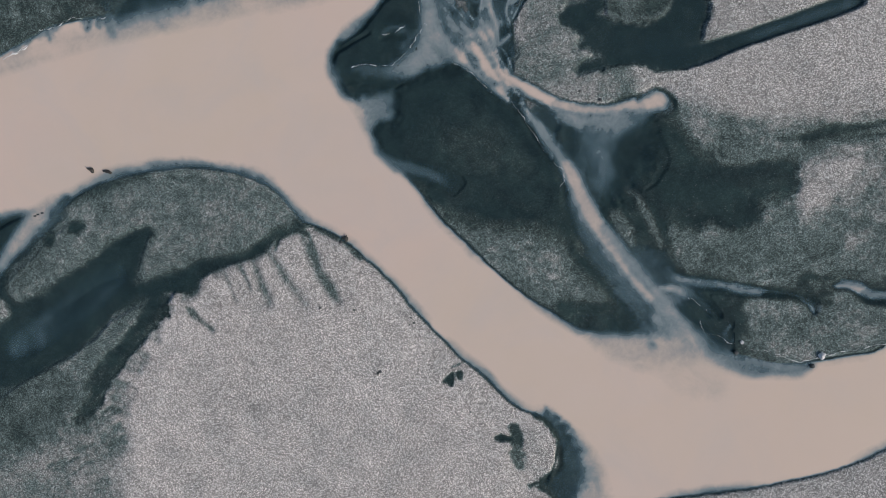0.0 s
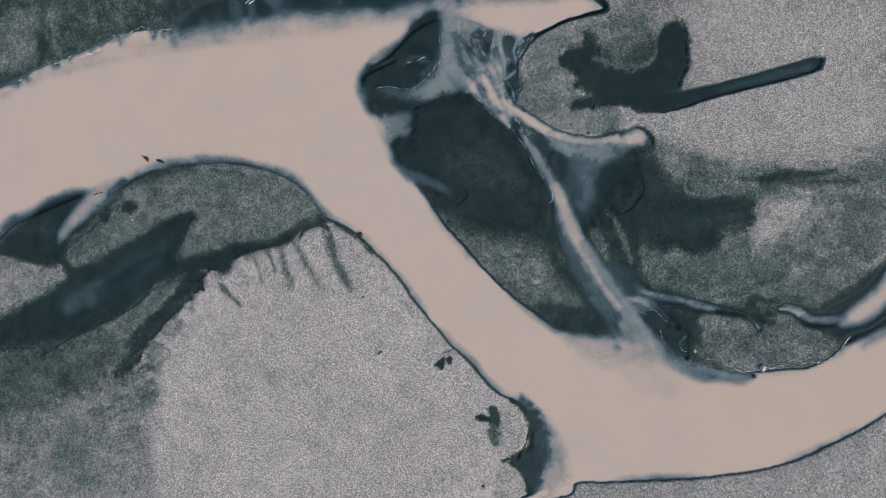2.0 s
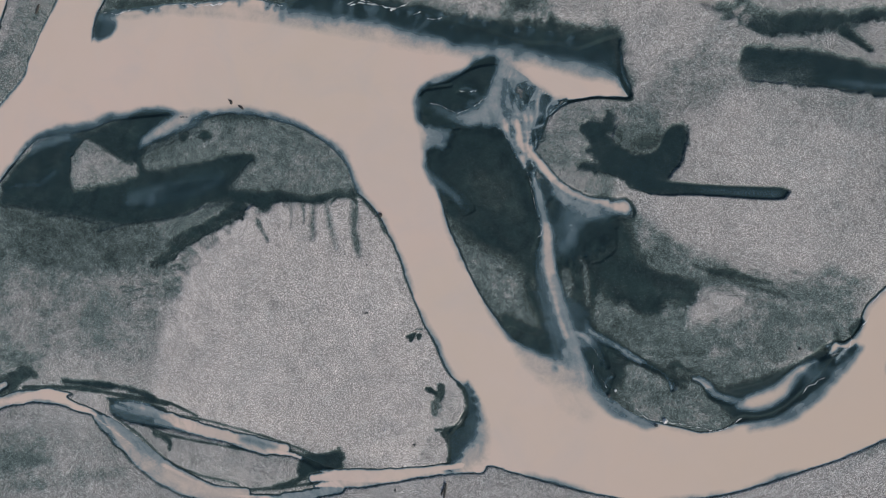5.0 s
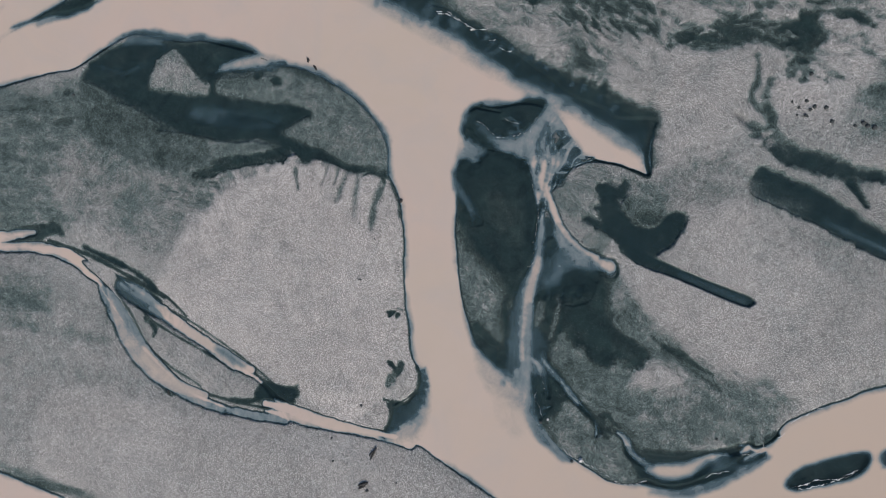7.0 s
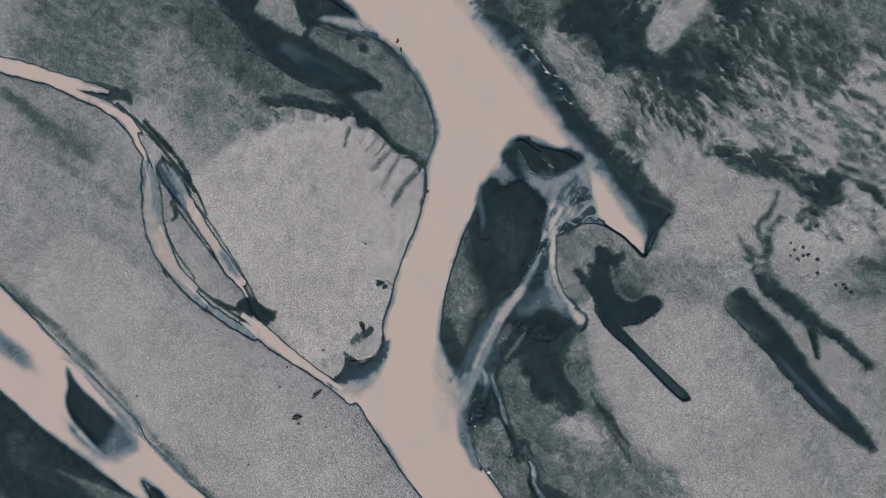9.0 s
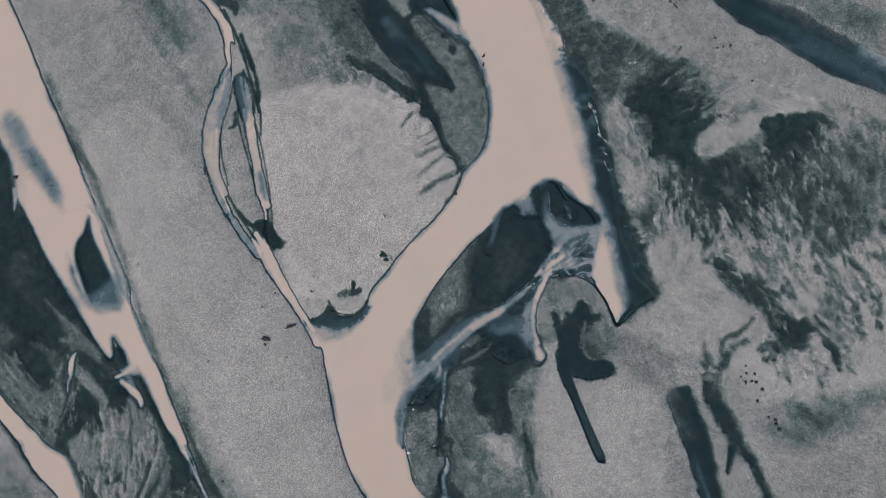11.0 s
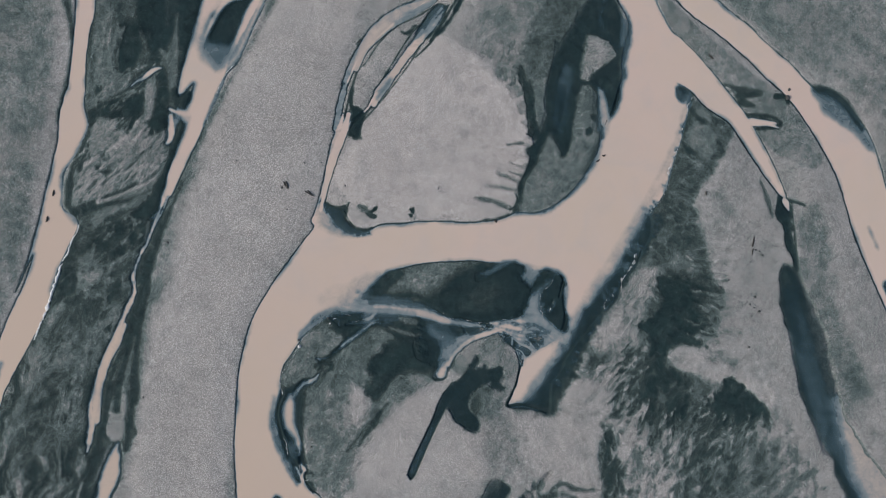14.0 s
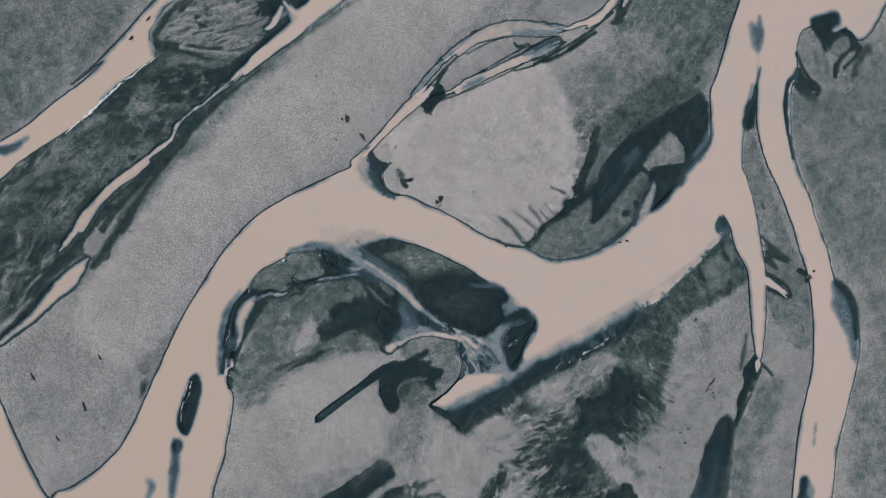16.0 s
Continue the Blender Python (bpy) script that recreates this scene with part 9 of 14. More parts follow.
    g.stain([(8.8, -72.9, 0.9), (9.2, -71.7, 1.3), (10, -70.3, 0.9), (10.4, -69.1, 0.4)], wet=.55, soft=1, rough=.5, size=.8, seed=6, closed=False)
    g.stain([(9.5, -89.1), (9.2, -87.1), (11.7, -83.2), (11.9, -81.2), (16.2, -78.4), (18.5, -75.6), (22.6, -74), (26, -74.5), (27, -75.5), (23.8, -78.8), (19.3, -82.3), (14.8, -85.7)], wet=.56, soft=1.6, rough=1, size=1, tex=.14, tsize=.7, stretch=4, turn=43, seed=1)
    g.stain([(12.6, -83.3, 0.2), (14.4, -81.9, 0.4), (16.3, -80.6, 0.2)], wet=.34, soft=.5, rough=.2, seed=4, closed=False)
    g.stain([(13, -84.7, 0.3), (16.5, -81.7, 0.4), (19.2, -79.6, 0.4), (22.3, -78.4, 0.3)], wet=.4, soft=.7, rough=.3, seed=7, closed=False)
    g.stain([(20.8, -79, 0.3), (19.3, -78.4, 0.6), (18.5, -76.9, 0.6), (19, -75.4, 0.3)], wet=.42, soft=.7, rough=.3, seed=2, closed=False)
    g.stain([(22.7, -76.7), (22.1, -75.9), (23.3, -74.8), (24.5, -75.2), (24.3, -76.3)], wet=.97, soft=1, rough=.6, size=.8, seed=5)
    g.stain([(18, -82.1, 0.3), (20.7, -80.1, 0.5), (23.2, -77.7, 0.4), (26, -75.9, 0.4)], wet=.92, soft=.9, rough=.4, seed=0, closed=False)
    g.stain([(10.3, -81.7), (10, -78.5), (10.8, -76.3), (14.5, -74.8), (17.1, -75.2), (17.6, -76.8), (15.2, -79)], wet=1, soft=1.4, rough=.8, size=1, seed=3)
    g.stain([(8.9, -78.8, 0.5), (10, -76.5, 0.9), (11.3, -74.8, 1.1), (13.9, -73.8, 1.1), (16.3, -73.5, 0.6)], wet=.68, soft=1.2, rough=.5, seed=6, closed=False)
    g.stain([(16.1, -74.4, 0.2), (18, -73.2, 0.3), (20, -73.1, 0.4), (22.1, -73.4, 0.4), (24.4, -74.2, 0.3)], wet=.42, soft=.6, rough=.2, seed=1, closed=False)
    g.stain([(16.8, -74.6, 0.2), (19.5, -73.9, 0.3), (21.9, -74.4, 0.3), (24.1, -75, 0.2)], wet=.5, soft=.6, rough=.2, seed=4, closed=False)
    g.stain([(15.7, -71.1, 0.2), (18.1, -71, 0.3), (19.7, -71.6, 0.3)], wet=.45, soft=.6, rough=.2, seed=7, closed=False)
    g.stain([(19.1, -71.7), (17.4, -69.5), (19.5, -67.5), (22, -66.4), (24.6, -66.8), (24, -68), (24.6, -70.4), (26.2, -71.3), (25.5, -72.3), (22.9, -72)], wet=1, soft=1.2, rough=.8, size=1, seed=2)
    g.stain([(14.7, -70.7, 0.9), (16, -69.2, 1.5), (17.6, -67.3, 1.5), (19.2, -65.7, 1.2), (21, -64.3, 0.9)], wet=.36, soft=.8, rough=.5, size=.7, seed=5, closed=False)
    g.stain([(21.9, -66.2), (21.7, -64.6), (23.9, -62.7), (21.3, -61.2), (19.8, -60.5), (23.5, -58.2), (27.1, -58.1), (29.2, -62.4), (26.5, -64.5)], wet=.38, soft=1, rough=.7, size=.8, tex=.1, seed=0)
    g.stain([(26.7, -71.7), (25.6, -69.5), (26, -67.2), (25.6, -65), (29.3, -62.6), (31.9, -65.7), (32.2, -68.7), (29.5, -70.7)], wet=.4, soft=1.2, rough=.7, size=.8, tex=.12, seed=3)
    g.stain([(11.9, -69.5), (13.1, -67), (15.5, -65.7), (16.5, -63.9), (18.6, -61.9), (20.1, -62.5), (22.3, -62.8), (22, -63.9), (19.3, -64.7), (16.1, -66.9)], wet=1, soft=1, rough=.6, size=.8, seed=6)
    # the leaf: long slanting strokes, torn along its rim
    brush(g, [(32.2, -68.7), (27.2, -65.9), (24.5, -57.7), (26.2, -55), (31.6, -57.5), (37.1, -60.4), (40.2, -63.3), (36.4, -67.5)], count=70, length=5, width=.35, lo=.22, hi=.5, soft=.4, strength=1, turn=-180, seed=1)
    brush(g, [(32.2, -68.7), (27.2, -65.9), (24.5, -57.7), (26.9, -55.2), (31.6, -57.5), (37.1, -60.4), (41.2, -62.7), (36.4, -67.5)], count=26, length=3.5, width=.3, lo=.55, hi=.8, soft=.4, strength=1, turn=-175, seed=4)
    g.stain([(34.3, -65.6), (33, -63.9), (32.2, -61.3), (33.2, -61.4), (34.2, -63.9)], wet=.9, soft=.8, rough=.8, size=.6, seed=7)
    g.stain([(31.7, -65.6), (30.4, -64.9), (31, -64.3), (32, -64.9)], wet=.8, soft=.8, rough=.6, size=.6, seed=2)
    g.stain([(31, -71.3, 0.4), (33.6, -69.2, 0.8), (36.7, -66.9, 0.5)], wet=.94, soft=.6, rough=.3, seed=5, closed=False)
    g.stain([(35, -69.6, 0.4), (38.6, -67.3, 0.6), (41.2, -65.1, 0.8), (43.3, -62.8, 0.6), (40.4, -61, 0.5), (36.9, -59.3, 0.6), (33.4, -57.7, 0.6), (29.9, -56.6, 0.3)], wet=.88, soft=.6, rough=.3, seed=0, closed=False)
    g.stain([(38.7, -59.6, 0.8), (35.9, -58.1, 0.7), (32.7, -56.9, 0.5), (29.5, -55.6, 0.6), (26.2, -54.8, 0.4)], wet=.26, soft=.5, rough=.3, seed=3, closed=False)
    g.stain([(39.1, -58.4), (34.8, -55.7), (28.9, -54.4), (30.2, -53.4), (33.7, -53.3), (36.2, -54.9), (38.3, -55.6), (41.5, -56.2), (43.6, -56.8), (41.3, -58.1)], wet=.5, soft=1, rough=.8, size=.8, tex=.14, tsize=.5, stretch=4, turn=-178, seed=6)
    brush(g, [(39.1, -58.4), (29.3, -54.1), (33.7, -53.3), (38.3, -55.6), (43.6, -56.8)], count=30, length=3, width=.3, lo=.35, hi=.62, soft=.4, strength=1, turn=-178, seed=1)
    g.stain([(26.7, -54.9), (28, -52.6), (32.2, -50.1), (34.6, -51), (35.6, -53.5), (33.7, -53.3), (30.2, -53.4)], wet=1, soft=.9, rough=.8, size=.8, seed=4)
    # knots and hooks below
    g.stain([(38.3, -55.6), (35.6, -53.5), (34.9, -49.6), (41.2, -45.6), (47.1, -43.6), (50.9, -40.7), (54.8, -43), (57.7, -44.3), (46, -46), (44.6, -50.3), (45.5, -54.6), (42, -55.9)], wet=.97, soft=1.4, rough=1.2, size=1, seed=7)
    g.stain([(38, -53.7, 0.5), (36.6, -53.3, 0.5), (36.5, -51.7, 0.5), (37.9, -51.1, 0.4)], wet=.5, soft=.8, rough=.5, size=.7, seed=2, closed=False)
    g.stain([(38.2, -51.7, 0.5), (39.8, -50.6, 0.8), (41.1, -50.4, 0.6)], wet=.48, soft=.8, rough=.5, size=.7, seed=5, closed=False)
    g.stain([(40.1, -49.5, 0.5), (41.8, -48.3, 0.7), (43.6, -48.3, 0.8), (45.1, -49.1, 0.5)], wet=.45, soft=.8, rough=.5, size=.7, seed=0, closed=False)
    g.stain([(44.8, -46, 0.9), (46.6, -46.2, 0.7), (48.6, -46.7, 0.9), (50.7, -46.4, 0.7), (52.5, -46.6, 0.4)], wet=.42, soft=.8, rough=.5, size=.7, seed=3, closed=False)
    g.stain([(45.1, -46.2, 0.4), (46.3, -44.9, 0.4), (47.2, -43.7, 0.3)], wet=.4, soft=.6, rough=.4, seed=6, closed=False)
    g.stain([(49.1, -42.9, 0.6), (51.2, -42.6, 1), (53.4, -42.9, 0.9), (55.1, -44, 0.8), (56.3, -45.1, 0.5)], wet=.46, soft=1, rough=.7, size=.8, seed=1, closed=False)
    g.stain([(48.1, -54.1), (46.6, -52.2), (47.8, -49.8), (50.3, -47.8), (53.2, -48), (52.5, -50.1), (50.9, -52.8)], wet=.52, soft=1.6, rough=1, size=1, tex=.14, seed=4)
    g.stain([(51.4, -54.9), (51.4, -52.5), (54.1, -49.8), (54.1, -47.5), (57.2, -49.3), (56.4, -52.3), (53.9, -54.2)], wet=1, soft=1.2, rough=.8, size=1, seed=7)
    g.stain([(57.9, -43.6), (54.8, -41.8), (53.2, -39.7), (58.6, -36.8), (63.7, -35.2), (64.5, -37.1), (61, -39.5), (60.8, -41.4)], wet=1, soft=1.2, rough=.8, size=1, seed=2)
    g.stain([(58.6, -50.9), (57.2, -49.3), (58.8, -46.6), (58.4, -43.4), (61.9, -39.1), (64.8, -37.5), (69.1, -46.8), (63.2, -48.9)], wet=.44, soft=1.6, rough=1, size=1, tex=.14, seed=5)
    g.stain([(63.2, -46.4), (62.3, -45.9), (62.8, -43.6), (63.8, -43.5), (64.4, -45.3)], wet=.95, soft=1, rough=.7, size=.8, seed=0)
    g.stain([(58.2, -47.8, 0.3), (59.8, -46.4, 0.5), (59.8, -44.9, 0.4)], wet=.9, soft=.8, rough=.4, seed=3, closed=False)
    # combed strokes
    brush(g, [(27.6, -71.8), (20.7, -59.8), (26.2, -55), (32, -57.2), (37.6, -60.2), (41.6, -62.5), (37.4, -67.2)], count=150, length=4.5, width=.4, lo=.2, hi=.5, soft=.4, strength=1.3, spread=12, turn=-180, seed=6)
    brush(g, [(27.6, -71.8), (20.7, -59.8), (26.2, -55), (32, -57.2), (37.6, -60.2), (41.6, -62.5), (37.4, -67.2)], count=80, length=3.5, width=.35, lo=.6, hi=.9, soft=.4, strength=1.3, spread=14, turn=-177, seed=1)
    brush(g, [(10.4, -88.3), (11.8, -80.9), (19.5, -75.1), (26.2, -75), (21.1, -80.9)], count=90, length=4.5, width=.4, lo=.35, hi=.65, soft=.4, strength=1.3, spread=14, turn=-142, seed=4)
    brush(g, [(24.8, -75.8), (15.7, -74.8), (12.6, -71), (17.4, -69.5), (24.3, -71.2)], count=60, length=4, width=.35, lo=.3, hi=.6, soft=.4, strength=1.3, spread=12, turn=174, seed=7)
    brush(g, [(42.2, -57.6), (34.9, -49.6), (52.3, -40.2), (56.8, -49.5)], count=90, length=3.5, width=.45, lo=.4, hi=.65, soft=.5, strength=1.2, spread=30, turn=177, seed=2)
    brush(g, [(43.1, -59.5), (34.9, -49.6), (55.8, -38), (65.2, -39), (56.8, -49.5)], count=90, length=3.5, width=.5, lo=.9, hi=1, soft=.5, strength=1.2, spread=30, turn=177, seed=5)
    brush(g, [(58.1, -52.3), (56.4, -43.9), (65.2, -36.7), (70, -46.8)], count=80, length=4, width=.5, lo=.4, hi=.9, soft=.6, strength=1.2, spread=20, turn=177, seed=0)
    # milk blurs against the leaf
    g.stain([(27.2, -73.3, 0.5), (31, -71.3, 0.7), (36, -69.2, 0.8), (40.5, -66.2, 0.8), (43.8, -62.9, 0.8), (44.2, -60.3, 0.6)], silt=.66, soft=2.2, rough=.4, seed=3, closed=False)
    g.stain([(27.5, -72.8, 0.3), (30.9, -71, 0.3), (35.9, -69, 0.4), (40.4, -66, 0.4), (43.6, -62.8, 0.4)], silt=.4, soft=1.2, rough=.3, seed=6, closed=False)
    brush(g, [(29.4, -70.3), (21.6, -59.3), (26.2, -55), (32, -57.2), (37.6, -60.2), (40.6, -62.7), (37.1, -66.5)], count=80, length=5, width=.4, lo=.1, hi=.35, soft=.4, strength=1.3, spread=12, turn=-180, seed=1)
    g.stain([(20.9, -57.7, 0.9), (24.5, -55.3, 0.7), (28.4, -53.4, 1.3), (33, -51.9, 1.3), (35.5, -52.9, 0.8)], wet=1, soft=.8, rough=.4, seed=4, closed=False)


def island(g):
    """dark island, its milky fan and the grey bar behind it"""
    # head: smooth dark water and soft clouds of milk
    g.stain([(-13.3, 17), (-11.4, 18.1), (-8.6, 19), (-5.9, 21.7), (-4.8, 23.3), (-8.1, 23.6), (-10.3, 21), (-12.5, 18.3)], wet=.98, blue=.3, silt=.02, soft=1.6, rough=.5, seed=3)
    g.stain([(-13.6, 16.5), (-10.8, 17.2), (-8.1, 17.3), (-6.7, 16.9), (-8.1, 16.2), (-10.3, 15.5), (-12.5, 15.7)], silt=.06, soft=1.6, rough=.5, seed=6)
    g.stain([(-13.3, 15.3, 0.6), (-12, 14.9, 0.9), (-10.3, 15.4, 0.8)], silt=.4, soft=1.6, rough=.5, seed=1, closed=False)
    g.stain([(-8.1, 16.3), (-5.9, 17.1), (-4.3, 16.5), (-5.6, 15.6), (-6.5, 14.8), (-7.8, 14.7), (-9.2, 15.4)], silt=.66, soft=2.4, rough=.8, seed=4)
    g.stain([(-8.6, 19.1), (-7.3, 19.7), (-6.2, 19), (-6.5, 17.8), (-7.4, 18), (-8.1, 18.6)], silt=.42, soft=1.4, rough=.6, seed=7)
    g.stain([(-9.4, 18.9, 0.3), (-9, 19.3, 0.3), (-8.1, 19.5, 0.2), (-7.1, 19.8, 0.1)], silt=.85, soft=.5, rough=.3, seed=2, closed=False)
    g.stain([(-13, 13.7), (-11.4, 13.6), (-10.9, 13), (-12.2, 12.7)], silt=.12, wet=.98, soft=1.4, rough=.4, seed=5)
    g.stain([(-11.4, 12.6), (-10, 13.1), (-8.7, 13), (-8.4, 12.4), (-9.7, 11.7), (-8.7, 11.3), (-8.9, 10.7), (-10.3, 10.6), (-11.1, 11.5)], silt=.6, soft=2, rough=.7, seed=0)
    g.stain([(-13.6, 12.7), (-11.4, 12.6), (-10.3, 11.9), (-10.6, 10.8), (-11.4, 11.2)], silt=.92, soft=1.6, rough=.4, seed=3)
    # the black of the island
    g.stain([(-6.5, 14.1), (-3.7, 15.6), (-1.6, 15.4), (1.7, 12.7), (4.4, 10), (6, 7.3), (7.3, 4.8), (8.1, 3.2), (6, 3.8), (2.8, 5.9), (-0.5, 10.6), (-3.7, 10.9), (-5.9, 8.2), (-8.1, 7.4), (-9.7, 9.3), (-8.7, 10.6), (-8.1, 12.5)], wet=1, blue=.22, silt=0, soft=2, rough=.6, tex=.02, seed=6)
    g.stain([(-3.2, 10.6), (0.1, 11.1), (2.7, 8.6), (3.8, 5.4), (2.2, 3.8), (-1.6, 4.3), (-4.3, 6), (-4.8, 8.2)], wet=.86, blue=.08, soft=4, rough=1, size=2, tex=.08, tsize=.8, seed=1)
    g.stain([(-4.8, 4.4), (-1, 3.3), (2.8, 4.3), (8.1, 1.6), (9.2, -1.1), (7.1, 0.3), (2.8, 1.4), (-1, 2.2)], wet=.98, soft=2.5, rough=.8, seed=4)
    g.stain([(-9.3, 7.4), (-7.8, 6.9), (-5.7, 6.4), (-3.2, 5.5), (-1.8, 4.6), (-3.7, 5), (-5.9, 5.5), (-8.1, 6.1)], silt=.42, blue=.25, soft=1.6, rough=.3, seed=7)
    g.stain([(-10.3, 7.4, 0.2), (-8.1, 4.9, 0.3), (-5.4, 1.9, 0.3)], wet=.66, soft=.9, rough=.5, seed=2, closed=False)
    # the grey flank
    g.stain([(-0.4, 0.1), (1.7, 0.8), (4.4, 0.5), (7.6, -0.8), (9.5, -3), (11.5, -5.1), (13.1, -7), (10.3, -6.9), (7.4, -7), (5.8, -7.5), (3, -4.4), (1, -2.6)], wet=.57, soft=1.5, rough=.8, size=1.2, tex=.12, tsize=.8, stretch=2, turn=-31, seed=5)
    g.stain([(2.8, -0.8), (5.5, -0.8), (8.1, -3.2), (10.3, -5.9), (7.1, -6.2), (4.4, -4.3)], wet=.4, soft=2.2, rough=.8, size=1.2, tex=.1, seed=0)
    g.stain([(-1.6, 1.4), (0.6, 2.1), (2.8, 1.6), (4.4, 0.6), (2.2, 0.3), (0.1, 0)], wet=.8, soft=1.2, rough=.8, size=.8, tex=.12, seed=3)
    g.stain([(2, 1.2, 0.5), (3.6, 1.4, 0.5), (5.2, 0.8, 0.2)], wet=.6, soft=.8, rough=.4, size=.6, seed=6, closed=False)
    g.stain([(7.4, -7), (12.4, -7), (13.5, -7.5), (15.1, -9.4), (14.6, -10.1), (11.4, -9.8), (8.7, -8.5)], wet=.93, soft=1, rough=.5, seed=1)
    g.stain([(11.3, -7.9), (12.4, -7.6), (12.6, -8.4), (11.7, -8.7)], wet=.66, soft=.8, rough=.4, size=.6, seed=4)
    g.stain([(8.7, -1.1), (10.3, -2.4), (11.6, -4), (13.5, -6.2), (14.5, -7.3), (13.2, -7), (10.8, -4.8), (8.9, -2.7)], wet=1, soft=1.2, rough=.3, seed=7)
    # fan
    g.stain([(-5.6, 23.3), (-3.2, 23.2), (-2.7, 20), (-2.7, 16.8), (-4, 16.1), (-5.4, 16.8), (-5.1, 20)], silt=.55, soft=2.5, rough=.6, stex=.1, stretch=4, turn=-79, seed=2)
    g.stain([(-5.3, 22.7), (-4.4, 22.7), (-4.2, 20), (-4.8, 17.3), (-5.3, 19.5)], silt=.3, soft=1, rough=.4, seed=5)
    g.stain([(-13, 13.4, 0.2), (-13.7, 14.8, 0.3), (-14.1, 16.3, 0.3), (-12.9, 17.5, 0.3), (-10.8, 18.6, 0.3), (-9.1, 20.1, 0.3), (-7.8, 21.8, 0.3), (-6.9, 23.3, 0.3)], silt=.4, blue=.3, wet=.97, soft=1.6, rough=.7, size=.8, seed=0, closed=False)
    g.stain([(-2.9, 19.5), (-1, 19.2), (0.5, 18.8), (1.2, 17), (2.5, 14.5), (3, 12.7), (1.7, 13.5), (-0.5, 15.4), (-1.8, 16.3), (-2.7, 17.6)], silt=.95, soft=1.8, rough=.4, seed=3)
    g.stain([(-2, 21.5), (-0.6, 21.7), (-0.2, 20.6), (-0.6, 19.6), (-1.6, 20.2)], silt=.2, blue=.6, soft=1.1, rough=.4, size=.6, seed=6)
    g.stain([(1.4, 18.7), (2.6, 19.9), (2.7, 17.7), (2.5, 16.1), (1.9, 16.3), (1.7, 17.3)], silt=.28, blue=.5, soft=.9, rough=.4, size=.6, seed=1)
    g.stain([(2, 16.3), (2.6, 16), (3, 14.8), (2.5, 14.5), (1.8, 15.5)], silt=.3, blue=.5, soft=1, rough=.4, size=.6, seed=4)
    g.stain([(0.7, 19.5, 0.2), (0, 20.8, 0.2), (-0.1, 21.8, 0.2)], silt=.25, blue=.4, soft=.6, rough=.2, seed=7, closed=False)
    g.stain([(1.2, 17.9, 0.2), (1.9, 18.3, 0.2), (2.6, 18.7, 0.2)], silt=.3, blue=.4, soft=.6, rough=.2, seed=2, closed=False)
    g.stain([(1.9, 21, 0.2), (1.7, 19.6, 0.2), (1, 18.7, 0.1)], silt=.3, blue=.4, soft=.6, rough=.2, seed=5, closed=False)
    g.flood([(0.5, 18.8, 0.5), (1.2, 17.1, 0.6), (2.2, 15.1, 0.8), (4.1, 13.9, 1), (6.2, 12.6, 1.2), (8.6, 11.6, 1.3), (11.3, 11, 1.3)], DELTA, silt=.9, soft=.8, rough=.2, seed=0, closed=False, rim=0)
    g.stain([(2.9, 12.9), (3.5, 12.8), (4.1, 12.1), (4.2, 11.1), (3.4, 11.7)], silt=.2, blue=.6, soft=.8, rough=.35, size=.4, seed=3)
    g.stain([(5, 12.3), (6.2, 11.8), (7.3, 10.5), (7, 9.4), (6.1, 10.1), (5.4, 11)], silt=.26, blue=.55, soft=1, rough=.4, size=.4, seed=6)
    g.stain([(7.3, 9.8), (8.4, 9.9), (9.2, 8.6), (9.3, 7.2), (8.5, 7.6), (7.8, 8.6)], silt=.12, blue=.5, soft=1, rough=.4, size=.5, seed=1)
    g.flood([(3, 12.5, 0.3), (4.6, 11, 0.5), (5.7, 9.4, 0.6), (6.8, 7.8, 0.6)], DELTA, silt=.62, soft=.8, rough=.2, seed=4, closed=False, rim=0)
    filaments(g, [(-2.7, 22.7, 3.2), (-1.8, 20, 3.8), (-0.8, 17.8, 3.2), (0.9, 15.6, 1.9), (2.7, 13.2, 1.2)], count=8, silt=.66, width=.25, clear=True, seed=7)
    filaments(g, [(1.6, 22, 2.1), (1.4, 19.9, 2.1), (1.9, 17.8, 1.6), (2.7, 15.1, 0.9)], count=7, silt=.5, width=.2, clear=True, seed=2)
    filaments(g, [(7, 8, 0.9), (8.6, 5.4, 1.2), (10.5, 1.1, 1.4), (14, -3.8, 1.6), (16.7, -7, 2.1), (19.3, -9.6, 2.6)], count=8, silt=.5, width=.18, clear=True, seed=5)
    filaments(g, [(7.3, 11.8, 1.1), (10.2, 11, 1.4), (13.4, 10.9, 0.9)], count=6, silt=.35, width=.16, clear=True, seed=0)
    # mist below the milky lobe
    g.stain([(8.1, 11.3), (10.7, 10.4), (13.4, 10.8), (15.5, 10.8), (14.4, 9.3), (11.3, 9.1), (8.9, 9.9)], silt=.6, soft=2.5, rough=.6, seed=3)
    g.stain([(9.2, 9.4), (14.4, 9.3), (15, 7.5), (12.9, 4.3), (11.3, 3.5), (10, 4.8), (9.2, 7)], silt=.34, blue=.2, soft=4, rough=.8, stex=.08, stretch=4, turn=-95, seed=6)
    g.stain([(13.4, 8.5), (16, 9.6), (17.6, 7.4), (16.6, 4.8), (13.9, 3.7), (12.6, 4.3)], silt=.1, wet=.98, blue=.25, soft=2, rough=.6, seed=1)
    # the plume
    g.flood([(6.8, 8, 0.6), (8.1, 6.2, 1.1), (9.3, 3.5, 1.3), (10.5, 1.1, 1.4), (12.3, -1.2, 1.5), (14.1, -3.8, 1.4), (16.1, -6.4, 1.4)], DELTA, silt=.8, soft=1.2, rough=.25, seed=4, closed=False, rim=0)
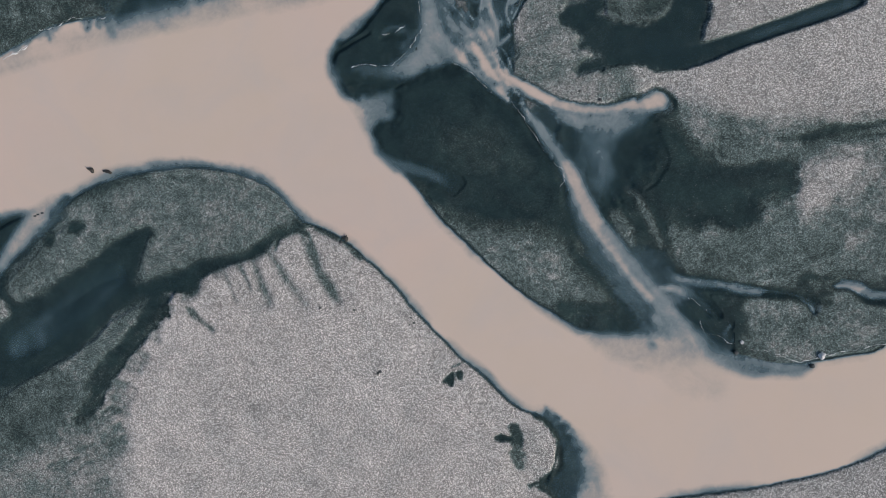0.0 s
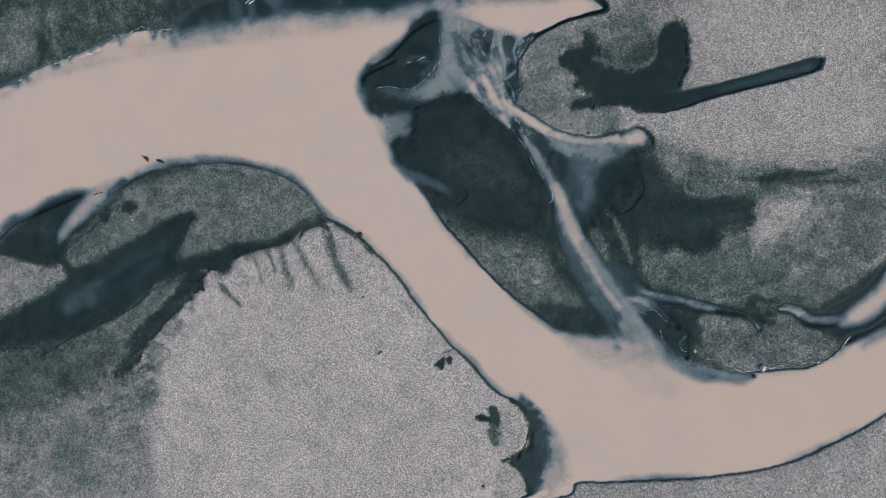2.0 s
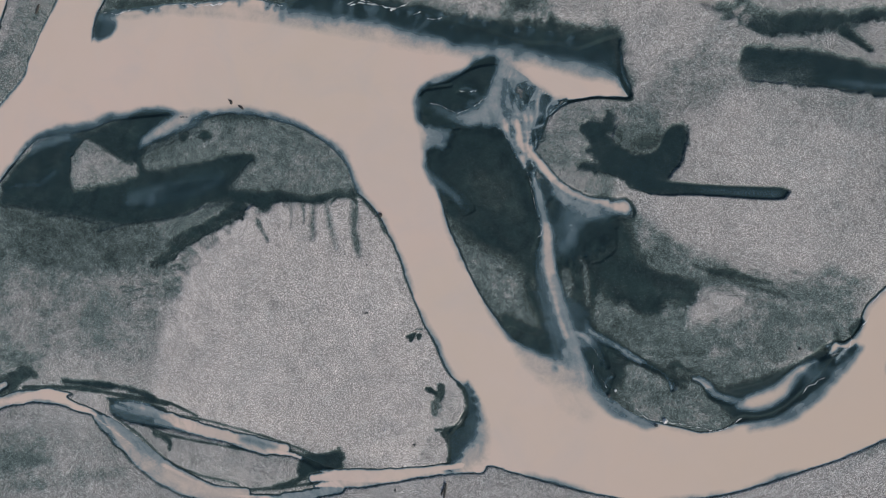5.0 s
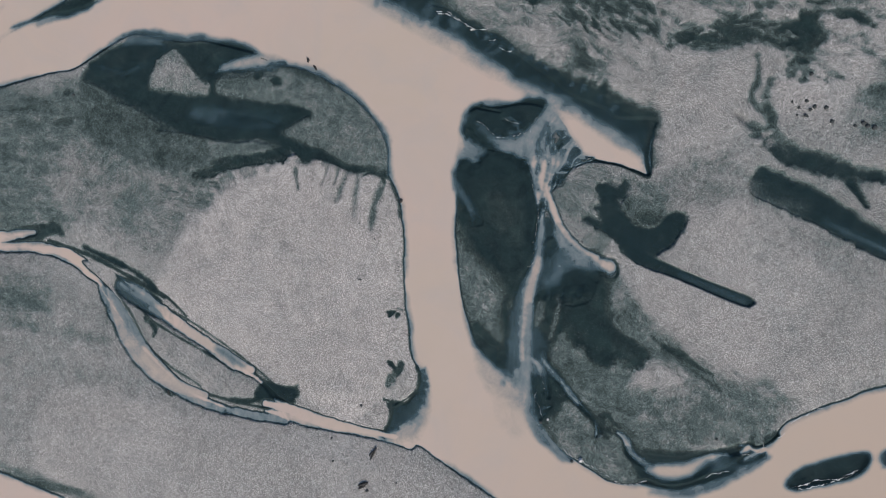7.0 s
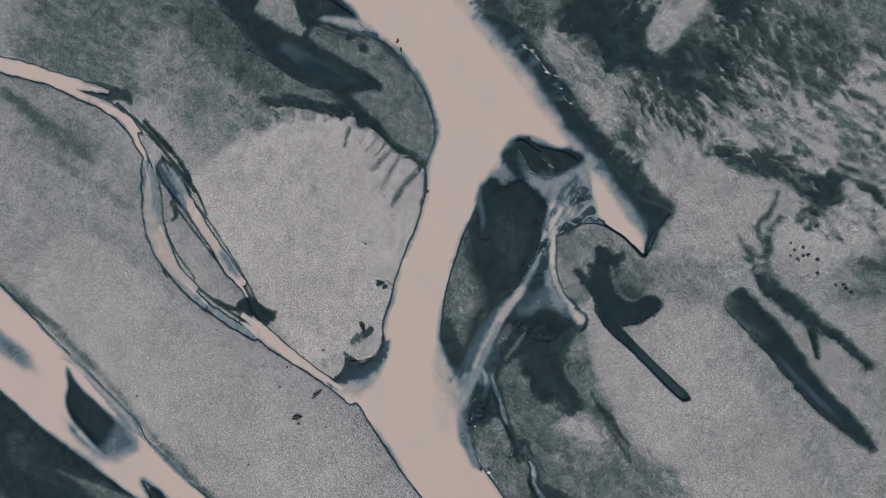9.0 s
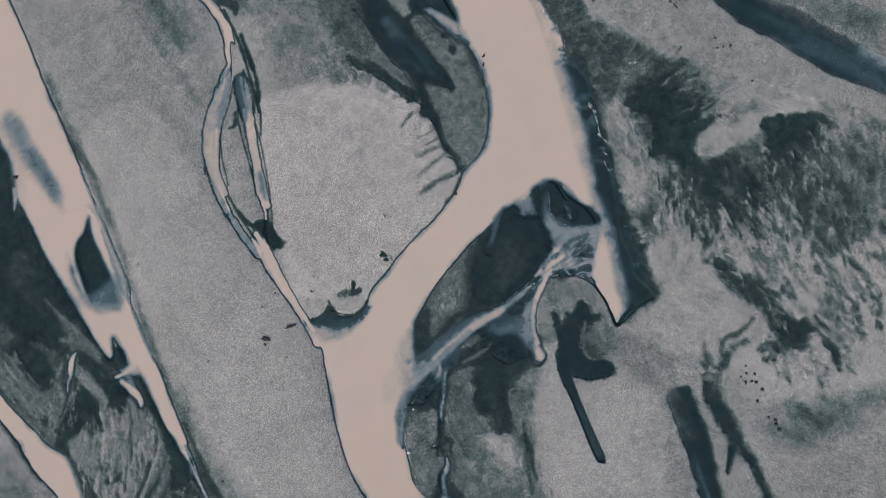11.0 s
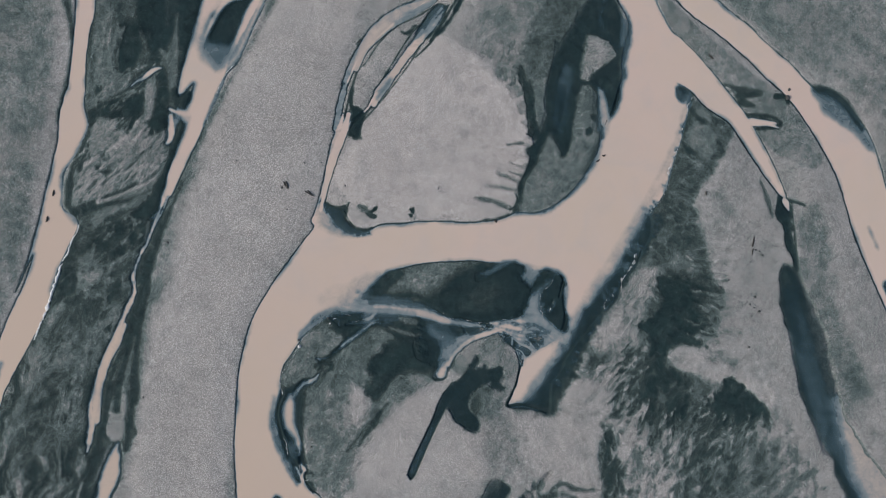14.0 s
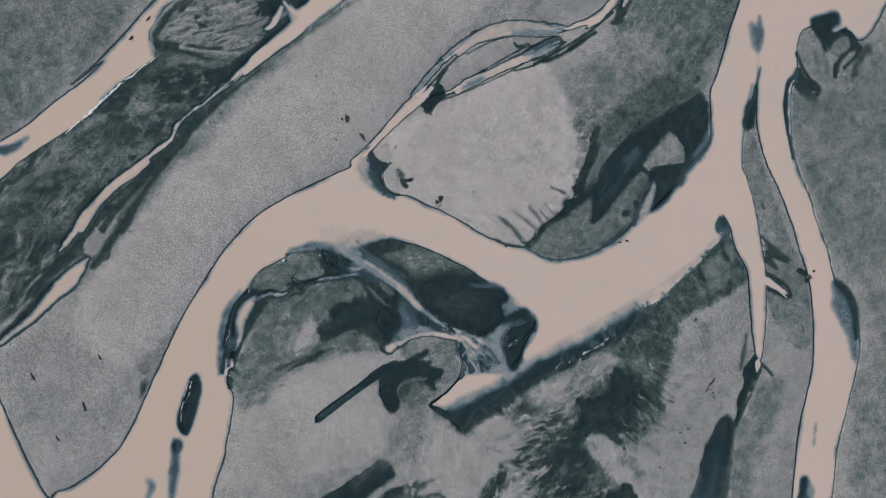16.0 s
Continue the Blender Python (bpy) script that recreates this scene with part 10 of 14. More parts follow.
    g.flood([(14.1, -3.8, 1.8), (16.1, -6.4, 2.1), (18.5, -8.8, 2.3), (21.1, -11.2, 2.1)], DELTA, silt=.62, soft=2.4, rough=.4, seed=7, closed=False, rim=0)
    g.flood([(10.7, -2.2, 1.2), (12.7, -4.6, 1.5), (14.5, -7.3, 1.8), (16.1, -9.7, 1.6)], DELTA, silt=.4, soft=2, rough=.4, seed=2, closed=False, rim=0)
    g.stain([(14, -2.1), (16.1, -2.4), (17.9, -3.7), (17.7, -5.4), (16.1, -4.8), (14.8, -3.8)], silt=.28, blue=.25, soft=2, rough=.5, seed=5)
    # gullies and strips beside it
    g.stain([(11.3, 2.4), (12.6, 3.5), (15, 3.7), (16.9, -0), (18.2, -3.6), (16.1, -2.7), (14, -1.9), (12.7, -0.3)], wet=.98, soft=1, rough=.3, seed=0)
    g.stain([(12.3, 1.8), (13.3, 2), (14.4, 0.4), (14.8, -1.2), (14.2, -1.6), (13.3, -0.8), (12.7, 0.4)], wet=.56, soft=.7, rough=.35, size=.7, seed=3)
    g.stain([(14, 4.2, 0.4), (14.9, 3.2, 0.6), (16, 1.3, 0.7), (16.9, -0.8, 0.6), (17.1, -1.6, 0.2)], wet=.52, soft=.7, rough=.35, size=.7, seed=6, closed=False)
    g.stain([(16.5, 2.7, 0.5), (17.4, 0.5, 0.5), (18.1, -2.1, 0.5), (18.3, -3.7, 0.4)], wet=.98, soft=.7, rough=.25, seed=1, closed=False)
    # black flat
    g.stain([(14.5, 5.9), (15.5, 8.3), (18.6, 8.2), (21.2, 6.3), (25.4, 5.7), (28.2, 6.1), (29.7, 5), (29.2, 3.5), (27, 3.1), (25.7, 3.4), (26.6, 1.3), (25.6, 1.2), (24.5, 3.1), (23, 3.1), (22.6, 1.8), (21.9, 2.5), (20.8, 2), (19.5, 1.3), (18, 1.4), (17.2, 1), (15.5, 3.5)], wet=.99, blue=.06, soft=1.6, rough=.7, size=1, tex=.03, seed=4)
    g.stain([(24.8, 3.2, 0.7), (25.7, 1.8, 0.6), (26.4, 0.8, 0.3)], wet=.98, soft=.8, rough=.3, seed=7, closed=False)
    g.stain([(15, 7.5), (18.1, 7.4), (20.7, 5.8), (25.4, 5.4), (28.5, 5.6), (29.3, 4.3), (25.9, 3.5), (21.3, 3.2), (17.6, 2.6), (15, 4.3)], wet=1, soft=1.4, rough=.6, size=.8, tex=.02, seed=2)
    g.stain([(15.6, 10.3), (18.3, 10.2), (20, 9), (21.9, 6.8), (21, 6.3), (18.9, 7.9), (16.8, 8.7)], wet=.76, soft=1.2, rough=.6, size=.8, seed=5)
    g.stain([(21.8, 8.3), (25.3, 8.3), (28.9, 7.8), (28.4, 6.8), (25.9, 6.2), (22.5, 6.7)], wet=.57, soft=1.2, rough=.5, size=.8, tex=.1, seed=0)
    g.stain([(28.9, 8), (32, 8.6), (37.4, 9.3), (37.5, 3.6), (35.6, 4.2), (34, 6.3), (30.5, 6.3), (29.2, 6.6)], wet=.57, soft=2, rough=.6, tex=.1, seed=3)
    g.stain([(34.1, 4.2), (37.5, 4.2), (37.6, -3.2), (34.2, -3.7), (33.1, 0.5)], wet=.57, soft=2, rough=.8, tex=.2, seed=6)
    g.stain([(18.5, 10.5, 0.2), (19.9, 9.3, 0.2), (21.8, 8.8, 0.2), (25.3, 8.9, 0.3), (28.4, 8.6, 0.3), (31, 9, 0.6), (32.9, 9.7, 0.4), (34.2, 9.1, 0.5), (36, 9.7, 0.5), (38, 10.2, 0.4)], wet=.9, soft=.6, rough=.25, seed=1, closed=False)
    g.stain([(21.6, 8.6, 0.2), (21.8, 7.8, 0.4), (21.6, 6.9, 0.3)], wet=.85, soft=.6, rough=.3, seed=4, closed=False)
    # the pale patch keeps one sharp side
    g.stain([(29, 3), (30.2, 5.8), (32.5, 6.8), (35.3, 7), (37.1, 5.7), (35.1, 3.1), (32.6, 1.3), (29.8, 1.3)], wet=.36, soft=3, rough=1, size=1.5, tex=.1, seed=7)
    g.stain([(29.6, 3.1), (30.2, 4.9), (32.1, 6.3), (34.3, 6.6), (34.6, 5.5), (33.1, 3.8), (31.3, 2.2), (29.5, 2.5)], wet=.17, soft=1.6, rough=.8, size=1, seed=2)
    # grey gravel and its dark blot
    g.stain([(18, 0.4), (19.5, 0.8), (21.8, 1.5), (23.9, 1.2), (26.2, 0.4), (27.5, 0.5), (27.3, -1.6), (25.5, -2.8), (21.8, -3.1), (18.7, -3.2)], wet=.49, soft=1.4, rough=.7, size=1, tex=.1, seed=5)
    g.stain([(26, -1.6), (29, 1.6), (34.1, 0.8), (33.7, -3.2), (30.1, -4.8), (26, -4.2)], wet=.6, soft=2, rough=1, tex=.14, seed=0)
    g.stain([(27, -3.4), (28.5, -1.6), (30.7, -1.1), (31.9, -1.8), (30.6, -2.8), (29.2, -3.6)], wet=.86, soft=1.6, rough=.8, size=1, seed=3)
    g.stain([(30.8, -1), (31.1, -0.1), (32.3, 0.3), (33.3, -0.5), (33, -1.6), (32, -1.9), (31.3, -1.6)], wet=.95, soft=.8, rough=.4, size=.6, seed=6)
    g.stain([(31.5, -0.8, 0.4), (32.2, -0.5, 0.5), (32.7, -1, 0.3)], wet=.6, soft=.6, rough=.3, size=.5, seed=1, closed=False)
    g.stain([(29.7, -3.6), (31.6, -2.4), (33.7, -2.9), (34.2, -4.2), (32.2, -5), (30.6, -5)], wet=.49, soft=1.2, rough=.6, size=1, tex=.1, seed=4)
    g.stain([(18.7, -3.2), (25.5, -3), (29.1, -4), (30.1, -5.3), (25.5, -4.8), (20.8, -4.3)], wet=.7, soft=2, rough=.6, seed=7)
    # rivulets
    g.stain([(17.9, -4.3), (20.8, -4.2), (25.5, -5), (30.1, -5.8), (31.2, -6.3), (25, -6.4), (24.5, -9), (24, -10.9), (21.9, -9.6), (19.5, -7.2)], wet=.97, soft=1.2, rough=.4, seed=2)
    g.flood([(17.7, -3.6, 0.7), (19.5, -4.7, 0.7), (21.9, -5.1, 0.6), (24.5, -5.2, 0.6), (26.8, -5.6, 0.4)], DELTA, silt=.55, soft=.8, rough=.2, seed=5, closed=False, rim=0)
    g.flood([(26.8, -5.6, 0.5), (29.1, -5.9, 0.4), (30.8, -6.4, 0.5), (31.5, -7.1, 0.3)], DELTA, silt=.3, soft=.8, rough=.2, seed=0, closed=False, rim=0)
    g.flood([(19, -5.1, 0.4), (20.4, -6.1, 0.5), (21.7, -7.2, 0.4), (22.5, -8, 0.2)], DELTA, silt=.46, soft=.8, rough=.2, seed=3, closed=False, rim=0)
    g.flood([(17.2, -5.4, 0.7), (18.5, -5.5, 0.9), (19.5, -6.1, 0.4)], DELTA, silt=.7, soft=.9, rough=.25, seed=6, closed=False, rim=0)
    g.stain([(25.1, -6.5), (29.1, -6.7), (31.1, -7.2), (31.4, -10), (31.2, -12.2), (29.2, -12.2), (26.3, -10.7), (25.3, -9)], wet=.46, soft=1, rough=.5, size=.8, tex=.1, seed=1)
    g.stain([(32.3, -7.5), (33.7, -6.2), (35.7, -6.4), (37.7, -8.3), (38.8, -10), (35.3, -10.6), (32.3, -11.3), (32, -9.5)], wet=.57, soft=1, rough=.5, size=.8, tex=.1, seed=4)
    g.stain([(31.2, -6.6, 0.6), (31.9, -5.8, 0.5), (33.2, -4.7, 0.5), (34.2, -4.3, 0.3)], wet=.96, soft=.6, rough=.25, seed=7, closed=False)
    # veils where the plume meets the river
    g.stain([(10.9, -10.3), (14, -9.8), (17.2, -10.2), (18.3, -11.5), (16.2, -12.9), (13.3, -12.4)], silt=.78, soft=3, rough=.5, seed=2)
    g.stain([(16.2, -12.4), (20.9, -12.3), (24, -14.4), (22, -16.6), (17.8, -15)], silt=.86, soft=4, rough=.6, seed=5)
    g.stain([(20.6, -9.6), (23, -10.7), (25.1, -12.2), (28.2, -13), (30.7, -12.7), (29.2, -13.4), (25.6, -13), (22.5, -12)], silt=.45, soft=2, rough=.4, seed=0)
    # strands
    fibres(g, [(-0.4, 0.1), (4.4, 0.8), (9.2, -2.2), (13.1, -7), (7.4, -7.3), (2.8, -4.3)], size=.4, stretch=4, pale=.3, dark=.85, amount=0.48, soft=1.5, turn=-31, seed=3)
    fibres(g, [(18.7, -0), (25.9, 0.3), (34.1, 1), (37.5, 4.2), (37.6, -3.7), (30.6, -4.8), (19.2, -2.9)], size=.4, stretch=4, swirl=1.8, pale=.34, dark=.88, amount=0.48, turn=6, seed=6)
    fibres(g, [(25.1, -6.5), (31.2, -7.2), (37.7, -8.4), (37.7, -10.2), (31.2, -12.2), (26.3, -10.7)], size=.4, stretch=3, pale=.36, dark=.85, amount=0.40, soft=1.5, turn=-11, seed=1)
    fibres(g, [(-8.1, 9.8), (1.7, 11.3), (7, 4.3), (2.8, 1.6), (-3.7, 4.4)], size=.35, stretch=4, pale=.8, dark=1, amount=0.56, turn=-59, seed=4)
    # the head is black, with torn clouds of milk
    g.stain([(-14.4, 16.8), (-13.6, 18.2), (-11.3, 19.2), (-9.6, 20.4), (-9.1, 22.7), (-8.3, 24.4), (-5.9, 24.3), (-5.7, 20.4), (-6.3, 19), (-6.2, 17.9), (-7.4, 16.8), (-9.1, 16.2), (-11.4, 16.2), (-12.6, 15.6), (-13.6, 16)], wet=1, blue=.3, silt=.02, soft=.9, rough=.8, size=.8, seed=7)
    g.stain([(-9.3, 19.2, 0.3), (-8.8, 19.6, 0.4), (-7.9, 19.7, 0.3), (-7.1, 20, 0.1)], silt=.75, soft=.7, rough=.4, size=.5, seed=2, closed=False)
    g.stain([(-7.9, 19.2, 0.5), (-7.2, 19.3, 0.6), (-6.6, 18.8, 0.5), (-7, 18.1, 0.6), (-7.9, 17.7, 0.5)], silt=.5, soft=1, rough=.5, size=.5, seed=5, closed=False)
    g.stain([(-12.5, 16.2), (-10.9, 16.3), (-9.1, 15.9), (-7.4, 16.5), (-6.6, 16), (-7.7, 15.1), (-9.7, 15.4), (-11.4, 15.2), (-12.6, 15.5)], silt=.4, soft=1.2, rough=.8, size=.7, seed=0)
    g.stain([(-7.7, 16.6), (-6, 17.6), (-3.5, 17.6), (-2.9, 16.9), (-4.3, 16.2), (-5.7, 16), (-6, 15.2), (-7.1, 14.8), (-8.3, 14.9)], silt=.62, soft=1.6, rough=1, size=.7, seed=3)
    g.stain([(-13.6, 15.4), (-12, 15.1), (-9.1, 14.8), (-6.3, 14.5), (-6.2, 13.1), (-8.5, 13.4), (-9.7, 13.7), (-10.8, 13.2), (-12, 13), (-12.8, 13.9)], silt=.05, wet=1, soft=1, rough=.8, size=.7, seed=6)
    g.stain([(-13, 13.6), (-12, 13.7), (-10.8, 13.2), (-11.4, 12.8), (-12.5, 12.9)], silt=.08, wet=1, soft=.5, rough=.5, size=.5, seed=1)
    g.stain([(-12, 12.8), (-10.2, 13.2), (-8.5, 13.2), (-8.2, 12.5), (-9.4, 12), (-8.2, 11.5), (-8.5, 10.7), (-9.6, 10.5), (-10.8, 11.1)], silt=.55, soft=1.4, rough=1, size=.6, seed=4)
    # its body is smooth and black
    g.stain([(-6, 14.8), (-3.4, 15.9), (-2, 16), (-0.1, 14.5), (2.8, 12), (5.1, 9.5), (6.5, 7), (7.9, 4.2), (6.3, 4.7), (2.8, 9.2), (-0.6, 12.5), (-3.4, 12.5), (-6.8, 9.1), (-7.3, 6.9), (-9, 7.7), (-10.1, 9.7), (-9.1, 10.3), (-7.9, 10.6), (-7.8, 12)], wet=1, blue=.24, silt=0, soft=1.4, rough=.6, size=.8, tex=.01, seed=7)
    g.stain([(-6.8, 9.1), (-3.4, 12.5), (-0, 12.3), (3.4, 8.6), (6.8, 4.7), (8.5, 2), (6.3, 1.4), (2.9, 2.5), (-0.4, 3.5), (-3.9, 5.2), (-6.2, 6.3)], wet=.97, blue=.17, soft=2.5, rough=1, size=1.2, tex=.02, seed=2)
    g.stain([(-3.9, 8.3), (-1.1, 10), (1.7, 9.7), (2.9, 7.8), (4, 5.8), (1.8, 5.8), (-1.6, 6.4)], wet=.86, blue=.1, soft=3, rough=1, size=1.2, tex=.06, tsize=.8, seed=5)
    g.stain([(-10.1, 7.7, 0.3), (-8.5, 6.9, 0.5), (-6.2, 6, 0.7), (-4.2, 5.1, 0.6), (-2.4, 3.8, 0.2)], silt=.45, soft=1, rough=.3, size=.6, seed=0, closed=False)
    g.stain([(-5, 3.8), (-2.7, 3.8), (-1, 3.5), (2.9, 2.2), (5.2, 1.4), (1.8, 1.2), (-1.6, 2.1), (-3.8, 2.4)], wet=.96, blue=.2, soft=1, rough=.5, seed=3)
    # the fan: broad milk, with blue cells and threads
    g.stain([(-5.8, 24.3), (-3, 24.3), (-3, 20.9), (-2.9, 18.7), (-3, 17), (-4.1, 16.6), (-5.5, 17.3), (-5.7, 20.4)], silt=.6, soft=1.6, rough=.5, stex=.1, stretch=3, turn=-81, seed=6)
    g.stain([(-2.8, 19.8), (-1, 19.1), (1, 19.2), (1.6, 17), (1.9, 15.3), (2.8, 13.9), (3.4, 12.8), (2.8, 12.5), (1.6, 13.6), (-0.1, 14.8), (-1.5, 16), (-2.6, 17.3)], silt=.76, soft=1.6, rough=.5, stex=.16, stretch=4, turn=-65, seed=1)
    g.stain([(-2.6, 21.5), (-1.3, 21.9), (-0.4, 21.4), (-0.7, 20.3), (-1.7, 20.5), (-2.5, 20.7)], silt=.12, blue=.6, soft=1, rough=.5, size=.5, seed=4)
    g.stain([(-2.1, 22.7), (-0.2, 23.2), (-0.1, 22.1), (-1.3, 22)], silt=.3, blue=.5, soft=.7, rough=.5, size=.5, seed=7)
    g.stain([(1, 22), (2.1, 22.6), (2.9, 21.5), (2.7, 19.8), (1.7, 20.4)], silt=.3, blue=.5, soft=.6, rough=.4, size=.4, seed=2)
    g.stain([(1.6, 19.2), (2.4, 19.7), (3, 19), (2.7, 17.8), (1.8, 18)], silt=.24, blue=.5, soft=.6, rough=.4, size=.4, seed=5)
    g.stain([(1.6, 17.7), (2.8, 17.8), (3, 16.2), (3.2, 15.3), (2.6, 15), (1.9, 16.2)], silt=.2, blue=.6, soft=.6, rough=.4, size=.4, seed=0)
    g.stain([(0.8, 22.6, 0.2), (1.1, 20.9, 0.2), (1.6, 19.5, 0.2), (1.8, 17.8, 0.2)], silt=.72, soft=.4, rough=.2, seed=3, closed=False)
    g.stain([(0.2, 22.6, 0.2), (-0, 20.9, 0.2), (0.4, 19.2, 0.2)], silt=.7, soft=.4, rough=.2, seed=6, closed=False)
    g.stain([(2.9, 22.6, 0.3), (2.5, 20.9, 0.2), (2.9, 19.8, 0.2)], silt=.7, soft=.4, rough=.2, seed=1, closed=False)
    g.stain([(1.8, 17.8, 0.2), (2.2, 18.1, 0.2), (2.9, 18.7, 0.2)], silt=.6, soft=.4, rough=.2, seed=4, closed=False)
    g.flood([(2.5, 15.3, 0.6), (3.3, 14.2, 0.8), (5, 13.4, 1), (7, 12.3, 1), (8.9, 11.7, 1), (11.7, 11.4, 1), (14.4, 11.9, 1.1)], DELTA, silt=.8, soft=.8, rough=.25, seed=7, closed=False, rim=0)
    g.stain([(2.7, 13.6), (3.2, 13.5), (4, 12.4), (4.1, 11.7), (3.5, 11.9), (2.9, 12.7)], silt=.16, blue=.6, soft=.5, rough=.5, size=.3, seed=2)
    g.stain([(4.9, 12.2), (5.8, 12.2), (7.1, 11.3), (7.4, 9.9), (6.4, 9.8), (5.6, 10.8)], silt=.24, blue=.55, soft=.7, rough=.5, size=.35, seed=5)
    g.stain([(7.6, 9.9), (8.4, 10.1), (9.3, 9.1), (9.4, 7.5), (8.7, 7.3), (8.1, 8.5)], silt=.16, blue=.5, soft=.7, rough=.5, size=.4, seed=0)
    g.flood([(3.9, 12.2, 0.4), (5, 10.8, 0.8), (6.1, 9.2, 1.1), (7.2, 7.8, 1), (8.4, 6.4, 0.8)], DELTA, silt=.66, soft=.8, rough=.3, seed=3, closed=False, rim=0)
    # mist in veils below the lobe
    g.stain([(7.2, 11.7), (10, 11), (12.8, 11.1), (15.5, 11.5), (14.4, 10.2), (12.8, 9.5), (10, 9.8), (8.4, 10.4)], silt=.62, soft=1.8, rough=.7, size=.8, seed=6)
    g.stain([(10, 9.8), (13.3, 9.5), (14.5, 8.6), (13.9, 6.5), (12.6, 4.8), (11.2, 4.2), (10.4, 6.4), (9.8, 8.1)], silt=.34, blue=.25, soft=2, rough=1, size=1, stex=.14, stretch=3, turn=-100, seed=1)
    g.stain([(12.6, 7.3), (14.7, 9.2), (16.1, 9), (16.4, 6.5), (15.1, 4.8), (13.7, 4.5)], silt=.1, blue=.25, wet=.98, soft=1, rough=.8, size=.8, seed=4)
    g.stain([(13.9, 11.2, 0.4), (15.2, 10.8, 0.4), (16, 11.2, 0.2)], silt=.4, soft=.6, rough=.4, size=.5, seed=7, closed=False)
    # soft seams of the plume
    g.stain([(8.4, 6.4, 0.7), (9.3, 4.5, 1), (10.5, 2.3, 1.1), (11.3, 0.9, 1)], silt=.8, soft=.8, rough=.3, seed=2, closed=False)
    g.stain([(9.6, 0.3, 0.6), (11.4, -2.2, 0.9), (13.6, -4.7, 1), (15.9, -7.4, 1)], silt=.36, soft=1.4, rough=.5, seed=5, closed=False)
    g.stain([(11.9, 0.2, 0.9), (13.6, -1.9, 0.9), (15.3, -4.1, 0.9), (17.5, -6.6, 1), (19.7, -9, 1.1)], silt=.66, soft=1.4, rough=.4, seed=0, closed=False)
    g.stain([(14.4, -1.3), (16.8, -1.8), (18.2, -3.5), (17.7, -4.6), (15.8, -3.5)], silt=.3, soft=1.6, rough=.6, seed=3)
    g.stain([(-0.1, 17, 0.8), (1.3, 15.3, 0.9), (2.5, 13.9, 0.7)], silt=.9, soft=1.4, rough=.3, seed=6, closed=False)
    filaments(g, [(-3, 22.1, 2.8), (-2.1, 19.8, 3.4), (-0.7, 18.1, 3.1), (1.1, 15.9, 1.9), (2.8, 13.7, 0.9)], count=9, silt=.85, width=.2, seed=1)
    filaments(g, [(-3.5, 22.6, 2.8), (-2.4, 19.8, 3.2), (-0.7, 17.9, 2.8), (1.1, 15.6, 1.7), (2.8, 13.6, 0.8)], count=9, silt=.4, width=.14, clear=True, seed=4)
    g.stain([(-4.6, 17.6, 0.8), (-3.5, 16.9, 0.7), (-2.6, 16.4, 0.3)], silt=.55, soft=.8, rough=.4, seed=7, closed=False)
    # the foot of the plume: dark shore on either side, ragged milk between
    g.stain([(7.8, -6.8), (13.1, -6.9), (14.5, -7.7), (15.6, -9.7), (13.7, -9.8), (10.9, -8.9), (8.7, -8.1)], wet=.97, silt=.12, soft=1, rough=.8, size=.7, seed=2)
    g.stain([(18.9, -7.1), (20.5, -7.1), (22.4, -8.7), (23.8, -10.3), (24.7, -11.7), (23, -10.9), (21.1, -9.5), (19.7, -8.5)], wet=.98, silt=.14, soft=1, rough=.8, size=.7, seed=5)
    g.stain([(23.5, -8.9, 0.2), (23.1, -10, 0.2), (24.1, -10.3, 0.2), (24.6, -11, 0.2)], silt=.7, soft=.6, rough=.4, size=.5, seed=0, closed=False)
    g.stain([(14.2, -7.2, 0.4), (15.4, -9.1, 0.4), (16.5, -10.8, 0.4)], silt=.3, soft=1.2, rough=.5, seed=3, closed=False)
    g.stain([(14.8, -10.2, 0.3), (17, -10.5, 0.5), (19.2, -10.7, 0.7)], silt=.82, soft=1.2, rough=.6, size=.6, seed=6, closed=False)


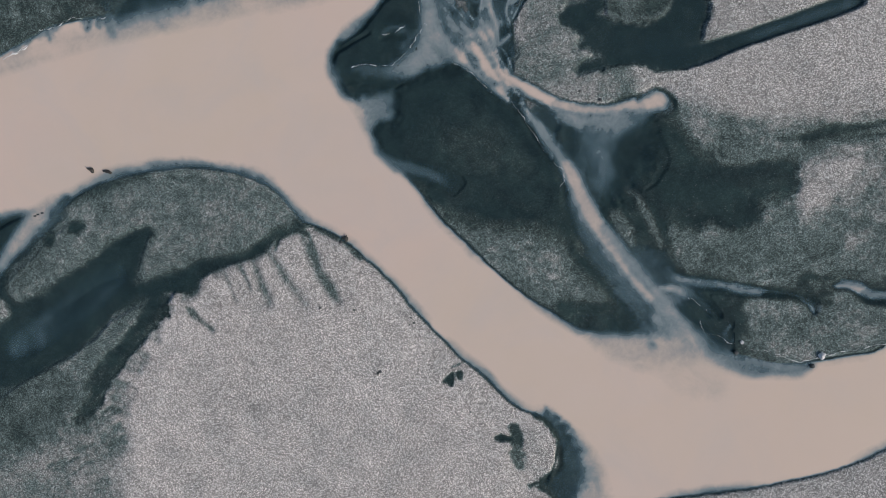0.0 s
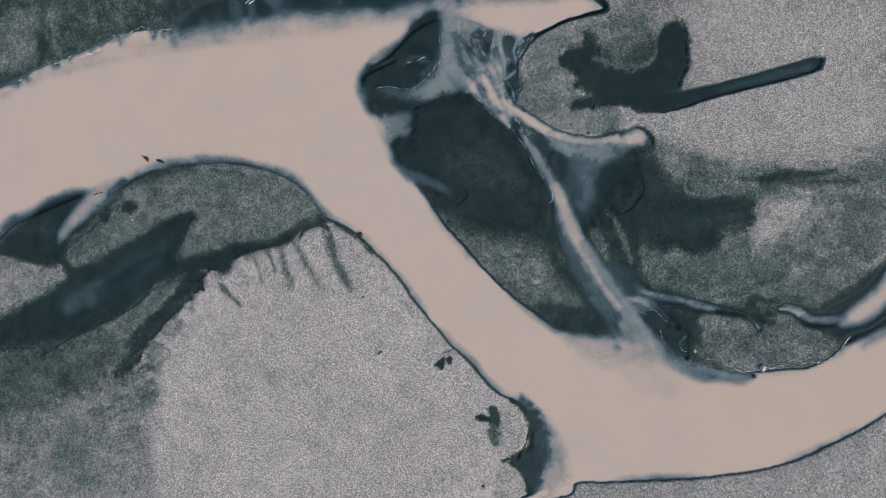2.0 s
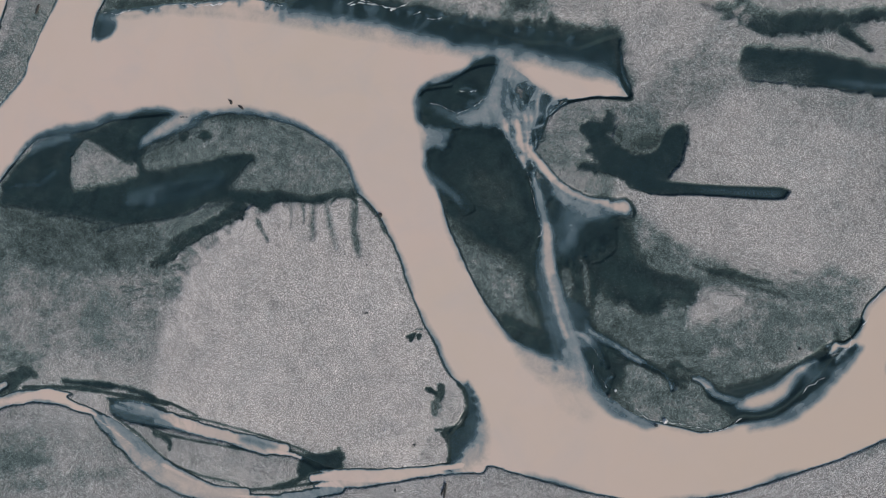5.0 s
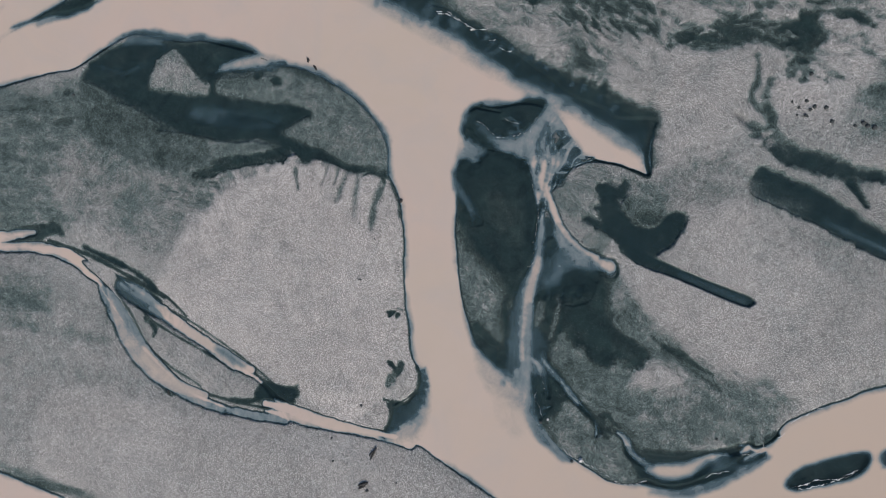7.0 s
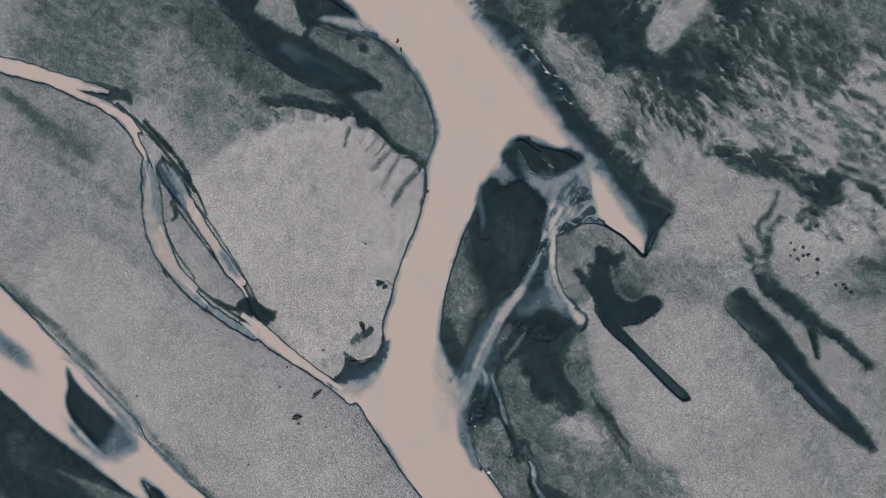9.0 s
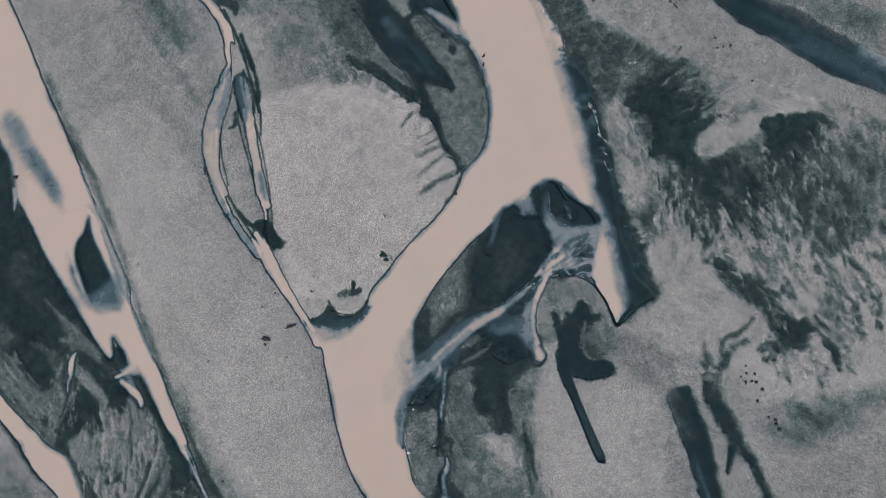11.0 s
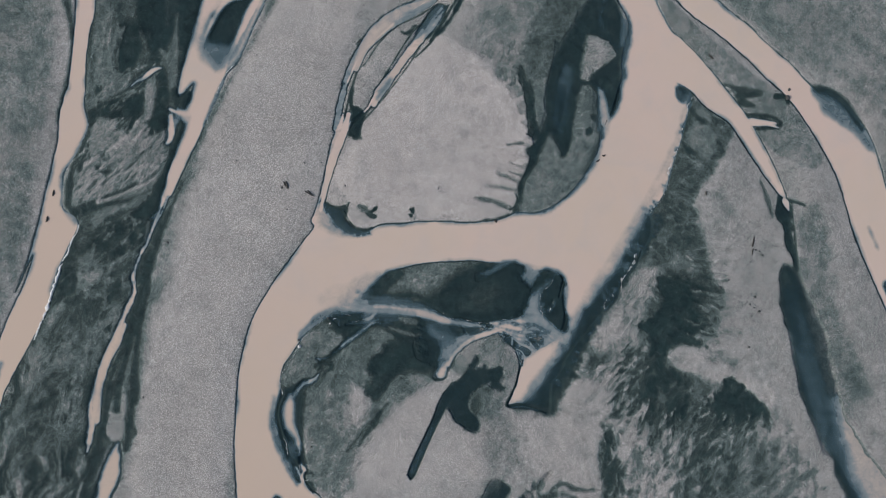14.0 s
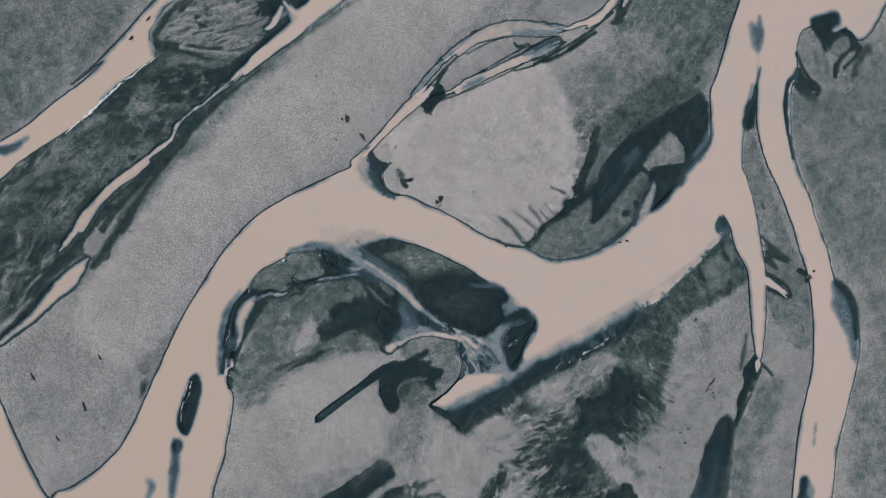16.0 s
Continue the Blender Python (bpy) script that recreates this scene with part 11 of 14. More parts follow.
def bar_edges(g):
    """pools above the big bar, and the frayed mouth of the bar"""
    g.stain([(-49.7, -13.2), (-44.8, -8.5), (-41.8, -5.1), (-37.7, -2.4), (-33.4, 0.5), (-33.4, -1.7), (-35.5, -4.9), (-30.7, -4.4), (-30.2, -6.2), (-31.3, -7.6), (-34.8, -7.6), (-38.9, -9.6), (-42.5, -12.5), (-46.1, -15.4), (-49.8, -17.8)], wet=.99, blue=.3, soft=1.4, rough=.5, seed=3)
    g.stain([(-44.3, -10.2), (-41.2, -6.8), (-38.3, -4.5), (-35.6, -3.8), (-36.2, -5.3), (-38.9, -7.3), (-41.9, -9.6)], blue=.85, silt=.3, soft=3, rough=.5, stex=.05, stretch=4, turn=34, seed=6)
    g.stain([(-30.7, -4.4), (-26.1, -2.8), (-22.7, -1.7), (-19.3, 0.5), (-16.8, 0.3), (-19.3, -0.1), (-21.4, -2.1), (-23.8, -2.9), (-27, -3.9), (-28, -5.7), (-29.5, -6.3), (-31.3, -6.2)], wet=.96, soft=1.2, rough=.5, seed=1)
    g.stain([(-40.5, 2.8), (-36.4, 3.9), (-31.2, 5.2), (-26, 5.3), (-21.8, 4.6), (-19, 2.2), (-18.2, 0.8), (-20.4, 0.3), (-23.8, -1.7), (-29, -2.8), (-34.5, -5.2), (-35.5, -4.7), (-34.2, -2.2), (-33.2, 0.1), (-37.7, -2.4), (-40.6, -3.8), (-44.8, -5), (-46.4, -3.7), (-45.8, -1.1), (-42.9, -0.8)], wet=.5, soft=1.2, rough=.7, size=1, tex=.1, seed=4)
    g.stain([(-41.5, -12.5), (-38.9, -9.9), (-34.2, -7.8), (-34.5, -9.3), (-37.2, -12.1), (-39.6, -14.2), (-43.2, -15.9)], wet=.34, soft=1.4, rough=.8, size=1, tex=.1, seed=7)
    g.stain([(-34.2, -8.4), (-31.3, -7.3), (-31.6, -8.4), (-33.7, -10.7), (-35.8, -13), (-37.3, -15.3), (-39, -16.4), (-37.8, -14.1), (-36.3, -11.9)], wet=.92, soft=1.2, rough=.6, size=.8, seed=2)
    g.stain([(-31.4, -6.8), (-30.7, -6), (-29.6, -6.2), (-28.7, -7), (-29.3, -7.9), (-30.8, -8)], wet=.1, soft=.9, rough=.7, size=.7, seed=5)
    g.stain([(-43.4, -0.1), (-42.3, -0.4), (-42.2, -1.2), (-43, -0.8)], wet=.8, soft=.8, rough=.5, size=.5, seed=0)
    g.stain([(-40.5, 0.7, 0.8), (-39.7, 0.5, 0.9)], wet=.85, soft=.8, rough=.4, seed=3, closed=False)
    g.stain([(-46.3, -5.1, 0.6), (-45.7, -6.2, 0.7)], wet=.9, soft=1, rough=.5, seed=6, closed=False)
    g.stain([(-44.7, -1.7, 0.4), (-45.2, -2.3, 0.4)], wet=.85, soft=.9, rough=.6, size=.6, seed=1, closed=False)
    g.stain([(-30.6, 5.5, 0.3), (-29.5, 5.1, 0.3), (-28, 5.6, 0.2)], wet=.84, soft=.8, rough=.5, seed=4, closed=False)
    # the shore thins out in a soft dark seam
    g.stain([(-39.3, 4, 0.5), (-35.2, 5.1, 0.6), (-32.3, 6.1, 0.5), (-28.9, 6.3, 0.5), (-24.9, 5.8, 0.3), (-21.5, 5, 0.4), (-19, 3, 0.5), (-17.6, 1.4, 0.4)], silt=.35, soft=1.4, rough=.5, seed=7, closed=False)
    # mouth of the bar
    g.stain([(5.7, -17.1), (9, -19), (11.4, -21.6), (12.3, -25.5), (10.4, -27.9), (8.5, -29.2), (7.4, -28.4), (7.5, -24.3)], silt=.72, soft=2.2, rough=.6, size=.8, seed=2)
    g.stain([(5.7, -17.7), (8, -18.9), (9.6, -20.9), (10.3, -23.8), (9.1, -26.1), (8.8, -28.5), (7.7, -28.9), (7.7, -27), (6.5, -24.8), (7.7, -22.9), (7.5, -20.2)], silt=.4, soft=1.6, rough=.8, size=.6, seed=5)
    g.stain([(5.7, -17.7), (7.6, -19), (9, -20.8), (9.1, -23.3), (7.8, -24.3), (8.4, -26.2), (7.8, -27.6), (6.9, -25.2), (5.5, -24.4), (7.7, -22.6), (7.7, -20.5), (6.9, -19)], wet=.92, silt=.15, soft=.9, rough=.8, size=.5, seed=0)
    fringe(g, [(8, -29, 0.9), (8, -27.6, 1.1), (8, -25.6, 1.5), (8, -23.5, 1.9), (8.2, -21.5, 1.6), (7.4, -19.2, 1.3), (6.2, -17.7, 0.9)], side=-1, count=70, width=.18, wet=.9, silt=.3, seed=3)
    g.stain([(4.9, -24.5, 0.4), (5.9, -23.9, 0.6), (7, -23.2, 0.7), (7.9, -22.5, 0.6)], wet=.97, silt=.02, soft=.4, rough=.3, size=.5, seed=6, closed=False)
    g.stain([(3.6, -18.5), (5.7, -18.2), (7.1, -19.5), (7.7, -21), (7.7, -22.4), (6.3, -23.4), (4.9, -24.1), (3.8, -22.2)], wet=.13, silt=0, blue=0, soft=.5, rough=.5, size=.5, seed=1)
    g.stain([(4.1, -27.6), (4.6, -25.2), (6, -24.8), (7.2, -25.7), (7.7, -27.1), (7.7, -28.6), (6.4, -29.3), (4.8, -29.3)], wet=.13, silt=0, blue=0, soft=.5, rough=.5, size=.5, seed=4)
    g.stain([(5.3, -17.5, 0.2), (6.8, -18.7, 0.3), (7.6, -20.2, 0.3), (7.9, -22.3, 0.3)], wet=.95, silt=0, soft=.35, rough=.2, size=.5, seed=7, closed=False)
    g.stain([(5.7, -24.6, 0.3), (6.9, -25.4, 0.3), (7.8, -27, 0.4), (7.8, -28.6, 0.3), (6.3, -29.4, 0.2)], wet=.95, silt=0, soft=.35, rough=.2, size=.5, seed=2, closed=False)
    g.stain([(2.8, -18.7), (3.7, -18.4), (4.1, -19.6), (4, -20.7), (3, -20.3), (3.2, -19.5)], wet=.8, soft=.5, rough=.4, size=.5, seed=5)
    g.stain([(2.8, -21.2), (3.9, -20.8), (4.3, -22.1), (4.1, -23), (3.5, -22.6)], wet=.62, soft=.6, rough=.5, size=.5, seed=0)
    g.stain([(1.7, -20), (2.1, -19.6), (3.1, -19.8), (3.1, -20.1), (2.2, -20.3)], wet=1, soft=.3, rough=.2, size=.4, seed=3)


def inlet(g):
    """lower inlet, its dark ring and the foam-lined islet"""
    g.stain([(34.6, -6.4), (37.7, -4.6), (41.5, -1.7), (43.2, 0.5), (46.1, 3.7), (47.8, 4.1), (48.8, 2.4), (47, -0.9), (44.4, -5.1), (41, -7.8), (37.7, -8.2), (35.3, -8.2)], wet=.97, silt=.02, blue=.25, soft=.8, rough=.3, seed=3)
    g.stain([(31.5, -6.9), (33.6, -5.6), (35.6, -6.3), (38.9, -7.7), (40.3, -7.6), (38.9, -9.3), (36.4, -10.4), (33, -10.3)], wet=.48, land=True, soft=.8, rough=.4, tex=.1, seed=6)
    g.flood([(33.8, -4.7, 0.4), (34.9, -5, 0.9), (36.2, -5.8, 1), (38, -5.9, 1), (40.1, -5.5, 0.8)], COVE, silt=.55, soft=.8, rough=.2, seed=1, closed=False, rim=0)
    g.flood([(39.5, -6.3), (40.5, -4.4), (42.7, -2.2), (43.9, 0.3), (45.4, 2.2), (46.8, 3.1), (45.5, 1), (45, -0.9), (44.5, -3.3), (42.7, -5.3), (40.8, -6.3)], COVE, silt=.9, soft=1.6, rough=.25, seed=4, rim=0)
    g.stain([(45.8, 0.7), (47, 2.7), (48.8, 2.9), (47.8, 0.5), (46.2, -1.2)], silt=.35, soft=1.2, rough=.3, seed=7)
    g.stain([(37.5, -4.4, 0.4), (40.7, -2.5, 0.8), (42.9, -0.3, 0.7), (44.1, 1.3, 0.4)], wet=.97, silt=0, soft=.7, rough=.3, seed=2, closed=False)
    g.stain([(38.7, -8.1, 0.6), (41.2, -7.4, 0.9), (44.1, -5.4, 1), (46.1, -2.3, 0.8), (48.2, 1.2, 0.5)], wet=.98, silt=.02, soft=.9, rough=.3, seed=5, closed=False)
    g.stain([(44.8, 5.2), (45.2, 6), (46.9, 5), (47.5, 5.9), (47.2, 3.6), (46.3, 3.3)], wet=.96, silt=.04, soft=.7, rough=.4, seed=0)
    g.stain([(46.8, 7.2), (47.2, 8.4), (48.6, 8.2), (49.1, 10), (50, 9.8), (49.7, 8.1), (48.9, 6.4), (48, 6.2)], wet=.96, silt=.04, soft=.6, rough=.3, seed=3)
    g.stain([(47.6, 7.2), (48, 8.2), (49.1, 7.6), (48.6, 6.5)], wet=.5, land=True, soft=.3, rough=.15, seed=6)
    g.stain([(49.8, 4.7), (50.3, 6.2), (51.2, 7), (50.8, 5.4)], silt=.4, soft=1, rough=.3, seed=1)
    g.flood([(53.9, 1.6), (53, 6.3), (54.3, 10.7), (57.4, 15.2), (60.5, 18.6), (63.4, 15), (62.1, 9.6), (58.7, 4.2)], RIVER, silt=1, soft=1.5, rough=.3, seed=4, rim=0)
    g.stain([(55.1, 4.9), (54.7, 6.6), (55.5, 9.3), (57.6, 12.6), (60.2, 16.3), (61.5, 14.5), (60.7, 11.4), (58.6, 8.2), (56.7, 5.7)], wet=.99, silt=0, blue=.25, soft=.8, rough=.3, seed=7)
    g.stain([(61.6, 17), (62.3, 18.7), (63.9, 19.1), (63.6, 17.1), (62.3, 16.3)], wet=.98, silt=.05, soft=1.2, rough=.3, seed=2)
    g.stain([(28.7, 8.4, 0.4), (31.3, 8.9, 0.7), (33.4, 9.5, 0.9), (36.3, 9.8, 0.6), (39.2, 10.4, 0.2)], wet=.94, soft=.6, rough=.3, seed=5, closed=False)
    g.stain([(30.9, 8.2, 0.5), (32.9, 8.4, 0.6), (35, 9, 0.4)], wet=.62, soft=1.2, rough=.4, seed=0, closed=False)
    g.stain([(40.1, 9.5, 1.6), (44.1, 12.1, 1.9), (48.1, 14.5, 1.2)], wet=.55, soft=2.5, rough=.8, seed=3, closed=False)
    g.stain([(34.3, 4.2), (38.5, 9.1), (44.1, 12.1), (48.5, 14), (48.4, 10.6), (45.6, 4.3), (40.8, -0.9), (35.6, -3.3), (33.4, -2.6), (33.6, 1.4)], wet=.38, soft=3, rough=.8, tex=.1, seed=6)
    g.stain([(30.8, 6.5), (34.7, 8.7), (40.7, 10.1), (35.6, 5.2)], wet=.45, soft=2, rough=.6, tex=.1, seed=1)
    g.stain([(34.9, 3.6, 0.6), (37.8, 7.4, 0.9), (41.3, 10.6, 0.5)], wet=.6, soft=2, rough=.6, seed=4, closed=False)
    g.stain([(-57.9, 33.5, 0.5), (-56.3, 36.6, 0.9), (-54, 40.3, 0.4)], wet=.72, soft=.9, rough=.4, seed=7, closed=False)
    g.stain([(62.7, 16.8), (61.9, 16.8), (64, 22), (66.1, 25.9), (66.7, 25.7), (64.5, 20.6)], silt=.35, soft=1.2, rough=.3, seed=2)


def twins(g):
    """twin streams and the pools west of the bars"""
    g.stain([(-30.9, -40.1), (-28.7, -39.4), (-24, -38.5), (-16.5, -37.3), (-11.6, -36.7), (-10.1, -37.9), (-13.3, -40.8), (-15.7, -42.1), (-20, -42.8), (-24.8, -42.9), (-28, -42.4)], wet=.24, land=True, soft=.6, rough=.3, seed=3)
    g.flood([(-38.8, -41.4, 0.7), (-34.4, -43.1, 2.4), (-30, -44.7, 3.1), (-24.4, -45.3, 3.1), (-19.5, -44.6, 2), (-16.1, -43, 1.6)], TWIN, silt=.74, soft=.5, rough=.2, seed=6, closed=False, rim=0)
    g.stain([(-37.6, -41.3, 0.9), (-33.4, -42.5, 1.5), (-29, -43.7, 1.3)], silt=.6, soft=1, rough=.2, seed=1, closed=False)
    g.stain([(-27, -45.3, 1.5), (-21.7, -44.9, 1.6), (-17.4, -43.6, 0.9)], silt=.82, soft=1.5, rough=.3, seed=4, closed=False)
    g.stain([(-39.8, -41.5, 0.2), (-35.5, -44.1, 0.2), (-32, -45.7, 0.3), (-27.8, -46.6, 0.2), (-22.6, -46.6, 0.2), (-17.9, -45, 0.2), (-12, -42.1, 0.2), (-4.4, -37.4, 0.2)], wet=.96, soft=.45, rough=.15, seed=7, closed=False)
    g.stain([(-37.6, -40.7, 0.3), (-32.8, -41.7, 0.2), (-28.5, -43.2, 0.2), (-23.2, -43.3, 0.2), (-18, -42.3, 0.2), (-16.1, -42.4, 0.2), (-11.5, -40.1, 0.3), (-5.4, -36.4, 0.2)], wet=.96, soft=.45, rough=.15, seed=2, closed=False)
    g.flood([(-37.5, -39.4, 0.7), (-33.8, -39.3, 1.8), (-30.3, -38.6, 1.8)], TWIN, silt=.25, soft=.5, rough=.2, seed=5, closed=False, rim=0)
    g.flood([(-31.5, -38.9, 1.1), (-29.2, -38.2, 1.6), (-25.9, -37.7, 1.6)], TWIN, silt=.6, soft=.8, rough=.25, seed=0, closed=False, rim=0)
    g.flood([(-28.4, -38.3, 0.9), (-24.9, -37.5, 1.5), (-18.7, -36.3, 1.6), (-13.1, -35.1, 1.1)], TWIN, silt=.86, soft=.6, rough=.25, seed=3, closed=False, rim=0)
    g.stain([(-19.2, -36.3, 0.7), (-16.7, -35.8, 1.2), (-14.5, -35.5, 0.7)], silt=.55, soft=1.4, rough=.3, seed=6, closed=False)
    g.stain([(-32.6, -38.3, 0.2), (-30, -37.3, 0.2), (-25.1, -36, 0.2), (-18.6, -35, 0.2), (-13.1, -34.4, 0.2), (-8.5, -34.2, 0.2)], wet=.95, soft=.4, rough=.15, seed=1, closed=False)
    g.stain([(-36.8, -39.7, 0.3), (-30.9, -40.1, 0.3), (-26.7, -39.5, 0.2), (-21.7, -38.3, 0.2), (-16.7, -37.1, 0.3), (-12.9, -35.9, 0.2)], wet=.95, soft=.4, rough=.15, seed=4, closed=False)
    g.stain([(-30.6, -40.5, 0.5), (-28.7, -40.7, 0.7), (-28.1, -41.8, 0.4)], wet=.95, soft=.6, rough=.3, seed=7, closed=False)
    g.stain([(-46.1, -39.1, 0.6), (-41.2, -37.5, 0.8), (-37.1, -36.4, 0.8), (-32.9, -36.2, 0.7)], wet=.97, blue=.3, silt=.1, soft=.8, rough=.4, seed=2, closed=False)
    g.stain([(-10.5, -36.7), (-10.2, -35), (-8, -33.5), (-6, -32.6), (-5.4, -34.3), (-7.8, -36.3), (-9.6, -37.6)], wet=.98, blue=.25, silt=.05, soft=.6, rough=.4, seed=5)
    g.stain([(-12.4, -40.5, 0.6), (-10.3, -38.8, 0.8), (-9.5, -37.4, 0.5)], wet=.95, soft=.5, rough=.3, seed=0, closed=False)
    g.flood([(-8.1, -37.3, 0.9), (-4.1, -35.2, 1.7), (0.1, -33.4, 1.9), (5.4, -30.3, 1.2), (9.9, -27.5, 0.8)], TWIN, silt=.9, soft=.5, rough=.2, seed=3, closed=False, rim=0)
    g.flood([(-52.3, -44.9, 0.8), (-48.4, -42.1, 1.5), (-44.1, -41.2, 1.7), (-40.4, -41, 0.7)], TWIN, silt=.95, soft=.5, rough=.2, seed=6, closed=False, rim=0)
    g.stain([(-52.9, -42.9, 1.5), (-52, -40.4, 1.7), (-50.2, -40, 0.8)], wet=.92, blue=.15, soft=.9, rough=.5, seed=1, closed=False)
    # the western pool
    g.stain([(-65.4, -19), (-64.5, -12.7), (-61.2, -9.3), (-55.2, -4.8), (-50, -0.2), (-44, 2), (-45.1, -0.8), (-48.4, -5.4), (-48.9, -7.5), (-52.2, -6.7), (-55.5, -6.2), (-57, -8.4), (-56.4, -12), (-54.9, -14.4), (-59, -17.2), (-62.9, -19.3)], wet=.97, blue=.35, silt=.05, soft=1.6, rough=.5, seed=4)
    g.stain([(-55.4, -13), (-56.6, -10.2), (-56.7, -7.9), (-56, -6.4), (-53.8, -7.2), (-50.5, -8), (-48.8, -7.7), (-48, -8.8), (-50, -11.1), (-53.7, -12.5)], wet=.45, land=True, soft=1, rough=.4, tex=.08, seed=7)
    g.flood([(-49.5, -5.2, 0.9), (-47.2, -1.9, 1.6), (-43.5, 1.4, 0.9)], WISP, silt=.6, soft=2, rough=.4, seed=2, closed=False, rim=0)
    g.stain([(-65, -17.7, 0.5), (-61.7, -15.7, 0.6), (-58.6, -14.2, 0.6)], silt=.3, soft=1.4, rough=.4, seed=5, closed=False)
    g.stain([(-59.7, -14), (-59.4, -12.6), (-58.6, -11.4), (-58, -11.9), (-58.6, -13.5)], wet=.6, soft=.8, rough=.4, blue=0, seed=0)
    g.stain([(-62.4, -17.7), (-54.8, -14.6), (-49.6, -10.9), (-42.5, -6.4), (-36.7, -1.4), (-33.1, -0), (-33.8, -2.5), (-35.2, -6.6), (-36.6, -8.8), (-41.1, -12.6), (-48.5, -16.1), (-55, -17.4), (-59.4, -18.8)], wet=1, blue=.35, soft=1.6, rough=.5, seed=3)
    g.stain([(-44.2, -11.3, 0.9), (-40.8, -8.2, 1.3), (-36.2, -3.9, 1.1)], blue=.8, silt=.28, soft=2.6, rough=.3, seed=6, closed=False)
    g.stain([(-42.9, -16.8), (-39.6, -12.3), (-34.4, -7.2), (-33.1, -7.2), (-36.7, -11.4), (-40, -15.8)], wet=.5, soft=2, rough=.6, stretch=3, turn=41, seed=1)
    g.stain([(-40.4, -17.4, 0.5), (-37.7, -13, 0.8), (-34.6, -9.7, 0.9), (-31.2, -6.7, 0.9)], wet=.9, soft=1, rough=.5, seed=4, closed=False)
    brush(g, [(-73.7, -30.8), (-62.6, -20.2), (-47.6, -17.1), (-39.8, -17.4), (-35.6, -21.9), (-59.8, -45.4)], count=120, length=5, width=.5, lo=.35, hi=.75, turn=38, seed=7)
    g.stain([(-63.1, -28.1, 0.8), (-61.5, -26.2, 1)], wet=.85, soft=1, rough=.4, seed=2, closed=False)
    g.stain([(-65.1, -22.9, 0.8), (-64.6, -22.3, 0.5)], wet=.85, soft=.8, rough=.4, seed=5, closed=False)
    brush(g, [(-46.8, -23.4), (-39.7, -16.1), (-36.6, -18.2), (-35.3, -22.3), (-42.3, -25.5)], count=40, length=3, width=.35, lo=.5, hi=.8, turn=33, seed=0)
    fibres(g, [(-73.7, -30.8), (-64, -20.2), (-47.6, -17.1), (-39.8, -17.4), (-35, -22.6), (-59.1, -46)], size=.5, stretch=5, swirl=1, pale=.3, dark=.78, amount=0.42, turn=37, seed=3)
    # the hooked pool
    g.stain([(3.6, 18.8), (4.4, 21.7), (7.5, 23.7), (10.9, 23.9), (15.6, 24), (17.9, 22.7), (17.7, 20.6), (14.5, 19.3), (11.9, 15.4), (8.8, 13.4), (5, 14.8)], wet=.4, soft=2, rough=.8, tex=.1, seed=6)
    g.stain([(7.5, 20), (8.2, 21.1), (10, 22), (9.9, 23.5), (10.8, 23.1), (11.7, 21.3), (11, 20.5), (13.4, 19.6), (16, 19.6), (17.7, 20.6), (17.9, 22.7), (18.3, 24.4), (20.2, 24.8), (21, 22.6), (20.9, 20.5), (20, 18.5), (20.7, 17.7), (19.2, 16), (17.9, 15.1), (15.2, 15.6), (12.5, 15.5), (9.3, 15), (9.8, 16), (11.7, 16.4), (9.5, 17.6), (9.9, 18.5), (8.5, 19.2)], wet=.97, blue=.36, soft=.9, rough=.5, size=.6, seed=1)
    g.stain([(12.2, 21.3), (13.9, 22.7), (16.4, 23.8), (17.7, 22.7), (17.4, 21.1), (15.8, 20), (13.6, 20)], wet=.86, blue=0, soft=1.4, rough=.4, land=True, seed=4)
    g.stain([(12.6, 22.3), (13.9, 24.1), (16.2, 24.1), (16.6, 22.5), (14.9, 20.9), (13.5, 21)], wet=.5, blue=0, soft=2.4, rough=.5, land=True, seed=7)
    g.stain([(14.1, 18.2), (18.1, 18.2), (20, 21), (20.6, 20.1), (19.6, 17.8), (16.5, 16.2)], blue=.7, silt=.12, soft=2.5, rough=.4, seed=2)
    g.stain([(17.9, 16.1, 1.6), (21.7, 17.1, 1.3), (25.5, 18.3, 1.2), (29.9, 19.9, 1.1), (34.4, 21.6, 1), (35.1, 21.6, 0.5)], wet=1, blue=.7, soft=.5, rough=.12, seed=5, closed=False)
    g.stain([(24.3, 17.9, 0.4), (29.3, 19.6, 0.5), (33.9, 21.3, 0.5)], silt=.32, blue=.7, soft=1.2, rough=.1, seed=0, closed=False)
    g.stain([(14.7, 25.6, 2.3), (16, 29.3, 2.9), (17.8, 33.7, 2.7)], wet=.44, soft=4, rough=1, tex=.08, seed=3, closed=False)
    g.stain([(19.4, 29.2, 1.3), (25.3, 32.9, 1.7), (31.2, 36.6, 1.3)], wet=.34, soft=4, rough=1, seed=6, closed=False)
    # mottled shore above the river
    g.stain([(-62.1, 19.8), (-60, 23.1), (-35.8, 27.1), (-34.9, 22.9), (-36.5, 21.5), (-40.6, 21.3), (-44.2, 20), (-47.7, 18.2), (-50.5, 16.9), (-52.8, 15), (-55.5, 14.7), (-58, 13.3), (-60.8, 11.7)], wet=.7, soft=1.5, rough=.8, size=1, tex=.2, tsize=1, stretch=2, turn=-67, seed=1)
    g.stain([(-58.3, 20.5), (-53.2, 22.8), (-53.1, 18.3), (-54.1, 15.6), (-56.5, 15.5), (-59.9, 13.1), (-60.8, 15.5)], wet=.5, soft=1.4, rough=.8, size=1, seed=4)
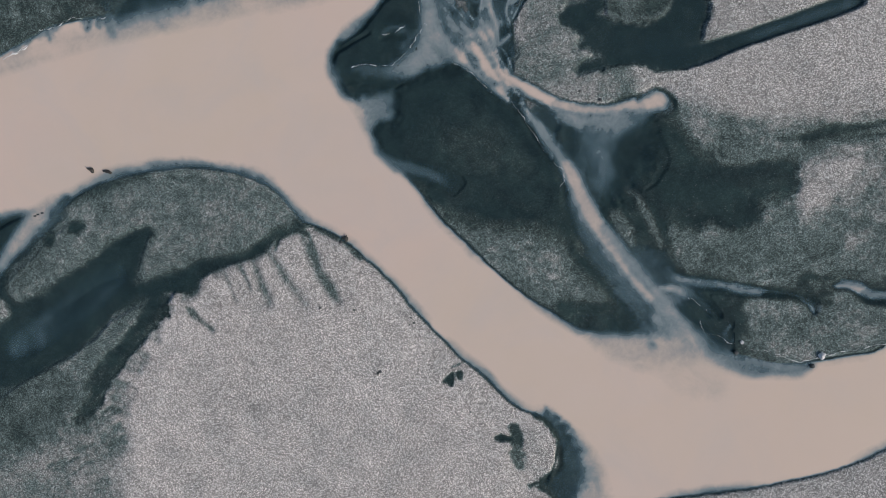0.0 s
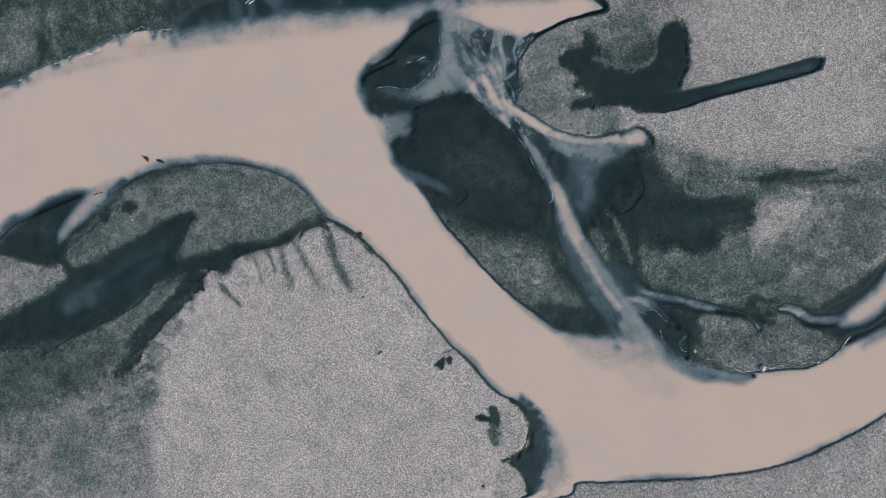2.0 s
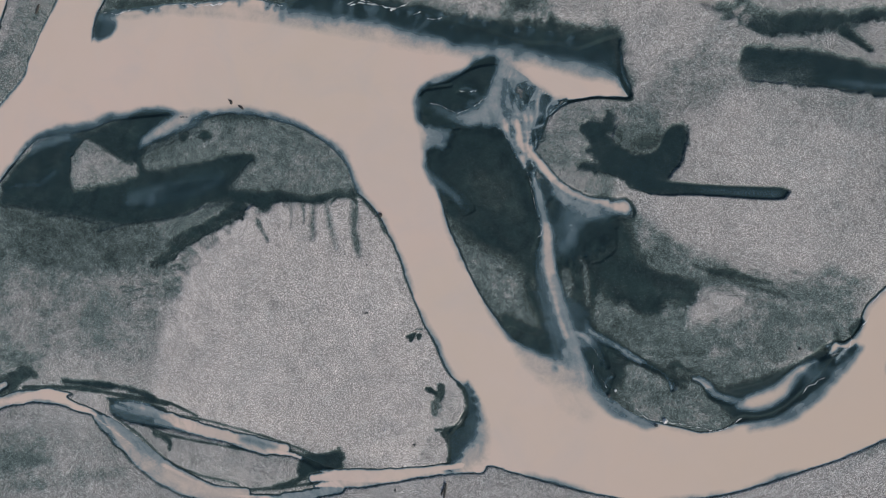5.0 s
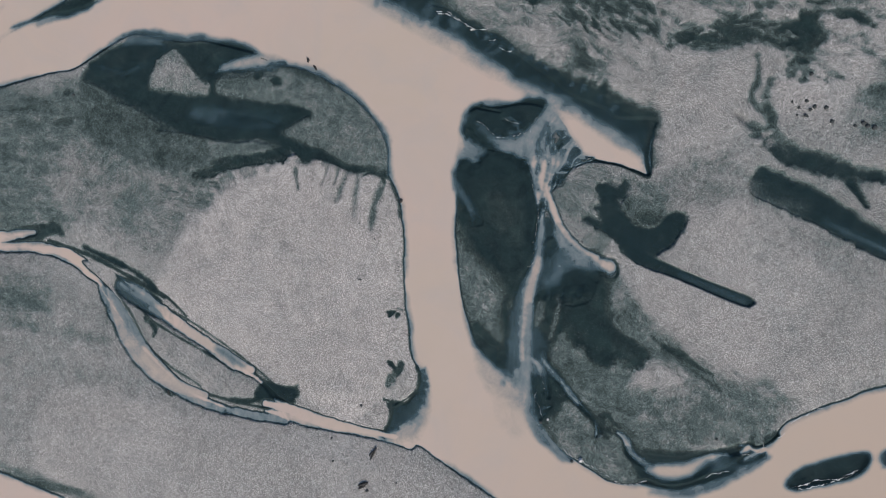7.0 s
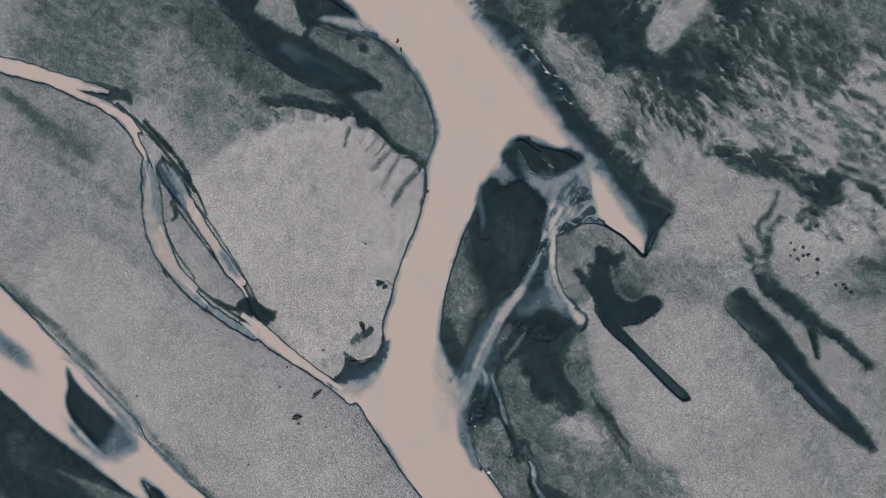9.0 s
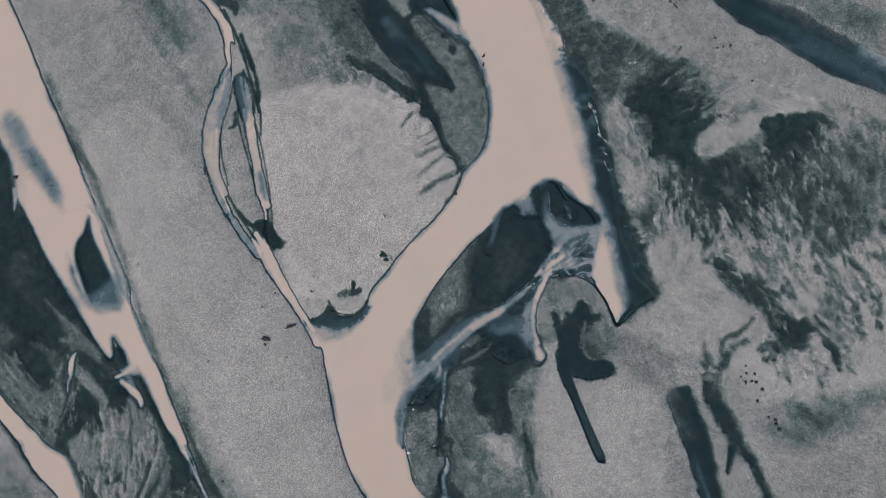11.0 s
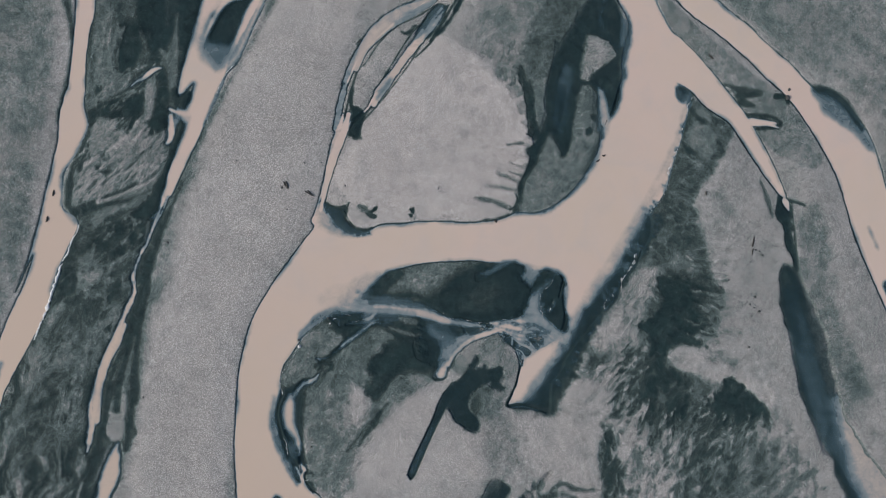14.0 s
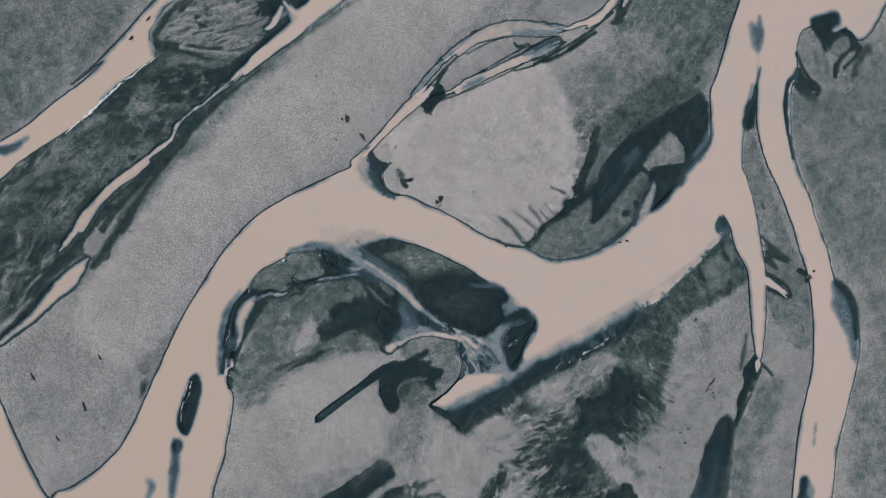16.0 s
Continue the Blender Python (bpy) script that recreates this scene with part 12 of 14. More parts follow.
    g.stain([(-59, 17, 0.8), (-58.5, 14.8, 0.9), (-59.2, 12.8, 0.6)], wet=.9, soft=1, rough=.6, seed=7, closed=False)
    g.stain([(-52.2, 19.6, 0.9), (-52, 17.4, 0.8), (-52.5, 15.9, 0.6)], wet=.92, soft=1, rough=.6, seed=2, closed=False)
    # greyer shallows of the western pool
    g.stain([(-47.3, -10.5), (-43.1, -7.9), (-39.1, -5), (-36.1, -4.1), (-36.4, -6.2), (-39.6, -9), (-44.5, -11.8), (-47.5, -12.9)], blue=.8, silt=.34, soft=2.2, rough=.4, stex=.05, stretch=4, turn=25, seed=5)
    g.stain([(-50.5, -4.7, 0.6), (-48.5, -2.7, 1.1), (-46.6, -0.7, 1.4), (-44.6, 0.9, 1.1)], silt=.7, soft=1.6, rough=.4, seed=0, closed=False)
    g.stain([(-63.3, -9.5), (-59.7, -7), (-57.3, -6.8), (-58.1, -10.1), (-58.1, -13.3), (-61.8, -15)], silt=.3, blue=.6, soft=2, rough=.4, seed=3)
    g.stain([(-57.3, -9.2), (-56.1, -6.7), (-52.8, -6.9), (-48.7, -6.6), (-47.3, -8.6), (-49, -10.1), (-54.2, -12.3), (-56.5, -11.5)], wet=.34, land=True, soft=.7, rough=.5, size=.6, tex=.08, seed=6)
    g.stain([(-46.5, -5.7), (-46.2, -2.5), (-44.2, -0.9), (-41.1, -0.5), (-38.8, 0), (-41.2, -2.9), (-44.7, -4.9)], wet=.42, soft=1, rough=.7, size=.7, tex=.1, seed=1)
    g.stain([(-44.7, -0.6), (-43.7, 0.5), (-42.4, -0.2), (-43.3, -1.2)], wet=.95, soft=.6, rough=.5, size=.5, seed=4)
    g.stain([(-40.9, 0.4), (-40, 1.1), (-39.5, 0.3), (-40.5, -0.2)], wet=.95, soft=.6, rough=.5, size=.5, seed=7)
    g.stain([(-41.6, -13.7), (-39.2, -10.8), (-36.6, -8.2), (-33.9, -8.3), (-34.9, -10.5), (-37.9, -12.4), (-39.9, -14.2)], wet=.4, soft=1.2, rough=.7, size=.8, tex=.08, seed=2)
    g.stain([(-40.6, -19.2), (-37.9, -15.5), (-34.9, -11.8), (-32.1, -9), (-31.4, -7.3), (-30.4, -7.8), (-32.9, -10.3), (-36, -13.8), (-37.6, -16.9), (-39.2, -19.1)], wet=.9, soft=.7, rough=.6, size=.6, seed=5)
    g.stain([(-60.6, -19.4), (-52.9, -17), (-45.2, -15.3), (-39.7, -14.8), (-39.7, -17.9), (-43.9, -20.5), (-49.8, -22.8), (-58.8, -26)], wet=.48, soft=1.6, rough=1, size=1, tex=.14, seed=0)
    g.stain([(-58.7, -26.7), (-47.4, -22.6), (-39.1, -20), (-36.9, -22.5), (-35.8, -29.9), (-44.4, -33.8), (-55.9, -37)], wet=.38, soft=3, rough=1.4, size=1.4, tex=.1, seed=3)
    fibres(g, [(-60.4, -20.1), (-41.2, -15.2), (-36.5, -23.9), (-36.1, -31.5), (-55.9, -37)], size=.6, stretch=3, swirl=1, pale=.2, dark=.6, amount=.4, turn=18, seed=6)
    # milk in the streams
    g.stain([(-49.6, -40.7, 0.6), (-43, -39.1, 0.8), (-36.9, -37.9, 0.6), (-33.4, -37.1, 0.3)], silt=.5, soft=.8, rough=.3, seed=1, closed=False)
    g.stain([(-38.6, -38.8, 0.5), (-37.2, -39.7, 0.6), (-34.8, -39.7, 0.6), (-33, -40.2, 0.4)], wet=.9, soft=.4, rough=.3, seed=4, closed=False)
    g.stain([(-37.7, -39.3, 0.8), (-34.2, -38.8, 0.9), (-31.9, -38.4, 0.9)], silt=.55, soft=1, rough=.3, seed=7, closed=False)
    g.stain([(-44.8, -41), (-43.9, -40.3), (-39.4, -38.9), (-38.4, -40.2), (-37.3, -40.8), (-35.3, -40.9), (-39.3, -41), (-42.5, -41.2)], wet=.2, land=True, soft=.4, rough=.3, seed=2)
    # the pool: black to the south, grey shallows and a pale wisp to the north
    g.stain([(-61.5, -17), (-56.4, -14.4), (-52.2, -12.1), (-46.9, -8.4), (-42.8, -6.1), (-36.9, -1.8), (-33.1, 0.4), (-32.9, -0.8), (-34.8, -4.1), (-35.5, -6.7), (-37.4, -9.3), (-41.8, -12.5), (-46, -14.7), (-50.1, -15.8), (-54.7, -17.7), (-58.2, -18.7)], wet=.97, blue=.24, soft=1.4, rough=.8, size=.8, tex=.03, seed=5)
    g.stain([(-43.8, -9.7), (-40.3, -6.1), (-36.4, -3.7), (-36.2, -5.2), (-39.4, -8.4), (-42.5, -10.4)], silt=.2, blue=.45, soft=2.4, rough=.4, seed=0)
    g.stain([(-55.7, -5.9), (-53.9, -3.5), (-50.5, -0.4), (-46.1, 1.6), (-47, -0.1), (-48.6, -3.1), (-48.8, -5.7), (-48.9, -7.3), (-51.5, -6.8), (-53.8, -6.3)], wet=.97, blue=.28, silt=.04, soft=1, rough=.5, size=.6, seed=3)
    g.stain([(-65.4, -17.2), (-64.1, -13.1), (-62.5, -10.6), (-58.3, -7.7), (-58.4, -10.7), (-56.6, -14), (-59.2, -16.2), (-62.4, -17.7)], wet=.96, blue=.25, silt=.08, soft=1, rough=.5, size=.6, seed=6)
    g.stain([(-64.5, -16.8, 0.5), (-62, -15.4, 0.7), (-59.7, -14.4, 0.7), (-59.2, -12.9, 0.9), (-58.7, -11.7, 0.6)], silt=.34, soft=1, rough=.5, size=.6, seed=1, closed=False)
    g.stain([(-64.7, -12.5, 0.8), (-62.7, -9.8, 1.1), (-59.3, -7.2, 0.7)], silt=.5, soft=2, rough=.4, seed=4, closed=False)
    g.stain([(-48.3, -3.5, 0.7), (-46.7, -1.2, 1.3), (-44.6, 1.3, 1.5), (-42.6, 3.1, 0.9)], silt=.74, soft=1.4, rough=.4, seed=7, closed=False)
    g.stain([(-47.8, -5.4), (-46.9, -2.9), (-44.4, -0.3), (-42.1, -0.1), (-40.6, -1.7), (-42, -4.3), (-44.8, -6.6), (-46.5, -6.7)], wet=.56, soft=1, rough=.8, size=.7, tex=.14, seed=2)
    g.stain([(-43.8, -0.9), (-43.4, -0.1), (-42.4, -0.6), (-42.8, -1.4)], wet=.95, soft=.5, rough=.5, size=.5, seed=5)
    g.stain([(-40.6, -0.1), (-40.4, 0.7), (-39.5, 0.6), (-40, -0.3)], wet=.95, soft=.5, rough=.5, size=.5, seed=0)
    g.stain([(-42.1, -15.6), (-39.7, -12.1), (-36.5, -8.9), (-34.3, -8), (-36.1, -10.7), (-39, -14.2), (-40.4, -16.1)], wet=.52, soft=1.4, rough=.8, size=.8, tex=.08, seed=3)
    g.stain([(-40.5, -18.7), (-38.5, -15.4), (-36.4, -11.7), (-33.6, -8.1), (-31.9, -7.3), (-33.9, -10.4), (-36.3, -13.2), (-37.7, -15.6), (-39.1, -18.2)], wet=.94, soft=.8, rough=.7, size=.6, seed=6)
    g.stain([(-64, -20.2), (-59.1, -18.5), (-52.9, -16.8), (-47.2, -16.1), (-42.1, -13.5), (-40.4, -16.7), (-44, -21), (-52.9, -25.1), (-58.9, -25.5)], wet=.66, soft=1.6, rough=1, size=.8, tex=.14, seed=1)
    brush(g, [(-44.8, -22.8), (-38.4, -16.2), (-35.9, -17.6), (-35.6, -21.9), (-41.6, -24.8)], count=34, length=2, width=.25, lo=.5, hi=.72, soft=.4, strength=1.2, spread=20, turn=30, seed=4)


def far_east(g):
    """upper eastern channels, hooks and islets"""
    g.stain([(-80.4, -31.8), (-82.2, -30.6), (-81.3, -26.1), (-79.6, -25.9)], silt=.5, soft=2, rough=.4, seed=3)
    g.stain([(-85, -27.6), (-87.9, -25.4), (-86.3, -19.8), (-83.6, -20.3)], silt=.6, soft=2.5, rough=.5, seed=6)
    g.stain([(-73.3, -13.4), (-75.4, -15), (-75.6, -12.6), (-74.1, -9.1), (-72, -9.9)], wet=.97, silt=.1, soft=1.4, rough=.4, seed=1)
    g.flood([(-87.2, -37.7), (-113, -29.6), (-108, -24.4), (-104.8, -21.6), (-103.5, -22.5), (-102.7, -24.4), (-99.2, -24.2), (-98.3, -26.4), (-95.7, -28.3), (-92.3, -27.2), (-89.4, -24.2), (-88.9, -21.7), (-86.6, -18.4), (-84.1, -18.5), (-83.2, -25.5)], EAST, silt=.95, soft=1, rough=.2, seed=4, rim=0)
    g.stain([(-94.7, -28.3), (-98.1, -28.9), (-101.6, -28.5), (-101.3, -25.9), (-98.8, -24.6), (-97.2, -22.1), (-95.7, -20.4), (-95.3, -23.2)], wet=.97, silt=.1, soft=1.6, rough=.4, seed=7)
    g.stain([(-89.6, -23.2), (-91.7, -26.3), (-94.5, -27), (-94.9, -24.2), (-95.4, -20.5), (-95.5, -16.4), (-93.9, -13.7), (-91.6, -15.8), (-90.3, -19.2)], wet=.42, land=True, soft=.7, rough=.3, seed=2)
    g.stain([(-96.6, -21.2), (-100.2, -23.9), (-103, -23.5), (-104, -21), (-104.1, -19.1), (-101.4, -18.8), (-98.8, -17.3), (-96.1, -14.1), (-96.6, -16.9), (-98.5, -18.7)], wet=.94, silt=.1, soft=.8, rough=.4, seed=5)
    g.stain([(-97, -20.8), (-99.7, -22.6), (-102.2, -22.4), (-101.9, -20), (-99.7, -18.9), (-97.4, -19)], wet=.45, land=True, soft=.6, rough=.3, seed=0)
    g.stain([(-104.3, -19.4, 0.8), (-102, -17.4, 0.7), (-98.8, -15.8, 0.5)], wet=.9, soft=.8, rough=.3, seed=3, closed=False)
    g.stain([(-86.9, -17.9), (-87.2, -15.5), (-88.2, -13.7), (-90.7, -12.9), (-90.7, -14.2), (-89.3, -16.6), (-88.8, -19)], wet=.9, silt=.35, blue=.2, soft=.8, rough=.3, seed=6)
    g.stain([(-89.2, -22.2, 0.5), (-89.3, -19.5, 0.7), (-90, -16.3, 0.8), (-91.4, -13.2, 1.1), (-90, -11.8, 1.1), (-87.6, -13.1, 1.1), (-86.6, -15.6, 0.8)], wet=.96, silt=0, soft=.6, rough=.2, seed=1, closed=False)
    g.stain([(-87, -17.3, 1.1), (-85.3, -16.5, 1.1), (-83.5, -13.4, 0.9), (-81.7, -7.3, 0.8), (-80.9, -0.2, 0.7)], wet=.95, silt=.1, soft=.8, rough=.3, seed=4, closed=False)
    g.stain([(-92.1, -8.1, 1.9), (-94.7, -6.3, 2.7), (-96.5, -3.4, 0.8)], wet=.78, soft=1.6, rough=.6, seed=7, closed=False)
    g.stain([(-102.1, -2.1, 0.5), (-104.4, -2.1, 0.8), (-107.3, -2.2, 0.5)], wet=.02, soft=.5, rough=.3, seed=2, closed=False)
    g.stain([(-84.7, -13), (-91.1, -10.9), (-113.1, -7.7), (-98.3, 29.3), (-83.6, 22.8), (-82.7, 10.4), (-81.6, 0.7)], wet=.42, soft=3, rough=1, tex=.06, seed=5)
    g.stain([(-83, 2.5), (-85.5, 3.4), (-86.8, 14.5), (-85.8, 20.9), (-83.7, 18.8), (-83.2, 9.3)], wet=.5, soft=2.5, rough=1, seed=0)
    g.stain([(-70.4, 6.9, 0.4), (-70.3, 8.1, 0.5)], wet=.7, soft=.8, rough=.4, seed=3, closed=False)
    g.stain([(-81.9, 29.9, 1.3), (-83, 33.2, 1.9), (-83, 37.2, 1.6), (-82, 42.1, 0.9)], wet=.94, silt=.15, soft=1.2, rough=.4, seed=6, closed=False)
    g.stain([(-80.2, 29.5), (-82.4, 33), (-82.1, 38.2), (-80.4, 36.2), (-79.5, 33.2)], silt=.5, soft=2, rough=.4, seed=1)
    g.stain([(-59.6, 66.7), (-61.2, 67.1), (-60.2, 69.9), (-57.8, 71.2), (-56.5, 73), (-55.3, 72.6), (-58.1, 69.8)], wet=.95, silt=.1, blue=.2, soft=1.2, rough=.4, seed=4)
    g.stain([(-60.9, 68.3), (-61.9, 70), (-60.4, 73.2), (-59.3, 71.5)], silt=.6, soft=1.6, rough=.4, seed=7)
    g.stain([(-93.4, -22.3, 0.5), (-92.6, -18.4, 0.4)], wet=.55, soft=1.5, rough=.5, seed=2, closed=False)
    g.stain([(-68.2, 18, 0.7), (-69.4, 19.3, 1.3), (-71.7, 21.2, 0.5)], wet=.9, soft=.8, rough=.4, seed=5, closed=False)
    g.flood([(-65, 22.7, 1.8), (-66.8, 25.2, 1.2), (-68.9, 27.7, 0.4)], BRANCH, silt=.9, soft=.5, rough=.15, seed=0, closed=False, rim=0)
    g.stain([(-66.2, 22.1, 0.4), (-68.1, 24.4, 0.5), (-69.5, 27.8, 0.4)], wet=.92, soft=.4, rough=.2, seed=3, closed=False)
    g.stain([(-64.8, 24.8, 0.4), (-66.8, 26.6, 0.5), (-69.3, 28.2, 0.4)], wet=.92, soft=.4, rough=.2, seed=6, closed=False)
    g.stain([(-56.6, 45.2), (-62.7, 45.5), (-59.1, 49.4), (-54.8, 51.6), (-53.8, 48.7)], wet=.5, soft=4, rough=.8, seed=1)
    g.stain([(-55.7, 40.3), (-58.5, 38.2), (-57.1, 42.1), (-55.1, 44), (-52.6, 46.9), (-50.6, 49.4), (-51.4, 46.4), (-53.9, 43.5)], wet=.96, blue=.3, soft=.9, rough=.4, seed=4)
    # lower end of the western braids
    g.stain([(81.2, -38), (74.2, -42.1), (65.6, -47.5), (60.6, -49.1), (55.1, -48.2), (50.7, -44), (51.2, -40.8), (58.7, -37.3), (64.1, -33.2), (69.5, -29.1), (82.6, -33.7)], wet=.64, soft=2.5, rough=1, size=1.4, tex=.2, tsize=1.2, stretch=2, turn=-162, seed=7)
    g.stain([(60.8, -38.6), (57.4, -41.4), (53, -40.7), (54.8, -38.1), (58.4, -36.6), (62.8, -33.9), (66.9, -29.9), (67.8, -31.5), (63.9, -35.5)], wet=.97, soft=1.4, rough=.6, seed=2)
    g.flood([(51.9, -38.8, 0.9), (55.3, -37.3, 1.4), (60.4, -35.7, 1.6), (64.1, -33.2, 1.6), (68.1, -29.8, 1.9)], BRAID, silt=.85, soft=.7, rough=.2, seed=5, closed=False, rim=0)
    g.stain([(50.2, -39.2, 1.1), (55, -34.8, 1), (60, -31.7, 1.3), (64, -28.3, 1.3)], wet=.96, soft=.9, rough=.4, seed=0, closed=False)
    g.stain([(46.5, -39.2, 1.6), (51.9, -36.2, 1.3), (55.9, -32.1, 1.5), (60.5, -27, 1.5)], wet=.92, soft=1.2, rough=.5, seed=3, closed=False)
    g.stain([(52.1, -35.6, 0.4), (56.2, -32.8, 0.7), (60.8, -29.6, 0.7)], wet=.55, soft=.9, rough=.3, seed=6, closed=False)
    g.stain([(70.8, -42.1, 0.9), (67.6, -41.6, 0.6)], wet=.92, soft=1.2, rough=.6, seed=1, closed=False)
    g.stain([(73.9, -39.6, 1.1), (69.8, -38.5, 0.6)], wet=.92, soft=1.2, rough=.6, seed=4, closed=False)
    g.stain([(60.9, -42.9, 1.1), (60.8, -39.8, 1.3), (62.2, -37.3, 0.9)], wet=.94, soft=1.4, rough=.6, seed=7, closed=False)
    g.stain([(64.1, -45.2, 1.3), (61.9, -45.1, 0.9)], wet=.9, soft=1.2, rough=.6, seed=2, closed=False)
    brush(g, [(81.2, -38), (65.8, -47), (51.7, -44.6), (53.1, -40.2), (69.1, -30.1), (82.6, -33.7)], count=60, length=5, width=.6, lo=.4, hi=.9, turn=-160, seed=5)
    brush(g, [(47.6, -56.7), (40.9, -55.7), (32.4, -49.2), (42.5, -43.9), (51.7, -41), (59.3, -46)], count=70, length=5, width=.6, lo=.45, hi=.95, turn=-166, seed=0)
    fibres(g, [(81.2, -38), (65.6, -47.5), (51.1, -46.2), (32, -50.3), (42.5, -43.9), (55.3, -37.3), (69.5, -29.1), (82.6, -33.7)], size=.8, swirl=2.5, stretch=3.5, pale=.4, dark=.98, amount=.85, turn=-162, seed=3)
    # the far pool is cloudy along its middle
    g.stain([(-38.6, 58.9, 0.9), (-35.2, 64.8, 2.2), (-31.1, 72, 2.8), (-26.6, 79.7, 2.8)], silt=.36, blue=.5, soft=3, rough=.4, seed=6, closed=False)
    g.stain([(-45.5, 52.7, 0.9), (-41.6, 57.1, 1.5), (-37.6, 61.4, 1.1)], silt=.2, blue=.5, soft=2, rough=.4, seed=1, closed=False)
    # the grey bar: paler gravel, soft tongues of wet
    g.stain([(35, -10.3), (31.1, -11.1), (26.5, -9.1), (30.6, -7.5), (34.3, -7.2), (38.9, -7.5), (38.9, -9.4)], wet=.54, soft=1.6, rough=.8, size=1, tex=.14, tsize=1, stretch=2, turn=9, seed=4)
    g.stain([(37.2, -4.1), (33.9, -3.8), (34.5, -0.1), (33.8, 6.7), (35.7, 9.4), (40.6, 11.5), (44.3, 15.3), (48.4, 9.2), (44.5, 3.8), (41.2, -0.6)], wet=.46, soft=2, rough=1, size=1.2, tex=.1, seed=7)
    g.stain([(33.1, 2.9), (29.7, 2.2), (28.4, 3.6), (30.7, 6.5), (34.3, 7.7), (35.1, 5.6)], wet=.2, soft=2, rough=1, size=1.2, tex=.05, seed=2)
    g.stain([(30.2, -3.1), (24.3, -4), (19.8, -3.2), (18.9, 0.9), (23.1, 2.5), (26.8, 1.8), (29.9, 2), (32.9, 1.4), (33.2, -1)], wet=.6, soft=2, rough=1, size=1, tex=.14, seed=5)
    brush(g, [(31.7, -5.4), (20, -1.7), (24.1, 3.8), (32.3, 6.9), (37.1, -0.2)], count=90, length=4, width=.5, lo=.4, hi=.75, soft=.5, strength=1.2, spread=14, turn=16, seed=0)
    brush(g, [(36.9, -3.6), (30.6, 5.7), (42.7, 14.3), (47.5, 7.2)], count=70, length=4, width=.5, lo=.3, hi=.6, soft=.5, strength=1.2, spread=14, turn=19, seed=3)
    g.stain([(21.2, 0.5), (17.1, 1.6), (13, 8.2), (14, 12.8), (17.9, 10.1), (20.9, 6.3), (24.1, 5.8), (27.7, 7), (29.7, 5.1), (29, 3.3), (25.9, 3.1), (26.2, 0.7)], wet=.99, soft=1.4, rough=1, size=.9, seed=6)
    g.stain([(24.8, 7.6), (21, 8.3), (18.5, 10.6), (19.5, 12.6), (24.5, 10.8), (29.6, 11), (30.4, 9.8)], wet=.44, soft=1.4, rough=.8, size=1, seed=1)
    g.stain([(39.6, 9.2, 0.2), (34.9, 8.8, 0.3), (31.8, 8.6, 0.3), (28.6, 7.7, 0.3), (24.8, 7.6, 0.2)], wet=.8, soft=.8, rough=.3, seed=4, closed=False)
    g.stain([(32.6, -6.7, 0.6), (30.8, -6, 0.9), (30.3, -4.3, 0.9), (33, -4.4, 0.6)], wet=.9, soft=.6, rough=.5, seed=7, closed=False)
    # pale sand of the flat
    g.stain([(42, 15), (33.9, 12), (27.2, 10.6), (21.4, 12.6), (19.4, 14.5), (25.3, 17.2), (33.8, 19.8), (36.8, 23.2)], wet=.12, soft=3, rough=1, size=2, tex=.03, seed=2)
    g.stain([(24.6, 20.1), (21.6, 24.6), (21.8, 30), (26.2, 31), (31.6, 24.8), (36.2, 24.1), (33.4, 22.2)], wet=.14, soft=3, rough=1, size=2, tex=.03, seed=5)
    g.stain([(17.1, 25.5), (14.3, 27.7), (18.4, 33), (24.3, 35.7), (23, 30.1)], wet=.34, soft=2.5, rough=1, size=2, tex=.06, seed=0)
    g.stain([(11.5, 29.1), (5.1, 37.5), (9, 41.3), (9.2, 46.8), (14.2, 48.7), (17.6, 39.1), (15.1, 34.1)], wet=.15, soft=3, rough=1, size=2, tex=.04, seed=3)
    brush(g, [(12.2, 28.9), (4.1, 40.8), (13.6, 49.6), (22.1, 40.8)], count=40, length=8, width=.9, lo=.1, hi=.3, soft=1.2, strength=1, spread=10, turn=66, seed=6)
    g.stain([(18.4, 43.5, 0.4), (15.6, 44.4, 0.7), (14.7, 47.1, 0.7), (12.4, 49.5, 0.4)], wet=.7, soft=.7, rough=.5, seed=1, closed=False)
    g.stain([(29.4, 1.5), (29.7, 4.1), (31.2, 6.3), (33.8, 7.2), (36.4, 7.2), (36.2, 5), (33.9, 2.5), (31.3, 1.2)], wet=.36, soft=1.6, rough=.9, size=1, tex=.08, seed=4)
    g.stain([(29.8, 2.1), (30.2, 4.4), (31.6, 6.2), (33.8, 6.6), (35.2, 6.4), (34.4, 4.7), (32.8, 3.2), (30.8, 2)], wet=.16, soft=1, rough=.8, size=.8, tex=.04, seed=7)
    g.stain([(22.7, 8.8), (26.3, 8.9), (29.3, 8.3), (29, 7.2), (26.4, 6.7), (23.2, 7.1)], wet=.54, soft=1.4, rough=.8, size=.8, tex=.12, seed=2)
    g.stain([(22.6, 8.6, 0.2), (22.3, 7.6, 0.3), (22.7, 7, 0.2)], wet=.88, soft=.7, rough=.4, seed=5, closed=False)


FINER = (moss, braids, island, bar_edges, inlet, twins, far_east,)
# ---- end of the finer marks ----


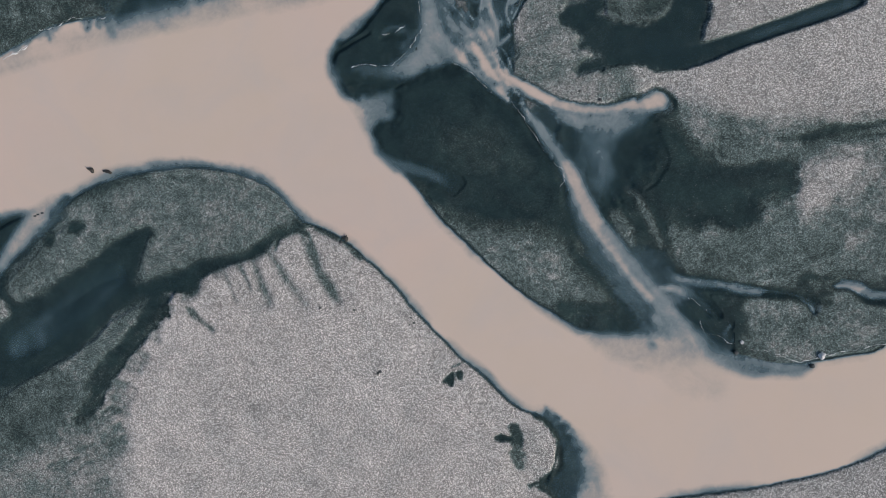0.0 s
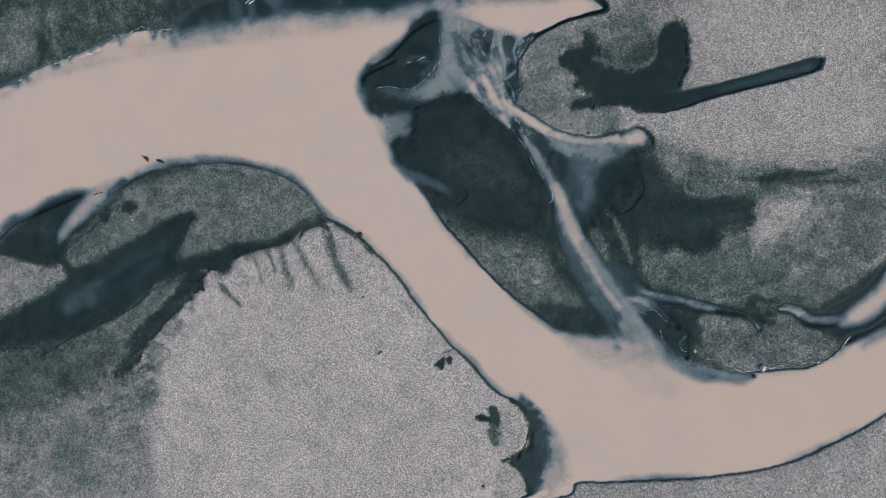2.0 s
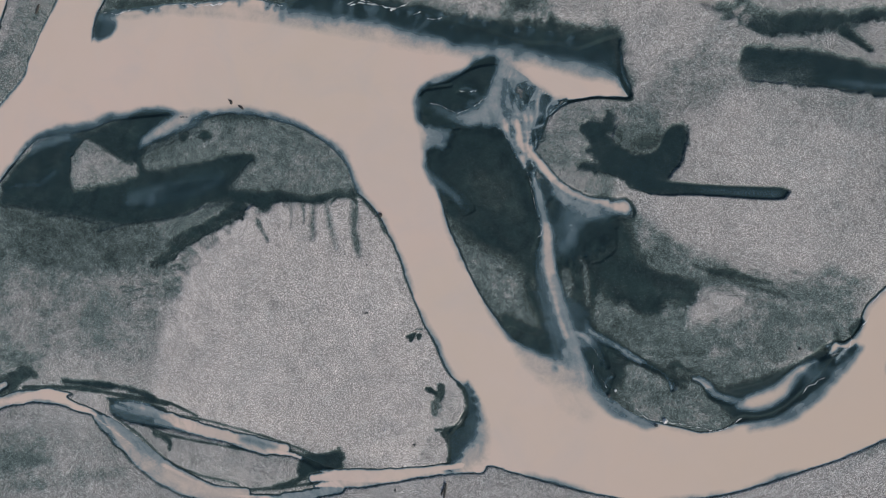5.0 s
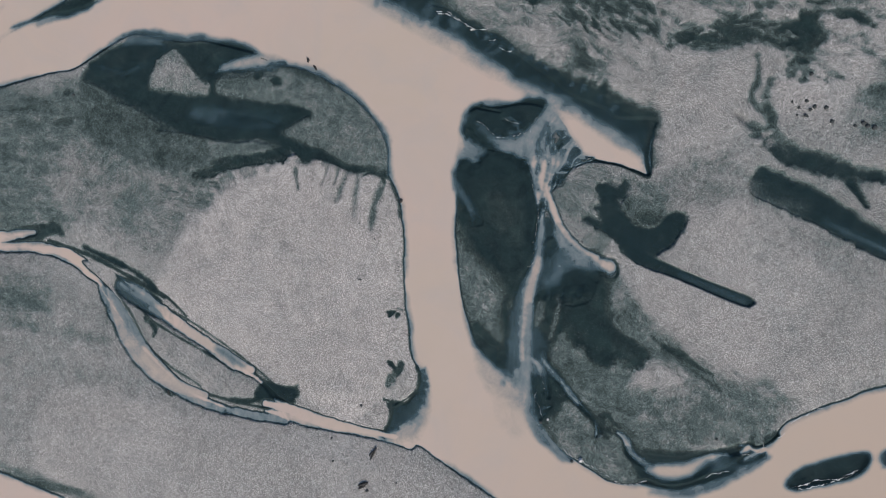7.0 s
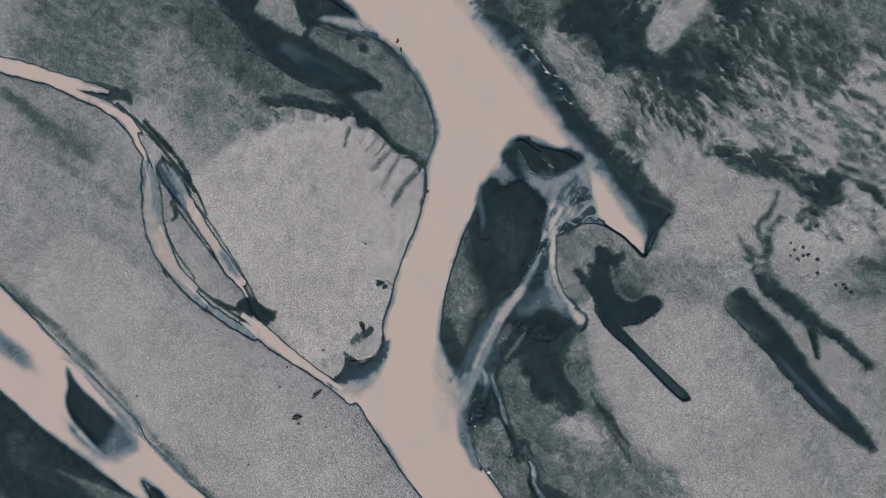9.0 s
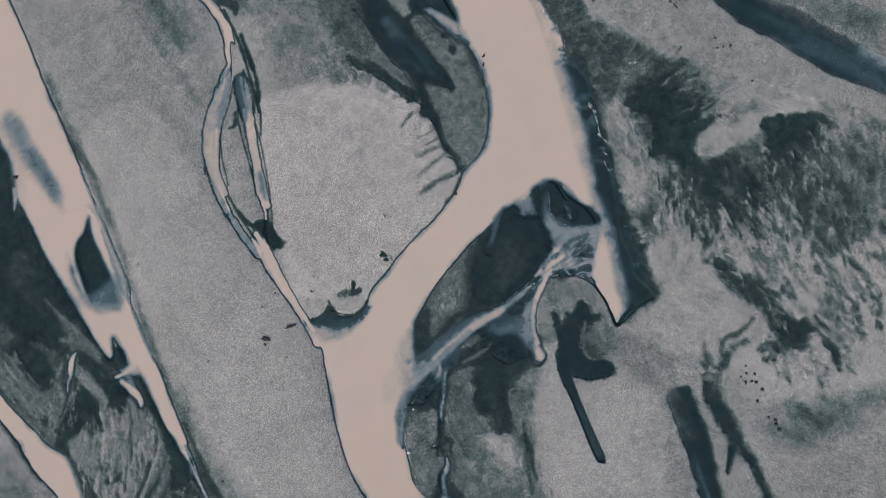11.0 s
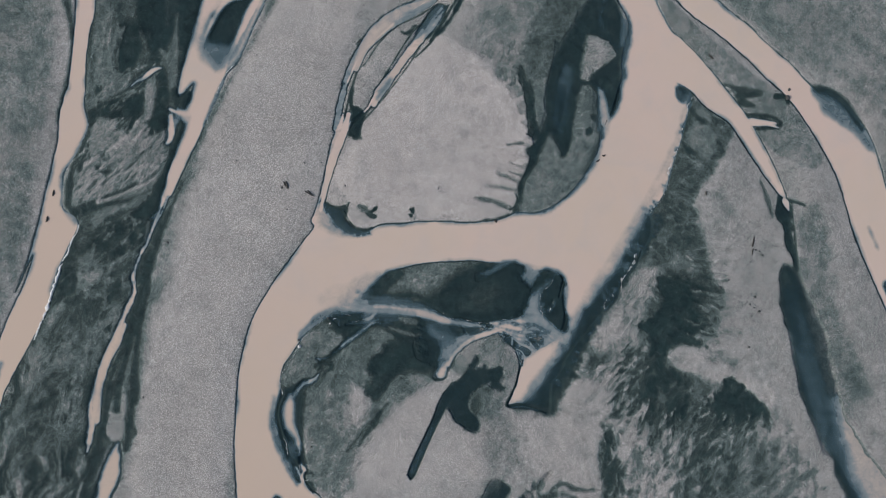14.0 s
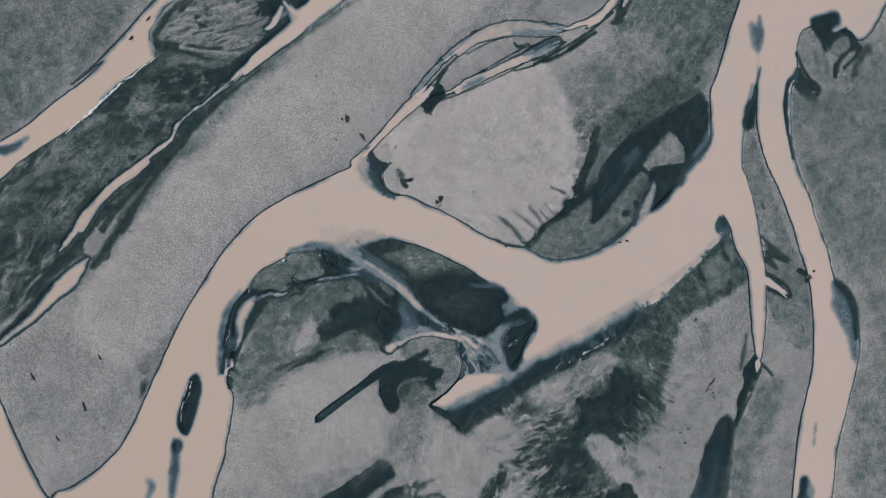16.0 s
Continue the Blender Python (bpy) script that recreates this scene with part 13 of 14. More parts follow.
def paint(g):
    x, y = g.x, g.y
    g.wet += 0.25 + 0.05 * grain(x, y, 18, 1, 3) + 0.06 * grain(x, y, 5, 2, 4, 0.6, 25, 3.5)
    # tones of the bars
    g.stain(T_BIGBAR, 3.0, 1.2, 3, 1, wet=0.05)
    g.stain(T_WESTWET, 6.0, 2.0, 4, 2, wet=0.53, turn=32, stretch=4, tex=0.17, tsize=1.3, swirl=1.2)
    g.stain(T_UPBAR, 1.2, 0.4, 2, 3, wet=0.47, grow=0.8)
    g.stain(T_EAST_GREY, 3.0, 1.0, 3, 4, wet=0.6, tex=0.26, turn=-10, stretch=3, grow=1.5)
    g.stain(T_EAST_DARK, 2.6, 1.2, 3, 5, wet=0.97, turn=-15, stretch=2)
    g.stain(T_EAST_PALE, 2.0, 0.6, 2, 6, wet=0.16)
    g.stain(T_ISLE_GREY, 1.5, 0.6, 2, 7, wet=0.52, turn=-35, stretch=2.5, grow=1.6)
    g.stain(T_ISLE_DARK, 2.0, 0.8, 3, 0, wet=0.95, grow=0.8)
    g.stain(T_FAR_WEST, 3.0, 0.6, 6, 1, wet=0.44)
    g.stain(T_NE_GREY, 7.0, 2.0, 4, 3, wet=0.5, tex=0.25, tsize=2.0, turn=35, stretch=3)
    g.stain(T_NE_DARK, 3.0, 2.4, 3, 2, wet=0.64, turn=70, stretch=1.6, tex=0.45, swirl=1.5)
    g.stain(T_NE_CORE, 3.0, 1.8, 4, 3, wet=0.98, turn=20, stretch=3)
    g.stain(T_SE_DARK, 5.0, 2.5, 4, 4, wet=0.40, turn=55, stretch=1.8, tex=0.4, tsize=2.6, swirl=2.5)
    g.stain(T_SE_BLOB, 2.5, 1.4, 4, 5, wet=0.95)
    g.stain(S_SE_STREAK, 2.5, 1.2, 4, 6, False, wet=0.9)
    g.stain(T_WEST_BRAID, 3.0, 1.5, 5, 7, wet=0.72, tex=0.55, tsize=1.1, turn=34, stretch=4.0, swirl=2.0, grow=1.2)
    g.stain(T_BRAID_GREY, 2.5, 1.5, 3, 0, wet=0.55, tex=0.25, turn=35, stretch=3)
    g.stain(T_BRAID_DARK, 3.0, 2.0, 4, 1, wet=0.8, tex=0.35, turn=75, stretch=3)
    g.stain(T_CORNER_DARK, 1.0, 0.3, 1, 2, wet=0.85, grow=-0.6)
    g.stain(T_FAR_EAST, 6.0, 2.0, 6, 2, wet=0.38)
    g.stain(T_LONG_BAR, 3.0, 1.0, 6, 2, wet=0.14, tex=0.03)
    g.stain(T_NE_WASH, 5.0, 2.5, 4, 6, wet=0.75, tex=0.5, tsize=1.8, turn=55, stretch=2.2, swirl=2.5)
    g.stain(T_SE_WASH, 6.0, 3.0, 4, 3, wet=0.32, tex=0.32, tsize=2.6, turn=55, stretch=1.8, swirl=2.5)
    g.stain(BAR_LOWER, 4.0, 1.5, 4, 5, wet=0.18, tex=0.06)
    g.stain(T_DARK_SEAM, 2.5, 0.5, 3, 3, wet=0.36)
    # pools of clear water
    g.stain(T_POOL_WEST, 2.4, 0.7, 1.5, 4, wet=0.84, blue=0.18, pool=WESTPOOL)
    g.stain(T_POOL_BAR, 1.2, 0.4, 2, 5, grow=0.5, wet=0.42, blue=0.0)
    g.stain(T_POOL_DARK, 2.4, 0.8, 1.5, 5, wet=0.88, blue=0.18, pool=WESTPOOL)
    g.stain(T_POOL_BLUE, 2.4, 0.6, 2, 6, wet=1.0, blue=0.7, pool=WESTPOOL)
    g.stain(T_BOOT, 1.2, 0.6, 0.8, 7, wet=0.93, blue=0.36, pool=BOOT)
    g.stain(S_BOOT_CHANNEL, 0.5, 0.12, 1, 0, False, wet=1.0, blue=0.75, pool=BOOT)
    g.stain(T_STRIPE, 1.4, 0.5, 1.2, 1, wet=0.97, blue=0.5, pool=STRIPE)
    g.stain(S_STRIPE_UP, 1.4, 0.7, 1.0, 2, False, wet=0.94, blue=0.32, pool=TWIG)
    g.stain(S_STRIPE_TWIG, 0.5, 0.2, 1.5, 2, False, wet=1.0, blue=0.3, pool=TWIG)
    g.stain(T_STRIPE_FAR, 2.0, 0.8, 2, 3, wet=1.0, blue=0.6, pool=FARSTRIPE)
    g.stain(S_NECK, 0.5, 0.2, 1.5, 4, False, wet=0.95, blue=0.2, pool=FARSTRIPE)
    g.stain(S_NECK_B, 0.5, 0.2, 1.5, 5, False, wet=0.95, blue=0.2, pool=FARSTRIPE)
    # channels
    g.flood(MAIN_RIVER, RIVER)
    g.flood(BRANCH_EAST, BRANCH)
    g.flood(CHANNEL_EAST, EAST)
    g.flood(BRAID_INNER, BRAID, soft=0.8)
    g.flood(BRAID_OUTER, FAR)
    g.flood(INLET, COVE, soft=0.9, silt=0.88)
    g.flood(S_BRAID_TAIL, BRAID, soft=0.8, rough=0.35, closed=False, silt=0.85, rim=0.3, stex=0.12, turn=60, stretch=5)
    g.flood(S_BRAID_LOW, BRAID, soft=1.3, rough=0.3, closed=False, silt=0.88, rim=0.3)
    for line, silt in ((S_TWIN_A, 0.95), (S_TWIN_LEFT, 0.62), (S_TWIN_RIGHT, 0.86), (S_TWIN_MOUTH, 0.9), (S_TWIN_UP, 0.95)):
        g.flood(line, TWIN, soft=0.45, rough=0.3, closed=False, silt=silt, rim=0.85, stex=0.1, turn=-35, stretch=5)
    # clear water along the soft banks
    g.stain(T_NORTH_BLUE, 4.0, 1.2, 1.6, 2, wet=0.96, blue=0.3, silt=0.05)
    g.stain(T_BRAID_TONGUE, 4.5, 0.7, 2, 3, grow=1.0, wet=0.9, silt=0.6)
    g.stain(T_BRAID_TONGUE, 2.8, 0.5, 2, 3, wet=0.82, blue=0.05, silt=0.15)
    g.stain(T_FOAM_ISLE, 0.8, 0.3, 2, 3, grow=0.25, wet=0.96, silt=0.0)
    g.stain(T_ISLAND_THIN, 1.8, 0.4, 2, 3, wet=0.98, silt=0.2)
    # the bed under all water is soaked
    under = ease(g.own * 4)
    g.wet = np.clip(np.maximum(g.wet, under * 0.96), 0, 1)
    g.blue = np.clip(np.maximum(g.blue, under * 0.35), 0, 1)
    details(g)
    fringe(g, S_COMB_NE, 1, 75, 0.3, 5, wet=0.8)
    fringe(g, S_COMB_BANK, -1, 60, 0.35, 7, wet=0.95, silt=0.4)
    fringe(g, S_COMB_LOW, -1, 14, 0.45, 9, wet=0.5)
    fringe(g, S_COMB_FOOT, -1, 8, 0.45, 11, wet=0.56)
    fringe(g, S_COMB_FOOT, 1, 6, 0.45, 12, wet=0.56)
    fringe(g, S_COMB_BIG, -1, 40, 0.3, 13, wet=0.5)
    fringe(g, S_COMB_NORTH, 1, 36, 0.35, 14, wet=0.95, silt=0.45)
    for place in FINER:
        place(g)
    filaments(g, S_FAN_LINE, 8, 0.8, 0.12, 1)
    filaments(g, S_HEAD_LINE, 8, 0.4, 0.25, 3)
    filaments(g, S_MIST_LINE, 10, 0.3, 0.3, 4)
    g.wet, g.blue, g.silt = np.clip(np.maximum(g.wet, ease(g.own * 2) * 0.8), 0, 1), np.clip(g.blue, 0, 1), np.clip(g.silt, 0, 1)
    # ground is mottled where it is neither dry nor soaked
    g.wet = np.clip(g.wet + g.wet * (1 - g.wet) * (0.45 * grain(x, y, 3.2, 5, 5, 0.68) + 0.25 * grain(x, y, 0.9, 2, 3)), 0, 1)
    # milk spreads softly into broad dark shallows
    reach = max(1, int(round(0.3 / g.step)))
    deep = 0.7 * ease((blurred(g.wet, 3 * reach) - 0.86) / 0.1)
    g.silt = g.silt + (blurred(g.silt, reach) - g.silt) * deep
    seep = (g.silt > 0.04) & (deep > 0.2) & (g.owner < 0)
    g.owner = np.where(seep, RIVER, g.owner)
    g.own = np.where(seep, np.maximum(g.own, 0.05), g.own)
    pool = (g.blue > 0.2) & (g.owner < 0)
    g.owner = np.where(pool, POOL, g.owner)
    sheet = np.maximum(np.clip(g.own / 0.04, 0, 1), np.clip((g.blue - 0.15) / 0.1, 0, 1))
    land = 0.05 + 0.34 * (1 - g.wet) * ease(g.shore / 5) + 0.03 * grain(x, y, 2.5, 3, 4) * (1 - g.wet)
    g.z = np.maximum(land, 0.015) * (1 - sheet) - (0.03 + 0.4 * g.own) * sheet


def sheet_mesh(name, g, cells, z, fields):
    """A mesh of those cells of a patch, with its fields as attributes."""
    j, i = np.nonzero(cells)
    corner = np.stack([j * g.nx + i, j * g.nx + i + 1, (j + 1) * g.nx + i + 1, (j + 1) * g.nx + i], 1)
    used, index = np.unique(corner, return_inverse=True)
    return np.stack([g.x.ravel()[used], g.y.ravel()[used], z.ravel()[used]], 1), index.reshape(-1, 4), {f: v.ravel()[used] for f, v in fields.items()}


def join_mesh(name, pieces, mat):
    """One mesh out of several nets."""
    co = np.concatenate([p[0] for p in pieces])
    base = np.cumsum([0] + [len(p[0]) for p in pieces[:-1]])
    quads = np.concatenate([p[1] + b for p, b in zip(pieces, base)])
    me = bpy.data.meshes.new(name)
    me.vertices.add(len(co))
    me.vertices.foreach_set("co", co.astype(np.float32).ravel())
    me.loops.add(quads.size)
    me.loops.foreach_set("vertex_index", quads.astype(np.int32).ravel())
    me.polygons.add(len(quads))
    me.polygons.foreach_set("loop_start", np.arange(0, quads.size, 4, dtype=np.int32))
    me.update(calc_edges=True)
    me.shade_smooth()
    for f in pieces[0][2]:
        a = me.attributes.new(f, "FLOAT", "POINT")
        a.data.foreach_set("value", np.concatenate([p[2][f] for p in pieces]).astype(np.float32))
    me.materials.append(mat)
    return me


def any_corner(v):
    return v[:-1, :-1] | v[1:, :-1] | v[:-1, 1:] | v[1:, 1:]


INNER = (-66.0, -45.0, 54.0, 39.0)
near = Patch(*INNER, 0.15)
wide = Patch(-126.0, -114.0, 108.0, 105.0, 0.3)
for g in (near, wide):
    paint(g)
cx, cy = wide.x[:-1, :-1] + 0.15, wide.y[:-1, :-1] + 0.15
OUTSIDE = ~((cx > INNER[0]) & (cx < INNER[2]) & (cy > INNER[1]) & (cy < INNER[3]))
ALL = {near: np.ones((near.ny - 1, near.nx - 1), bool), wide: OUTSIDE}


def plain_round(g):
    """The plain beyond the braids, out to the horizon: rings of ground that carry on its tone."""
    rings = [0.0, 6.0, 30.0, 120.0, 500.0, 2500.0]
    x0, y0, x1, y1 = g.x[0, 0], g.y[0, 0], g.x[-1, -1], g.y[-1, -1]
    n = 40
    co, quads = [], []
    for r in rings:
        a, b, c, d = x0 - r, y0 - r, x1 + r, y1 + r
        u = np.arange(n) / n
        side = [np.stack([a + (c - a) * u, b + 0 * u], 1), np.stack([c + 0 * u, b + (d - b) * u], 1),
                np.stack([c - (c - a) * u, d + 0 * u], 1), np.stack([a + 0 * u, d - (d - b) * u], 1)]
        ring = np.concatenate(side)
        co.append(np.concatenate([ring, np.full((len(ring), 1), -0.02 if r == 0 else 0.1)], 1))
    m = 4 * n
    for k in range(len(rings) - 1):
        i = np.arange(m)
        quads.append(np.stack([k * m + i, (k + 1) * m + i, (k + 1) * m + (i + 1) % m, k * m + (i + 1) % m], 1))
    co = np.concatenate(co)
    return co, np.concatenate(quads), {"wet": np.full(len(co), 0.3), "blue": np.zeros(len(co))}


pieces = [sheet_mesh("ground", g, cells, g.z, {"wet": g.wet, "blue": g.blue}) for g, cells in ALL.items()]
tagged(new("ground", join_mesh("ground", pieces + [plain_round(wide)], SAND)),
       "flat outwash plain of grey gravel with dark soaked patches", "ground", kind="structure")

# water sheets, channel by channel
CHANNELS = {
    RIVER: ("river", "broad opaque milky beige glacier river", "river"),
    BRANCH: ("side_channel", "short milky side channel that peters out in gravel", "channel"),
    EAST: ("river", "narrow milky channel with dark banks", "river"),
    BRAID: ("river", "milky braid between a grey bar and dark wet silt", "river"),
    FAR: ("river", "milky channel with a foam-lined bank", "river"),
    TWIN: ("side_channel", "thin twin streams of thinning milky water", "channel"),
    DELTA: ("stream", "milky plumes fanning out through dark clear water", "stream"),
    COVE: ("inlet", "small milky inlet ringed by dark silt", "inlet"),
    WISP: ("stream", "pale milky wisp drifting into a dark pool", "stream"),
    BOOT: ("pool", "hooked clear dark pool with a straight narrow tail", "pool"),
    STRIPE: ("pool", "long straight strip of clear dark blue water", "pool"),
    TWIG: ("pool", "narrow forked dark wet channel in pale sand", "pool"),
    FARSTRIPE: ("pool", "long tapering blue pool below a thin trickle", "pool"),
    WESTPOOL: ("pool", "still dark blue pool between grey gravel bars", "pool"),
    POOL: ("shallows", "dark clear shallows along the tufted shore", "shallows"),
}
def islands(cells):
    """The separate patches of a field of cells, the smallest left out."""
    left = cells.copy()
    while left.any():
        j, i = np.argwhere(left)[0]
        todo, mine = [(j, i)], np.zeros_like(cells)
        left[j, i], mine[j, i] = False, True
        while todo:
            j, i = todo.pop()
            for a, b in ((j - 1, i), (j + 1, i), (j, i - 1), (j, i + 1)):
                if 0 <= a < cells.shape[0] and 0 <= b < cells.shape[1] and left[a, b]:
                    left[a, b], mine[a, b] = False, True
                    todo.append((a, b))
        if mine.sum() > 40:
            yield mine


for k, (name, label, category) in CHANNELS.items():
    pieces = []
    for g, cells in ALL.items():
        mine = any_corner(g.owner == k) & cells
        taken = any_corner((g.owner >= 0) & (g.owner < k)) if k else np.zeros_like(mine)
        mine &= ~taken
        if k in (DELTA, WISP, POOL):
            for patch in islands(mine):
                piece = sheet_mesh(name, g, patch, 0 * g.x, {"silt": g.silt, "blue": g.blue})
                tagged(new(name, join_mesh(name, [piece], WATER)), label, category, kind="structure")
        elif mine.any():
            pieces.append(sheet_mesh(name, g, mine, 0 * g.x, {"silt": g.silt, "blue": g.blue}))
    if pieces:
        tagged(new(name, join_mesh(name, pieces, WATER)), label, category, kind="structure")

# gravel bars: patches that stand a little proud of the plain
BARS = [
    (T_BIGBAR, "broad pale dry gravel bar with dark run-off grooves"),
    (T_UPBAR, "damp grey gravel bar beside dark pools"),
    (BAR_ISLE, "low soaked island of black silt with a grey gravel flank"),
    (T_EAST_GREY, "rounded grey gravel bar cut by dark wet runnels"),
    (BAR_POINT, "small rounded point of speckled grey gravel"),
    (T_LONG_BAR, "long smooth bar of even grey gravel"),
    (BAR_NORTH, "pale shore with dark mossy wet tufts"),
    (BAR_LOWER, "smooth pale sand flat between two channels"),
    (BAR_SPLIT, "narrow grey gravel bar between two milky channels"),
    (T_BRAID_GREY, "rumpled grey silt bar among dark braids"),
]
covered = {g: np.zeros((g.ny - 1, g.nx - 1), bool) for g in ALL}
for line, label in BARS:
    pieces = []
    for g, cells in ALL.items():
        w, d = g.away(line, True, 1.0)
        if w is None:
            continue
        inside = np.zeros(g.x.shape, bool)
        inside[w] = d < 0.3
        dry = inside & (g.owner < 0) & (g.z > 0.012)
        mine = dry[:-1, :-1] & dry[1:, :-1] & dry[:-1, 1:] & dry[1:, 1:] & cells & ~covered[g]
        covered[g] |= mine
        if mine.any():
            pieces.append(sheet_mesh("gravel_bar", g, mine, g.z + 0.012, {"wet": g.wet, "blue": g.blue}))
    tagged(new("gravel_bar", join_mesh("gravel_bar", pieces, SAND)), label, "gravel bar", kind="structure")


# ---- loose things ----
def plain_material(name, dark, light, rough, scale):
    """A weathered surface: two tones in blotches and grain."""
    m, tree = material(name)
    k = Nodes(tree)
    at = k.place()
    fac = k.math("ADD", k.math("MULTIPLY", k.noise(scale, 5, 0.65, at), 0.7), k.math("MULTIPLY", k.noise(scale * 6, 3, 0.6, at), 0.3))
    base = k.mix(k.remap(fac, 0.3, 0.7), dark, light)
    bump = k.add("Bump", {"Strength": 0.5, "Distance": 0.03, "Height": fac})
    b = k.add("BsdfPrincipled", {"Base Color": base, "Roughness": rough, "Normal": bump.outputs[0]})
    k.tree.links.new(b.outputs[0], k.add("OutputMaterial").inputs["Surface"])
    return m


WOOD = plain_material("wet_driftwood", (0.012, 0.013, 0.012, 1), (0.05, 0.042, 0.034, 1), 0.6, 5)
BARK = plain_material("stripped_bark", (0.05, 0.042, 0.034, 1), (0.12, 0.10, 0.085, 1), 0.8, 7)
ROCK = plain_material("dark_rock", (0.016, 0.02, 0.021, 1), (0.07, 0.075, 0.072, 1), 0.7, 6)
PALE = plain_material("pale_rock", (0.42, 0.40, 0.38, 1), (0.72, 0.70, 0.68, 1), 0.7, 5)
FOAM = plain_material("foam", (0.50, 0.49, 0.47, 1), (0.82, 0.81, 0.79, 1), 0.55, 9)


def height_at(x, y):
    """How high ground or water stands at a place."""
    g = near if INNER[0] < x < INNER[2] - 1 and INNER[1] < y < INNER[3] - 1 else wide
    i, j = int(round((x - g.x0) / g.step)), int(round((y - g.y0) / g.step))
    return max(0.0, float(g.z[j, i])) + 0.01


def part(name, bm, mat, parent, label=""):
    me = bpy.data.meshes.new(name)
    bm.to_mesh(me)
    bm.free()
    me.shade_smooth()
    me.materials.append(mat)
    ob = new(name, me)
    ob.parent = parent
    return tagged(ob, label) if label else ob


def tube(bm, points, sides=8, squash=0.8, rng=None):
    """A round, uneven, tapered limb through (x, y, z, radius) points."""
    rings = []
    for i, p in enumerate(points):
        a, c = points[max(0, i - 1)], points[min(len(points) - 1, i + 1)]
        ahead = Vector(c[:3]) - Vector(a[:3])
        side = Vector((-ahead.y, ahead.x, 0)).normalized()
        ring = []
        for k in range(sides):
            u = 2 * math.pi * k / sides
            r = p[3] * (1 + (0.18 * (rng.random() - 0.5) if rng else 0))
            ring.append(bm.verts.new(Vector(p[:3]) + side * (r * math.cos(u)) + Vector((0, 0, squash * r * math.sin(u)))))
        rings.append(ring)
    for a, b in zip(rings, rings[1:]):
        for k in range(sides):
            bm.faces.new((a[k], a[(k + 1) % sides], b[(k + 1) % sides], b[k]))
    bm.faces.new(rings[0][::-1])
    bm.faces.new(rings[-1])


def driftwood(line, seed):
    """A crooked stranded log with a broken root end and a stub of branch."""
    rng = random.Random(seed)
    pts = curve(line, False, 0.09)
    z = max(height_at(x, y) for x, y, _ in pts)
    base = new("driftwood")
    base.location = (pts[0][0], pts[0][1], z)
    tagged(base, "dark waterlogged driftwood log stranded in the shallows" if height_at(*pts[0][:2]) < 0.02 else "dark crooked driftwood stick lying on gravel", "driftwood", "driftwood")
    n = len(pts)
    limb = []
    for i, (x, y, w) in enumerate(pts):
        r = 0.5 * w * (0.75 + 0.35 * math.sin(math.pi * (0.15 + 0.8 * i / max(1, n - 1))))
        limb.append((x - pts[0][0] + 0.04 * (rng.random() - 0.5), y - pts[0][1] + 0.04 * (rng.random() - 0.5), 0.45 * r, r))
    bm = bmesh.new()
    tube(bm, limb, 9, 0.8, rng)
    part("trunk", bm, WOOD, base)
    i = n // 2
    x, y, zz, r = limb[i]
    a = rng.random() * 6.28
    bm = bmesh.new()
    tube(bm, [(x, y, zz, 0.45 * r), (x + 1.3 * r * math.cos(a), y + 1.3 * r * math.sin(a), zz + 0.5 * r, 0.3 * r), (x + 2.2 * r * math.cos(a), y + 2.2 * r * math.sin(a), zz + 0.7 * r, 0.14 * r)], 7, 1.0, rng)
    part("branch_stub", bm, WOOD, base)
    x, y, zz, r = limb[0]
    bm = bmesh.new()
    for k in range(3):
        a = 2.1 * k + rng.random()
        tube(bm, [(x, y, zz, 0.5 * r), (x + 0.9 * r * math.cos(a), y + 0.9 * r * math.sin(a), zz + 0.2 * r, 0.18 * r)], 6, 1.0, rng)
    part("root_end", bm, BARK, base)


def lump(size, seed, flat=0.6, detail=3):
    """A worn, faceted stone."""
    bm = bmesh.new()
    bmesh.ops.create_icosphere(bm, subdivisions=detail, radius=size / 2)
    off = Vector((seed * 3.7, seed * 1.9, 0))
    for v in bm.verts:
        n = noise.fractal(v.co.normalized() * 1.4 + off, 0.8, 2.0, 4)
        c = noise.cell(v.co.normalized() * 1.8 + off)
        v.co *= 1 + 0.42 * n + 0.16 * c
        v.co.z *= flat
    return bm


def stone(x, y, size, seed):
    me = bpy.data.meshes.new("stone")
    bm = lump(size, seed, 0.5, 2)
    bm.to_mesh(me)
    bm.free()
    me.shade_smooth()
    me.materials.append(ROCK)
    ob = new("stone", me)
    ob.matrix_world = pose(x, y, height_at(x, y) + 0.1 * size, 0, 0, (seed * 47) % 360)
    tagged(ob, "small dark wet stone lying on grey gravel", "stone", "scattered stones")


def boulder(x, y, size, pale, seed):
    me = bpy.data.meshes.new("boulder")
    bm = lump(0.62 * size, seed, 0.7, 4)
    bm.to_mesh(me)
    bm.free()
    me.shade_smooth()
    me.materials.append(PALE if pale else ROCK)
    ob = new("boulder", me)
    ob.matrix_world = pose(x, y, height_at(x, y) + 0.15 * size, 0, 0, (seed * 71) % 360)
    tagged(ob, "pale bleached boulder at the water's edge" if pale else "dark wet boulder half sunk at the bank", "boulder")


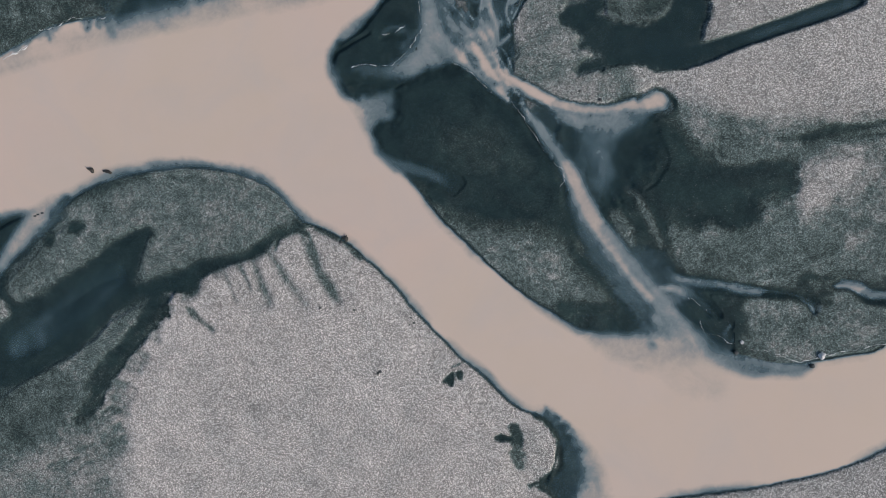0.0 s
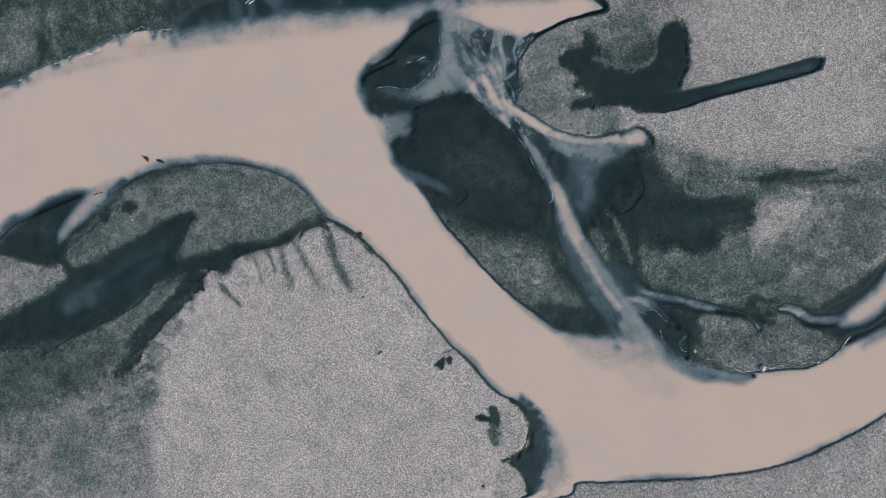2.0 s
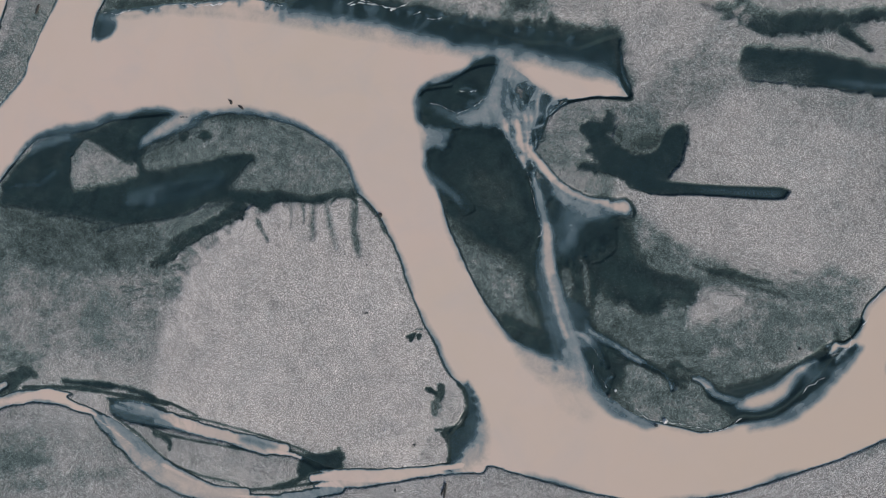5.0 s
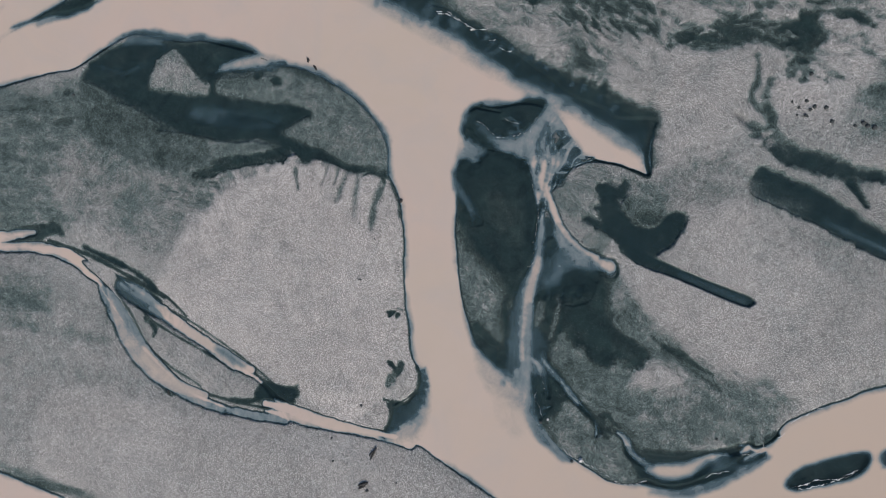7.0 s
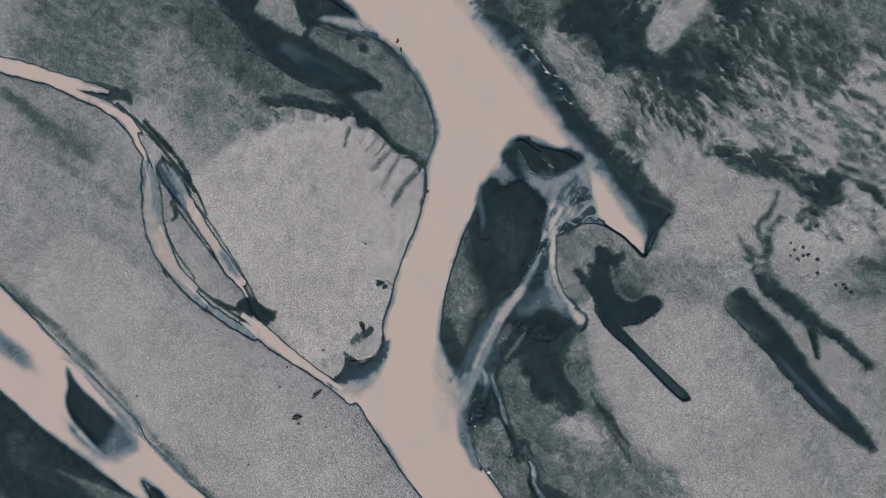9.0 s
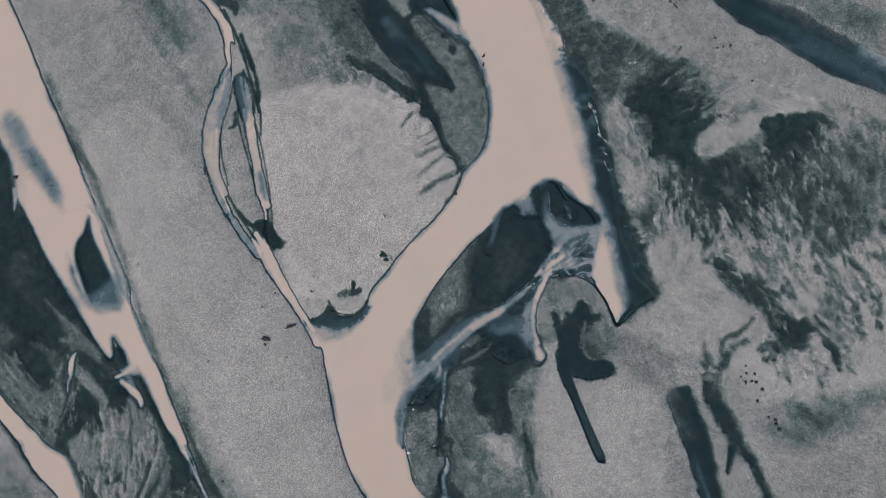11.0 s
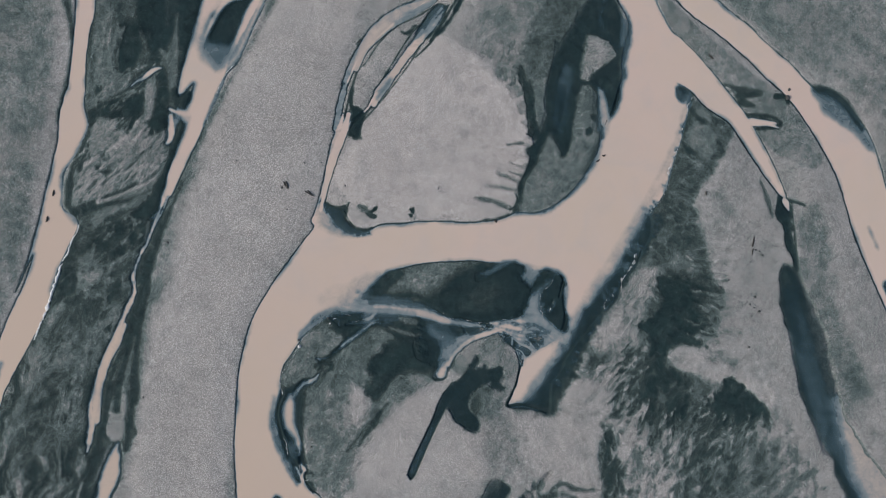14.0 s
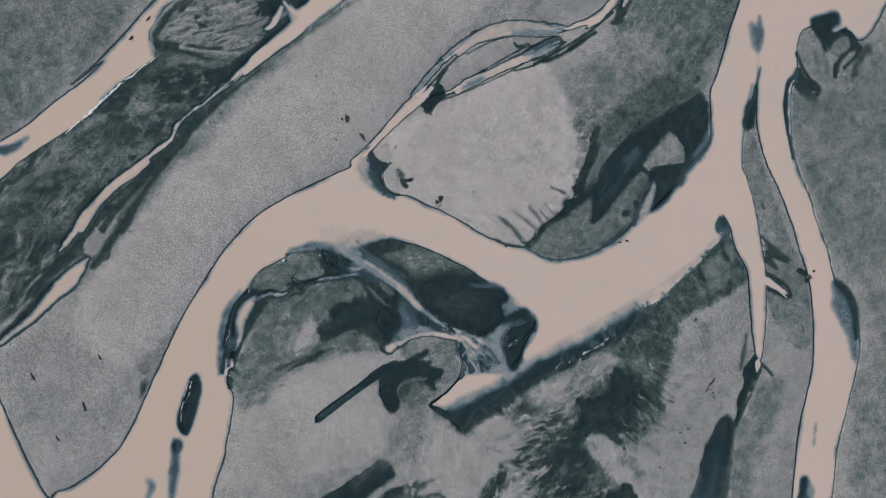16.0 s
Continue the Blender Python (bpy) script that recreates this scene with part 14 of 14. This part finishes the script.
def foam_line(line, seed, gaps=1.3):
    """A broken, beaded ridge of foam along a bank; gaps: how much of it is missing."""
    rng = random.Random(seed)
    pts = curve(line, False, 0.12)
    bm = bmesh.new()
    ridge, wander, n = [], 0.0, len(pts)
    for i, (x, y, w) in enumerate(pts):
        ax, ay = pts[min(i + 1, n - 1)][:2] - pts[max(i - 1, 0)][:2]
        size = math.hypot(ax, ay) + 1e-6
        wander += 0.16 * (rng.random() - 0.5) - 0.14 * wander
        swell = 0.5 + 0.5 * noise.noise(Vector((x * 1.6, y * 1.6, seed)))
        r = 0.2 * w * max(0.04, min(1.3, 3.4 * swell - gaps)) * (0.55 + 0.75 * rng.random())
        ridge.append((x - wander * ay / size, y + wander * ax / size, height_at(x, y) + 0.02, r))
    tube(bm, ridge, 6, 0.45)
    me = bpy.data.meshes.new("foam_line")
    bm.to_mesh(me)
    bm.free()
    me.shade_smooth()
    me.materials.append(FOAM)
    tagged(new("foam_line", me), "thin broken line of white foam along a wet bank", "foam", "foam lines")


foam_line([(-61.12, 11.23, 0.18), (-58.52, 12.06, 0.18), (-57.05, 13.36, 0.18)], 1)
foam_line([(-54.7, 14.14, 0.17), (-53.19, 14.77, 0.17)], 2)
foam_line([(-52.01, 15.86, 0.17), (-49.66, 16.56, 0.17), (-48.27, 17.31, 0.17)], 3)
foam_line([(-47.15, 17.5, 0.17), (-45.94, 18, 0.25), (-44.9, 18.55, 0.17)], 4)
foam_line([(-43.8, 19.91, 0.12), (-41.98, 20.36, 0.12), (-40.25, 21.24, 0.12), (-38.7, 21.06, 0.12), (-36.7, 21.25, 0.16)], 5)
foam_line([(25.46, -11.11, 0.12), (27.12, -11.31, 0.12), (29.19, -12.08, 0.15), (30.73, -12.17, 0.15), (31.54, -11.74, 0.19)], 6)
foam_line([(32.15, -11.52, 0.19), (33.77, -11.13, 0.16), (35.8, -10.89, 0.16), (37.71, -10.24, 0.13)], 7)
foam_line([(19.69, -6.19, 0.09), (20.58, -6.61, 0.09), (21.48, -7.36, 0.09)], 8)
foam_line([(20.86, -8.43, 0.09), (21.29, -9.5, 0.09), (22.44, -9.7, 0.12), (23.59, -10.44, 0.12), (24.11, -10.43, 0.12)], 9)
foam_line([(-12.39, 15.85, 0.11), (-10.84, 16.05, 0.11), (-8.65, 15.96, 0.11), (-7.77, 16.7, 0.09), (-7.11, 17.12, 0.09)], 10)
foam_line([(-6.68, 17.65, 0.17), (-6.35, 18.24, 0.17), (-5.86, 19.09, 0.09), (-5.69, 19.41, 0.11)], 11)
foam_line([(-9.41, 18.94, 0.17), (-8.64, 19.14, 0.12), (-7.82, 19.56, 0.12), (-7.22, 19.82, 0.09)], 12)
foam_line([(-5.8, 22.21, 0.09), (-5.64, 20.7, 0.09), (-5.2, 19.72, 0.09)], 13)
foam_line([(-2.49, 16.13, 0.08), (-1.3, 15.62, 0.08), (0.05, 14.26, 0.08), (1.13, 13.28, 0.07)], 14)
foam_line([(2.75, 12.35, 0.07), (4.36, 10.45, 0.08), (5.22, 8.99, 0.08), (6.08, 7.65, 0.08)], 15)
foam_line([(7.04, 6.57, 0.08), (7.85, 6.02, 0.11), (8.12, 5.11, 0.11), (7.69, 4.2, 0.08)], 16)
foam_line([(-28.25, 24.5, 0.23), (-26.59, 25.76, 0.18), (-23.81, 26, 0.18), (-22.36, 26.06, 0.36), (-21.12, 26.86, 0.18)], 17)
foam_line([(-19.16, 26.44, 0.27), (-18.44, 27.04, 0.18)], 18)
foam_line([(-17.18, 26.51, 0.18), (-15.39, 27.31, 0.13)], 19)
foam_line([(-27.83, 24.44, 0.29), (-26.42, 25.51, 0.34), (-24.56, 25.91, 0.23)], 20)
foam_line([(-22.45, 25.81, 0.45), (-21.33, 26.68, 0.45), (-20.47, 27.6, 0.23)], 21)
foam_line([(44.37, -59.03, 0.38), (46.79, -58.03, 0.51), (49.43, -56.79, 0.64), (51.31, -56.05, 0.64)], 22, 0.55)
foam_line([(51.76, -55.88, 0.64), (53.03, -55.31, 1.28), (55.19, -54.09, 1.02), (57.28, -53.12, 1.03), (59.28, -51.76, 1.41), (61.71, -50.56, 1.03)], 23, 0.55)
foam_line([(62.15, -50.39, 0.52), (63.47, -49.91, 0.77), (65.52, -48.95, 0.39)], 24, 0.55)
foam_line([(37.01, -11.07, 0.18), (38.97, -9.68, 0.18), (40.63, -7.36, 0.27)], 25)
foam_line([(46.33, -1.59, 0.18), (47.18, 0.06, 0.23), (48.22, 1.46, 0.18)], 26)
foam_line([(48.17, 4.64, 0.18), (49.23, 5.41, 0.19), (49.63, 6.97, 0.19), (48.91, 7.59, 0.14)], 27)
foam_line([(49.85, 9.1, 0.23), (50.15, 10.88, 0.19)], 28)
foam_line([(49.87, 11.8, 0.19), (50.7, 14.39, 0.24), (51.73, 16.72, 0.14)], 29)
foam_line([(55.82, 5.56, 0.29), (56.89, 6.99, 0.48), (57.33, 8.25, 0.29), (58.71, 9.54, 0.48), (59.74, 11.25, 0.39), (60.73, 13.34, 0.39)], 30)
foam_line([(38.57, -9.99, 0.24), (40.31, -8.13, 0.24)], 31)
foam_line([(60.74, 12.65, 0.25), (59.45, 9.89, 0.38), (57.81, 7.47, 0.38), (56.6, 5.73, 0.25)], 32)
foam_line([(-18.8, -68.69, 0.19), (-15.71, -67.09, 0.25), (-11.01, -65.02, 0.18)], 33)
foam_line([(0.54, -60.8, 0.18), (3.39, -60.68, 0.24), (7.3, -59.25, 0.18)], 34)
foam_line([(-49.74, 16.3, 0.24), (-47.27, 17.33, 0.36), (-44.96, 18.44, 0.24)], 35)
driftwood([(-38.94, 6.21, 0.19), (-38.53, 6.15, 0.39), (-38.42, 5.81, 0.32)], 36)
driftwood([(-37.37, 6.03, 0.19), (-36.9, 5.97, 0.32), (-36.55, 5.8, 0.25)], 37)
driftwood([(-13.28, -0.59, 0.33), (-12.95, -0.65, 0.39), (-12.95, -1.03, 0.22)], 38)
driftwood([(42.96, -67.42, 0.19), (43.57, -66.97, 0.31), (43.93, -66.72, 0.19)], 39)
driftwood([(47.4, -64.49, 0.25), (47.82, -64.11, 0.38), (48.29, -63.92, 0.25)], 40)
driftwood([(-20.72, -46.18, 0.23), (-20.23, -46.59, 0.23)], 41)
driftwood([(-21.83, -82.49, 0.26), (-21.49, -82.01, 0.53), (-21.84, -81.67, 0.4)], 42)
driftwood([(10.83, -36.78, 0.22), (11.19, -35.76, 0.44)], 43)
driftwood([(8.78, -32.16, 0.18), (8.82, -31.45, 0.27), (8.85, -30.97, 0.18)], 44)
driftwood([(10.53, -36.41, 0.27), (10.92, -35.7, 0.45), (11.25, -35.17, 0.27)], 45)
driftwood([(71.83, -4.63, 0.19), (71.63, -3.39, 0.26)], 46)
driftwood([(85.03, -5.12, 0.2), (84.69, -3.62, 0.34)], 47)
driftwood([(77.22, 3.44, 0.26), (77.31, 5.28, 0.33)], 48)
driftwood([(83.96, 8.27, 0.2), (83.6, 9.33, 0.27)], 49)
driftwood([(9.29, -32.39, 0.24), (8.78, -30.5, 0.3)], 50)
driftwood([(-70.39, 7.62, 0.28), (-70.49, 8.96, 0.35)], 51)
driftwood([(-47.94, 40.21, 0.25), (-46.11, 41.26, 0.37)], 52)
driftwood([(-45.98, 41.63, 0.25), (-44.87, 42.26, 0.25)], 53)
driftwood([(-48.01, 26.61, 0.36), (-47.44, 27.11, 0.36)], 54)
boulder(31.89, -11.57, 0.93, True, 55)
boulder(31.09, -12.59, 0.62, False, 56)
boulder(24.12, -11.39, 0.59, False, 57)
boulder(24.62, -10.43, 0.47, True, 58)
boulder(-75.47, 26.07, 1.44, False, 59)
boulder(-1.36, -27.32, 0.44, True, 60)
for i, (x, y, size) in enumerate([(-15.49, -7.45, 0.25), (-12.14, -7.6, 0.21), (-9.82, -13.77, 0.25), (-0.84, -15.14, 0.17), (-0.89, -17.39, 0.17), (9.4, 13.27, 0.25), (11.36, 12.45, 0.34), (-6.66, -8.33, 0.21), (-6.33, -8.87, 0.25), (-6.77, -9.04, 0.17)]):
    stone(x, y, size, i + 1200)
for i, (x, y, size) in enumerate([(-9.59, -13.55, 0.33), (2.95, -27.47, 0.39), (2.62, -30.95, 0.27), (2.84, -34.16, 0.34), (5.26, -36.45, 0.34), (19.94, 52.32, 0.58), (23.12, 48.16, 0.5), (23.32, 48.77, 0.5), (24.62, 49.76, 0.58), (23.4, 47.1, 0.43), (26.53, 48.68, 0.58), (29.32, 50.3, 0.51), (29.94, 51.36, 0.67), (30.61, 51.39, 0.67), (31.52, 51.85, 0.74), (20.51, 47.37, 0.36), (43.99, 3.57, 0.41)]):
    stone(x, y, size, i + 1220)
for i, (x, y, size) in enumerate([(-3.87, -58.96, 0.36), (14.36, -32.31, 0.33), (18.96, -50.69, 0.25), (35.06, -44.31, 0.44), (-36.83, 48.74, 0.47), (-38.75, 48.49, 0.47), (-37.09, 51.06, 0.56), (-35.06, 41.93, 0.63), (-37.5, 42.21, 0.46), (-30.16, 54.25, 0.47), (-36.91, 49.74, 0.37), (23.2, 47.06, 0.52), (21.74, 47.32, 0.44), (22.25, 46.38, 0.35), (21.93, 48.78, 0.52), (23.26, 48.91, 0.44), (-13.5, -1.04, 0.33)]):
    stone(x, y, size, i + 1240)
for i, (x, y, size) in enumerate([(11.93, -36.15, 0.46), (-64.13, -22.6, 0.52), (80.96, -17.23, 0.4), (82.6, -23.03, 0.4), (58.99, -26.25, 0.38), (14.26, -46.37, 0.37), (-46.45, 42.97, 0.41), (-46.38, 43.97, 0.41), (-46.16, 42.23, 0.41), (-77.17, 25.17, 0.55)]):
    stone(x, y, size, i + 1260)
